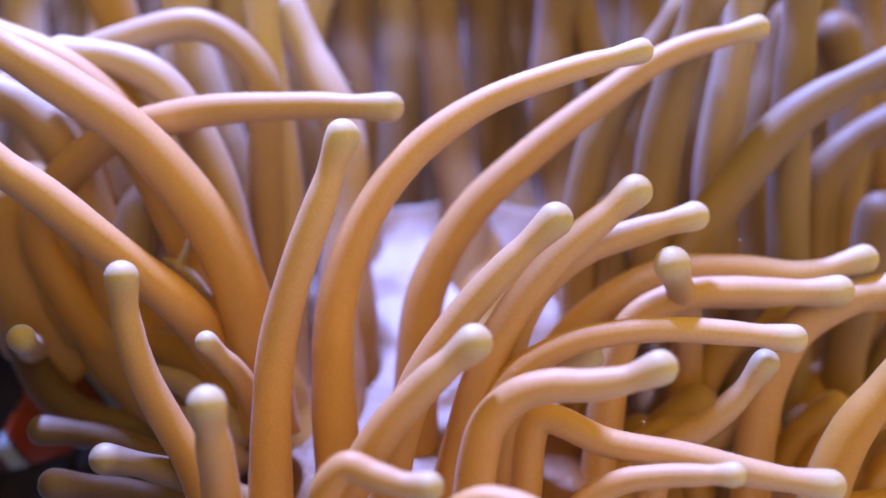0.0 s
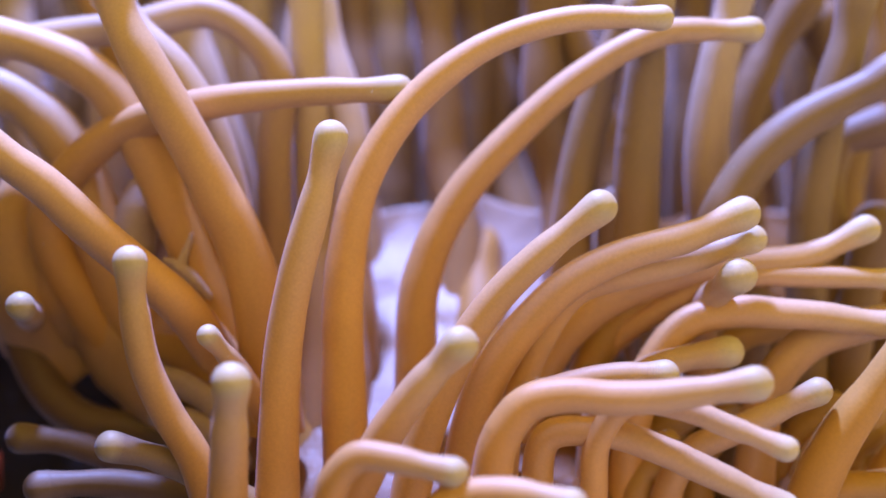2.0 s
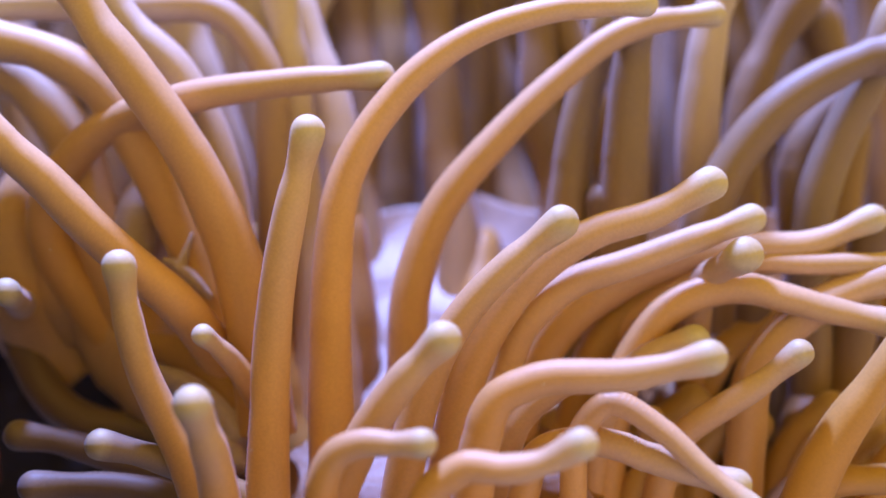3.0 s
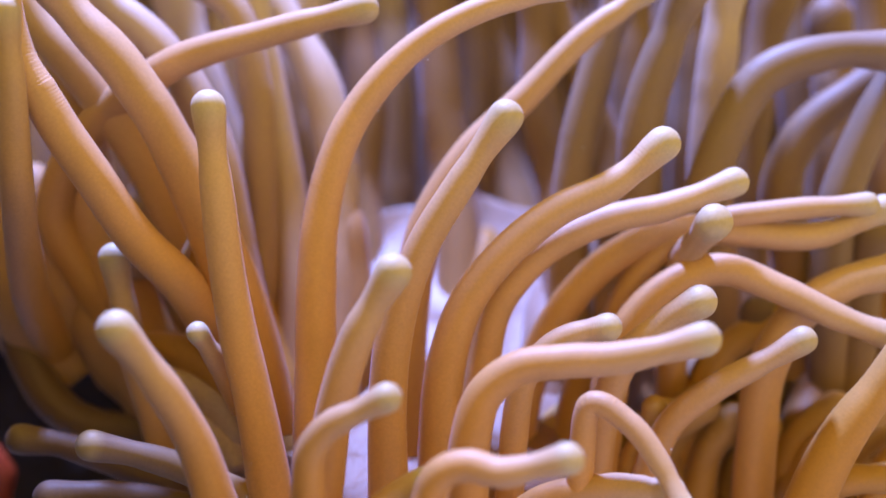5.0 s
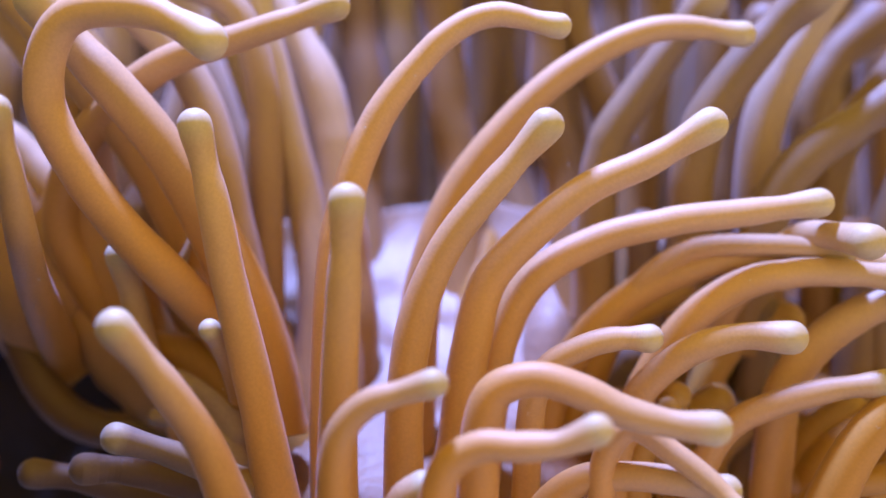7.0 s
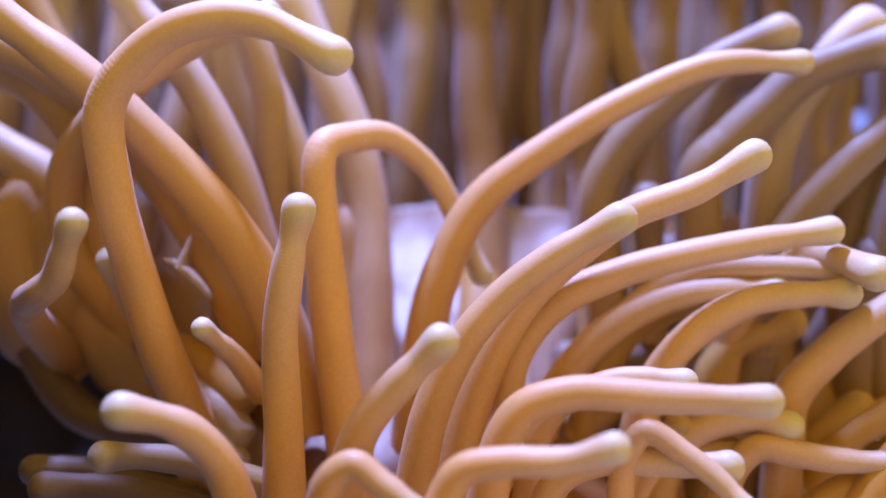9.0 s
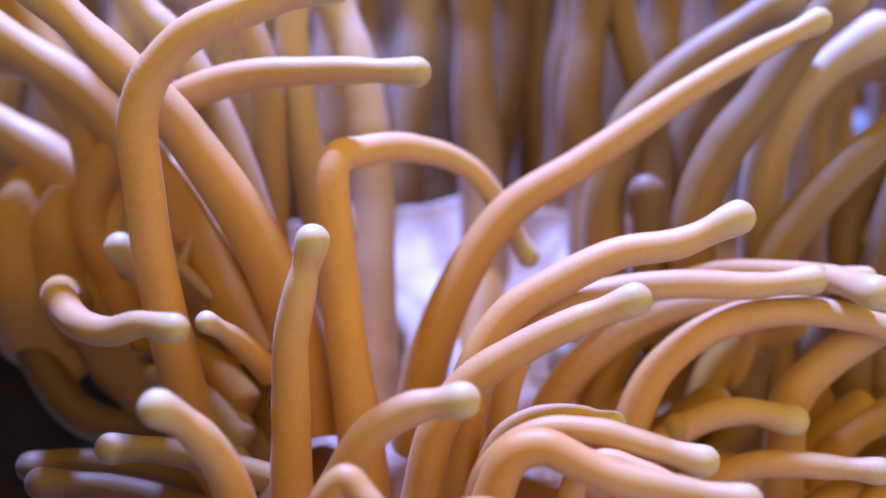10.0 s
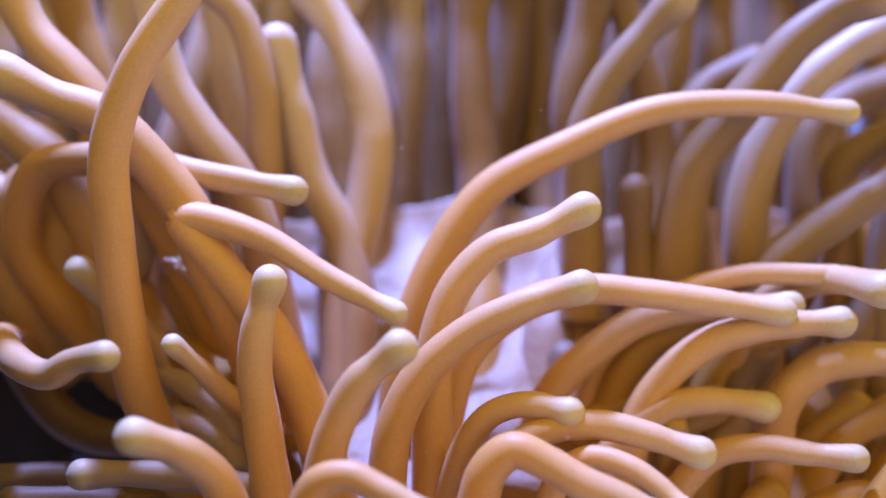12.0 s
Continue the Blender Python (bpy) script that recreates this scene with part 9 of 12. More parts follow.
    sway("X", [
        (0, 19.9, 241.3, -64.1, 24.4, 238.7, -57.3, 29.1, 236.3, -50.7, 35.3, 233.7, -46.5, 42.5, 231.1, -44.8, 49.4, 228.7, -44.1, 56.2, 226.1, -43.5),
        (0.8, 25.1, 241.3, -60.3, 29.0, 238.7, -55.0, 34.0, 236.3, -51.5, 39.7, 233.7, -50.6, 45.4, 231.1, -50.2, 50.9, 228.7, -50.1, 56.2, 226.1, -50.1),
        (1.6, 31.1, 241.3, -63.2, 31.7, 238.7, -51.2, 32.3, 236.3, -39.4, 37.0, 233.7, -29.8, 47.6, 231.1, -28.5, 57.7, 228.7, -30.3, 67.2, 226.1, -33.6),
        (2.5, 27.5, 241.3, -63.2, 28.1, 238.7, -50.7, 28.8, 236.3, -38.6, 36.1, 233.7, -31.9, 46.4, 231.1, -35.6, 54.8, 228.7, -42.2, 63.8, 226.1, -47.3),
        (3.6, 25.4, 241.3, -63.3, 25.9, 238.7, -51.2, 26.3, 236.3, -39.4, 29.5, 233.7, -29.0, 38.1, 231.1, -35.0, 44.7, 228.7, -42.9, 51.9, 226.1, -50.1),
        (5.3, 27.6, 241.3, -63.2, 28.2, 238.7, -52.3, 28.6, 236.3, -41.7, 30.1, 233.7, -31.4, 37.5, 231.1, -34.5, 43.0, 228.7, -41.9, 46.9, 226.1, -50.1),
        (6.3, 29.8, 241.3, -63.2, 30.5, 238.7, -52.1, 31.0, 236.3, -41.1, 34.9, 233.7, -32.6, 42.6, 231.1, -38.4, 49.1, 228.7, -45.1, 55.1, 226.1, -52.2),
        (7.2, 31.9, 241.3, -63.2, 32.7, 238.7, -52.6, 33.3, 236.3, -42.3, 38.6, 233.7, -36.1, 46.5, 231.1, -40.7, 53.5, 228.7, -46.0, 59.5, 226.1, -52.2),
        (8.8, 36.6, 241.3, -63.2, 37.2, 238.7, -53.2, 37.8, 236.3, -43.5, 41.4, 233.7, -35.8, 48.6, 231.1, -40.1, 55.0, 228.7, -45.3, 60.6, 226.1, -51.1),
        (9.5, 26.8, 241.3, -63.1, 27.9, 238.7, -54.1, 29.0, 236.3, -45.3, 34.1, 233.7, -40.1, 41.4, 231.1, -42.5, 48.0, 228.7, -45.9, 52.9, 226.1, -51.1),
        (10.2, 24.0, 241.3, -63.0, 25.5, 238.7, -55.0, 26.8, 236.3, -47.1, 31.5, 233.7, -42.3, 38.3, 231.1, -43.8, 44.5, 228.7, -46.3, 49.7, 226.1, -50.1),
        (12, 19.2, 241.3, -63.0, 21.0, 238.7, -54.5, 23.2, 236.3, -46.4, 29.2, 233.7, -41.6, 36.3, 231.1, -42.8, 42.3, 228.7, -46.5, 47.5, 226.1, -51.1),
    ])
    sway("Y", [
        (0, 43.6, 266.0, -73.4, 45.2, 263.3, -63.1, 46.7, 260.7, -53.1, 49.9, 258.0, -43.8, 57.3, 255.3, -38.4, 63.7, 252.7, -31.8, 68.8, 250.0, -24.2),
        (0.8, 45.8, 266.0, -73.3, 47.7, 263.3, -63.1, 49.7, 260.7, -53.0, 54.3, 258.0, -44.5, 62.0, 255.3, -39.4, 70.1, 252.7, -35.4, 77.8, 250.0, -31.2),
        (1.6, 45.8, 266.0, -73.3, 47.7, 263.3, -62.6, 49.8, 260.7, -52.1, 55.8, 258.0, -44.3, 64.4, 255.3, -40.0, 72.6, 252.7, -35.3, 80.9, 250.0, -31.2),
        (2.5, 48.7, 266.0, -73.4, 50.3, 263.3, -62.7, 51.8, 260.7, -52.2, 55.8, 258.0, -42.9, 63.6, 255.3, -37.3, 71.7, 252.7, -32.6, 79.0, 250.0, -27.0),
        (3.6, 41.3, 266.0, -73.4, 43.0, 263.3, -61.6, 44.7, 260.7, -49.9, 48.8, 258.0, -39.4, 57.0, 255.3, -32.3, 65.3, 252.7, -25.7, 73.0, 250.0, -18.8),
        (5.3, 42.6, 266.0, -73.4, 44.3, 263.3, -61.1, 46.2, 260.7, -49.0, 50.7, 258.0, -38.2, 59.2, 255.3, -30.7, 68.5, 252.7, -25.0, 77.8, 250.0, -19.8),
        (6.3, 46.4, 266.0, -73.4, 48.1, 263.3, -61.1, 49.8, 260.7, -48.9, 54.8, 258.0, -38.5, 64.1, 255.3, -32.2, 74.1, 252.7, -27.8, 83.9, 250.0, -23.7),
        (7.2, 56.7, 266.0, -73.4, 58.1, 263.3, -60.8, 59.7, 260.7, -48.5, 65.9, 258.0, -38.8, 76.1, 255.3, -34.1, 86.6, 252.7, -31.5, 97.1, 250.0, -30.6),
        (8.8, 61.7, 266.0, -73.4, 62.9, 263.3, -62.1, 64.0, 260.7, -51.0, 69.1, 258.0, -42.8, 78.5, 255.3, -44.6, 87.9, 252.7, -45.7, 97.1, 250.0, -45.9),
        (9.5, 55.6, 266.0, -73.2, 57.9, 263.3, -62.3, 60.9, 260.7, -51.9, 69.3, 258.0, -47.4, 78.7, 255.3, -46.1, 88.0, 252.7, -45.6, 97.1, 250.0, -45.4),
        (10.2, 47.6, 266.0, -68.1, 53.1, 263.3, -59.7, 59.1, 260.7, -51.9, 67.2, 258.0, -47.5, 76.0, 255.3, -47.0, 84.5, 252.7, -47.7, 92.9, 250.0, -48.1),
        (11.3, 47.3, 266.0, -66.6, 53.2, 263.3, -58.4, 59.6, 260.7, -50.9, 68.1, 258.0, -47.2, 77.0, 255.3, -47.5, 85.6, 252.7, -48.2, 94.1, 250.0, -48.4),
        (12, 44.3, 266.0, -72.9, 48.4, 263.3, -62.5, 53.1, 260.7, -52.7, 60.1, 258.0, -45.2, 69.5, 255.3, -43.1, 78.9, 252.7, -44.1, 88.1, 250.0, -44.7),
    ])
    sway("Z", [
        (0, 10.6, 270.0, -70.7, 11.7, 268.0, -61.1, 12.6, 266.0, -51.5, 14.2, 264.0, -42.2, 18.0, 262.0, -33.8, 23.9, 260.0, -27.0, 31.8, 258.0, -23.8),
        (0.8, 13.2, 270.0, -70.7, 14.3, 268.0, -59.9, 15.3, 266.0, -49.1, 18.1, 264.0, -39.0, 24.9, 262.0, -31.3, 34.0, 260.0, -27.3, 43.6, 258.0, -25.7),
        (1.6, 34.4, 270.0, -70.8, 34.7, 268.0, -59.0, 34.8, 266.0, -47.4, 36.2, 264.0, -36.1, 43.8, 262.0, -29.0, 53.9, 260.0, -25.7, 64.2, 258.0, -23.8),
        (2.5, 31.7, 270.0, -70.8, 32.3, 268.0, -59.3, 32.7, 266.0, -48.1, 34.4, 264.0, -37.2, 41.2, 262.0, -29.2, 50.0, 260.0, -23.5, 59.8, 258.0, -21.3),
        (3.6, 34.3, 270.0, -70.8, 35.0, 268.0, -60.5, 35.7, 266.0, -50.4, 36.6, 264.0, -40.4, 39.1, 262.0, -31.0, 44.1, 260.0, -22.9, 51.7, 258.0, -17.9),
        (5.3, 33.0, 270.0, -70.8, 33.6, 265.7, -58.1, 34.2, 261.3, -45.8, 35.6, 257.0, -34.0, 39.4, 252.7, -23.3, 46.9, 248.3, -15.9, 55.4, 244.0, -10.5),
        (6.3, 35.6, 270.0, -70.8, 36.1, 265.7, -57.2, 36.6, 261.3, -44.0, 39.3, 257.0, -31.7, 46.5, 252.7, -22.3, 55.2, 248.3, -15.2, 65.4, 244.0, -12.2),
        (7.2, 38.0, 270.0, -70.7, 38.8, 265.7, -57.1, 39.9, 261.3, -43.9, 44.3, 257.0, -32.1, 52.8, 252.7, -24.1, 63.1, 248.3, -20.9, 73.6, 244.0, -21.1),
        (8.8, 41.7, 270.0, -70.5, 43.7, 268.0, -61.0, 46.5, 266.0, -52.0, 52.1, 264.0, -44.8, 59.5, 262.0, -40.1, 67.8, 260.0, -38.1, 76.0, 258.0, -39.3),
        (9.5, 40.7, 270.0, -70.5, 42.6, 268.0, -60.3, 45.3, 266.0, -50.5, 51.3, 264.0, -42.7, 59.3, 262.0, -37.4, 68.2, 260.0, -35.8, 77.0, 258.0, -38.1),
        (10.2, 39.7, 270.0, -70.6, 41.3, 268.0, -60.1, 43.6, 266.0, -49.9, 50.4, 264.0, -42.7, 58.9, 262.0, -37.8, 68.1, 260.0, -36.3, 77.2, 258.0, -37.8),
        (11.3, 37.1, 270.0, -70.6, 38.8, 268.0, -59.7, 41.5, 266.0, -49.2, 48.9, 264.0, -42.0, 58.1, 262.0, -37.9, 67.7, 260.0, -38.5, 76.8, 258.0, -41.5),
        (12, 31.9, 270.0, -70.6, 33.7, 268.0, -59.6, 36.5, 266.0, -49.0, 43.0, 264.0, -40.8, 51.5, 262.0, -35.0, 61.3, 260.0, -33.7, 71.0, 258.0, -34.9),
    ])
    sway("R1", [
        (0, 70.8, 274.0, -75.8, 71.2, 272.0, -60.5, 71.8, 270.0, -45.5, 74.2, 268.0, -31.0, 80.5, 266.0, -18.2, 92.2, 264.0, -11.0, 105.6, 262.0, -9.3),
        (1.6, 72.1, 274.0, -75.8, 72.4, 272.0, -61.2, 72.9, 270.0, -46.9, 75.2, 268.0, -33.1, 83.1, 266.0, -22.3, 95.3, 264.0, -18.1, 108.1, 262.0, -17.6),
        (2.5, 69.5, 274.0, -75.8, 70.0, 272.0, -60.6, 70.6, 270.0, -45.7, 72.1, 268.0, -31.0, 80.4, 266.0, -19.9, 92.6, 264.0, -13.7, 105.6, 262.0, -10.0),
        (3.6, 68.2, 274.0, -75.8, 68.8, 272.0, -59.4, 69.5, 270.0, -43.3, 71.1, 268.0, -27.6, 79.4, 266.0, -14.8, 91.5, 264.0, -6.3, 105.6, 262.0, -2.4),
        (5.3, 72.1, 274.0, -75.8, 72.7, 272.0, -60.2, 73.3, 270.0, -44.8, 74.5, 268.0, -29.8, 80.5, 266.0, -16.5, 91.9, 264.0, -8.5, 105.6, 262.0, -6.2),
        (6.3, 74.8, 274.0, -75.8, 75.2, 272.0, -61.0, 75.7, 270.0, -46.3, 76.8, 268.0, -32.0, 82.9, 266.0, -19.8, 95.0, 264.0, -15.0, 108.1, 262.0, -15.0),
        (7.2, 74.6, 274.0, -75.8, 75.3, 272.0, -61.2, 76.3, 270.0, -46.8, 78.0, 268.0, -32.8, 85.6, 266.0, -21.5, 96.0, 264.0, -13.3, 108.1, 262.0, -8.7),
        (9.5, 77.2, 274.0, -75.8, 78.0, 272.0, -61.9, 78.7, 270.0, -48.3, 79.5, 268.0, -34.9, 87.4, 266.0, -24.8, 97.3, 264.0, -17.0, 108.1, 262.0, -11.2),
        (12, 74.6, 274.0, -75.8, 75.2, 272.0, -62.4, 75.9, 270.0, -49.2, 77.1, 268.0, -36.2, 84.9, 266.0, -27.0, 96.5, 264.0, -24.7, 108.1, 262.0, -25.8),
    ])
    sway("R2", [
        (0, 80.9, 256.0, -64.0, 83.1, 254.0, -51.5, 87.5, 252.0, -39.8, 94.3, 250.0, -29.9, 102.3, 248.0, -21.4),
        (3.6, 76.0, 256.0, -64.0, 79.8, 254.0, -51.2, 85.3, 252.0, -39.4, 92.2, 250.0, -28.8, 99.9, 248.0, -19.0),
        (7.2, 80.9, 256.0, -66.5, 84.6, 254.0, -54.2, 89.9, 252.0, -42.9, 97.2, 250.0, -33.1, 104.7, 248.0, -23.8),
        (9.5, 85.9, 256.0, -69.0, 91.5, 254.0, -58.9, 97.2, 252.0, -49.2, 103.3, 250.0, -39.9, 109.5, 248.0, -31.0),
        (12, 88.3, 256.0, -69.0, 93.0, 254.0, -59.3, 98.2, 252.0, -50.3, 103.9, 250.0, -41.7, 109.5, 248.0, -33.3),
    ])
    sway("R3", [
        (0, 75.3, 262.0, -70.6, 79.3, 260.0, -63.1, 85.2, 258.0, -57.9, 92.5, 256.0, -56.0, 99.9, 254.0, -55.0),
        (3.6, 76.5, 262.0, -68.1, 77.8, 260.0, -57.7, 84.1, 258.0, -51.4, 93.3, 256.0, -50.1, 102.3, 254.0, -49.5),
        (7.2, 77.8, 262.0, -68.1, 80.7, 260.0, -59.2, 86.3, 258.0, -52.7, 94.3, 256.0, -50.4, 102.3, 254.0, -48.8),
        (12, 79.0, 262.0, -68.1, 81.9, 260.0, -59.4, 88.9, 258.0, -55.1, 96.9, 256.0, -53.6, 104.8, 254.0, -52.5),
    ])
    sway("R4", [
        (0, 69.7, 286.0, -71.5, 69.6, 285.3, -61.7, 70.0, 284.7, -51.9, 70.8, 284.0, -42.2, 72.3, 283.3, -32.6, 73.5, 282.7, -23.0, 74.2, 282.0, -13.5),
        (7.2, 72.5, 286.0, -71.5, 72.4, 285.3, -62.2, 73.6, 284.7, -52.9, 74.7, 284.0, -43.7, 75.3, 283.3, -34.5, 75.9, 282.7, -25.3, 76.9, 282.0, -16.2),
        (12, 64.2, 286.0, -71.5, 63.9, 285.3, -61.4, 64.8, 284.7, -51.4, 66.8, 284.0, -41.7, 70.1, 283.3, -32.3, 74.8, 282.7, -23.7, 81.0, 282.0, -16.2),
    ])
    sway("R5", [
        (0, 97.5, 292.0, -62.5, 97.9, 291.0, -44.2, 99.2, 290.0, -26.2, 103.2, 289.0, -8.7, 107.7, 288.0, 8.5),
        (7.2, 100.3, 292.0, -62.5, 100.8, 291.0, -46.6, 101.3, 290.0, -30.8, 102.7, 289.0, -15.2, 104.9, 288.0, 0.1),
        (12, 97.0, 292.0, -62.4, 98.1, 291.0, -46.9, 99.6, 290.0, -31.6, 103.7, 289.0, -16.9, 113.3, 288.0, -5.4),
    ])
    sway("R6", [
        (0, 43.4, 268.0, -67.0, 41.9, 267.0, -57.8, 42.8, 266.0, -48.7, 48.1, 265.0, -42.0, 56.7, 264.0, -40.6),
        (2.5, 44.7, 268.0, -67.0, 44.2, 267.0, -61.1, 44.0, 266.0, -55.3, 46.7, 265.0, -50.4, 51.7, 264.0, -50.8),
        (6.3, 43.4, 268.0, -67.0, 42.9, 267.0, -57.6, 43.1, 266.0, -48.3, 46.0, 265.0, -39.7, 50.4, 264.0, -31.7),
        (8.8, 47.3, 268.0, -67.0, 47.5, 267.0, -58.3, 49.9, 266.0, -50.0, 56.2, 265.0, -44.9, 64.4, 264.0, -44.4),
        (12, 70.5, 268.0, -67.0, 70.7, 267.0, -62.4, 71.2, 266.0, -57.8, 73.9, 265.0, -54.9, 75.8, 264.0, -58.4),
    ])
    sway("R7", [
        (0, 28.9, 278.0, -69.4, 29.9, 278.0, -51.7, 32.6, 278.0, -34.1, 39.8, 276.0, -18.2, 53.6, 274.0, -7.8),
        (5.3, 28.9, 278.0, -69.4, 29.9, 278.0, -51.7, 32.6, 278.0, -34.1, 39.8, 276.0, -18.2, 53.6, 274.0, -7.8),
        (12, 36.3, 278.0, -69.4, 37.7, 278.0, -53.5, 40.0, 278.0, -37.8, 46.7, 276.0, -23.6, 60.2, 274.0, -16.4),
    ])
    sway("R8", [
        (0, 59.7, 284.0, -70.9, 59.6, 284.0, -54.7, 60.3, 284.0, -38.6, 67.3, 282.0, -24.4, 80.4, 280.0, -16.1),
        (12, 62.4, 284.0, -70.9, 61.7, 284.0, -54.7, 62.7, 284.0, -38.6, 68.9, 282.0, -24.0, 83.1, 280.0, -18.1),
    ])
    sway("LB1", [
        (0, -59.8, 286.0, -38.5, -69.6, 284.7, -24.4, -77.6, 283.3, -9.3, -83.3, 282.0, 6.6, -89.0, 280.7, 22.3, -100.0, 279.3, 33.9, -115.8, 278.0, 37.7),
        (2.5, -59.8, 286.0, -38.5, -69.9, 284.7, -24.1, -77.9, 283.3, -8.6, -83.8, 282.0, 7.6, -89.4, 280.7, 23.9, -100.1, 279.3, 36.3, -115.8, 278.0, 41.7),
        (3.6, -59.8, 286.0, -38.5, -70.7, 284.7, -22.9, -79.0, 283.3, -6.1, -85.0, 282.0, 11.6, -89.0, 280.7, 29.7, -99.2, 279.3, 44.3, -115.8, 278.0, 51.0),
        (6.3, -59.8, 286.0, -38.5, -71.2, 284.7, -22.3, -79.2, 283.3, -4.5, -84.6, 282.0, 14.2, -88.2, 280.7, 33.2, -96.9, 279.3, 50.1, -105.0, 278.0, 67.1),
        (8.8, -59.8, 286.0, -38.5, -70.5, 284.7, -23.4, -78.0, 283.3, -6.7, -82.6, 282.0, 10.9, -87.1, 280.7, 28.4, -99.0, 279.3, 40.7, -115.8, 278.0, 45.7),
        (9.5, -59.8, 286.0, -38.5, -70.6, 284.7, -23.3, -77.4, 283.3, -6.3, -81.0, 282.0, 11.8, -85.8, 280.7, 29.3, -98.5, 279.3, 41.2, -115.8, 278.0, 44.4),
        (10.2, -59.8, 286.0, -38.5, -71.1, 284.7, -22.8, -77.5, 283.3, -4.8, -80.5, 282.0, 14.1, -85.5, 280.7, 32.3, -97.6, 279.3, 46.0, -115.8, 278.0, 48.4),
        (11.3, -59.8, 286.0, -38.5, -70.3, 284.7, -23.5, -78.3, 283.3, -7.2, -84.1, 282.0, 9.8, -90.5, 280.7, 26.5, -100.3, 279.3, 40.9, -115.8, 278.0, 48.4),
        (12, -59.8, 286.0, -38.5, -69.0, 284.7, -25.1, -77.0, 283.3, -11.1, -83.0, 282.0, 3.7, -90.5, 280.7, 17.6, -102.2, 279.3, 27.8, -115.8, 278.0, 35.0),
    ])
    sway("LB2", [
        (0, -69.0, 296.0, -34.1, -77.9, 294.7, -27.3, -86.7, 293.3, -20.5, -95.4, 292.0, -13.8, -104.1, 291.3, -6.9, -113.3, 290.7, -1.0, -123.6, 290.0, 2.9),
        (3.6, -69.0, 296.0, -34.1, -77.9, 294.7, -25.3, -86.7, 293.3, -16.7, -95.3, 292.0, -7.9, -103.1, 291.3, 1.5, -112.5, 290.7, 9.0, -123.6, 290.0, 14.1),
        (7.2, -69.0, 296.0, -34.1, -76.5, 294.7, -22.1, -83.8, 293.3, -10.2, -91.0, 292.0, 1.7, -97.3, 291.3, 14.1, -105.8, 290.7, 24.5, -118.0, 290.0, 30.9),
        (9.5, -69.0, 296.0, -34.1, -75.1, 294.7, -20.2, -80.9, 293.3, -6.3, -87.4, 292.0, 7.1, -97.1, 291.3, 18.1, -110.2, 290.7, 24.8, -123.6, 290.0, 30.9),
        (10.2, -69.0, 296.0, -34.1, -75.1, 294.7, -19.4, -80.9, 293.3, -4.7, -87.3, 292.0, 9.5, -96.6, 291.3, 21.9, -109.3, 290.7, 30.7, -123.6, 290.0, 36.5),
        (11.3, -69.0, 296.0, -34.1, -75.9, 294.7, -20.8, -82.5, 293.3, -7.6, -89.4, 292.0, 5.4, -98.3, 291.3, 17.0, -110.4, 290.7, 24.9, -123.6, 290.0, 30.9),
        (12, -69.0, 296.0, -34.1, -76.2, 294.7, -22.7, -83.2, 293.3, -11.5, -90.6, 292.0, -0.5, -100.1, 291.3, 8.5, -112.0, 290.7, 13.8, -123.6, 290.0, 19.7),
    ])
    sway("LB3", [
        (0, -67.0, 306.0, -32.3, -66.4, 305.5, -14.5, -67.6, 305.0, 3.2, -71.6, 304.5, 20.3, -76.7, 304.0, 37.2, -82.2, 303.0, 53.7, -87.9, 302.0, 70.0),
        (5.3, -67.0, 306.0, -32.3, -66.4, 305.5, -13.9, -67.6, 305.0, 4.4, -71.8, 304.5, 22.1, -80.9, 304.0, 37.8, -89.4, 303.0, 53.7, -96.6, 302.0, 70.0),
        (9.5, -74.3, 306.0, -32.3, -73.1, 305.5, -13.3, -76.9, 305.0, 5.3, -85.3, 304.5, 22.1, -94.7, 304.0, 38.4, -104.8, 303.0, 54.1, -114.1, 302.0, 70.0),
        (12, -86.1, 306.0, -32.3, -85.8, 305.5, -14.3, -86.1, 305.0, 3.6, -87.0, 304.5, 21.4, -89.2, 304.0, 39.0, -94.0, 303.0, 55.9, -98.1, 302.0, 72.9),
    ])
    sway("LB4", [
        (0, -53.6, 314.0, -24.1, -53.2, 313.3, -7.6, -54.5, 312.7, 8.8, -57.2, 312.0, 25.0, -62.4, 311.3, 40.4, -66.7, 310.7, 55.9, -69.3, 310.0, 71.9),
        (6.3, -53.6, 314.0, -24.1, -53.2, 313.3, -7.4, -54.6, 312.7, 9.1, -57.3, 312.0, 25.3, -62.4, 311.3, 40.9, -67.6, 310.7, 56.3, -72.3, 310.0, 71.9),
        (9.5, -50.5, 314.0, -24.1, -50.4, 313.3, -7.8, -50.1, 312.7, 8.4, -50.0, 312.0, 24.6, -52.9, 311.3, 40.3, -55.7, 310.7, 56.0, -57.4, 310.0, 71.9),
        (12, -50.5, 314.0, -24.1, -50.4, 313.3, -7.8, -50.6, 312.7, 8.4, -51.4, 312.0, 24.5, -54.4, 311.3, 40.3, -57.1, 310.7, 56.0, -58.9, 310.0, 71.9),
    ])
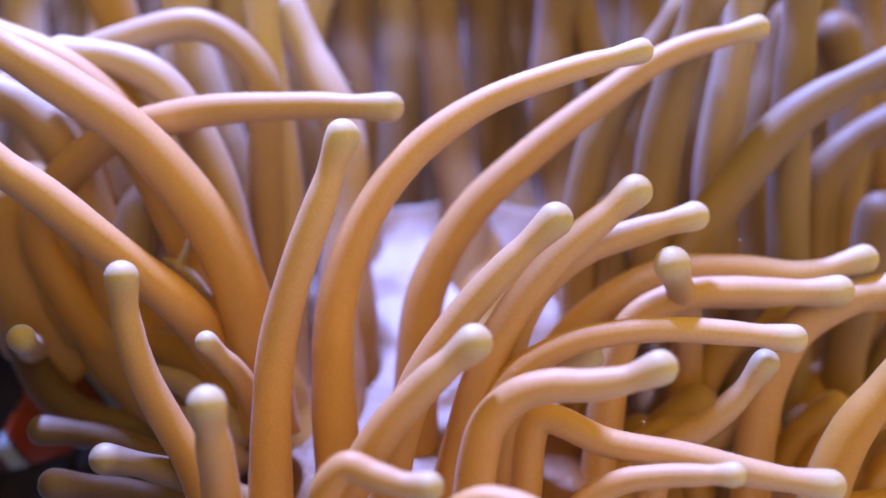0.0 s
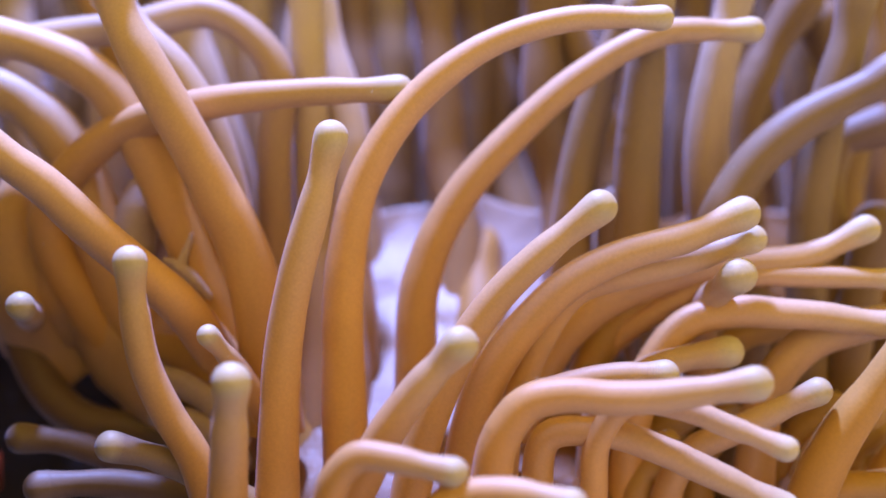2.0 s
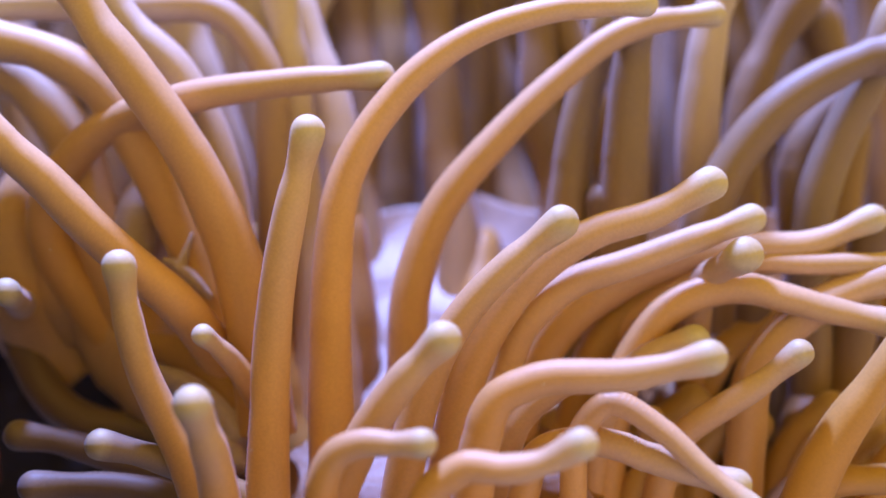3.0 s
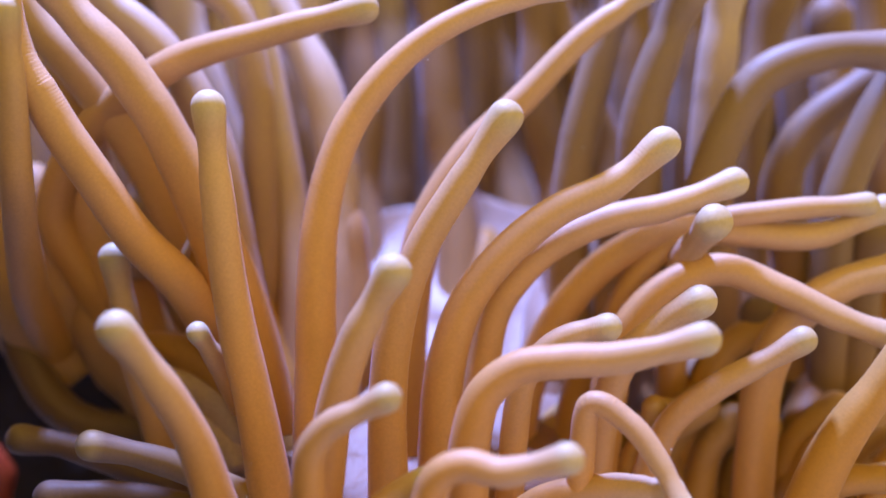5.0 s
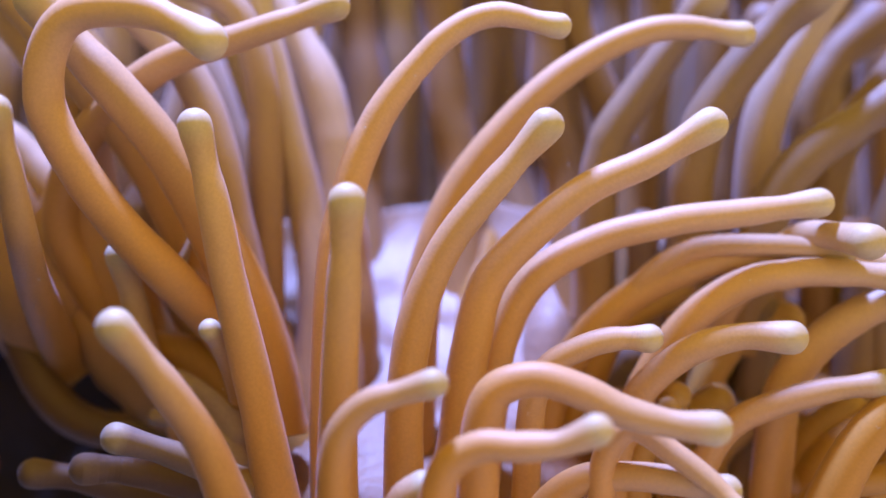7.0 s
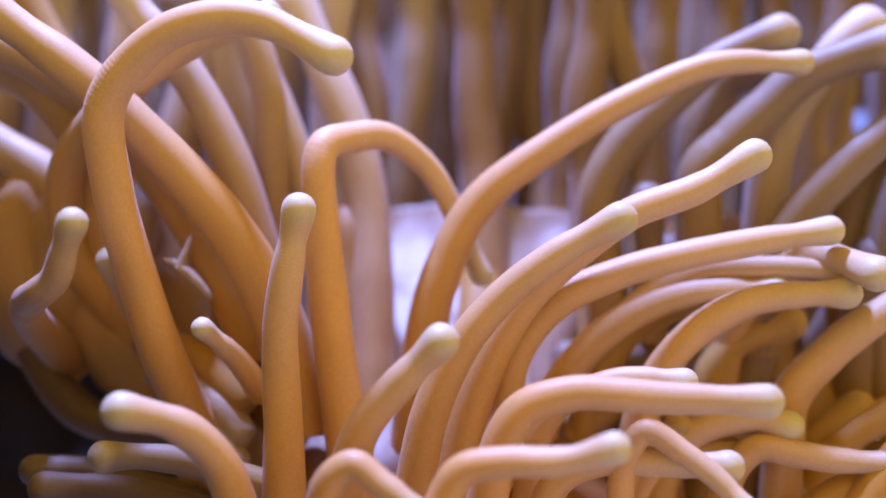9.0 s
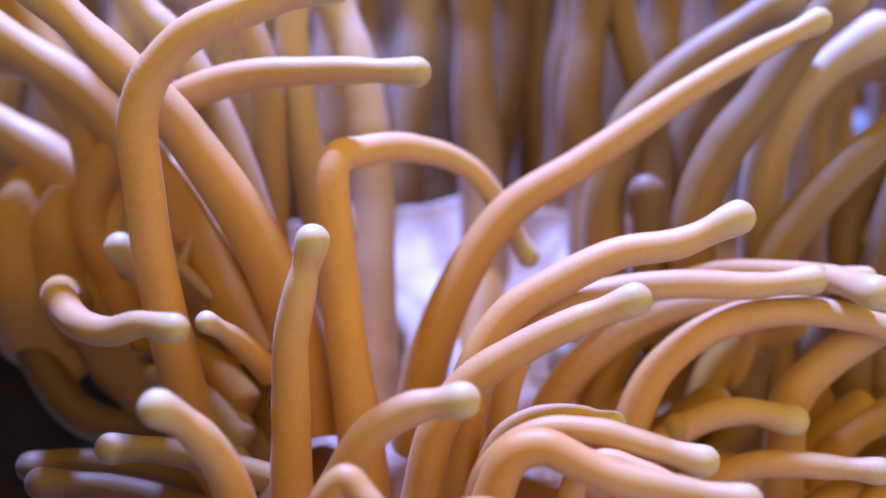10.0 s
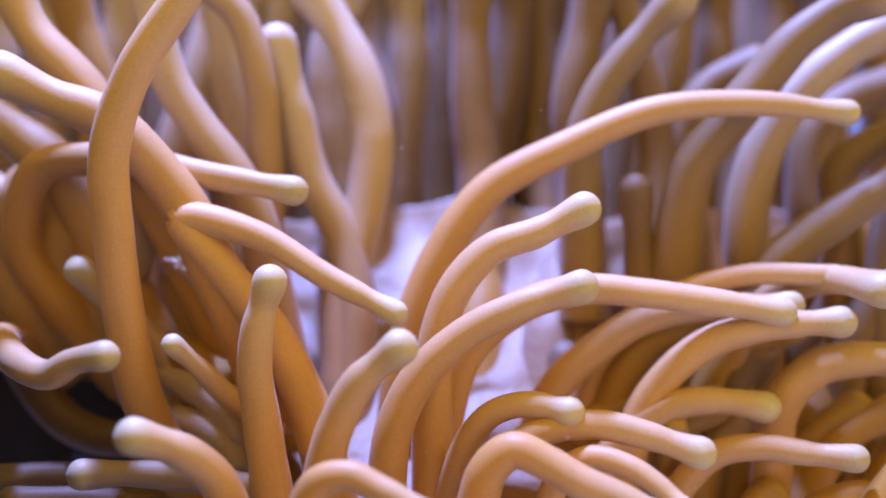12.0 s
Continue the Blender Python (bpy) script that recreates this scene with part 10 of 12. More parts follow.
    sway("T", [
        (0, -110.0, 316.0, -27.6, -103.6, 296.0, -25.2, -98.0, 278.7, -23.3, -93.3, 264.0, -21.6, -91.9, 258.7, -20.6, -91.1, 254.7, -19.9, -90.6, 252.0, -19.3),
        (0.8, -110.9, 316.0, -22.7, -104.4, 296.0, -20.6, -98.8, 278.7, -18.7, -94.2, 264.0, -17.2, -92.7, 258.7, -16.2, -91.7, 254.7, -15.3, -91.3, 252.0, -14.7),
        (1.6, -110.0, 316.0, -19.7, -103.6, 296.0, -17.7, -98.0, 278.7, -16.1, -93.4, 264.0, -14.6, -91.9, 258.7, -13.8, -91.1, 254.7, -13.0, -90.7, 252.0, -12.4),
        (2.5, -111.0, 316.0, -19.0, -104.6, 296.0, -17.1, -98.9, 278.7, -15.4, -94.3, 264.0, -14.1, -92.9, 258.7, -13.2, -92.0, 254.7, -12.5, -91.6, 252.0, -11.8),
        (3.6, -113.3, 316.0, -15.0, -107.3, 296.0, -12.2, -102.2, 278.7, -9.6, -98.0, 264.0, -7.5, -97.3, 258.7, -5.8, -97.3, 254.7, -4.3, -97.7, 252.0, -2.9),
        (5.3, -93.4, 292.0, -28.0, -94.3, 272.0, -13.2, -90.9, 254.7, 1.2, -86.9, 240.0, 14.2, -85.8, 234.7, 26.6, -85.2, 230.7, 38.7, -85.1, 228.0, 50.7),
        (6.3, -93.4, 292.0, -28.0, -92.8, 272.0, -15.3, -90.2, 254.7, -3.5, -86.4, 240.0, 7.4, -85.9, 234.7, 17.6, -85.6, 230.7, 27.6, -85.6, 228.0, 37.5),
        (7.2, -93.4, 292.0, -28.0, -91.4, 272.0, -17.2, -89.1, 254.7, -7.6, -86.1, 240.0, 1.3, -86.0, 234.7, 9.5, -86.4, 230.7, 17.5, -87.3, 228.0, 25.4),
        (8.8, -93.4, 292.0, -28.0, -92.7, 272.0, -21.1, -91.3, 254.7, -14.5, -83.9, 240.0, -7.8, -79.2, 234.7, -2.0, -77.2, 230.7, 4.3, -76.3, 228.0, 10.5),
        (9.5, -90.6, 292.0, -22.4, -87.7, 272.0, -14.5, -85.3, 254.7, -7.7, -79.5, 240.0, -11.8, -72.2, 234.7, -13.3, -66.2, 230.7, -9.4, -59.8, 228.0, -7.4),
        (10.2, -87.8, 292.0, -16.7, -87.5, 272.0, -10.4, -83.6, 254.7, -11.6, -74.1, 240.0, -15.7, -66.1, 234.7, -16.8, -58.6, 230.7, -15.3, -51.5, 228.0, -16.4),
        (11.3, -93.4, 292.0, -22.4, -92.7, 272.0, -16.3, -90.1, 254.7, -16.2, -80.7, 240.0, -19.8, -72.9, 234.7, -19.6, -66.1, 230.7, -16.7, -59.2, 228.0, -16.4),
        (12, -101.9, 292.0, -28.0, -100.5, 272.0, -21.9, -96.2, 254.7, -20.4, -86.4, 240.0, -23.7, -79.0, 234.7, -25.2, -72.4, 230.7, -22.0, -65.8, 228.0, -20.8),
    ])
    sway("BA", [
        (0, -106.5, 290.0, -9.8, -104.1, 289.0, -17.9, -101.2, 288.0, -25.8, -97.2, 287.0, -33.2, -91.3, 286.0, -39.1, -83.5, 285.0, -42.4, -75.0, 284.0, -43.5, -66.8, 283.0, -45.5, -58.7, 282.0, -47.6),
        (6.3, -107.9, 290.0, -11.2, -104.9, 289.0, -19.2, -101.8, 288.0, -27.0, -97.7, 287.0, -34.4, -91.7, 286.0, -40.4, -83.9, 285.0, -43.7, -75.3, 284.0, -44.4, -67.0, 283.0, -45.9, -58.7, 282.0, -47.6),
        (9.5, -105.1, 290.0, -12.6, -102.3, 289.0, -19.9, -98.8, 288.0, -26.9, -94.5, 287.0, -33.5, -89.1, 286.0, -39.2, -81.9, 285.0, -42.4, -74.1, 284.0, -43.4, -66.4, 283.0, -44.7, -58.7, 282.0, -46.2),
        (12, -110.7, 290.0, -15.4, -106.6, 289.0, -22.8, -102.3, 288.0, -29.9, -97.4, 287.0, -36.7, -91.3, 286.0, -42.3, -83.5, 285.0, -45.5, -75.1, 284.0, -46.3, -66.9, 283.0, -47.4, -58.7, 282.0, -48.9),
    ])
    sway("f0", [
        (0, -132.3, 336.0, -22.5, -132.1, 335.3, -4.9, -131.9, 334.7, 12.6, -132.0, 334.0, 30.0, -132.3, 333.3, 47.4, -133.6, 332.7, 64.7, -135.4, 332.0, 81.8),
        (3.6, -132.3, 336.0, -22.5, -132.2, 335.3, -4.9, -132.6, 334.7, 12.6, -133.3, 334.0, 30.1, -134.4, 333.3, 47.5, -136.2, 332.7, 64.7, -138.4, 332.0, 81.8),
        (7.2, -132.3, 336.0, -22.5, -131.7, 335.3, -4.9, -130.5, 334.7, 12.6, -128.9, 334.0, 30.0, -126.8, 333.3, 47.2, -126.5, 332.7, 64.5, -127.1, 332.0, 81.8),
        (9.5, -132.3, 336.0, -22.5, -131.7, 335.3, -4.9, -130.2, 334.7, 12.6, -128.3, 334.0, 30.0, -125.9, 333.3, 47.2, -125.3, 332.7, 64.5, -125.5, 332.0, 81.8),
        (12, -132.3, 336.0, -22.5, -131.7, 335.3, -4.9, -130.3, 334.7, 12.6, -128.5, 334.0, 30.0, -126.2, 333.3, 47.2, -125.8, 332.7, 64.5, -126.3, 332.0, 81.8),
    ])
    sway("f1", [
        (0, -119.2, 347.0, -23.2, -119.2, 346.3, -5.1, -119.4, 345.7, 13.0, -119.9, 345.0, 31.0, -121.0, 344.3, 49.0, -122.4, 343.7, 66.8, -124.2, 343.0, 84.5),
        (3.6, -119.2, 347.0, -23.2, -119.4, 346.3, -5.0, -120.2, 345.7, 13.1, -121.8, 345.0, 31.2, -124.3, 344.3, 49.0, -126.7, 343.7, 66.8, -129.1, 343.0, 84.5),
        (7.2, -119.2, 347.0, -23.2, -118.8, 346.3, -5.1, -117.8, 345.7, 13.0, -116.6, 345.0, 30.9, -115.3, 344.3, 48.8, -115.1, 343.7, 66.7, -115.6, 343.0, 84.5),
        (9.5, -119.2, 347.0, -23.2, -118.7, 346.3, -5.1, -117.5, 345.7, 13.0, -115.9, 345.0, 30.9, -114.1, 344.3, 48.8, -113.6, 343.7, 66.7, -113.7, 343.0, 84.5),
        (12, -119.2, 347.0, -23.2, -118.7, 346.3, -5.1, -117.6, 345.7, 13.0, -116.2, 345.0, 30.9, -114.5, 344.3, 48.8, -114.1, 343.7, 66.7, -114.4, 343.0, 84.5),
    ])
    sway("f2", [
        (0, -94.6, 339.0, -22.7, -94.5, 338.3, -5.0, -94.7, 337.7, 12.7, -95.3, 337.0, 30.2, -96.3, 336.3, 47.7, -95.9, 335.7, 65.2, -94.8, 335.0, 82.5),
        (3.6, -94.6, 339.0, -22.7, -94.5, 338.3, -5.0, -94.6, 337.7, 12.7, -95.0, 337.0, 30.2, -95.7, 336.3, 47.7, -95.2, 335.7, 65.2, -94.0, 335.0, 82.5),
        (7.2, -94.6, 339.0, -22.7, -94.4, 338.3, -5.0, -94.2, 337.7, 12.7, -94.2, 337.0, 30.3, -94.3, 336.3, 47.8, -93.3, 335.7, 65.2, -91.7, 335.0, 82.5),
        (9.5, -94.6, 339.0, -22.7, -94.2, 338.3, -5.0, -93.3, 337.7, 12.7, -92.5, 337.0, 30.3, -91.5, 336.3, 47.8, -89.8, 335.7, 65.2, -87.7, 335.0, 82.5),
        (12, -94.6, 339.0, -22.7, -94.3, 338.3, -5.0, -93.9, 337.7, 12.7, -93.6, 337.0, 30.3, -93.4, 336.3, 47.8, -92.1, 335.7, 65.2, -90.3, 335.0, 82.5),
    ])
    sway("f3", [
        (0, -82.5, 341.0, -22.8, -82.1, 340.3, -5.0, -81.1, 339.7, 12.9, -79.4, 339.0, 30.5, -76.7, 338.3, 48.0, -74.5, 337.7, 65.5, -72.6, 337.0, 83.0),
        (3.6, -82.5, 341.0, -22.8, -82.3, 340.3, -5.0, -82.0, 339.7, 12.8, -81.1, 339.0, 30.5, -79.4, 338.3, 48.0, -78.1, 337.7, 65.5, -76.8, 337.0, 83.0),
        (7.2, -82.5, 341.0, -22.8, -81.7, 340.3, -4.8, -79.6, 339.7, 13.2, -76.2, 339.0, 30.8, -71.2, 338.3, 48.0, -67.5, 337.7, 65.5, -64.5, 337.0, 83.0),
        (9.5, -82.5, 341.0, -22.8, -81.7, 340.3, -4.8, -79.7, 339.7, 13.2, -76.1, 339.0, 30.8, -71.0, 338.3, 48.0, -67.3, 337.7, 65.5, -64.2, 337.0, 83.0),
        (12, -82.5, 341.0, -22.8, -81.6, 340.3, -4.7, -79.2, 339.7, 13.2, -75.3, 339.0, 30.9, -69.8, 338.3, 48.0, -65.7, 337.7, 65.5, -62.4, 337.0, 83.0),
    ])
    sway("f4", [
        (0, -61.4, 347.0, -23.2, -61.3, 346.3, -5.1, -61.3, 345.7, 12.9, -61.6, 345.0, 30.9, -62.0, 344.3, 48.9, -61.6, 343.7, 66.7, -60.8, 343.0, 84.5),
        (3.6, -61.4, 347.0, -23.2, -61.6, 346.3, -5.1, -62.4, 345.7, 13.0, -63.8, 345.0, 31.0, -65.7, 344.3, 48.8, -66.3, 343.7, 66.7, -66.3, 343.0, 84.5),
        (7.2, -61.4, 347.0, -23.2, -61.2, 346.3, -5.1, -60.8, 345.7, 13.0, -60.5, 345.0, 31.0, -60.2, 344.3, 48.9, -59.3, 343.7, 66.7, -58.0, 343.0, 84.5),
        (9.5, -61.4, 347.0, -23.2, -60.8, 346.3, -5.0, -59.4, 345.7, 13.1, -57.6, 345.0, 31.1, -55.3, 344.3, 48.9, -53.0, 343.7, 66.7, -50.6, 343.0, 84.5),
        (12, -61.4, 347.0, -23.2, -61.2, 346.3, -5.1, -60.8, 345.7, 13.0, -60.5, 345.0, 30.9, -60.2, 344.3, 48.9, -59.3, 343.7, 66.7, -58.2, 343.0, 84.5),
    ])
    sway("f5", [
        (0, -50.9, 350.0, -23.4, -50.9, 349.3, -5.1, -51.2, 348.7, 13.1, -52.0, 348.0, 31.2, -53.4, 347.3, 49.3, -53.5, 346.7, 67.3, -53.0, 346.0, 85.2),
        (3.6, -50.9, 350.0, -23.4, -51.1, 349.3, -5.1, -52.0, 348.7, 13.1, -53.5, 348.0, 31.2, -55.8, 347.3, 49.2, -56.6, 346.7, 67.2, -56.7, 346.0, 85.2),
        (7.2, -50.9, 350.0, -23.4, -50.5, 349.3, -5.1, -49.5, 348.7, 13.1, -48.4, 348.0, 31.3, -47.2, 347.3, 49.3, -45.6, 346.7, 67.3, -43.7, 346.0, 85.2),
        (9.5, -50.9, 350.0, -23.4, -50.7, 349.3, -5.1, -50.2, 348.7, 13.1, -49.7, 348.0, 31.2, -49.4, 347.3, 49.3, -48.3, 346.7, 67.3, -46.9, 346.0, 85.2),
        (12, -50.9, 350.0, -23.4, -50.7, 349.3, -5.2, -50.2, 348.7, 13.1, -49.7, 348.0, 31.2, -49.2, 347.3, 49.3, -48.2, 346.7, 67.3, -46.9, 346.0, 85.2),
    ])
    sway("f6", [
        (0, -31.9, 350.0, -23.4, -32.0, 349.3, -5.1, -32.4, 348.7, 13.1, -33.1, 348.0, 31.2, -34.4, 347.3, 49.3, -35.3, 346.7, 67.3, -36.0, 346.0, 85.2),
        (3.6, -31.9, 350.0, -23.4, -32.0, 349.3, -5.1, -32.7, 348.7, 13.1, -33.8, 348.0, 31.3, -35.6, 347.3, 49.3, -36.9, 346.7, 67.3, -37.9, 346.0, 85.2),
        (7.2, -31.9, 350.0, -23.4, -31.6, 349.3, -5.2, -30.7, 348.7, 13.1, -29.8, 348.0, 31.2, -28.8, 347.3, 49.3, -28.1, 346.7, 67.3, -27.5, 346.0, 85.2),
        (9.5, -31.9, 350.0, -23.4, -31.7, 349.3, -5.2, -31.4, 348.7, 13.1, -31.1, 348.0, 31.2, -30.8, 347.3, 49.3, -30.7, 346.7, 67.3, -30.7, 346.0, 85.2),
        (12, -31.9, 350.0, -23.4, -31.8, 349.3, -5.2, -31.8, 348.7, 13.1, -32.0, 348.0, 31.2, -32.5, 347.3, 49.3, -32.8, 346.7, 67.3, -33.0, 346.0, 85.2),
    ])
    sway("f7", [
        (0, -14.1, 353.0, -23.6, -14.0, 352.3, -5.2, -13.8, 351.7, 13.2, -13.2, 351.0, 31.5, -12.5, 350.3, 49.8, -13.4, 349.7, 67.9, -15.1, 349.0, 86.0),
        (3.6, -14.1, 353.0, -23.6, -14.2, 352.3, -5.2, -14.7, 351.7, 13.2, -15.0, 351.0, 31.6, -15.3, 350.3, 49.9, -17.0, 349.7, 68.0, -19.3, 349.0, 86.0),
        (7.2, -14.1, 353.0, -23.6, -14.0, 352.3, -5.2, -13.8, 351.7, 13.2, -13.2, 351.0, 31.5, -12.3, 350.3, 49.8, -13.1, 349.7, 67.9, -14.8, 349.0, 86.0),
        (9.5, -14.1, 353.0, -23.6, -13.7, 352.3, -5.1, -12.5, 351.7, 13.3, -10.5, 351.0, 31.5, -7.7, 350.3, 49.6, -7.2, 349.7, 67.8, -7.9, 349.0, 86.0),
        (12, -14.1, 353.0, -23.6, -13.9, 352.3, -5.2, -13.2, 351.7, 13.2, -12.1, 351.0, 31.5, -10.5, 350.3, 49.7, -10.7, 349.7, 67.9, -11.9, 349.0, 86.0),
    ])
    sway("f8", [
        (0, 9.7, 341.0, -22.8, 9.8, 340.3, -5.0, 10.0, 339.7, 12.8, 10.7, 339.0, 30.4, 11.8, 338.3, 48.0, 11.3, 337.7, 65.6, 10.1, 337.0, 83.0),
        (3.6, 9.7, 341.0, -22.8, 9.6, 340.3, -5.0, 9.3, 339.7, 12.8, 9.2, 339.0, 30.5, 9.3, 338.3, 48.1, 8.0, 337.7, 65.6, 6.2, 337.0, 83.0),
        (7.2, 9.7, 341.0, -22.8, 9.8, 340.3, -5.0, 10.2, 339.7, 12.8, 11.2, 339.0, 30.4, 12.7, 338.3, 48.0, 12.6, 337.7, 65.5, 11.5, 337.0, 83.0),
        (9.5, 9.7, 341.0, -22.8, 10.2, 340.3, -4.9, 11.7, 339.7, 12.9, 14.2, 339.0, 30.5, 17.7, 338.3, 47.8, 19.0, 337.7, 65.4, 19.2, 337.0, 83.0),
        (12, 9.7, 341.0, -22.8, 10.2, 340.3, -4.9, 11.9, 339.7, 12.9, 14.6, 339.0, 30.5, 18.4, 338.3, 47.8, 19.9, 337.7, 65.4, 20.3, 337.0, 83.0),
    ])
    sway("f9", [
        (0, 26.9, 351.0, -23.5, 26.6, 350.3, -5.1, 25.8, 349.7, 13.2, 24.1, 349.0, 31.4, 21.3, 348.3, 49.3, 21.1, 347.7, 67.4, 22.1, 347.0, 85.5),
        (3.6, 26.9, 351.0, -23.5, 26.4, 350.3, -5.0, 24.7, 349.7, 13.3, 21.9, 349.0, 31.4, 17.7, 348.3, 49.2, 16.3, 347.7, 67.3, 16.4, 347.0, 85.5),
        (7.2, 26.9, 351.0, -23.5, 26.8, 350.3, -5.1, 26.5, 349.7, 13.2, 25.5, 349.0, 31.4, 23.6, 348.3, 49.4, 24.1, 347.7, 67.5, 25.8, 347.0, 85.5),
        (9.5, 26.9, 351.0, -23.5, 27.1, 350.3, -5.1, 27.9, 349.7, 13.2, 28.5, 349.0, 31.4, 28.9, 348.3, 49.6, 30.9, 347.7, 67.6, 33.6, 347.0, 85.5),
        (12, 26.9, 351.0, -23.5, 26.9, 350.3, -5.1, 26.8, 349.7, 13.2, 26.2, 349.0, 31.4, 24.9, 348.3, 49.5, 25.7, 347.7, 67.5, 27.6, 347.0, 85.5),
    ])
    sway("f10", [
        (0, 35.7, 335.0, -22.4, 35.4, 334.3, -4.9, 34.8, 333.7, 12.6, 33.5, 333.0, 30.0, 31.4, 332.3, 47.2, 32.0, 331.7, 64.4, 33.8, 331.0, 81.5),
        (3.6, 35.7, 335.0, -22.4, 35.4, 334.3, -4.9, 34.5, 333.7, 12.6, 32.8, 333.0, 30.0, 30.2, 332.3, 47.1, 30.5, 331.7, 64.4, 32.2, 331.0, 81.5),
        (7.2, 35.7, 335.0, -22.4, 35.6, 334.3, -4.9, 35.5, 333.7, 12.6, 35.0, 333.0, 30.0, 33.9, 332.3, 47.3, 35.2, 331.7, 64.5, 37.6, 331.0, 81.5),
        (9.5, 35.7, 335.0, -22.4, 35.7, 334.3, -4.9, 35.9, 333.7, 12.6, 35.8, 333.0, 30.0, 35.2, 332.3, 47.4, 36.9, 331.7, 64.5, 39.6, 331.0, 81.5),
        (12, 35.7, 335.0, -22.4, 35.9, 334.3, -4.8, 36.8, 333.7, 12.7, 37.5, 333.0, 30.1, 38.2, 332.3, 47.5, 40.8, 331.7, 64.6, 44.2, 331.0, 81.5),
    ])
    sway("f11", [
        (0, 53.4, 335.0, -22.4, 53.5, 334.3, -4.9, 53.8, 333.7, 12.5, 54.5, 333.0, 29.9, 55.8, 332.3, 47.1, 56.4, 331.7, 64.4, 56.8, 331.0, 81.5),
        (3.6, 53.4, 335.0, -22.4, 53.2, 334.3, -4.9, 52.7, 333.7, 12.5, 52.2, 333.0, 29.9, 51.7, 332.3, 47.2, 51.1, 331.7, 64.4, 50.4, 331.0, 81.5),
        (7.2, 53.4, 335.0, -22.4, 53.7, 334.3, -4.9, 54.6, 333.7, 12.6, 56.3, 333.0, 29.9, 58.8, 332.3, 47.1, 60.2, 331.7, 64.3, 61.1, 331.0, 81.5),
        (9.5, 53.4, 335.0, -22.4, 53.7, 334.3, -4.8, 54.9, 333.7, 12.6, 56.9, 333.0, 30.0, 59.9, 332.3, 47.1, 61.7, 331.7, 64.3, 62.9, 331.0, 81.5),
        (12, 53.4, 335.0, -22.4, 54.0, 334.3, -4.7, 55.9, 333.7, 12.8, 58.9, 333.0, 30.1, 63.2, 332.3, 47.1, 65.9, 331.7, 64.3, 68.0, 331.0, 81.5),
    ])
    sway("f12", [
        (0, 73.1, 347.0, -23.2, 73.1, 346.3, -5.1, 73.3, 345.7, 13.0, 74.3, 345.0, 31.0, 76.0, 344.3, 48.8, 75.9, 343.7, 66.7, 74.9, 343.0, 84.5),
        (3.6, 73.1, 347.0, -23.2, 72.8, 346.3, -5.1, 72.4, 345.7, 13.0, 72.3, 345.0, 31.0, 72.6, 344.3, 48.9, 71.5, 343.7, 66.8, 69.8, 343.0, 84.5),
        (7.2, 73.1, 347.0, -23.2, 73.2, 346.3, -5.1, 74.1, 345.7, 13.0, 75.8, 345.0, 31.0, 78.5, 344.3, 48.7, 79.3, 343.7, 66.6, 79.0, 343.0, 84.5),
        (9.5, 73.1, 347.0, -23.2, 73.4, 346.3, -5.0, 74.9, 345.7, 13.1, 77.4, 345.0, 31.0, 81.1, 344.3, 48.7, 82.6, 343.7, 66.6, 83.0, 343.0, 84.5),
        (12, 73.1, 347.0, -23.2, 73.3, 346.3, -5.1, 74.2, 345.7, 13.0, 76.0, 345.0, 31.0, 78.7, 344.3, 48.7, 79.4, 343.7, 66.6, 79.2, 343.0, 84.5),
    ])
    sway("f13", [
        (0, 94.1, 350.0, -23.4, 93.9, 349.3, -5.1, 93.6, 348.7, 13.1, 93.2, 348.0, 31.3, 92.6, 347.3, 49.4, 91.2, 346.7, 67.3, 89.2, 346.0, 85.2),
        (3.6, 94.1, 350.0, -23.4, 93.6, 349.3, -5.1, 92.4, 348.7, 13.2, 90.6, 348.0, 31.4, 88.1, 347.3, 49.4, 85.4, 346.7, 67.4, 82.5, 346.0, 85.2),
        (7.2, 94.1, 350.0, -23.4, 94.0, 349.3, -5.1, 94.0, 348.7, 13.1, 94.1, 348.0, 31.2, 94.2, 347.3, 49.3, 93.1, 346.7, 67.3, 91.6, 346.0, 85.2),
        (9.5, 94.1, 350.0, -23.4, 94.3, 349.3, -5.1, 95.1, 348.7, 13.1, 96.3, 348.0, 31.2, 98.2, 347.3, 49.2, 98.3, 346.7, 67.3, 97.6, 346.0, 85.2),
        (12, 94.1, 350.0, -23.4, 94.3, 349.3, -5.1, 95.3, 348.7, 13.1, 96.8, 348.0, 31.2, 98.9, 347.3, 49.2, 99.3, 346.7, 67.2, 98.7, 346.0, 85.2),
    ])
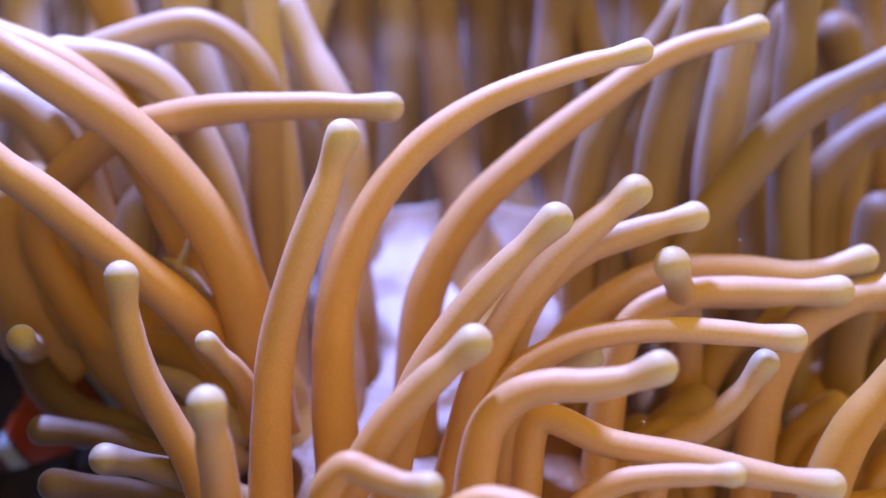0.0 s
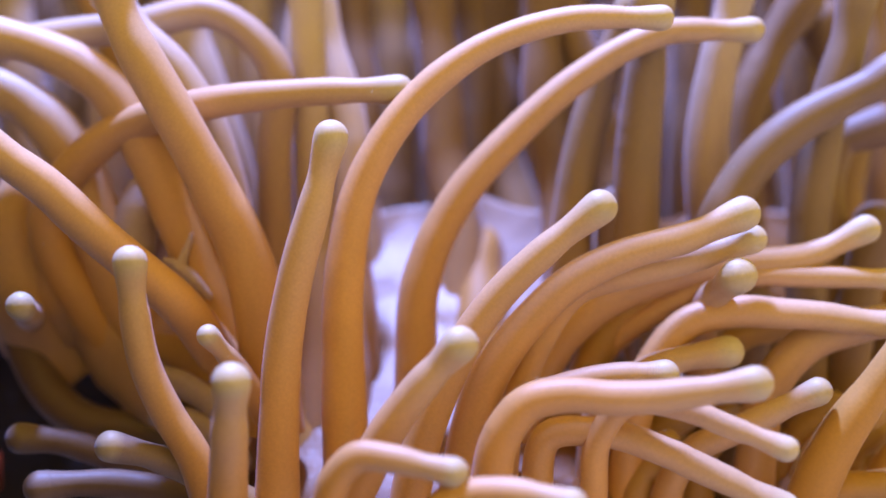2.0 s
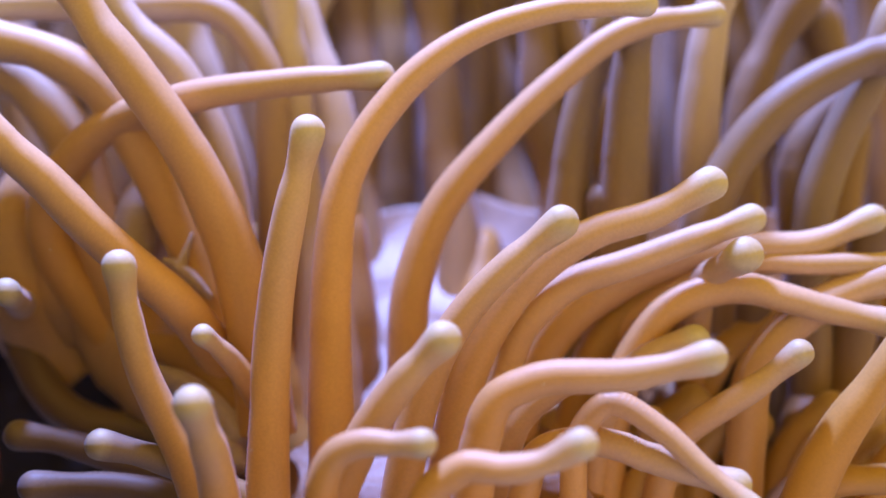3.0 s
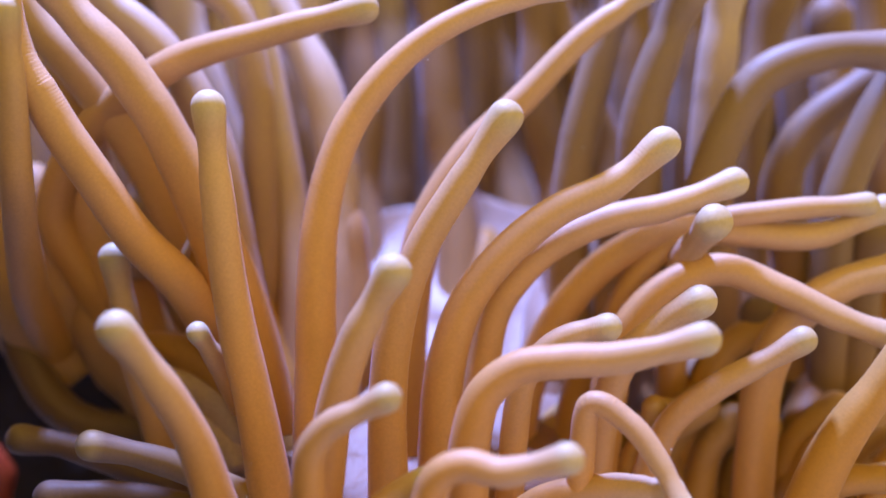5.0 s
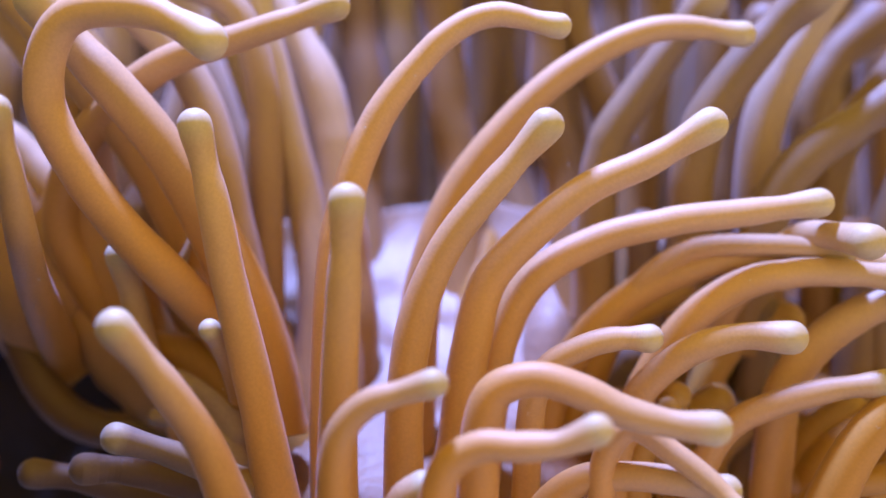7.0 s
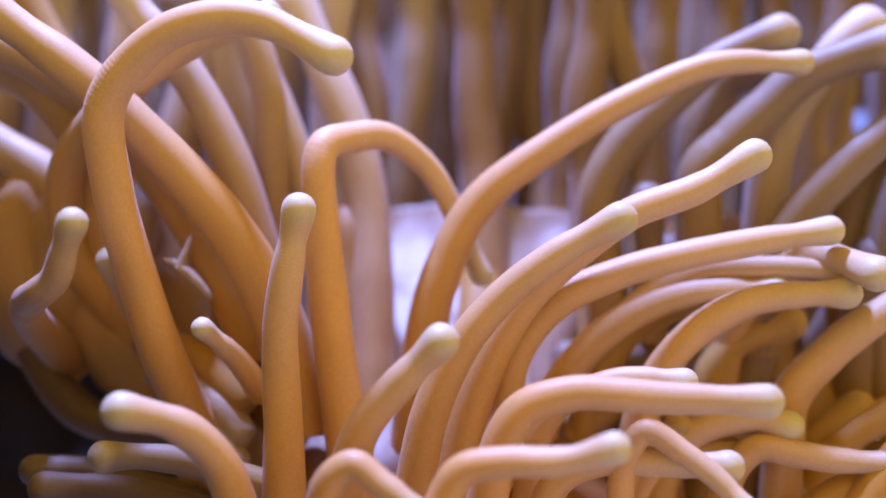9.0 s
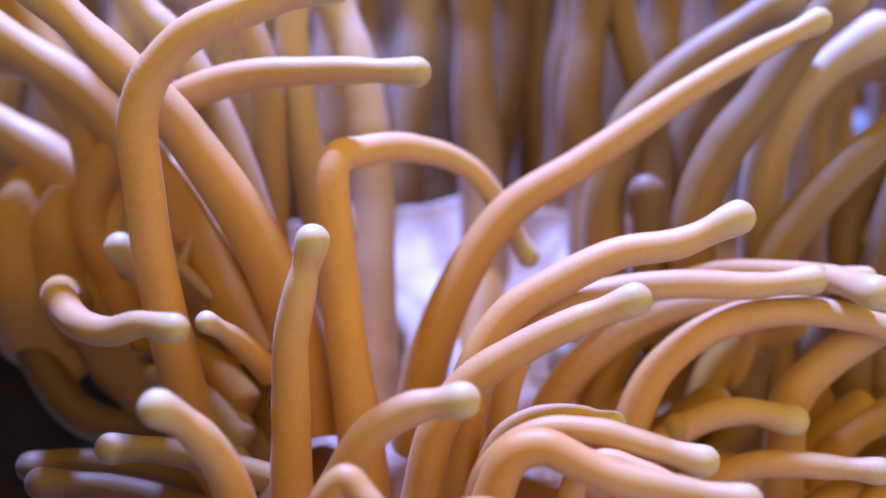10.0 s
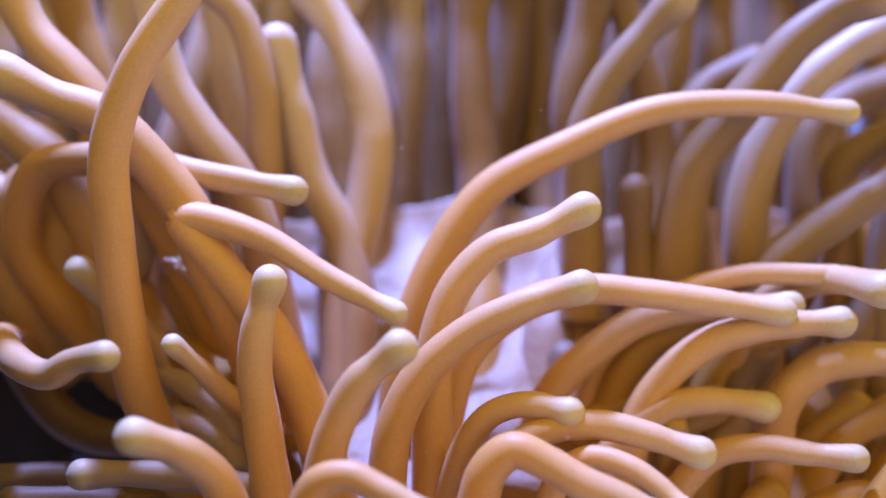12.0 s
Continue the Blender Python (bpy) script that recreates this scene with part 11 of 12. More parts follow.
    sway("f14", [
        (0, 108.3, 340.0, -22.8, 108.0, 339.3, -5.0, 107.5, 338.7, 12.8, 106.6, 338.0, 30.4, 105.2, 337.3, 48.0, 106.3, 336.7, 65.5, 108.7, 336.0, 82.8),
        (3.6, 108.3, 340.0, -22.8, 107.8, 339.3, -4.9, 106.5, 338.7, 12.8, 104.4, 338.0, 30.4, 101.4, 337.3, 47.8, 101.4, 336.7, 65.3, 102.8, 336.0, 82.8),
        (7.2, 108.3, 340.0, -22.8, 108.2, 339.3, -4.9, 108.5, 338.7, 12.8, 108.6, 338.0, 30.5, 108.6, 337.3, 48.2, 110.7, 336.7, 65.6, 113.8, 336.0, 82.8),
        (9.5, 108.3, 340.0, -22.8, 108.5, 339.3, -4.9, 109.6, 338.7, 13.0, 110.9, 338.0, 30.7, 112.6, 337.3, 48.3, 115.8, 336.7, 65.7, 119.7, 336.0, 82.8),
        (12, 108.3, 340.0, -22.8, 108.4, 339.3, -4.9, 109.1, 338.7, 12.9, 109.8, 338.0, 30.6, 110.6, 337.3, 48.3, 113.2, 336.7, 65.6, 116.8, 336.0, 82.8),
    ])
    sway("f15", [
        (0, 133.9, 352.0, -23.6, 133.4, 351.3, -5.1, 132.3, 350.7, 13.2, 130.3, 350.0, 31.5, 127.1, 349.3, 49.5, 125.7, 348.7, 67.6, 125.1, 348.0, 85.7),
        (3.6, 133.9, 352.0, -23.6, 133.4, 351.3, -5.1, 132.6, 350.7, 13.2, 130.9, 350.0, 31.4, 128.2, 349.3, 49.5, 127.1, 348.7, 67.6, 126.8, 348.0, 85.7),
        (7.2, 133.9, 352.0, -23.6, 133.6, 351.3, -5.2, 133.3, 350.7, 13.2, 132.3, 350.0, 31.4, 130.7, 349.3, 49.5, 130.3, 348.7, 67.7, 130.5, 348.0, 85.7),
        (9.5, 133.9, 352.0, -23.6, 133.8, 351.3, -5.2, 134.3, 350.7, 13.1, 134.6, 350.0, 31.4, 134.7, 349.3, 49.6, 135.4, 348.7, 67.7, 136.4, 348.0, 85.7),
        (12, 133.9, 352.0, -23.6, 133.6, 351.3, -5.2, 133.1, 350.7, 13.2, 131.8, 350.0, 31.4, 129.8, 349.3, 49.5, 129.0, 348.7, 67.6, 129.0, 348.0, 85.7),
    ])
    sway("n1", [
        (0, 41.7, 292.0, -22.4, 41.7, 291.0, -14.4, 41.8, 290.0, -6.5, 41.6, 288.0, 1.4, 41.5, 286.0, 9.1),
        (1.6, 41.9, 292.0, -22.4, 42.0, 291.0, -13.9, 42.1, 290.0, -5.5, 41.8, 288.0, 2.9, 41.5, 286.0, 11.2),
        (3.6, 38.8, 292.0, -22.4, 38.9, 291.0, -13.6, 39.0, 290.0, -4.9, 38.8, 288.0, 3.7, 38.5, 286.0, 12.3),
        (7.2, 50.1, 292.0, -22.4, 49.9, 291.0, -15.3, 49.8, 290.0, -8.2, 49.4, 288.0, -1.2, 49.1, 286.0, 5.7),
        (9.5, 51.5, 292.0, -22.4, 51.4, 291.0, -13.2, 51.2, 290.0, -4.2, 50.6, 288.0, 4.8, 49.8, 286.0, 13.6),
        (12, 49.8, 292.0, -22.4, 49.3, 291.0, -13.0, 48.8, 290.0, -3.7, 47.9, 288.0, 5.5, 46.9, 286.0, 14.6),
    ])
    sway("g0", [
        (0, 20.1, 295.0, -77.3, 20.7, 294.5, -64.7, 21.4, 294.0, -52.1, 22.6, 293.5, -39.6, 27.5, 293.0, -27.8),
        (3.6, 20.3, 295.0, -77.3, 20.6, 294.5, -64.8, 20.9, 294.0, -52.2, 21.4, 293.5, -39.8, 25.4, 293.0, -27.8),
        (7.2, 19.4, 295.0, -77.3, 21.1, 294.5, -64.5, 23.2, 294.0, -51.6, 27.0, 293.5, -39.2, 34.2, 293.0, -27.8),
        (9.5, 19.7, 295.0, -77.3, 20.9, 294.5, -64.6, 22.3, 294.0, -52.0, 24.7, 293.5, -39.4, 30.8, 293.0, -27.8),
        (12, 19.7, 295.0, -77.3, 20.9, 294.5, -64.6, 22.3, 294.0, -52.0, 24.7, 293.5, -39.5, 30.6, 293.0, -27.8),
    ])
    sway("g1", [
        (0, 31.1, 290.0, -76.0, 31.5, 289.5, -63.3, 32.3, 289.0, -50.6, 34.5, 288.5, -38.1, 40.9, 288.0, -26.6),
        (3.6, 31.3, 290.0, -76.0, 31.4, 289.5, -63.3, 31.7, 289.0, -50.7, 33.0, 288.5, -38.2, 38.6, 288.0, -26.6),
        (7.2, 30.7, 290.0, -76.0, 31.8, 289.5, -63.1, 33.4, 289.0, -50.3, 37.0, 288.5, -37.8, 44.6, 288.0, -26.6),
        (9.5, 30.7, 290.0, -76.0, 31.8, 289.5, -63.2, 33.3, 289.0, -50.3, 36.6, 288.5, -37.8, 44.0, 288.0, -26.6),
        (12, 31.0, 290.0, -76.0, 31.6, 289.5, -63.3, 32.6, 289.0, -50.5, 35.1, 288.5, -38.0, 41.8, 288.0, -26.6),
    ])
    sway("g2", [
        (0, 45.2, 305.0, -80.0, 46.0, 304.5, -60.0, 46.8, 304.0, -40.2, 48.1, 303.5, -20.4, 51.8, 303.0, -1.0),
        (3.6, 45.5, 305.0, -80.0, 45.6, 304.5, -60.1, 45.5, 304.0, -40.3, 45.7, 303.5, -20.5, 48.5, 303.0, -1.0),
        (7.2, 44.7, 305.0, -79.9, 46.4, 304.5, -59.9, 48.3, 304.0, -40.0, 51.0, 303.5, -20.3, 55.8, 303.0, -1.0),
        (9.5, 44.4, 305.0, -79.9, 46.8, 304.5, -59.9, 49.4, 304.0, -40.0, 52.8, 303.5, -20.2, 58.3, 303.0, -1.0),
        (12, 44.6, 305.0, -79.9, 46.6, 304.5, -59.9, 48.9, 304.0, -40.0, 51.9, 303.5, -20.2, 57.1, 303.0, -1.0),
    ])
    sway("g3", [
        (0, 55.4, 304.0, -79.7, 55.9, 303.5, -65.9, 56.8, 303.0, -52.1, 59.3, 302.5, -38.6, 65.9, 302.0, -26.0),
        (3.6, 55.5, 304.0, -79.7, 55.8, 303.5, -65.9, 56.5, 303.0, -52.2, 58.4, 302.5, -38.7, 64.6, 302.0, -26.0),
        (7.2, 55.1, 304.0, -79.7, 56.1, 303.5, -65.8, 57.7, 303.0, -51.9, 61.3, 302.5, -38.3, 68.8, 302.0, -26.0),
        (9.5, 54.9, 304.0, -79.7, 56.3, 303.5, -65.7, 58.3, 303.0, -51.8, 62.6, 302.5, -38.3, 70.6, 302.0, -26.0),
        (12, 54.8, 304.0, -79.7, 56.4, 303.5, -65.7, 58.5, 303.0, -51.7, 62.9, 302.5, -38.2, 71.2, 302.0, -26.0),
    ])
    sway("g4", [
        (0, 64.2, 292.0, -76.6, 64.7, 291.5, -63.9, 65.4, 291.0, -51.2, 67.0, 290.5, -38.7, 72.4, 290.0, -26.9),
        (3.6, 64.6, 292.0, -76.6, 64.4, 291.5, -64.0, 64.2, 291.0, -51.4, 64.3, 290.5, -38.9, 68.2, 290.0, -26.9),
        (7.2, 63.6, 292.0, -76.5, 65.1, 291.5, -63.6, 67.1, 291.0, -50.8, 71.0, 290.5, -38.3, 78.4, 290.0, -26.9),
        (9.5, 63.8, 292.0, -76.5, 65.0, 291.5, -63.7, 66.4, 291.0, -50.9, 69.4, 290.5, -38.4, 76.0, 290.0, -26.9),
        (12, 63.7, 292.0, -76.5, 65.1, 291.5, -63.7, 66.8, 291.0, -50.8, 70.2, 290.5, -38.3, 77.2, 290.0, -26.9),
    ])
    sway("g5", [
        (0, 74.9, 304.0, -79.7, 75.4, 303.5, -63.6, 76.1, 303.0, -47.5, 77.3, 302.5, -31.5, 82.1, 302.0, -16.4),
        (3.6, 75.1, 304.0, -79.7, 75.3, 303.5, -63.6, 75.6, 303.0, -47.6, 76.1, 302.5, -31.6, 80.3, 302.0, -16.4),
        (7.2, 74.3, 304.0, -79.7, 75.8, 303.5, -63.3, 77.5, 303.0, -47.1, 80.6, 302.5, -31.1, 87.3, 302.0, -16.4),
        (9.5, 74.5, 304.0, -79.7, 75.6, 303.5, -63.4, 77.0, 303.0, -47.2, 79.7, 302.5, -31.2, 85.9, 302.0, -16.4),
        (12, 74.8, 304.0, -79.7, 75.5, 303.5, -63.6, 76.2, 303.0, -47.5, 77.5, 302.5, -31.5, 82.5, 302.0, -16.4),
    ])
    sway("g6", [
        (0, 84.4, 302.0, -79.2, 84.8, 301.5, -61.5, 85.9, 301.0, -43.8, 89.8, 300.5, -26.7, 98.2, 300.0, -11.5),
        (3.6, 84.8, 302.0, -79.2, 84.6, 301.5, -61.6, 84.9, 301.0, -44.2, 87.4, 300.5, -27.0, 95.0, 300.0, -11.5),
        (7.2, 83.8, 302.0, -79.1, 85.3, 301.5, -61.0, 87.9, 301.0, -43.1, 94.0, 300.5, -26.2, 104.1, 300.0, -11.5),
        (9.5, 83.7, 302.0, -79.1, 85.4, 301.5, -61.0, 88.2, 301.0, -43.0, 94.6, 300.5, -26.2, 104.8, 300.0, -11.5),
        (12, 84.0, 302.0, -79.2, 85.2, 301.5, -61.1, 87.4, 301.0, -43.3, 92.8, 300.5, -26.3, 102.5, 300.0, -11.5),
    ])
    sway("g7", [
        (0, 97.6, 299.0, -78.4, 98.1, 298.5, -62.5, 98.7, 298.0, -46.7, 99.5, 297.5, -30.9, 103.5, 297.0, -15.8),
        (3.6, 98.0, 299.0, -78.4, 97.8, 298.5, -62.6, 97.7, 298.0, -46.8, 97.2, 297.5, -31.1, 99.9, 297.0, -15.8),
        (7.2, 97.0, 299.0, -78.4, 98.5, 298.5, -62.3, 100.1, 298.0, -46.3, 102.7, 297.5, -30.6, 108.5, 297.0, -15.8),
        (9.5, 96.9, 299.0, -78.3, 98.5, 298.5, -62.3, 100.4, 298.0, -46.2, 103.4, 297.5, -30.5, 109.5, 297.0, -15.8),
        (12, 97.1, 299.0, -78.4, 98.4, 298.5, -62.3, 100.0, 298.0, -46.3, 102.6, 297.5, -30.6, 108.4, 297.0, -15.8),
    ])
    sway("g8", [
        (0, 107.1, 299.0, -78.4, 107.3, 298.5, -61.9, 108.2, 298.0, -45.4, 111.7, 297.5, -29.5, 120.4, 297.0, -15.8),
        (3.6, 107.1, 299.0, -78.4, 107.3, 298.5, -61.9, 108.0, 298.0, -45.5, 111.4, 297.5, -29.5, 120.0, 297.0, -15.8),
        (7.2, 106.6, 299.0, -78.4, 107.7, 298.5, -61.5, 109.6, 298.0, -44.8, 114.9, 297.5, -29.0, 124.8, 297.0, -15.8),
        (9.5, 106.7, 299.0, -78.4, 107.6, 298.5, -61.6, 109.3, 298.0, -44.9, 114.5, 297.5, -29.1, 124.3, 297.0, -15.8),
        (12, 106.9, 299.0, -78.4, 107.5, 298.5, -61.8, 108.6, 298.0, -45.3, 112.6, 297.5, -29.4, 121.5, 297.0, -15.8),
    ])
    sway("gg0", [
        (0, 14.4, 284.0, -71.0, 14.7, 283.5, -62.4, 16.5, 283.0, -53.9, 21.1, 282.0, -46.2, 29.7, 281.0, -40.5),
        (3.6, 14.4, 284.0, -71.0, 14.7, 283.5, -62.5, 16.2, 283.0, -54.1, 20.5, 282.0, -46.2, 28.8, 281.0, -40.5),
        (7.2, 14.4, 284.0, -71.0, 15.7, 283.5, -62.1, 18.8, 283.0, -53.5, 25.1, 282.0, -45.9, 34.4, 281.0, -40.5),
        (9.5, 14.4, 284.0, -71.0, 15.7, 283.5, -62.1, 18.8, 283.0, -53.5, 25.1, 282.0, -45.9, 34.4, 281.0, -40.5),
        (12, 14.4, 284.0, -71.0, 15.0, 283.5, -62.4, 17.1, 283.0, -53.8, 22.2, 282.0, -46.1, 30.9, 281.0, -40.5),
    ])
    sway("gg1", [
        (0, 22.5, 280.0, -70.0, 23.0, 279.5, -61.0, 24.7, 279.0, -52.0, 28.9, 278.0, -43.7, 36.7, 277.0, -36.9),
        (3.6, 22.5, 280.0, -70.0, 22.9, 279.5, -61.0, 24.5, 279.0, -52.0, 28.6, 278.0, -43.6, 36.4, 277.0, -36.9),
        (7.2, 22.5, 280.0, -70.0, 24.1, 279.5, -60.6, 27.3, 279.0, -51.6, 33.3, 278.0, -43.4, 42.2, 277.0, -36.9),
        (9.5, 22.5, 280.0, -70.0, 23.9, 279.5, -60.7, 26.9, 279.0, -51.7, 32.4, 278.0, -43.5, 41.1, 277.0, -36.9),
        (12, 22.5, 280.0, -70.0, 24.1, 279.5, -60.7, 27.3, 279.0, -51.6, 33.1, 278.0, -43.4, 42.1, 277.0, -36.9),
    ])
    sway("gg2", [
        (0, 34.5, 280.0, -70.0, 34.8, 279.5, -62.6, 35.9, 279.0, -55.1, 39.2, 278.0, -48.2, 46.7, 277.0, -43.5),
        (3.6, 34.5, 280.0, -70.0, 34.6, 279.5, -62.6, 35.4, 279.0, -55.3, 38.2, 278.0, -48.2, 45.5, 277.0, -43.5),
        (7.2, 34.5, 280.0, -70.0, 35.6, 279.5, -62.2, 38.1, 279.0, -54.5, 43.4, 278.0, -47.8, 51.9, 277.0, -43.5),
        (9.5, 34.5, 280.0, -70.0, 35.9, 279.5, -62.1, 38.6, 279.0, -54.4, 44.3, 278.0, -47.7, 53.1, 277.0, -43.5),
        (12, 34.5, 280.0, -70.0, 34.8, 279.5, -62.6, 35.9, 279.0, -55.1, 39.2, 278.0, -48.1, 46.9, 277.0, -43.5),
    ])
    sway("gg3", [
        (0, 42.9, 277.0, -69.3, 43.2, 276.5, -59.9, 45.4, 276.0, -50.8, 50.8, 275.0, -42.5, 59.7, 274.0, -36.1),
        (3.6, 42.9, 277.0, -69.3, 42.9, 276.5, -60.0, 44.8, 276.0, -50.9, 49.9, 275.0, -42.6, 58.5, 274.0, -36.1),
        (7.2, 42.9, 277.0, -69.3, 44.1, 276.5, -59.6, 47.6, 276.0, -50.4, 54.3, 275.0, -42.3, 63.9, 274.0, -36.1),
        (9.5, 42.9, 277.0, -69.3, 43.9, 276.5, -59.7, 47.1, 276.0, -50.5, 53.5, 275.0, -42.4, 62.9, 274.0, -36.1),
        (12, 42.9, 277.0, -69.3, 44.0, 276.5, -59.7, 47.3, 276.0, -50.5, 53.7, 275.0, -42.4, 63.1, 274.0, -36.1),
    ])
    sway("gg4", [
        (0, 52.1, 285.0, -71.3, 52.6, 284.5, -62.8, 53.3, 284.0, -54.5, 54.6, 283.0, -46.1, 59.3, 282.0, -38.5),
        (3.6, 52.1, 285.0, -71.3, 52.5, 284.5, -62.8, 53.1, 284.0, -54.4, 54.5, 283.0, -46.1, 59.3, 282.0, -38.5),
        (7.2, 52.1, 285.0, -71.3, 53.1, 284.5, -62.8, 54.5, 284.0, -54.3, 56.8, 283.0, -45.9, 62.2, 282.0, -38.5),
        (9.5, 52.1, 285.0, -71.3, 53.5, 284.5, -62.7, 55.4, 284.0, -54.1, 58.3, 283.0, -45.8, 64.3, 282.0, -38.5),
        (12, 52.1, 285.0, -71.3, 53.1, 284.5, -62.8, 54.5, 284.0, -54.3, 56.8, 283.0, -45.9, 62.2, 282.0, -38.5),
    ])
    sway("gg5", [
        (0, 59.6, 280.0, -70.0, 60.1, 279.5, -62.3, 60.8, 279.0, -54.5, 62.4, 278.0, -46.9, 67.7, 277.0, -40.4),
        (3.6, 59.6, 280.0, -70.0, 60.1, 279.5, -62.3, 60.8, 279.0, -54.5, 62.2, 278.0, -46.9, 67.4, 277.0, -40.4),
        (7.2, 59.6, 280.0, -70.0, 60.9, 279.5, -62.0, 62.8, 279.0, -54.2, 65.9, 278.0, -46.6, 72.4, 277.0, -40.4),
        (9.5, 59.6, 280.0, -70.0, 60.8, 279.5, -62.1, 62.4, 279.0, -54.2, 65.3, 278.0, -46.6, 71.6, 277.0, -40.4),
        (12, 59.6, 280.0, -70.0, 60.5, 279.5, -62.2, 61.9, 279.0, -54.4, 64.3, 278.0, -46.7, 70.2, 277.0, -40.4),
    ])
    sway("gg6", [
        (0, 69.5, 286.0, -71.5, 69.8, 285.5, -63.9, 70.6, 285.0, -56.3, 72.2, 284.0, -48.8, 77.7, 283.0, -42.6),
        (3.6, 69.5, 286.0, -71.5, 69.6, 285.5, -64.0, 69.9, 285.0, -56.5, 70.7, 284.0, -48.9, 75.7, 283.0, -42.6),
        (7.2, 69.5, 286.0, -71.5, 70.7, 285.5, -63.6, 72.6, 285.0, -55.9, 76.0, 284.0, -48.4, 82.8, 283.0, -42.6),
        (9.5, 69.5, 286.0, -71.5, 70.8, 285.5, -63.6, 72.9, 285.0, -55.8, 76.6, 284.0, -48.4, 83.6, 283.0, -42.6),
        (12, 69.5, 286.0, -71.5, 70.1, 285.5, -63.8, 71.1, 285.0, -56.3, 73.1, 284.0, -48.7, 79.0, 283.0, -42.6),
    ])
    sway("gg7", [
        (0, 79.0, 282.0, -70.5, 79.3, 281.5, -61.6, 80.9, 281.0, -52.7, 85.2, 280.0, -44.5, 93.2, 279.0, -38.0),
        (3.6, 79.0, 282.0, -70.5, 79.1, 281.5, -61.6, 80.6, 281.0, -52.7, 84.7, 280.0, -44.5, 92.5, 279.0, -38.0),
        (7.2, 79.0, 282.0, -70.5, 80.1, 281.5, -61.3, 82.9, 281.0, -52.4, 88.5, 280.0, -44.2, 97.2, 279.0, -38.0),
        (9.5, 79.0, 282.0, -70.5, 80.5, 281.5, -61.2, 83.8, 281.0, -52.2, 89.9, 280.0, -44.2, 99.0, 279.0, -38.0),
        (12, 79.0, 282.0, -70.5, 80.3, 281.5, -61.3, 83.4, 281.0, -52.3, 89.3, 280.0, -44.2, 98.2, 279.0, -38.0),
    ])
    sway("gg8", [
        (0, 85.2, 278.0, -69.5, 85.5, 277.5, -60.2, 87.9, 277.0, -51.2, 93.8, 276.0, -43.2, 103.1, 275.0, -37.4),
        (3.6, 85.2, 278.0, -69.5, 84.7, 277.5, -60.4, 86.1, 277.0, -51.5, 91.0, 276.0, -43.3, 99.8, 275.0, -37.4),
        (7.2, 85.2, 278.0, -69.5, 86.0, 277.5, -60.0, 89.3, 277.0, -50.9, 96.1, 276.0, -43.1, 105.9, 275.0, -37.4),
        (9.5, 85.2, 278.0, -69.5, 86.5, 277.5, -59.9, 90.5, 277.0, -50.8, 97.8, 276.0, -43.0, 107.9, 275.0, -37.4),
        (12, 85.2, 278.0, -69.5, 86.2, 277.5, -60.0, 89.8, 277.0, -50.9, 96.8, 276.0, -43.0, 106.7, 275.0, -37.4),
    ])
    sway("gg9", [
        (0, 97.1, 287.0, -71.8, 97.4, 286.5, -64.2, 98.1, 286.0, -56.6, 99.6, 285.0, -49.1, 105.1, 284.0, -43.0),
        (3.6, 97.1, 287.0, -71.8, 97.1, 286.5, -64.3, 97.3, 286.0, -56.8, 98.0, 285.0, -49.2, 103.1, 284.0, -43.0),
        (7.2, 97.1, 287.0, -71.8, 98.1, 286.5, -64.0, 99.7, 286.0, -56.3, 102.8, 285.0, -48.9, 109.4, 284.0, -43.0),
        (9.5, 97.1, 287.0, -71.8, 98.0, 286.5, -64.0, 99.5, 286.0, -56.3, 102.4, 285.0, -48.9, 108.8, 284.0, -43.0),
        (12, 97.1, 287.0, -71.8, 98.2, 286.5, -63.9, 99.9, 286.0, -56.2, 103.2, 285.0, -48.7, 109.9, 284.0, -43.0),
    ])
    sway("gg10", [
        (0, 101.8, 276.0, -69.0, 101.9, 275.5, -60.8, 103.7, 275.0, -52.8, 109.0, 274.0, -45.9, 117.9, 273.0, -41.5),
        (3.6, 101.8, 276.0, -69.0, 101.8, 275.5, -60.9, 103.4, 275.0, -52.9, 108.5, 274.0, -45.9, 117.2, 273.0, -41.5),
        (7.2, 101.8, 276.0, -69.0, 102.4, 275.5, -60.6, 105.1, 275.0, -52.5, 111.4, 274.0, -45.8, 120.7, 273.0, -41.5),
        (9.5, 101.8, 276.0, -69.0, 102.6, 275.5, -60.5, 105.6, 275.0, -52.4, 112.1, 274.0, -45.7, 121.6, 273.0, -41.5),
        (12, 101.8, 276.0, -69.0, 102.2, 275.5, -60.7, 104.5, 275.0, -52.7, 110.3, 274.0, -45.9, 119.3, 273.0, -41.5),
    ])
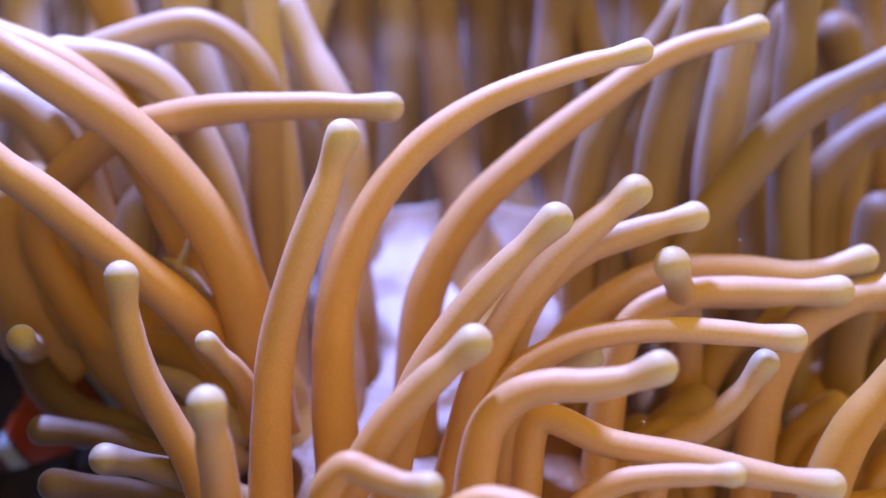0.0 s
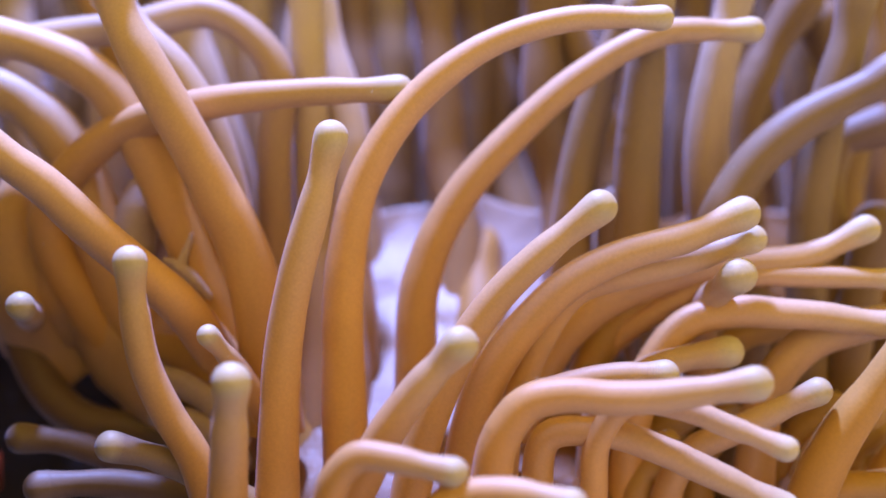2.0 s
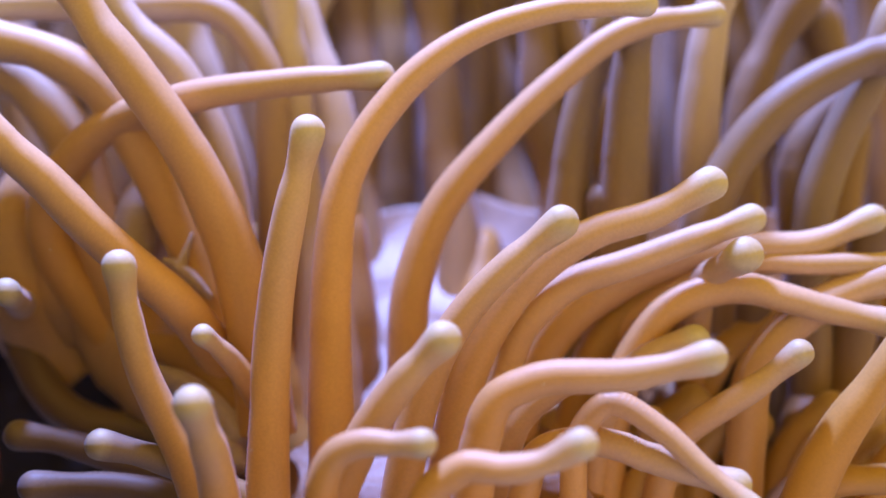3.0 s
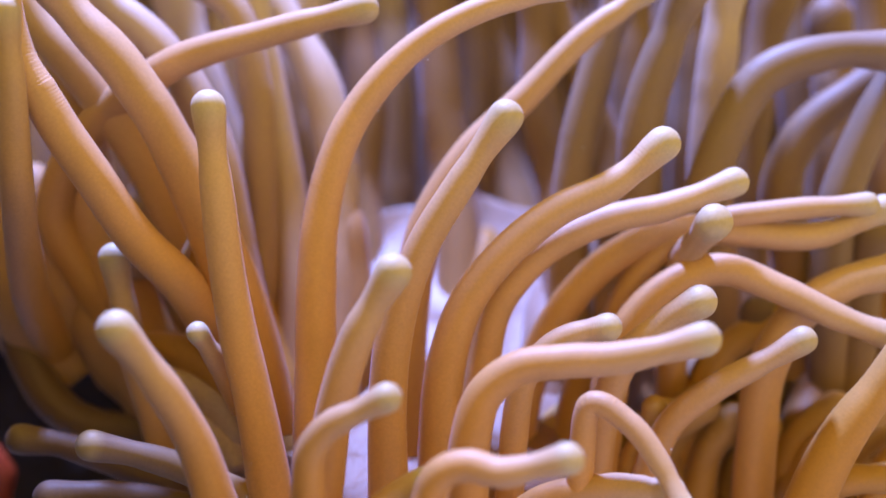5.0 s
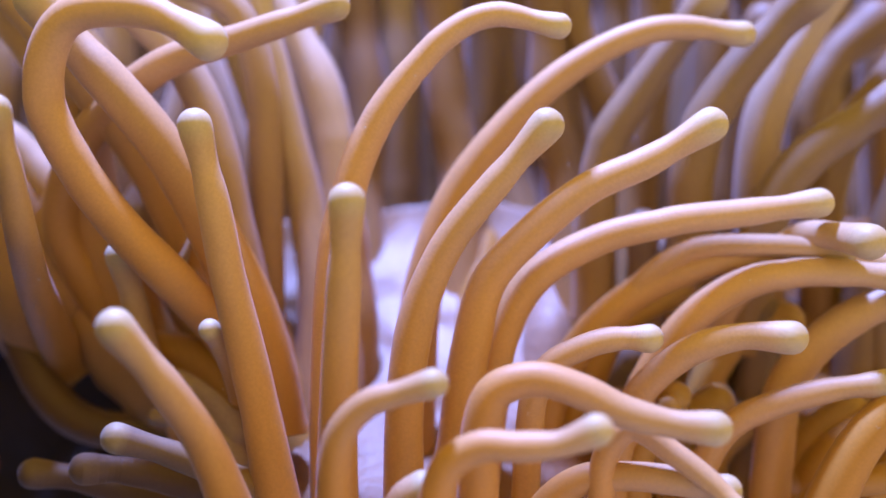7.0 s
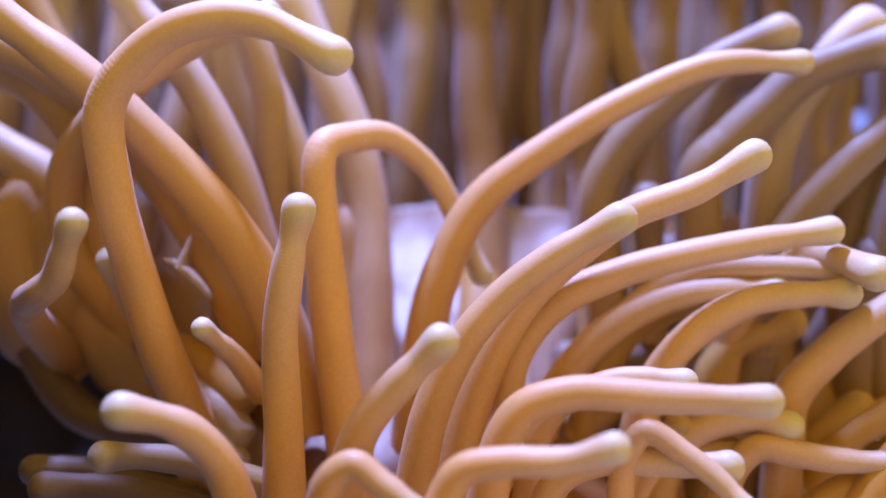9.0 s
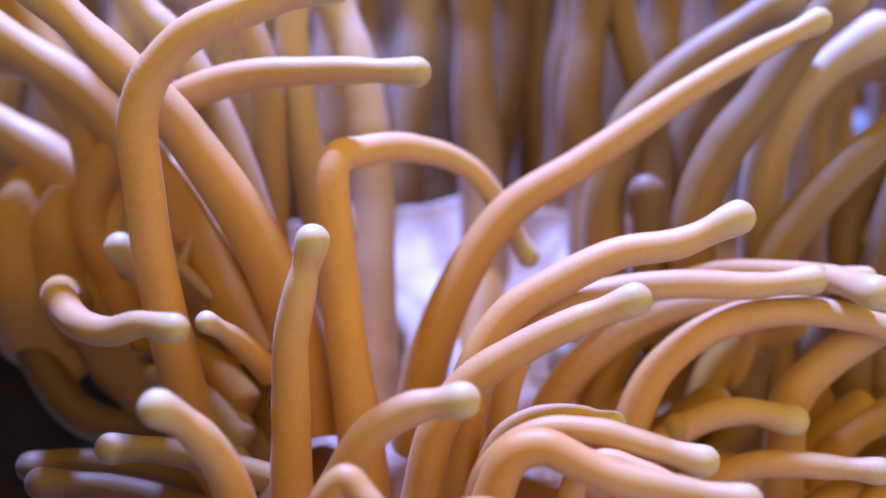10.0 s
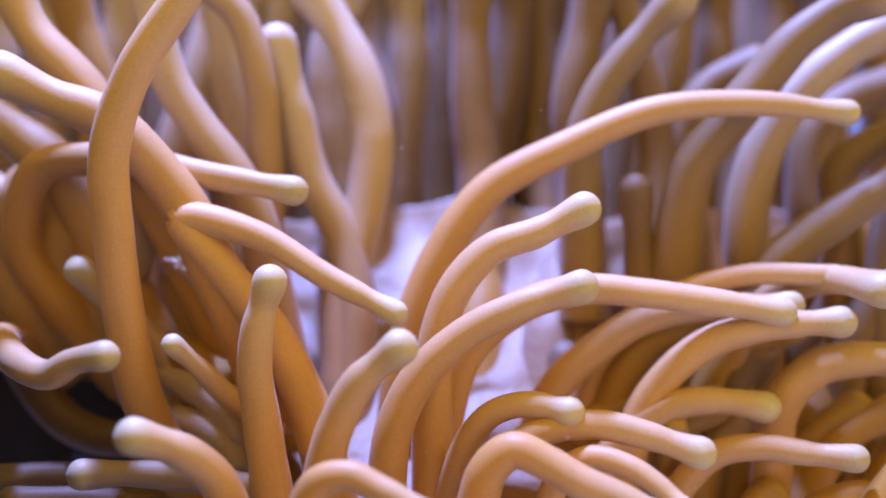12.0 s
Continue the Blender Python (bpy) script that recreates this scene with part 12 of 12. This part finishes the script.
    sway("SF", [
        (0, -48.4, 276.0, -25.1, -54.9, 274.7, -9.0, -61.7, 273.3, 6.9, -69.5, 272.0, 22.0, -79.7, 270.7, 35.4, -93.1, 269.3, 44.9, -109.0, 268.0, 49.2),
        (0.8, -48.4, 276.0, -25.1, -55.2, 274.7, -8.9, -61.6, 273.3, 7.3, -67.9, 272.0, 23.4, -77.9, 270.7, 37.0, -92.6, 269.3, 44.9, -109.0, 268.0, 47.9),
        (1.6, -48.4, 276.0, -25.1, -55.2, 274.7, -8.5, -62.0, 273.3, 7.9, -68.9, 272.0, 24.1, -78.2, 270.7, 38.7, -92.5, 269.3, 47.8, -109.0, 268.0, 51.8),
        (2.5, -48.4, 276.0, -25.1, -54.9, 274.7, -9.0, -61.7, 273.3, 6.9, -69.2, 272.0, 22.2, -78.0, 270.7, 36.5, -92.8, 269.3, 43.8, -109.0, 268.0, 46.6),
        (3.6, -48.4, 276.0, -25.1, -55.1, 274.7, -8.5, -62.2, 273.3, 7.8, -70.3, 272.0, 23.4, -80.1, 270.7, 37.7, -93.0, 269.3, 48.9, -109.0, 268.0, 54.4),
        (5.3, -48.4, 276.0, -25.1, -55.1, 274.7, -8.5, -62.3, 273.3, 7.8, -70.6, 272.0, 23.3, -80.6, 270.7, 37.5, -91.5, 269.3, 50.8, -101.3, 268.0, 64.7),
        (7.2, -48.4, 276.0, -25.1, -55.0, 274.7, -8.8, -61.9, 273.3, 7.2, -70.0, 272.0, 22.4, -80.4, 270.7, 35.9, -91.2, 269.3, 48.8, -101.3, 268.0, 62.1),
        (8.8, -43.1, 276.0, -25.1, -50.2, 274.7, -8.9, -58.2, 273.3, 6.6, -68.3, 272.0, 20.6, -79.5, 270.7, 33.5, -93.6, 269.3, 42.8, -109.0, 268.0, 49.2),
        (12, -48.4, 276.0, -25.1, -56.3, 274.7, -9.1, -64.5, 273.3, 6.7, -74.1, 272.0, 21.3, -82.6, 270.7, 36.5, -93.9, 269.3, 49.4, -101.3, 268.0, 64.7),
    ])
    sway("m1", [
        (0, 48.3, 274.0, -60.6, 47.5, 272.0, -53.9, 46.8, 268.0, -46.9, 47.1, 264.0, -48.6, 47.5, 262.0, -44.1),
        (0.5, 49.4, 274.0, -60.6, 48.6, 272.0, -54.2, 47.8, 268.0, -47.5, 48.1, 264.0, -47.6, 48.5, 262.0, -42.8),
        (1.5, 51.6, 274.0, -60.6, 50.8, 272.0, -54.1, 50.0, 268.0, -47.2, 50.3, 264.0, -48.1, 50.6, 262.0, -43.4),
        (2.5, 49.7, 274.0, -60.6, 48.9, 272.0, -54.5, 48.1, 268.0, -48.1, 48.4, 264.0, -46.7, 48.7, 262.0, -41.5),
        (3.5, 46.1, 274.0, -60.6, 45.3, 272.0, -54.3, 44.6, 268.0, -47.7, 45.0, 264.0, -41.4, 45.3, 262.0, -35.5),
        (5.5, 49.3, 274.0, -60.6, 48.5, 272.0, -54.3, 47.7, 268.0, -47.7, 48.1, 264.0, -41.4, 48.4, 262.0, -35.5),
        (6.5, 51.0, 274.0, -60.6, 50.2, 272.0, -54.1, 49.4, 268.0, -47.3, 49.7, 264.0, -40.8, 50.0, 262.0, -34.7),
        (7.2, 51.6, 274.0, -60.6, 50.8, 272.0, -54.2, 50.0, 268.0, -47.6, 50.4, 264.0, -41.2, 50.6, 262.0, -35.2),
        (8.8, 53.6, 274.0, -60.6, 52.8, 272.0, -54.9, 51.9, 268.0, -48.8, 52.4, 264.0, -44.5, 52.5, 262.0, -39.0),
        (12, 53.0, 274.0, -60.6, 52.2, 272.0, -54.8, 51.3, 268.0, -48.7, 51.7, 264.0, -45.1, 51.9, 262.0, -39.7),
    ])
    sway("I2", [
        (0, 30.9, 284.0, -66.9, 32.4, 282.0, -49.9, 35.0, 278.0, -33.0, 40.5, 272.0, -17.7, 54.4, 268.0, -11.8, 69.1, 264.0, -10.9, 84.1, 262.0, -10.2),
        (1.5, 30.9, 284.0, -66.9, 32.8, 282.0, -46.7, 36.6, 278.0, -26.9, 49.7, 272.0, -15.4, 66.4, 268.0, -8.0, 84.0, 264.0, -7.2, 101.8, 262.0, -8.1),
        (3.5, 30.9, 284.0, -66.9, 33.0, 282.0, -45.9, 37.2, 278.0, -25.5, 49.5, 272.0, -10.6, 66.2, 268.0, -1.6, 84.5, 264.0, -0.8, 103.0, 262.0, 0.1),
        (5.3, 30.9, 284.0, -66.9, 33.0, 282.0, -46.0, 37.4, 278.0, -25.8, 44.0, 272.0, -6.8, 57.9, 268.0, 5.5, 75.8, 264.0, 9.2, 94.2, 262.0, 10.5),
        (6.3, 30.9, 284.0, -66.9, 33.1, 282.0, -45.0, 37.9, 278.0, -23.8, 47.9, 272.0, -5.5, 64.5, 268.0, 4.5, 83.7, 264.0, 4.1, 103.0, 262.0, 2.7),
        (7.2, 30.9, 284.0, -66.9, 32.6, 282.0, -48.1, 36.0, 278.0, -29.7, 42.5, 272.0, -12.9, 55.1, 268.0, -1.9, 71.4, 264.0, 0.2, 87.9, 262.0, -1.1),
        (8.8, 30.9, 284.0, -66.9, 32.6, 282.0, -48.2, 35.7, 278.0, -29.8, 43.6, 272.0, -14.1, 57.8, 268.0, -5.3, 74.0, 264.0, -3.7, 90.4, 262.0, -4.9),
        (12, 30.9, 284.0, -66.9, 32.9, 282.0, -46.3, 36.5, 278.0, -26.2, 49.8, 272.0, -13.1, 67.0, 268.0, -6.3, 85.0, 264.0, -5.9, 103.0, 262.0, -7.5),
    ])
    sway("U2", [
        (0, -10.2, 226.0, -62.0, -9.5, 225.0, -60.2, -8.5, 224.0, -58.5, -7.3, 223.0, -57.1, -5.8, 222.0, -56.1),
        (3.6, -13.5, 226.0, -60.9, -11.5, 225.0, -58.0, -9.4, 224.0, -55.1, -7.3, 223.0, -52.4, -4.7, 222.0, -50.2),
        (5.3, -17.9, 226.0, -58.2, -15.4, 225.0, -53.5, -12.2, 224.0, -49.5, -7.9, 223.0, -46.6, -3.4, 222.0, -44.3),
        (6.3, -15.7, 226.0, -59.3, -13.6, 225.0, -54.6, -10.7, 224.0, -50.6, -6.8, 223.0, -47.7, -2.4, 222.0, -45.7),
        (7.2, -10.2, 226.0, -59.3, -9.6, 225.0, -55.2, -8.8, 224.0, -51.3, -7.3, 223.0, -47.6, -4.3, 222.0, -45.3),
        (8.8, -10.2, 226.0, -62.0, -9.5, 225.0, -60.2, -8.5, 224.0, -58.5, -7.3, 223.0, -57.1, -5.8, 222.0, -56.1),
        (12, -10.2, 226.0, -62.0, -9.5, 225.0, -60.2, -8.5, 224.0, -58.5, -7.3, 223.0, -57.1, -5.8, 222.0, -56.1),
    ])
    sway("h0", [
        (0, -148.1, 385.1, -29.5, -147.0, 384.1, 2.2, -144.2, 383.1, 33.6, -139.7, 382.1, 64.7, -136.2, 381.1, 95.7),
        (4, -148.1, 385.1, -29.5, -147.0, 384.1, 2.1, -144.7, 383.1, 33.5, -140.8, 382.1, 64.7, -137.9, 381.1, 95.7),
        (8, -148.1, 385.1, -29.5, -147.0, 384.1, 2.2, -144.2, 383.1, 33.6, -139.8, 382.1, 64.7, -136.4, 381.1, 95.7),
        (12, -148.1, 385.1, -29.5, -147.0, 384.1, 2.0, -146.4, 383.1, 33.4, -144.9, 382.1, 64.6, -143.6, 381.1, 95.7),
    ])
    sway("h1", [
        (0, -121.7, 368.7, -28.3, -120.6, 367.7, 2.0, -118.3, 366.7, 32.1, -114.5, 365.7, 61.9, -111.6, 364.7, 91.6),
        (4, -121.7, 368.7, -28.3, -120.6, 367.7, 2.0, -118.9, 366.7, 32.1, -115.7, 365.7, 61.9, -113.3, 364.7, 91.6),
        (8, -121.7, 368.7, -28.3, -120.6, 367.7, 2.1, -118.2, 366.7, 32.1, -114.1, 365.7, 61.9, -111.0, 364.7, 91.6),
        (12, -121.7, 368.7, -28.3, -120.6, 367.7, 2.1, -118.1, 366.7, 32.1, -114.0, 365.7, 61.9, -110.8, 364.7, 91.6),
    ])
    sway("h2", [
        (0, -109.5, 384.4, -29.5, -108.5, 383.4, 2.1, -106.8, 382.4, 33.4, -103.8, 381.4, 64.5, -101.5, 380.4, 95.5),
        (4, -109.5, 384.4, -29.5, -108.5, 383.4, 2.2, -105.3, 382.4, 33.6, -100.2, 381.4, 64.5, -96.3, 380.4, 95.5),
        (8, -109.5, 384.4, -29.5, -108.5, 383.4, 2.1, -106.9, 382.4, 33.4, -103.9, 381.4, 64.5, -101.6, 380.4, 95.5),
        (12, -109.5, 384.4, -29.5, -108.5, 383.4, 2.2, -105.7, 382.4, 33.5, -101.2, 381.4, 64.5, -97.8, 380.4, 95.5),
    ])
    sway("h3", [
        (0, -80.4, 371.2, -28.4, -79.5, 370.2, 2.0, -79.4, 369.2, 32.2, -78.5, 368.2, 62.3, -77.8, 367.2, 92.2),
        (4, -80.4, 371.2, -28.4, -79.5, 370.2, 2.0, -79.7, 369.2, 32.2, -79.1, 368.2, 62.3, -78.6, 367.2, 92.2),
        (8, -80.4, 371.2, -28.4, -79.5, 370.2, 2.0, -81.1, 369.2, 32.2, -82.3, 368.2, 62.3, -83.1, 367.2, 92.2),
        (12, -80.4, 371.2, -28.4, -79.5, 370.2, 2.0, -79.5, 369.2, 32.2, -78.6, 368.2, 62.3, -77.9, 367.2, 92.2),
    ])
    sway("h4", [
        (0, -68.4, 382.6, -29.3, -67.4, 381.6, 2.3, -63.8, 380.6, 33.5, -58.2, 379.6, 64.2, -53.9, 378.6, 95.1),
        (4, -68.4, 382.6, -29.3, -67.4, 381.6, 2.2, -64.0, 380.6, 33.5, -58.6, 379.6, 64.2, -54.5, 378.6, 95.1),
        (8, -68.4, 382.6, -29.3, -67.4, 381.6, 2.1, -65.5, 380.6, 33.3, -62.0, 379.6, 64.2, -59.3, 378.6, 95.1),
        (12, -68.4, 382.6, -29.3, -67.4, 381.6, 2.1, -65.3, 380.6, 33.3, -61.6, 379.6, 64.2, -58.8, 378.6, 95.1),
    ])
    sway("h5", [
        (0, -48.7, 380.5, -29.2, -47.9, 379.5, 2.0, -49.8, 378.5, 33.0, -51.5, 377.5, 63.8, -52.7, 376.5, 94.5),
        (4, -48.7, 380.5, -29.2, -47.9, 379.5, 2.0, -48.2, 378.5, 33.0, -47.7, 377.5, 63.9, -47.3, 376.5, 94.5),
        (8, -48.7, 380.5, -29.2, -47.9, 379.5, 2.0, -49.0, 378.5, 33.0, -49.6, 377.5, 63.9, -50.0, 376.5, 94.5),
        (12, -48.7, 380.5, -29.2, -47.9, 379.5, 2.0, -49.1, 378.5, 33.0, -49.8, 377.5, 63.8, -50.3, 376.5, 94.5),
    ])
    sway("h6", [
        (0, -26.1, 382.9, -29.3, -25.3, 381.9, 2.0, -26.3, 380.9, 33.2, -26.6, 379.9, 64.3, -26.9, 378.9, 95.1),
        (4, -26.1, 382.9, -29.3, -25.3, 381.9, 2.1, -24.0, 380.9, 33.3, -21.5, 379.9, 64.3, -19.5, 378.9, 95.1),
        (8, -26.1, 382.9, -29.3, -25.3, 381.9, 2.0, -26.3, 380.9, 33.2, -26.8, 379.9, 64.3, -27.2, 378.9, 95.1),
        (12, -26.1, 382.9, -29.3, -25.3, 381.9, 2.0, -24.6, 380.9, 33.3, -22.7, 379.9, 64.3, -21.4, 378.9, 95.1),
    ])
    sway("h7", [
        (0, -1.0, 379.9, -29.1, -0.3, 378.9, 2.0, -2.0, 377.9, 33.0, -3.4, 376.9, 63.7, -4.4, 375.9, 94.4),
        (4, -1.0, 379.9, -29.1, -0.3, 378.9, 2.0, -2.0, 377.9, 33.0, -3.2, 376.9, 63.7, -4.1, 375.9, 94.4),
        (8, -1.0, 379.9, -29.1, -0.3, 378.9, 2.0, -1.6, 377.9, 33.0, -2.4, 376.9, 63.8, -3.0, 375.9, 94.4),
        (12, -1.0, 379.9, -29.1, -0.3, 378.9, 2.0, 0.2, 377.9, 33.0, 1.9, 376.9, 63.8, 3.1, 375.9, 94.4),
    ])
    sway("h8", [
        (0, 20.5, 374.3, -28.7, 21.1, 373.3, 2.1, 23.0, 372.3, 32.6, 26.4, 371.3, 62.8, 28.9, 370.3, 93.0),
        (4, 20.5, 374.3, -28.7, 21.1, 373.3, 2.1, 23.4, 372.3, 32.6, 27.3, 371.3, 62.8, 30.2, 370.3, 93.0),
        (8, 20.5, 374.3, -28.7, 21.1, 373.3, 2.2, 24.0, 372.3, 32.7, 28.7, 371.3, 62.8, 32.2, 370.3, 93.0),
        (12, 20.5, 374.3, -28.7, 21.1, 373.3, 2.0, 22.4, 372.3, 32.5, 25.0, 371.3, 62.8, 27.0, 370.3, 93.0),
    ])
    sway("h9", [
        (0, 41.6, 388.7, -29.8, 42.2, 387.7, 2.2, 38.9, 386.7, 33.8, 35.5, 385.7, 65.2, 32.9, 384.7, 96.6),
        (4, 41.6, 388.7, -29.8, 42.2, 387.7, 2.1, 39.5, 386.7, 33.7, 36.9, 385.7, 65.2, 34.9, 384.7, 96.6),
        (8, 41.6, 388.7, -29.8, 42.2, 387.7, 2.1, 40.2, 386.7, 33.7, 38.4, 385.7, 65.2, 37.1, 384.7, 96.6),
        (12, 41.6, 388.7, -29.8, 42.2, 387.7, 2.1, 40.9, 386.7, 33.7, 40.2, 385.7, 65.2, 39.6, 384.7, 96.6),
    ])
    sway("h10", [
        (0, 57.3, 373.6, -28.6, 57.9, 372.6, 2.0, 56.1, 371.6, 32.4, 54.8, 370.6, 62.7, 53.8, 369.6, 92.8),
        (4, 57.3, 373.6, -28.6, 57.9, 372.6, 2.0, 55.9, 371.6, 32.4, 54.3, 370.6, 62.7, 53.1, 369.6, 92.8),
        (8, 57.3, 373.6, -28.6, 57.9, 372.6, 2.0, 56.1, 371.6, 32.4, 54.7, 370.6, 62.7, 53.6, 369.6, 92.8),
        (12, 57.3, 373.6, -28.6, 57.9, 372.6, 2.0, 57.3, 371.6, 32.4, 57.7, 370.6, 62.7, 57.8, 369.6, 92.8),
    ])
    sway("h11", [
        (0, 74.0, 378.8, -29.0, 74.6, 377.8, 2.1, 76.6, 376.8, 33.0, 80.4, 375.8, 63.6, 83.1, 374.8, 94.1),
        (4, 74.0, 378.8, -29.0, 74.6, 377.8, 2.1, 76.2, 376.8, 33.0, 79.4, 375.8, 63.6, 81.8, 374.8, 94.1),
        (8, 74.0, 378.8, -29.0, 74.6, 377.8, 2.2, 77.1, 376.8, 33.1, 81.4, 375.8, 63.6, 84.6, 374.8, 94.1),
        (12, 74.0, 378.8, -29.0, 74.6, 377.8, 2.2, 77.7, 376.8, 33.1, 82.7, 375.8, 63.6, 86.5, 374.8, 94.1),
    ])
    sway("h12", [
        (0, 91.5, 366.8, -28.1, 92.0, 365.8, 2.0, 93.8, 364.8, 32.0, 97.2, 363.8, 61.6, 99.7, 362.8, 91.1),
        (4, 91.5, 366.8, -28.1, 92.0, 365.8, 2.1, 94.6, 364.8, 32.0, 99.1, 363.8, 61.6, 102.3, 362.8, 91.1),
        (8, 91.5, 366.8, -28.1, 92.0, 365.8, 2.0, 92.9, 364.8, 31.9, 95.2, 363.8, 61.6, 96.9, 362.8, 91.1),
        (12, 91.5, 366.8, -28.1, 92.0, 365.8, 2.1, 94.4, 364.8, 32.0, 98.5, 363.8, 61.6, 101.5, 362.8, 91.1),
    ])
    sway("h13", [
        (0, 120.9, 376.4, -28.8, 121.3, 375.4, 2.1, 118.3, 374.4, 32.7, 115.4, 373.4, 63.2, 113.2, 372.4, 93.5),
        (4, 120.9, 376.4, -28.8, 121.3, 375.4, 2.0, 120.0, 374.4, 32.7, 119.3, 373.4, 63.2, 118.7, 372.4, 93.5),
        (8, 120.9, 376.4, -28.8, 121.3, 375.4, 2.0, 118.7, 374.4, 32.7, 116.2, 373.4, 63.2, 114.3, 372.4, 93.5),
        (12, 120.9, 376.4, -28.8, 121.3, 375.4, 2.0, 119.0, 374.4, 32.7, 117.1, 373.4, 63.2, 115.6, 372.4, 93.5),
    ])
    sway("h14", [
        (0, 143.4, 377.7, -28.9, 143.8, 376.7, 2.0, 143.8, 375.7, 32.8, 144.9, 374.7, 63.4, 145.7, 373.7, 93.8),
        (4, 143.4, 377.7, -28.9, 143.8, 376.7, 2.0, 143.2, 375.7, 32.8, 143.5, 374.7, 63.4, 143.7, 373.7, 93.8),
        (8, 143.4, 377.7, -28.9, 143.8, 376.7, 2.0, 142.7, 375.7, 32.8, 142.5, 374.7, 63.4, 142.2, 373.7, 93.8),
        (12, 143.4, 377.7, -28.9, 143.8, 376.7, 2.0, 143.0, 375.7, 32.8, 143.1, 374.7, 63.4, 143.1, 373.7, 93.8),
    ])
    walk(fish, [(0.0, pose(-0.097, 0.306, 0.079, 0, -38, 12)), (0.8, pose(-0.126, 0.308, 0.062, 0, -24, 16)),
                (1.6, pose(-0.140, 0.310, 0.054, 0, -20, 22)), (2.5, pose(-0.140, 0.312, 0.056, 0, -30, 14)),
                (3.6, pose(-0.141, 0.312, 0.054, 0, -22, 10)), (5.3, pose(-0.136, 0.312, 0.057, 0, -10, 8)),
                (6.3, pose(-0.134, 0.312, 0.058, 0, -10, 14)), (7.2, pose(-0.146, 0.314, 0.058, 0, -8, 20)),
                (8.8, pose(-0.152, 0.332, 0.070, 0, -4, 16)), (12.0, pose(-0.156, 0.336, 0.078, 0, -2, 14))])
    walk(drift, [(0.0, pose(0, 0, 0)), (4.0, pose(0.006, 0, -0.004)), (8.0, pose(0.002, 0.002, -0.010)), (12.0, pose(0.010, 0, -0.013))])


motions()
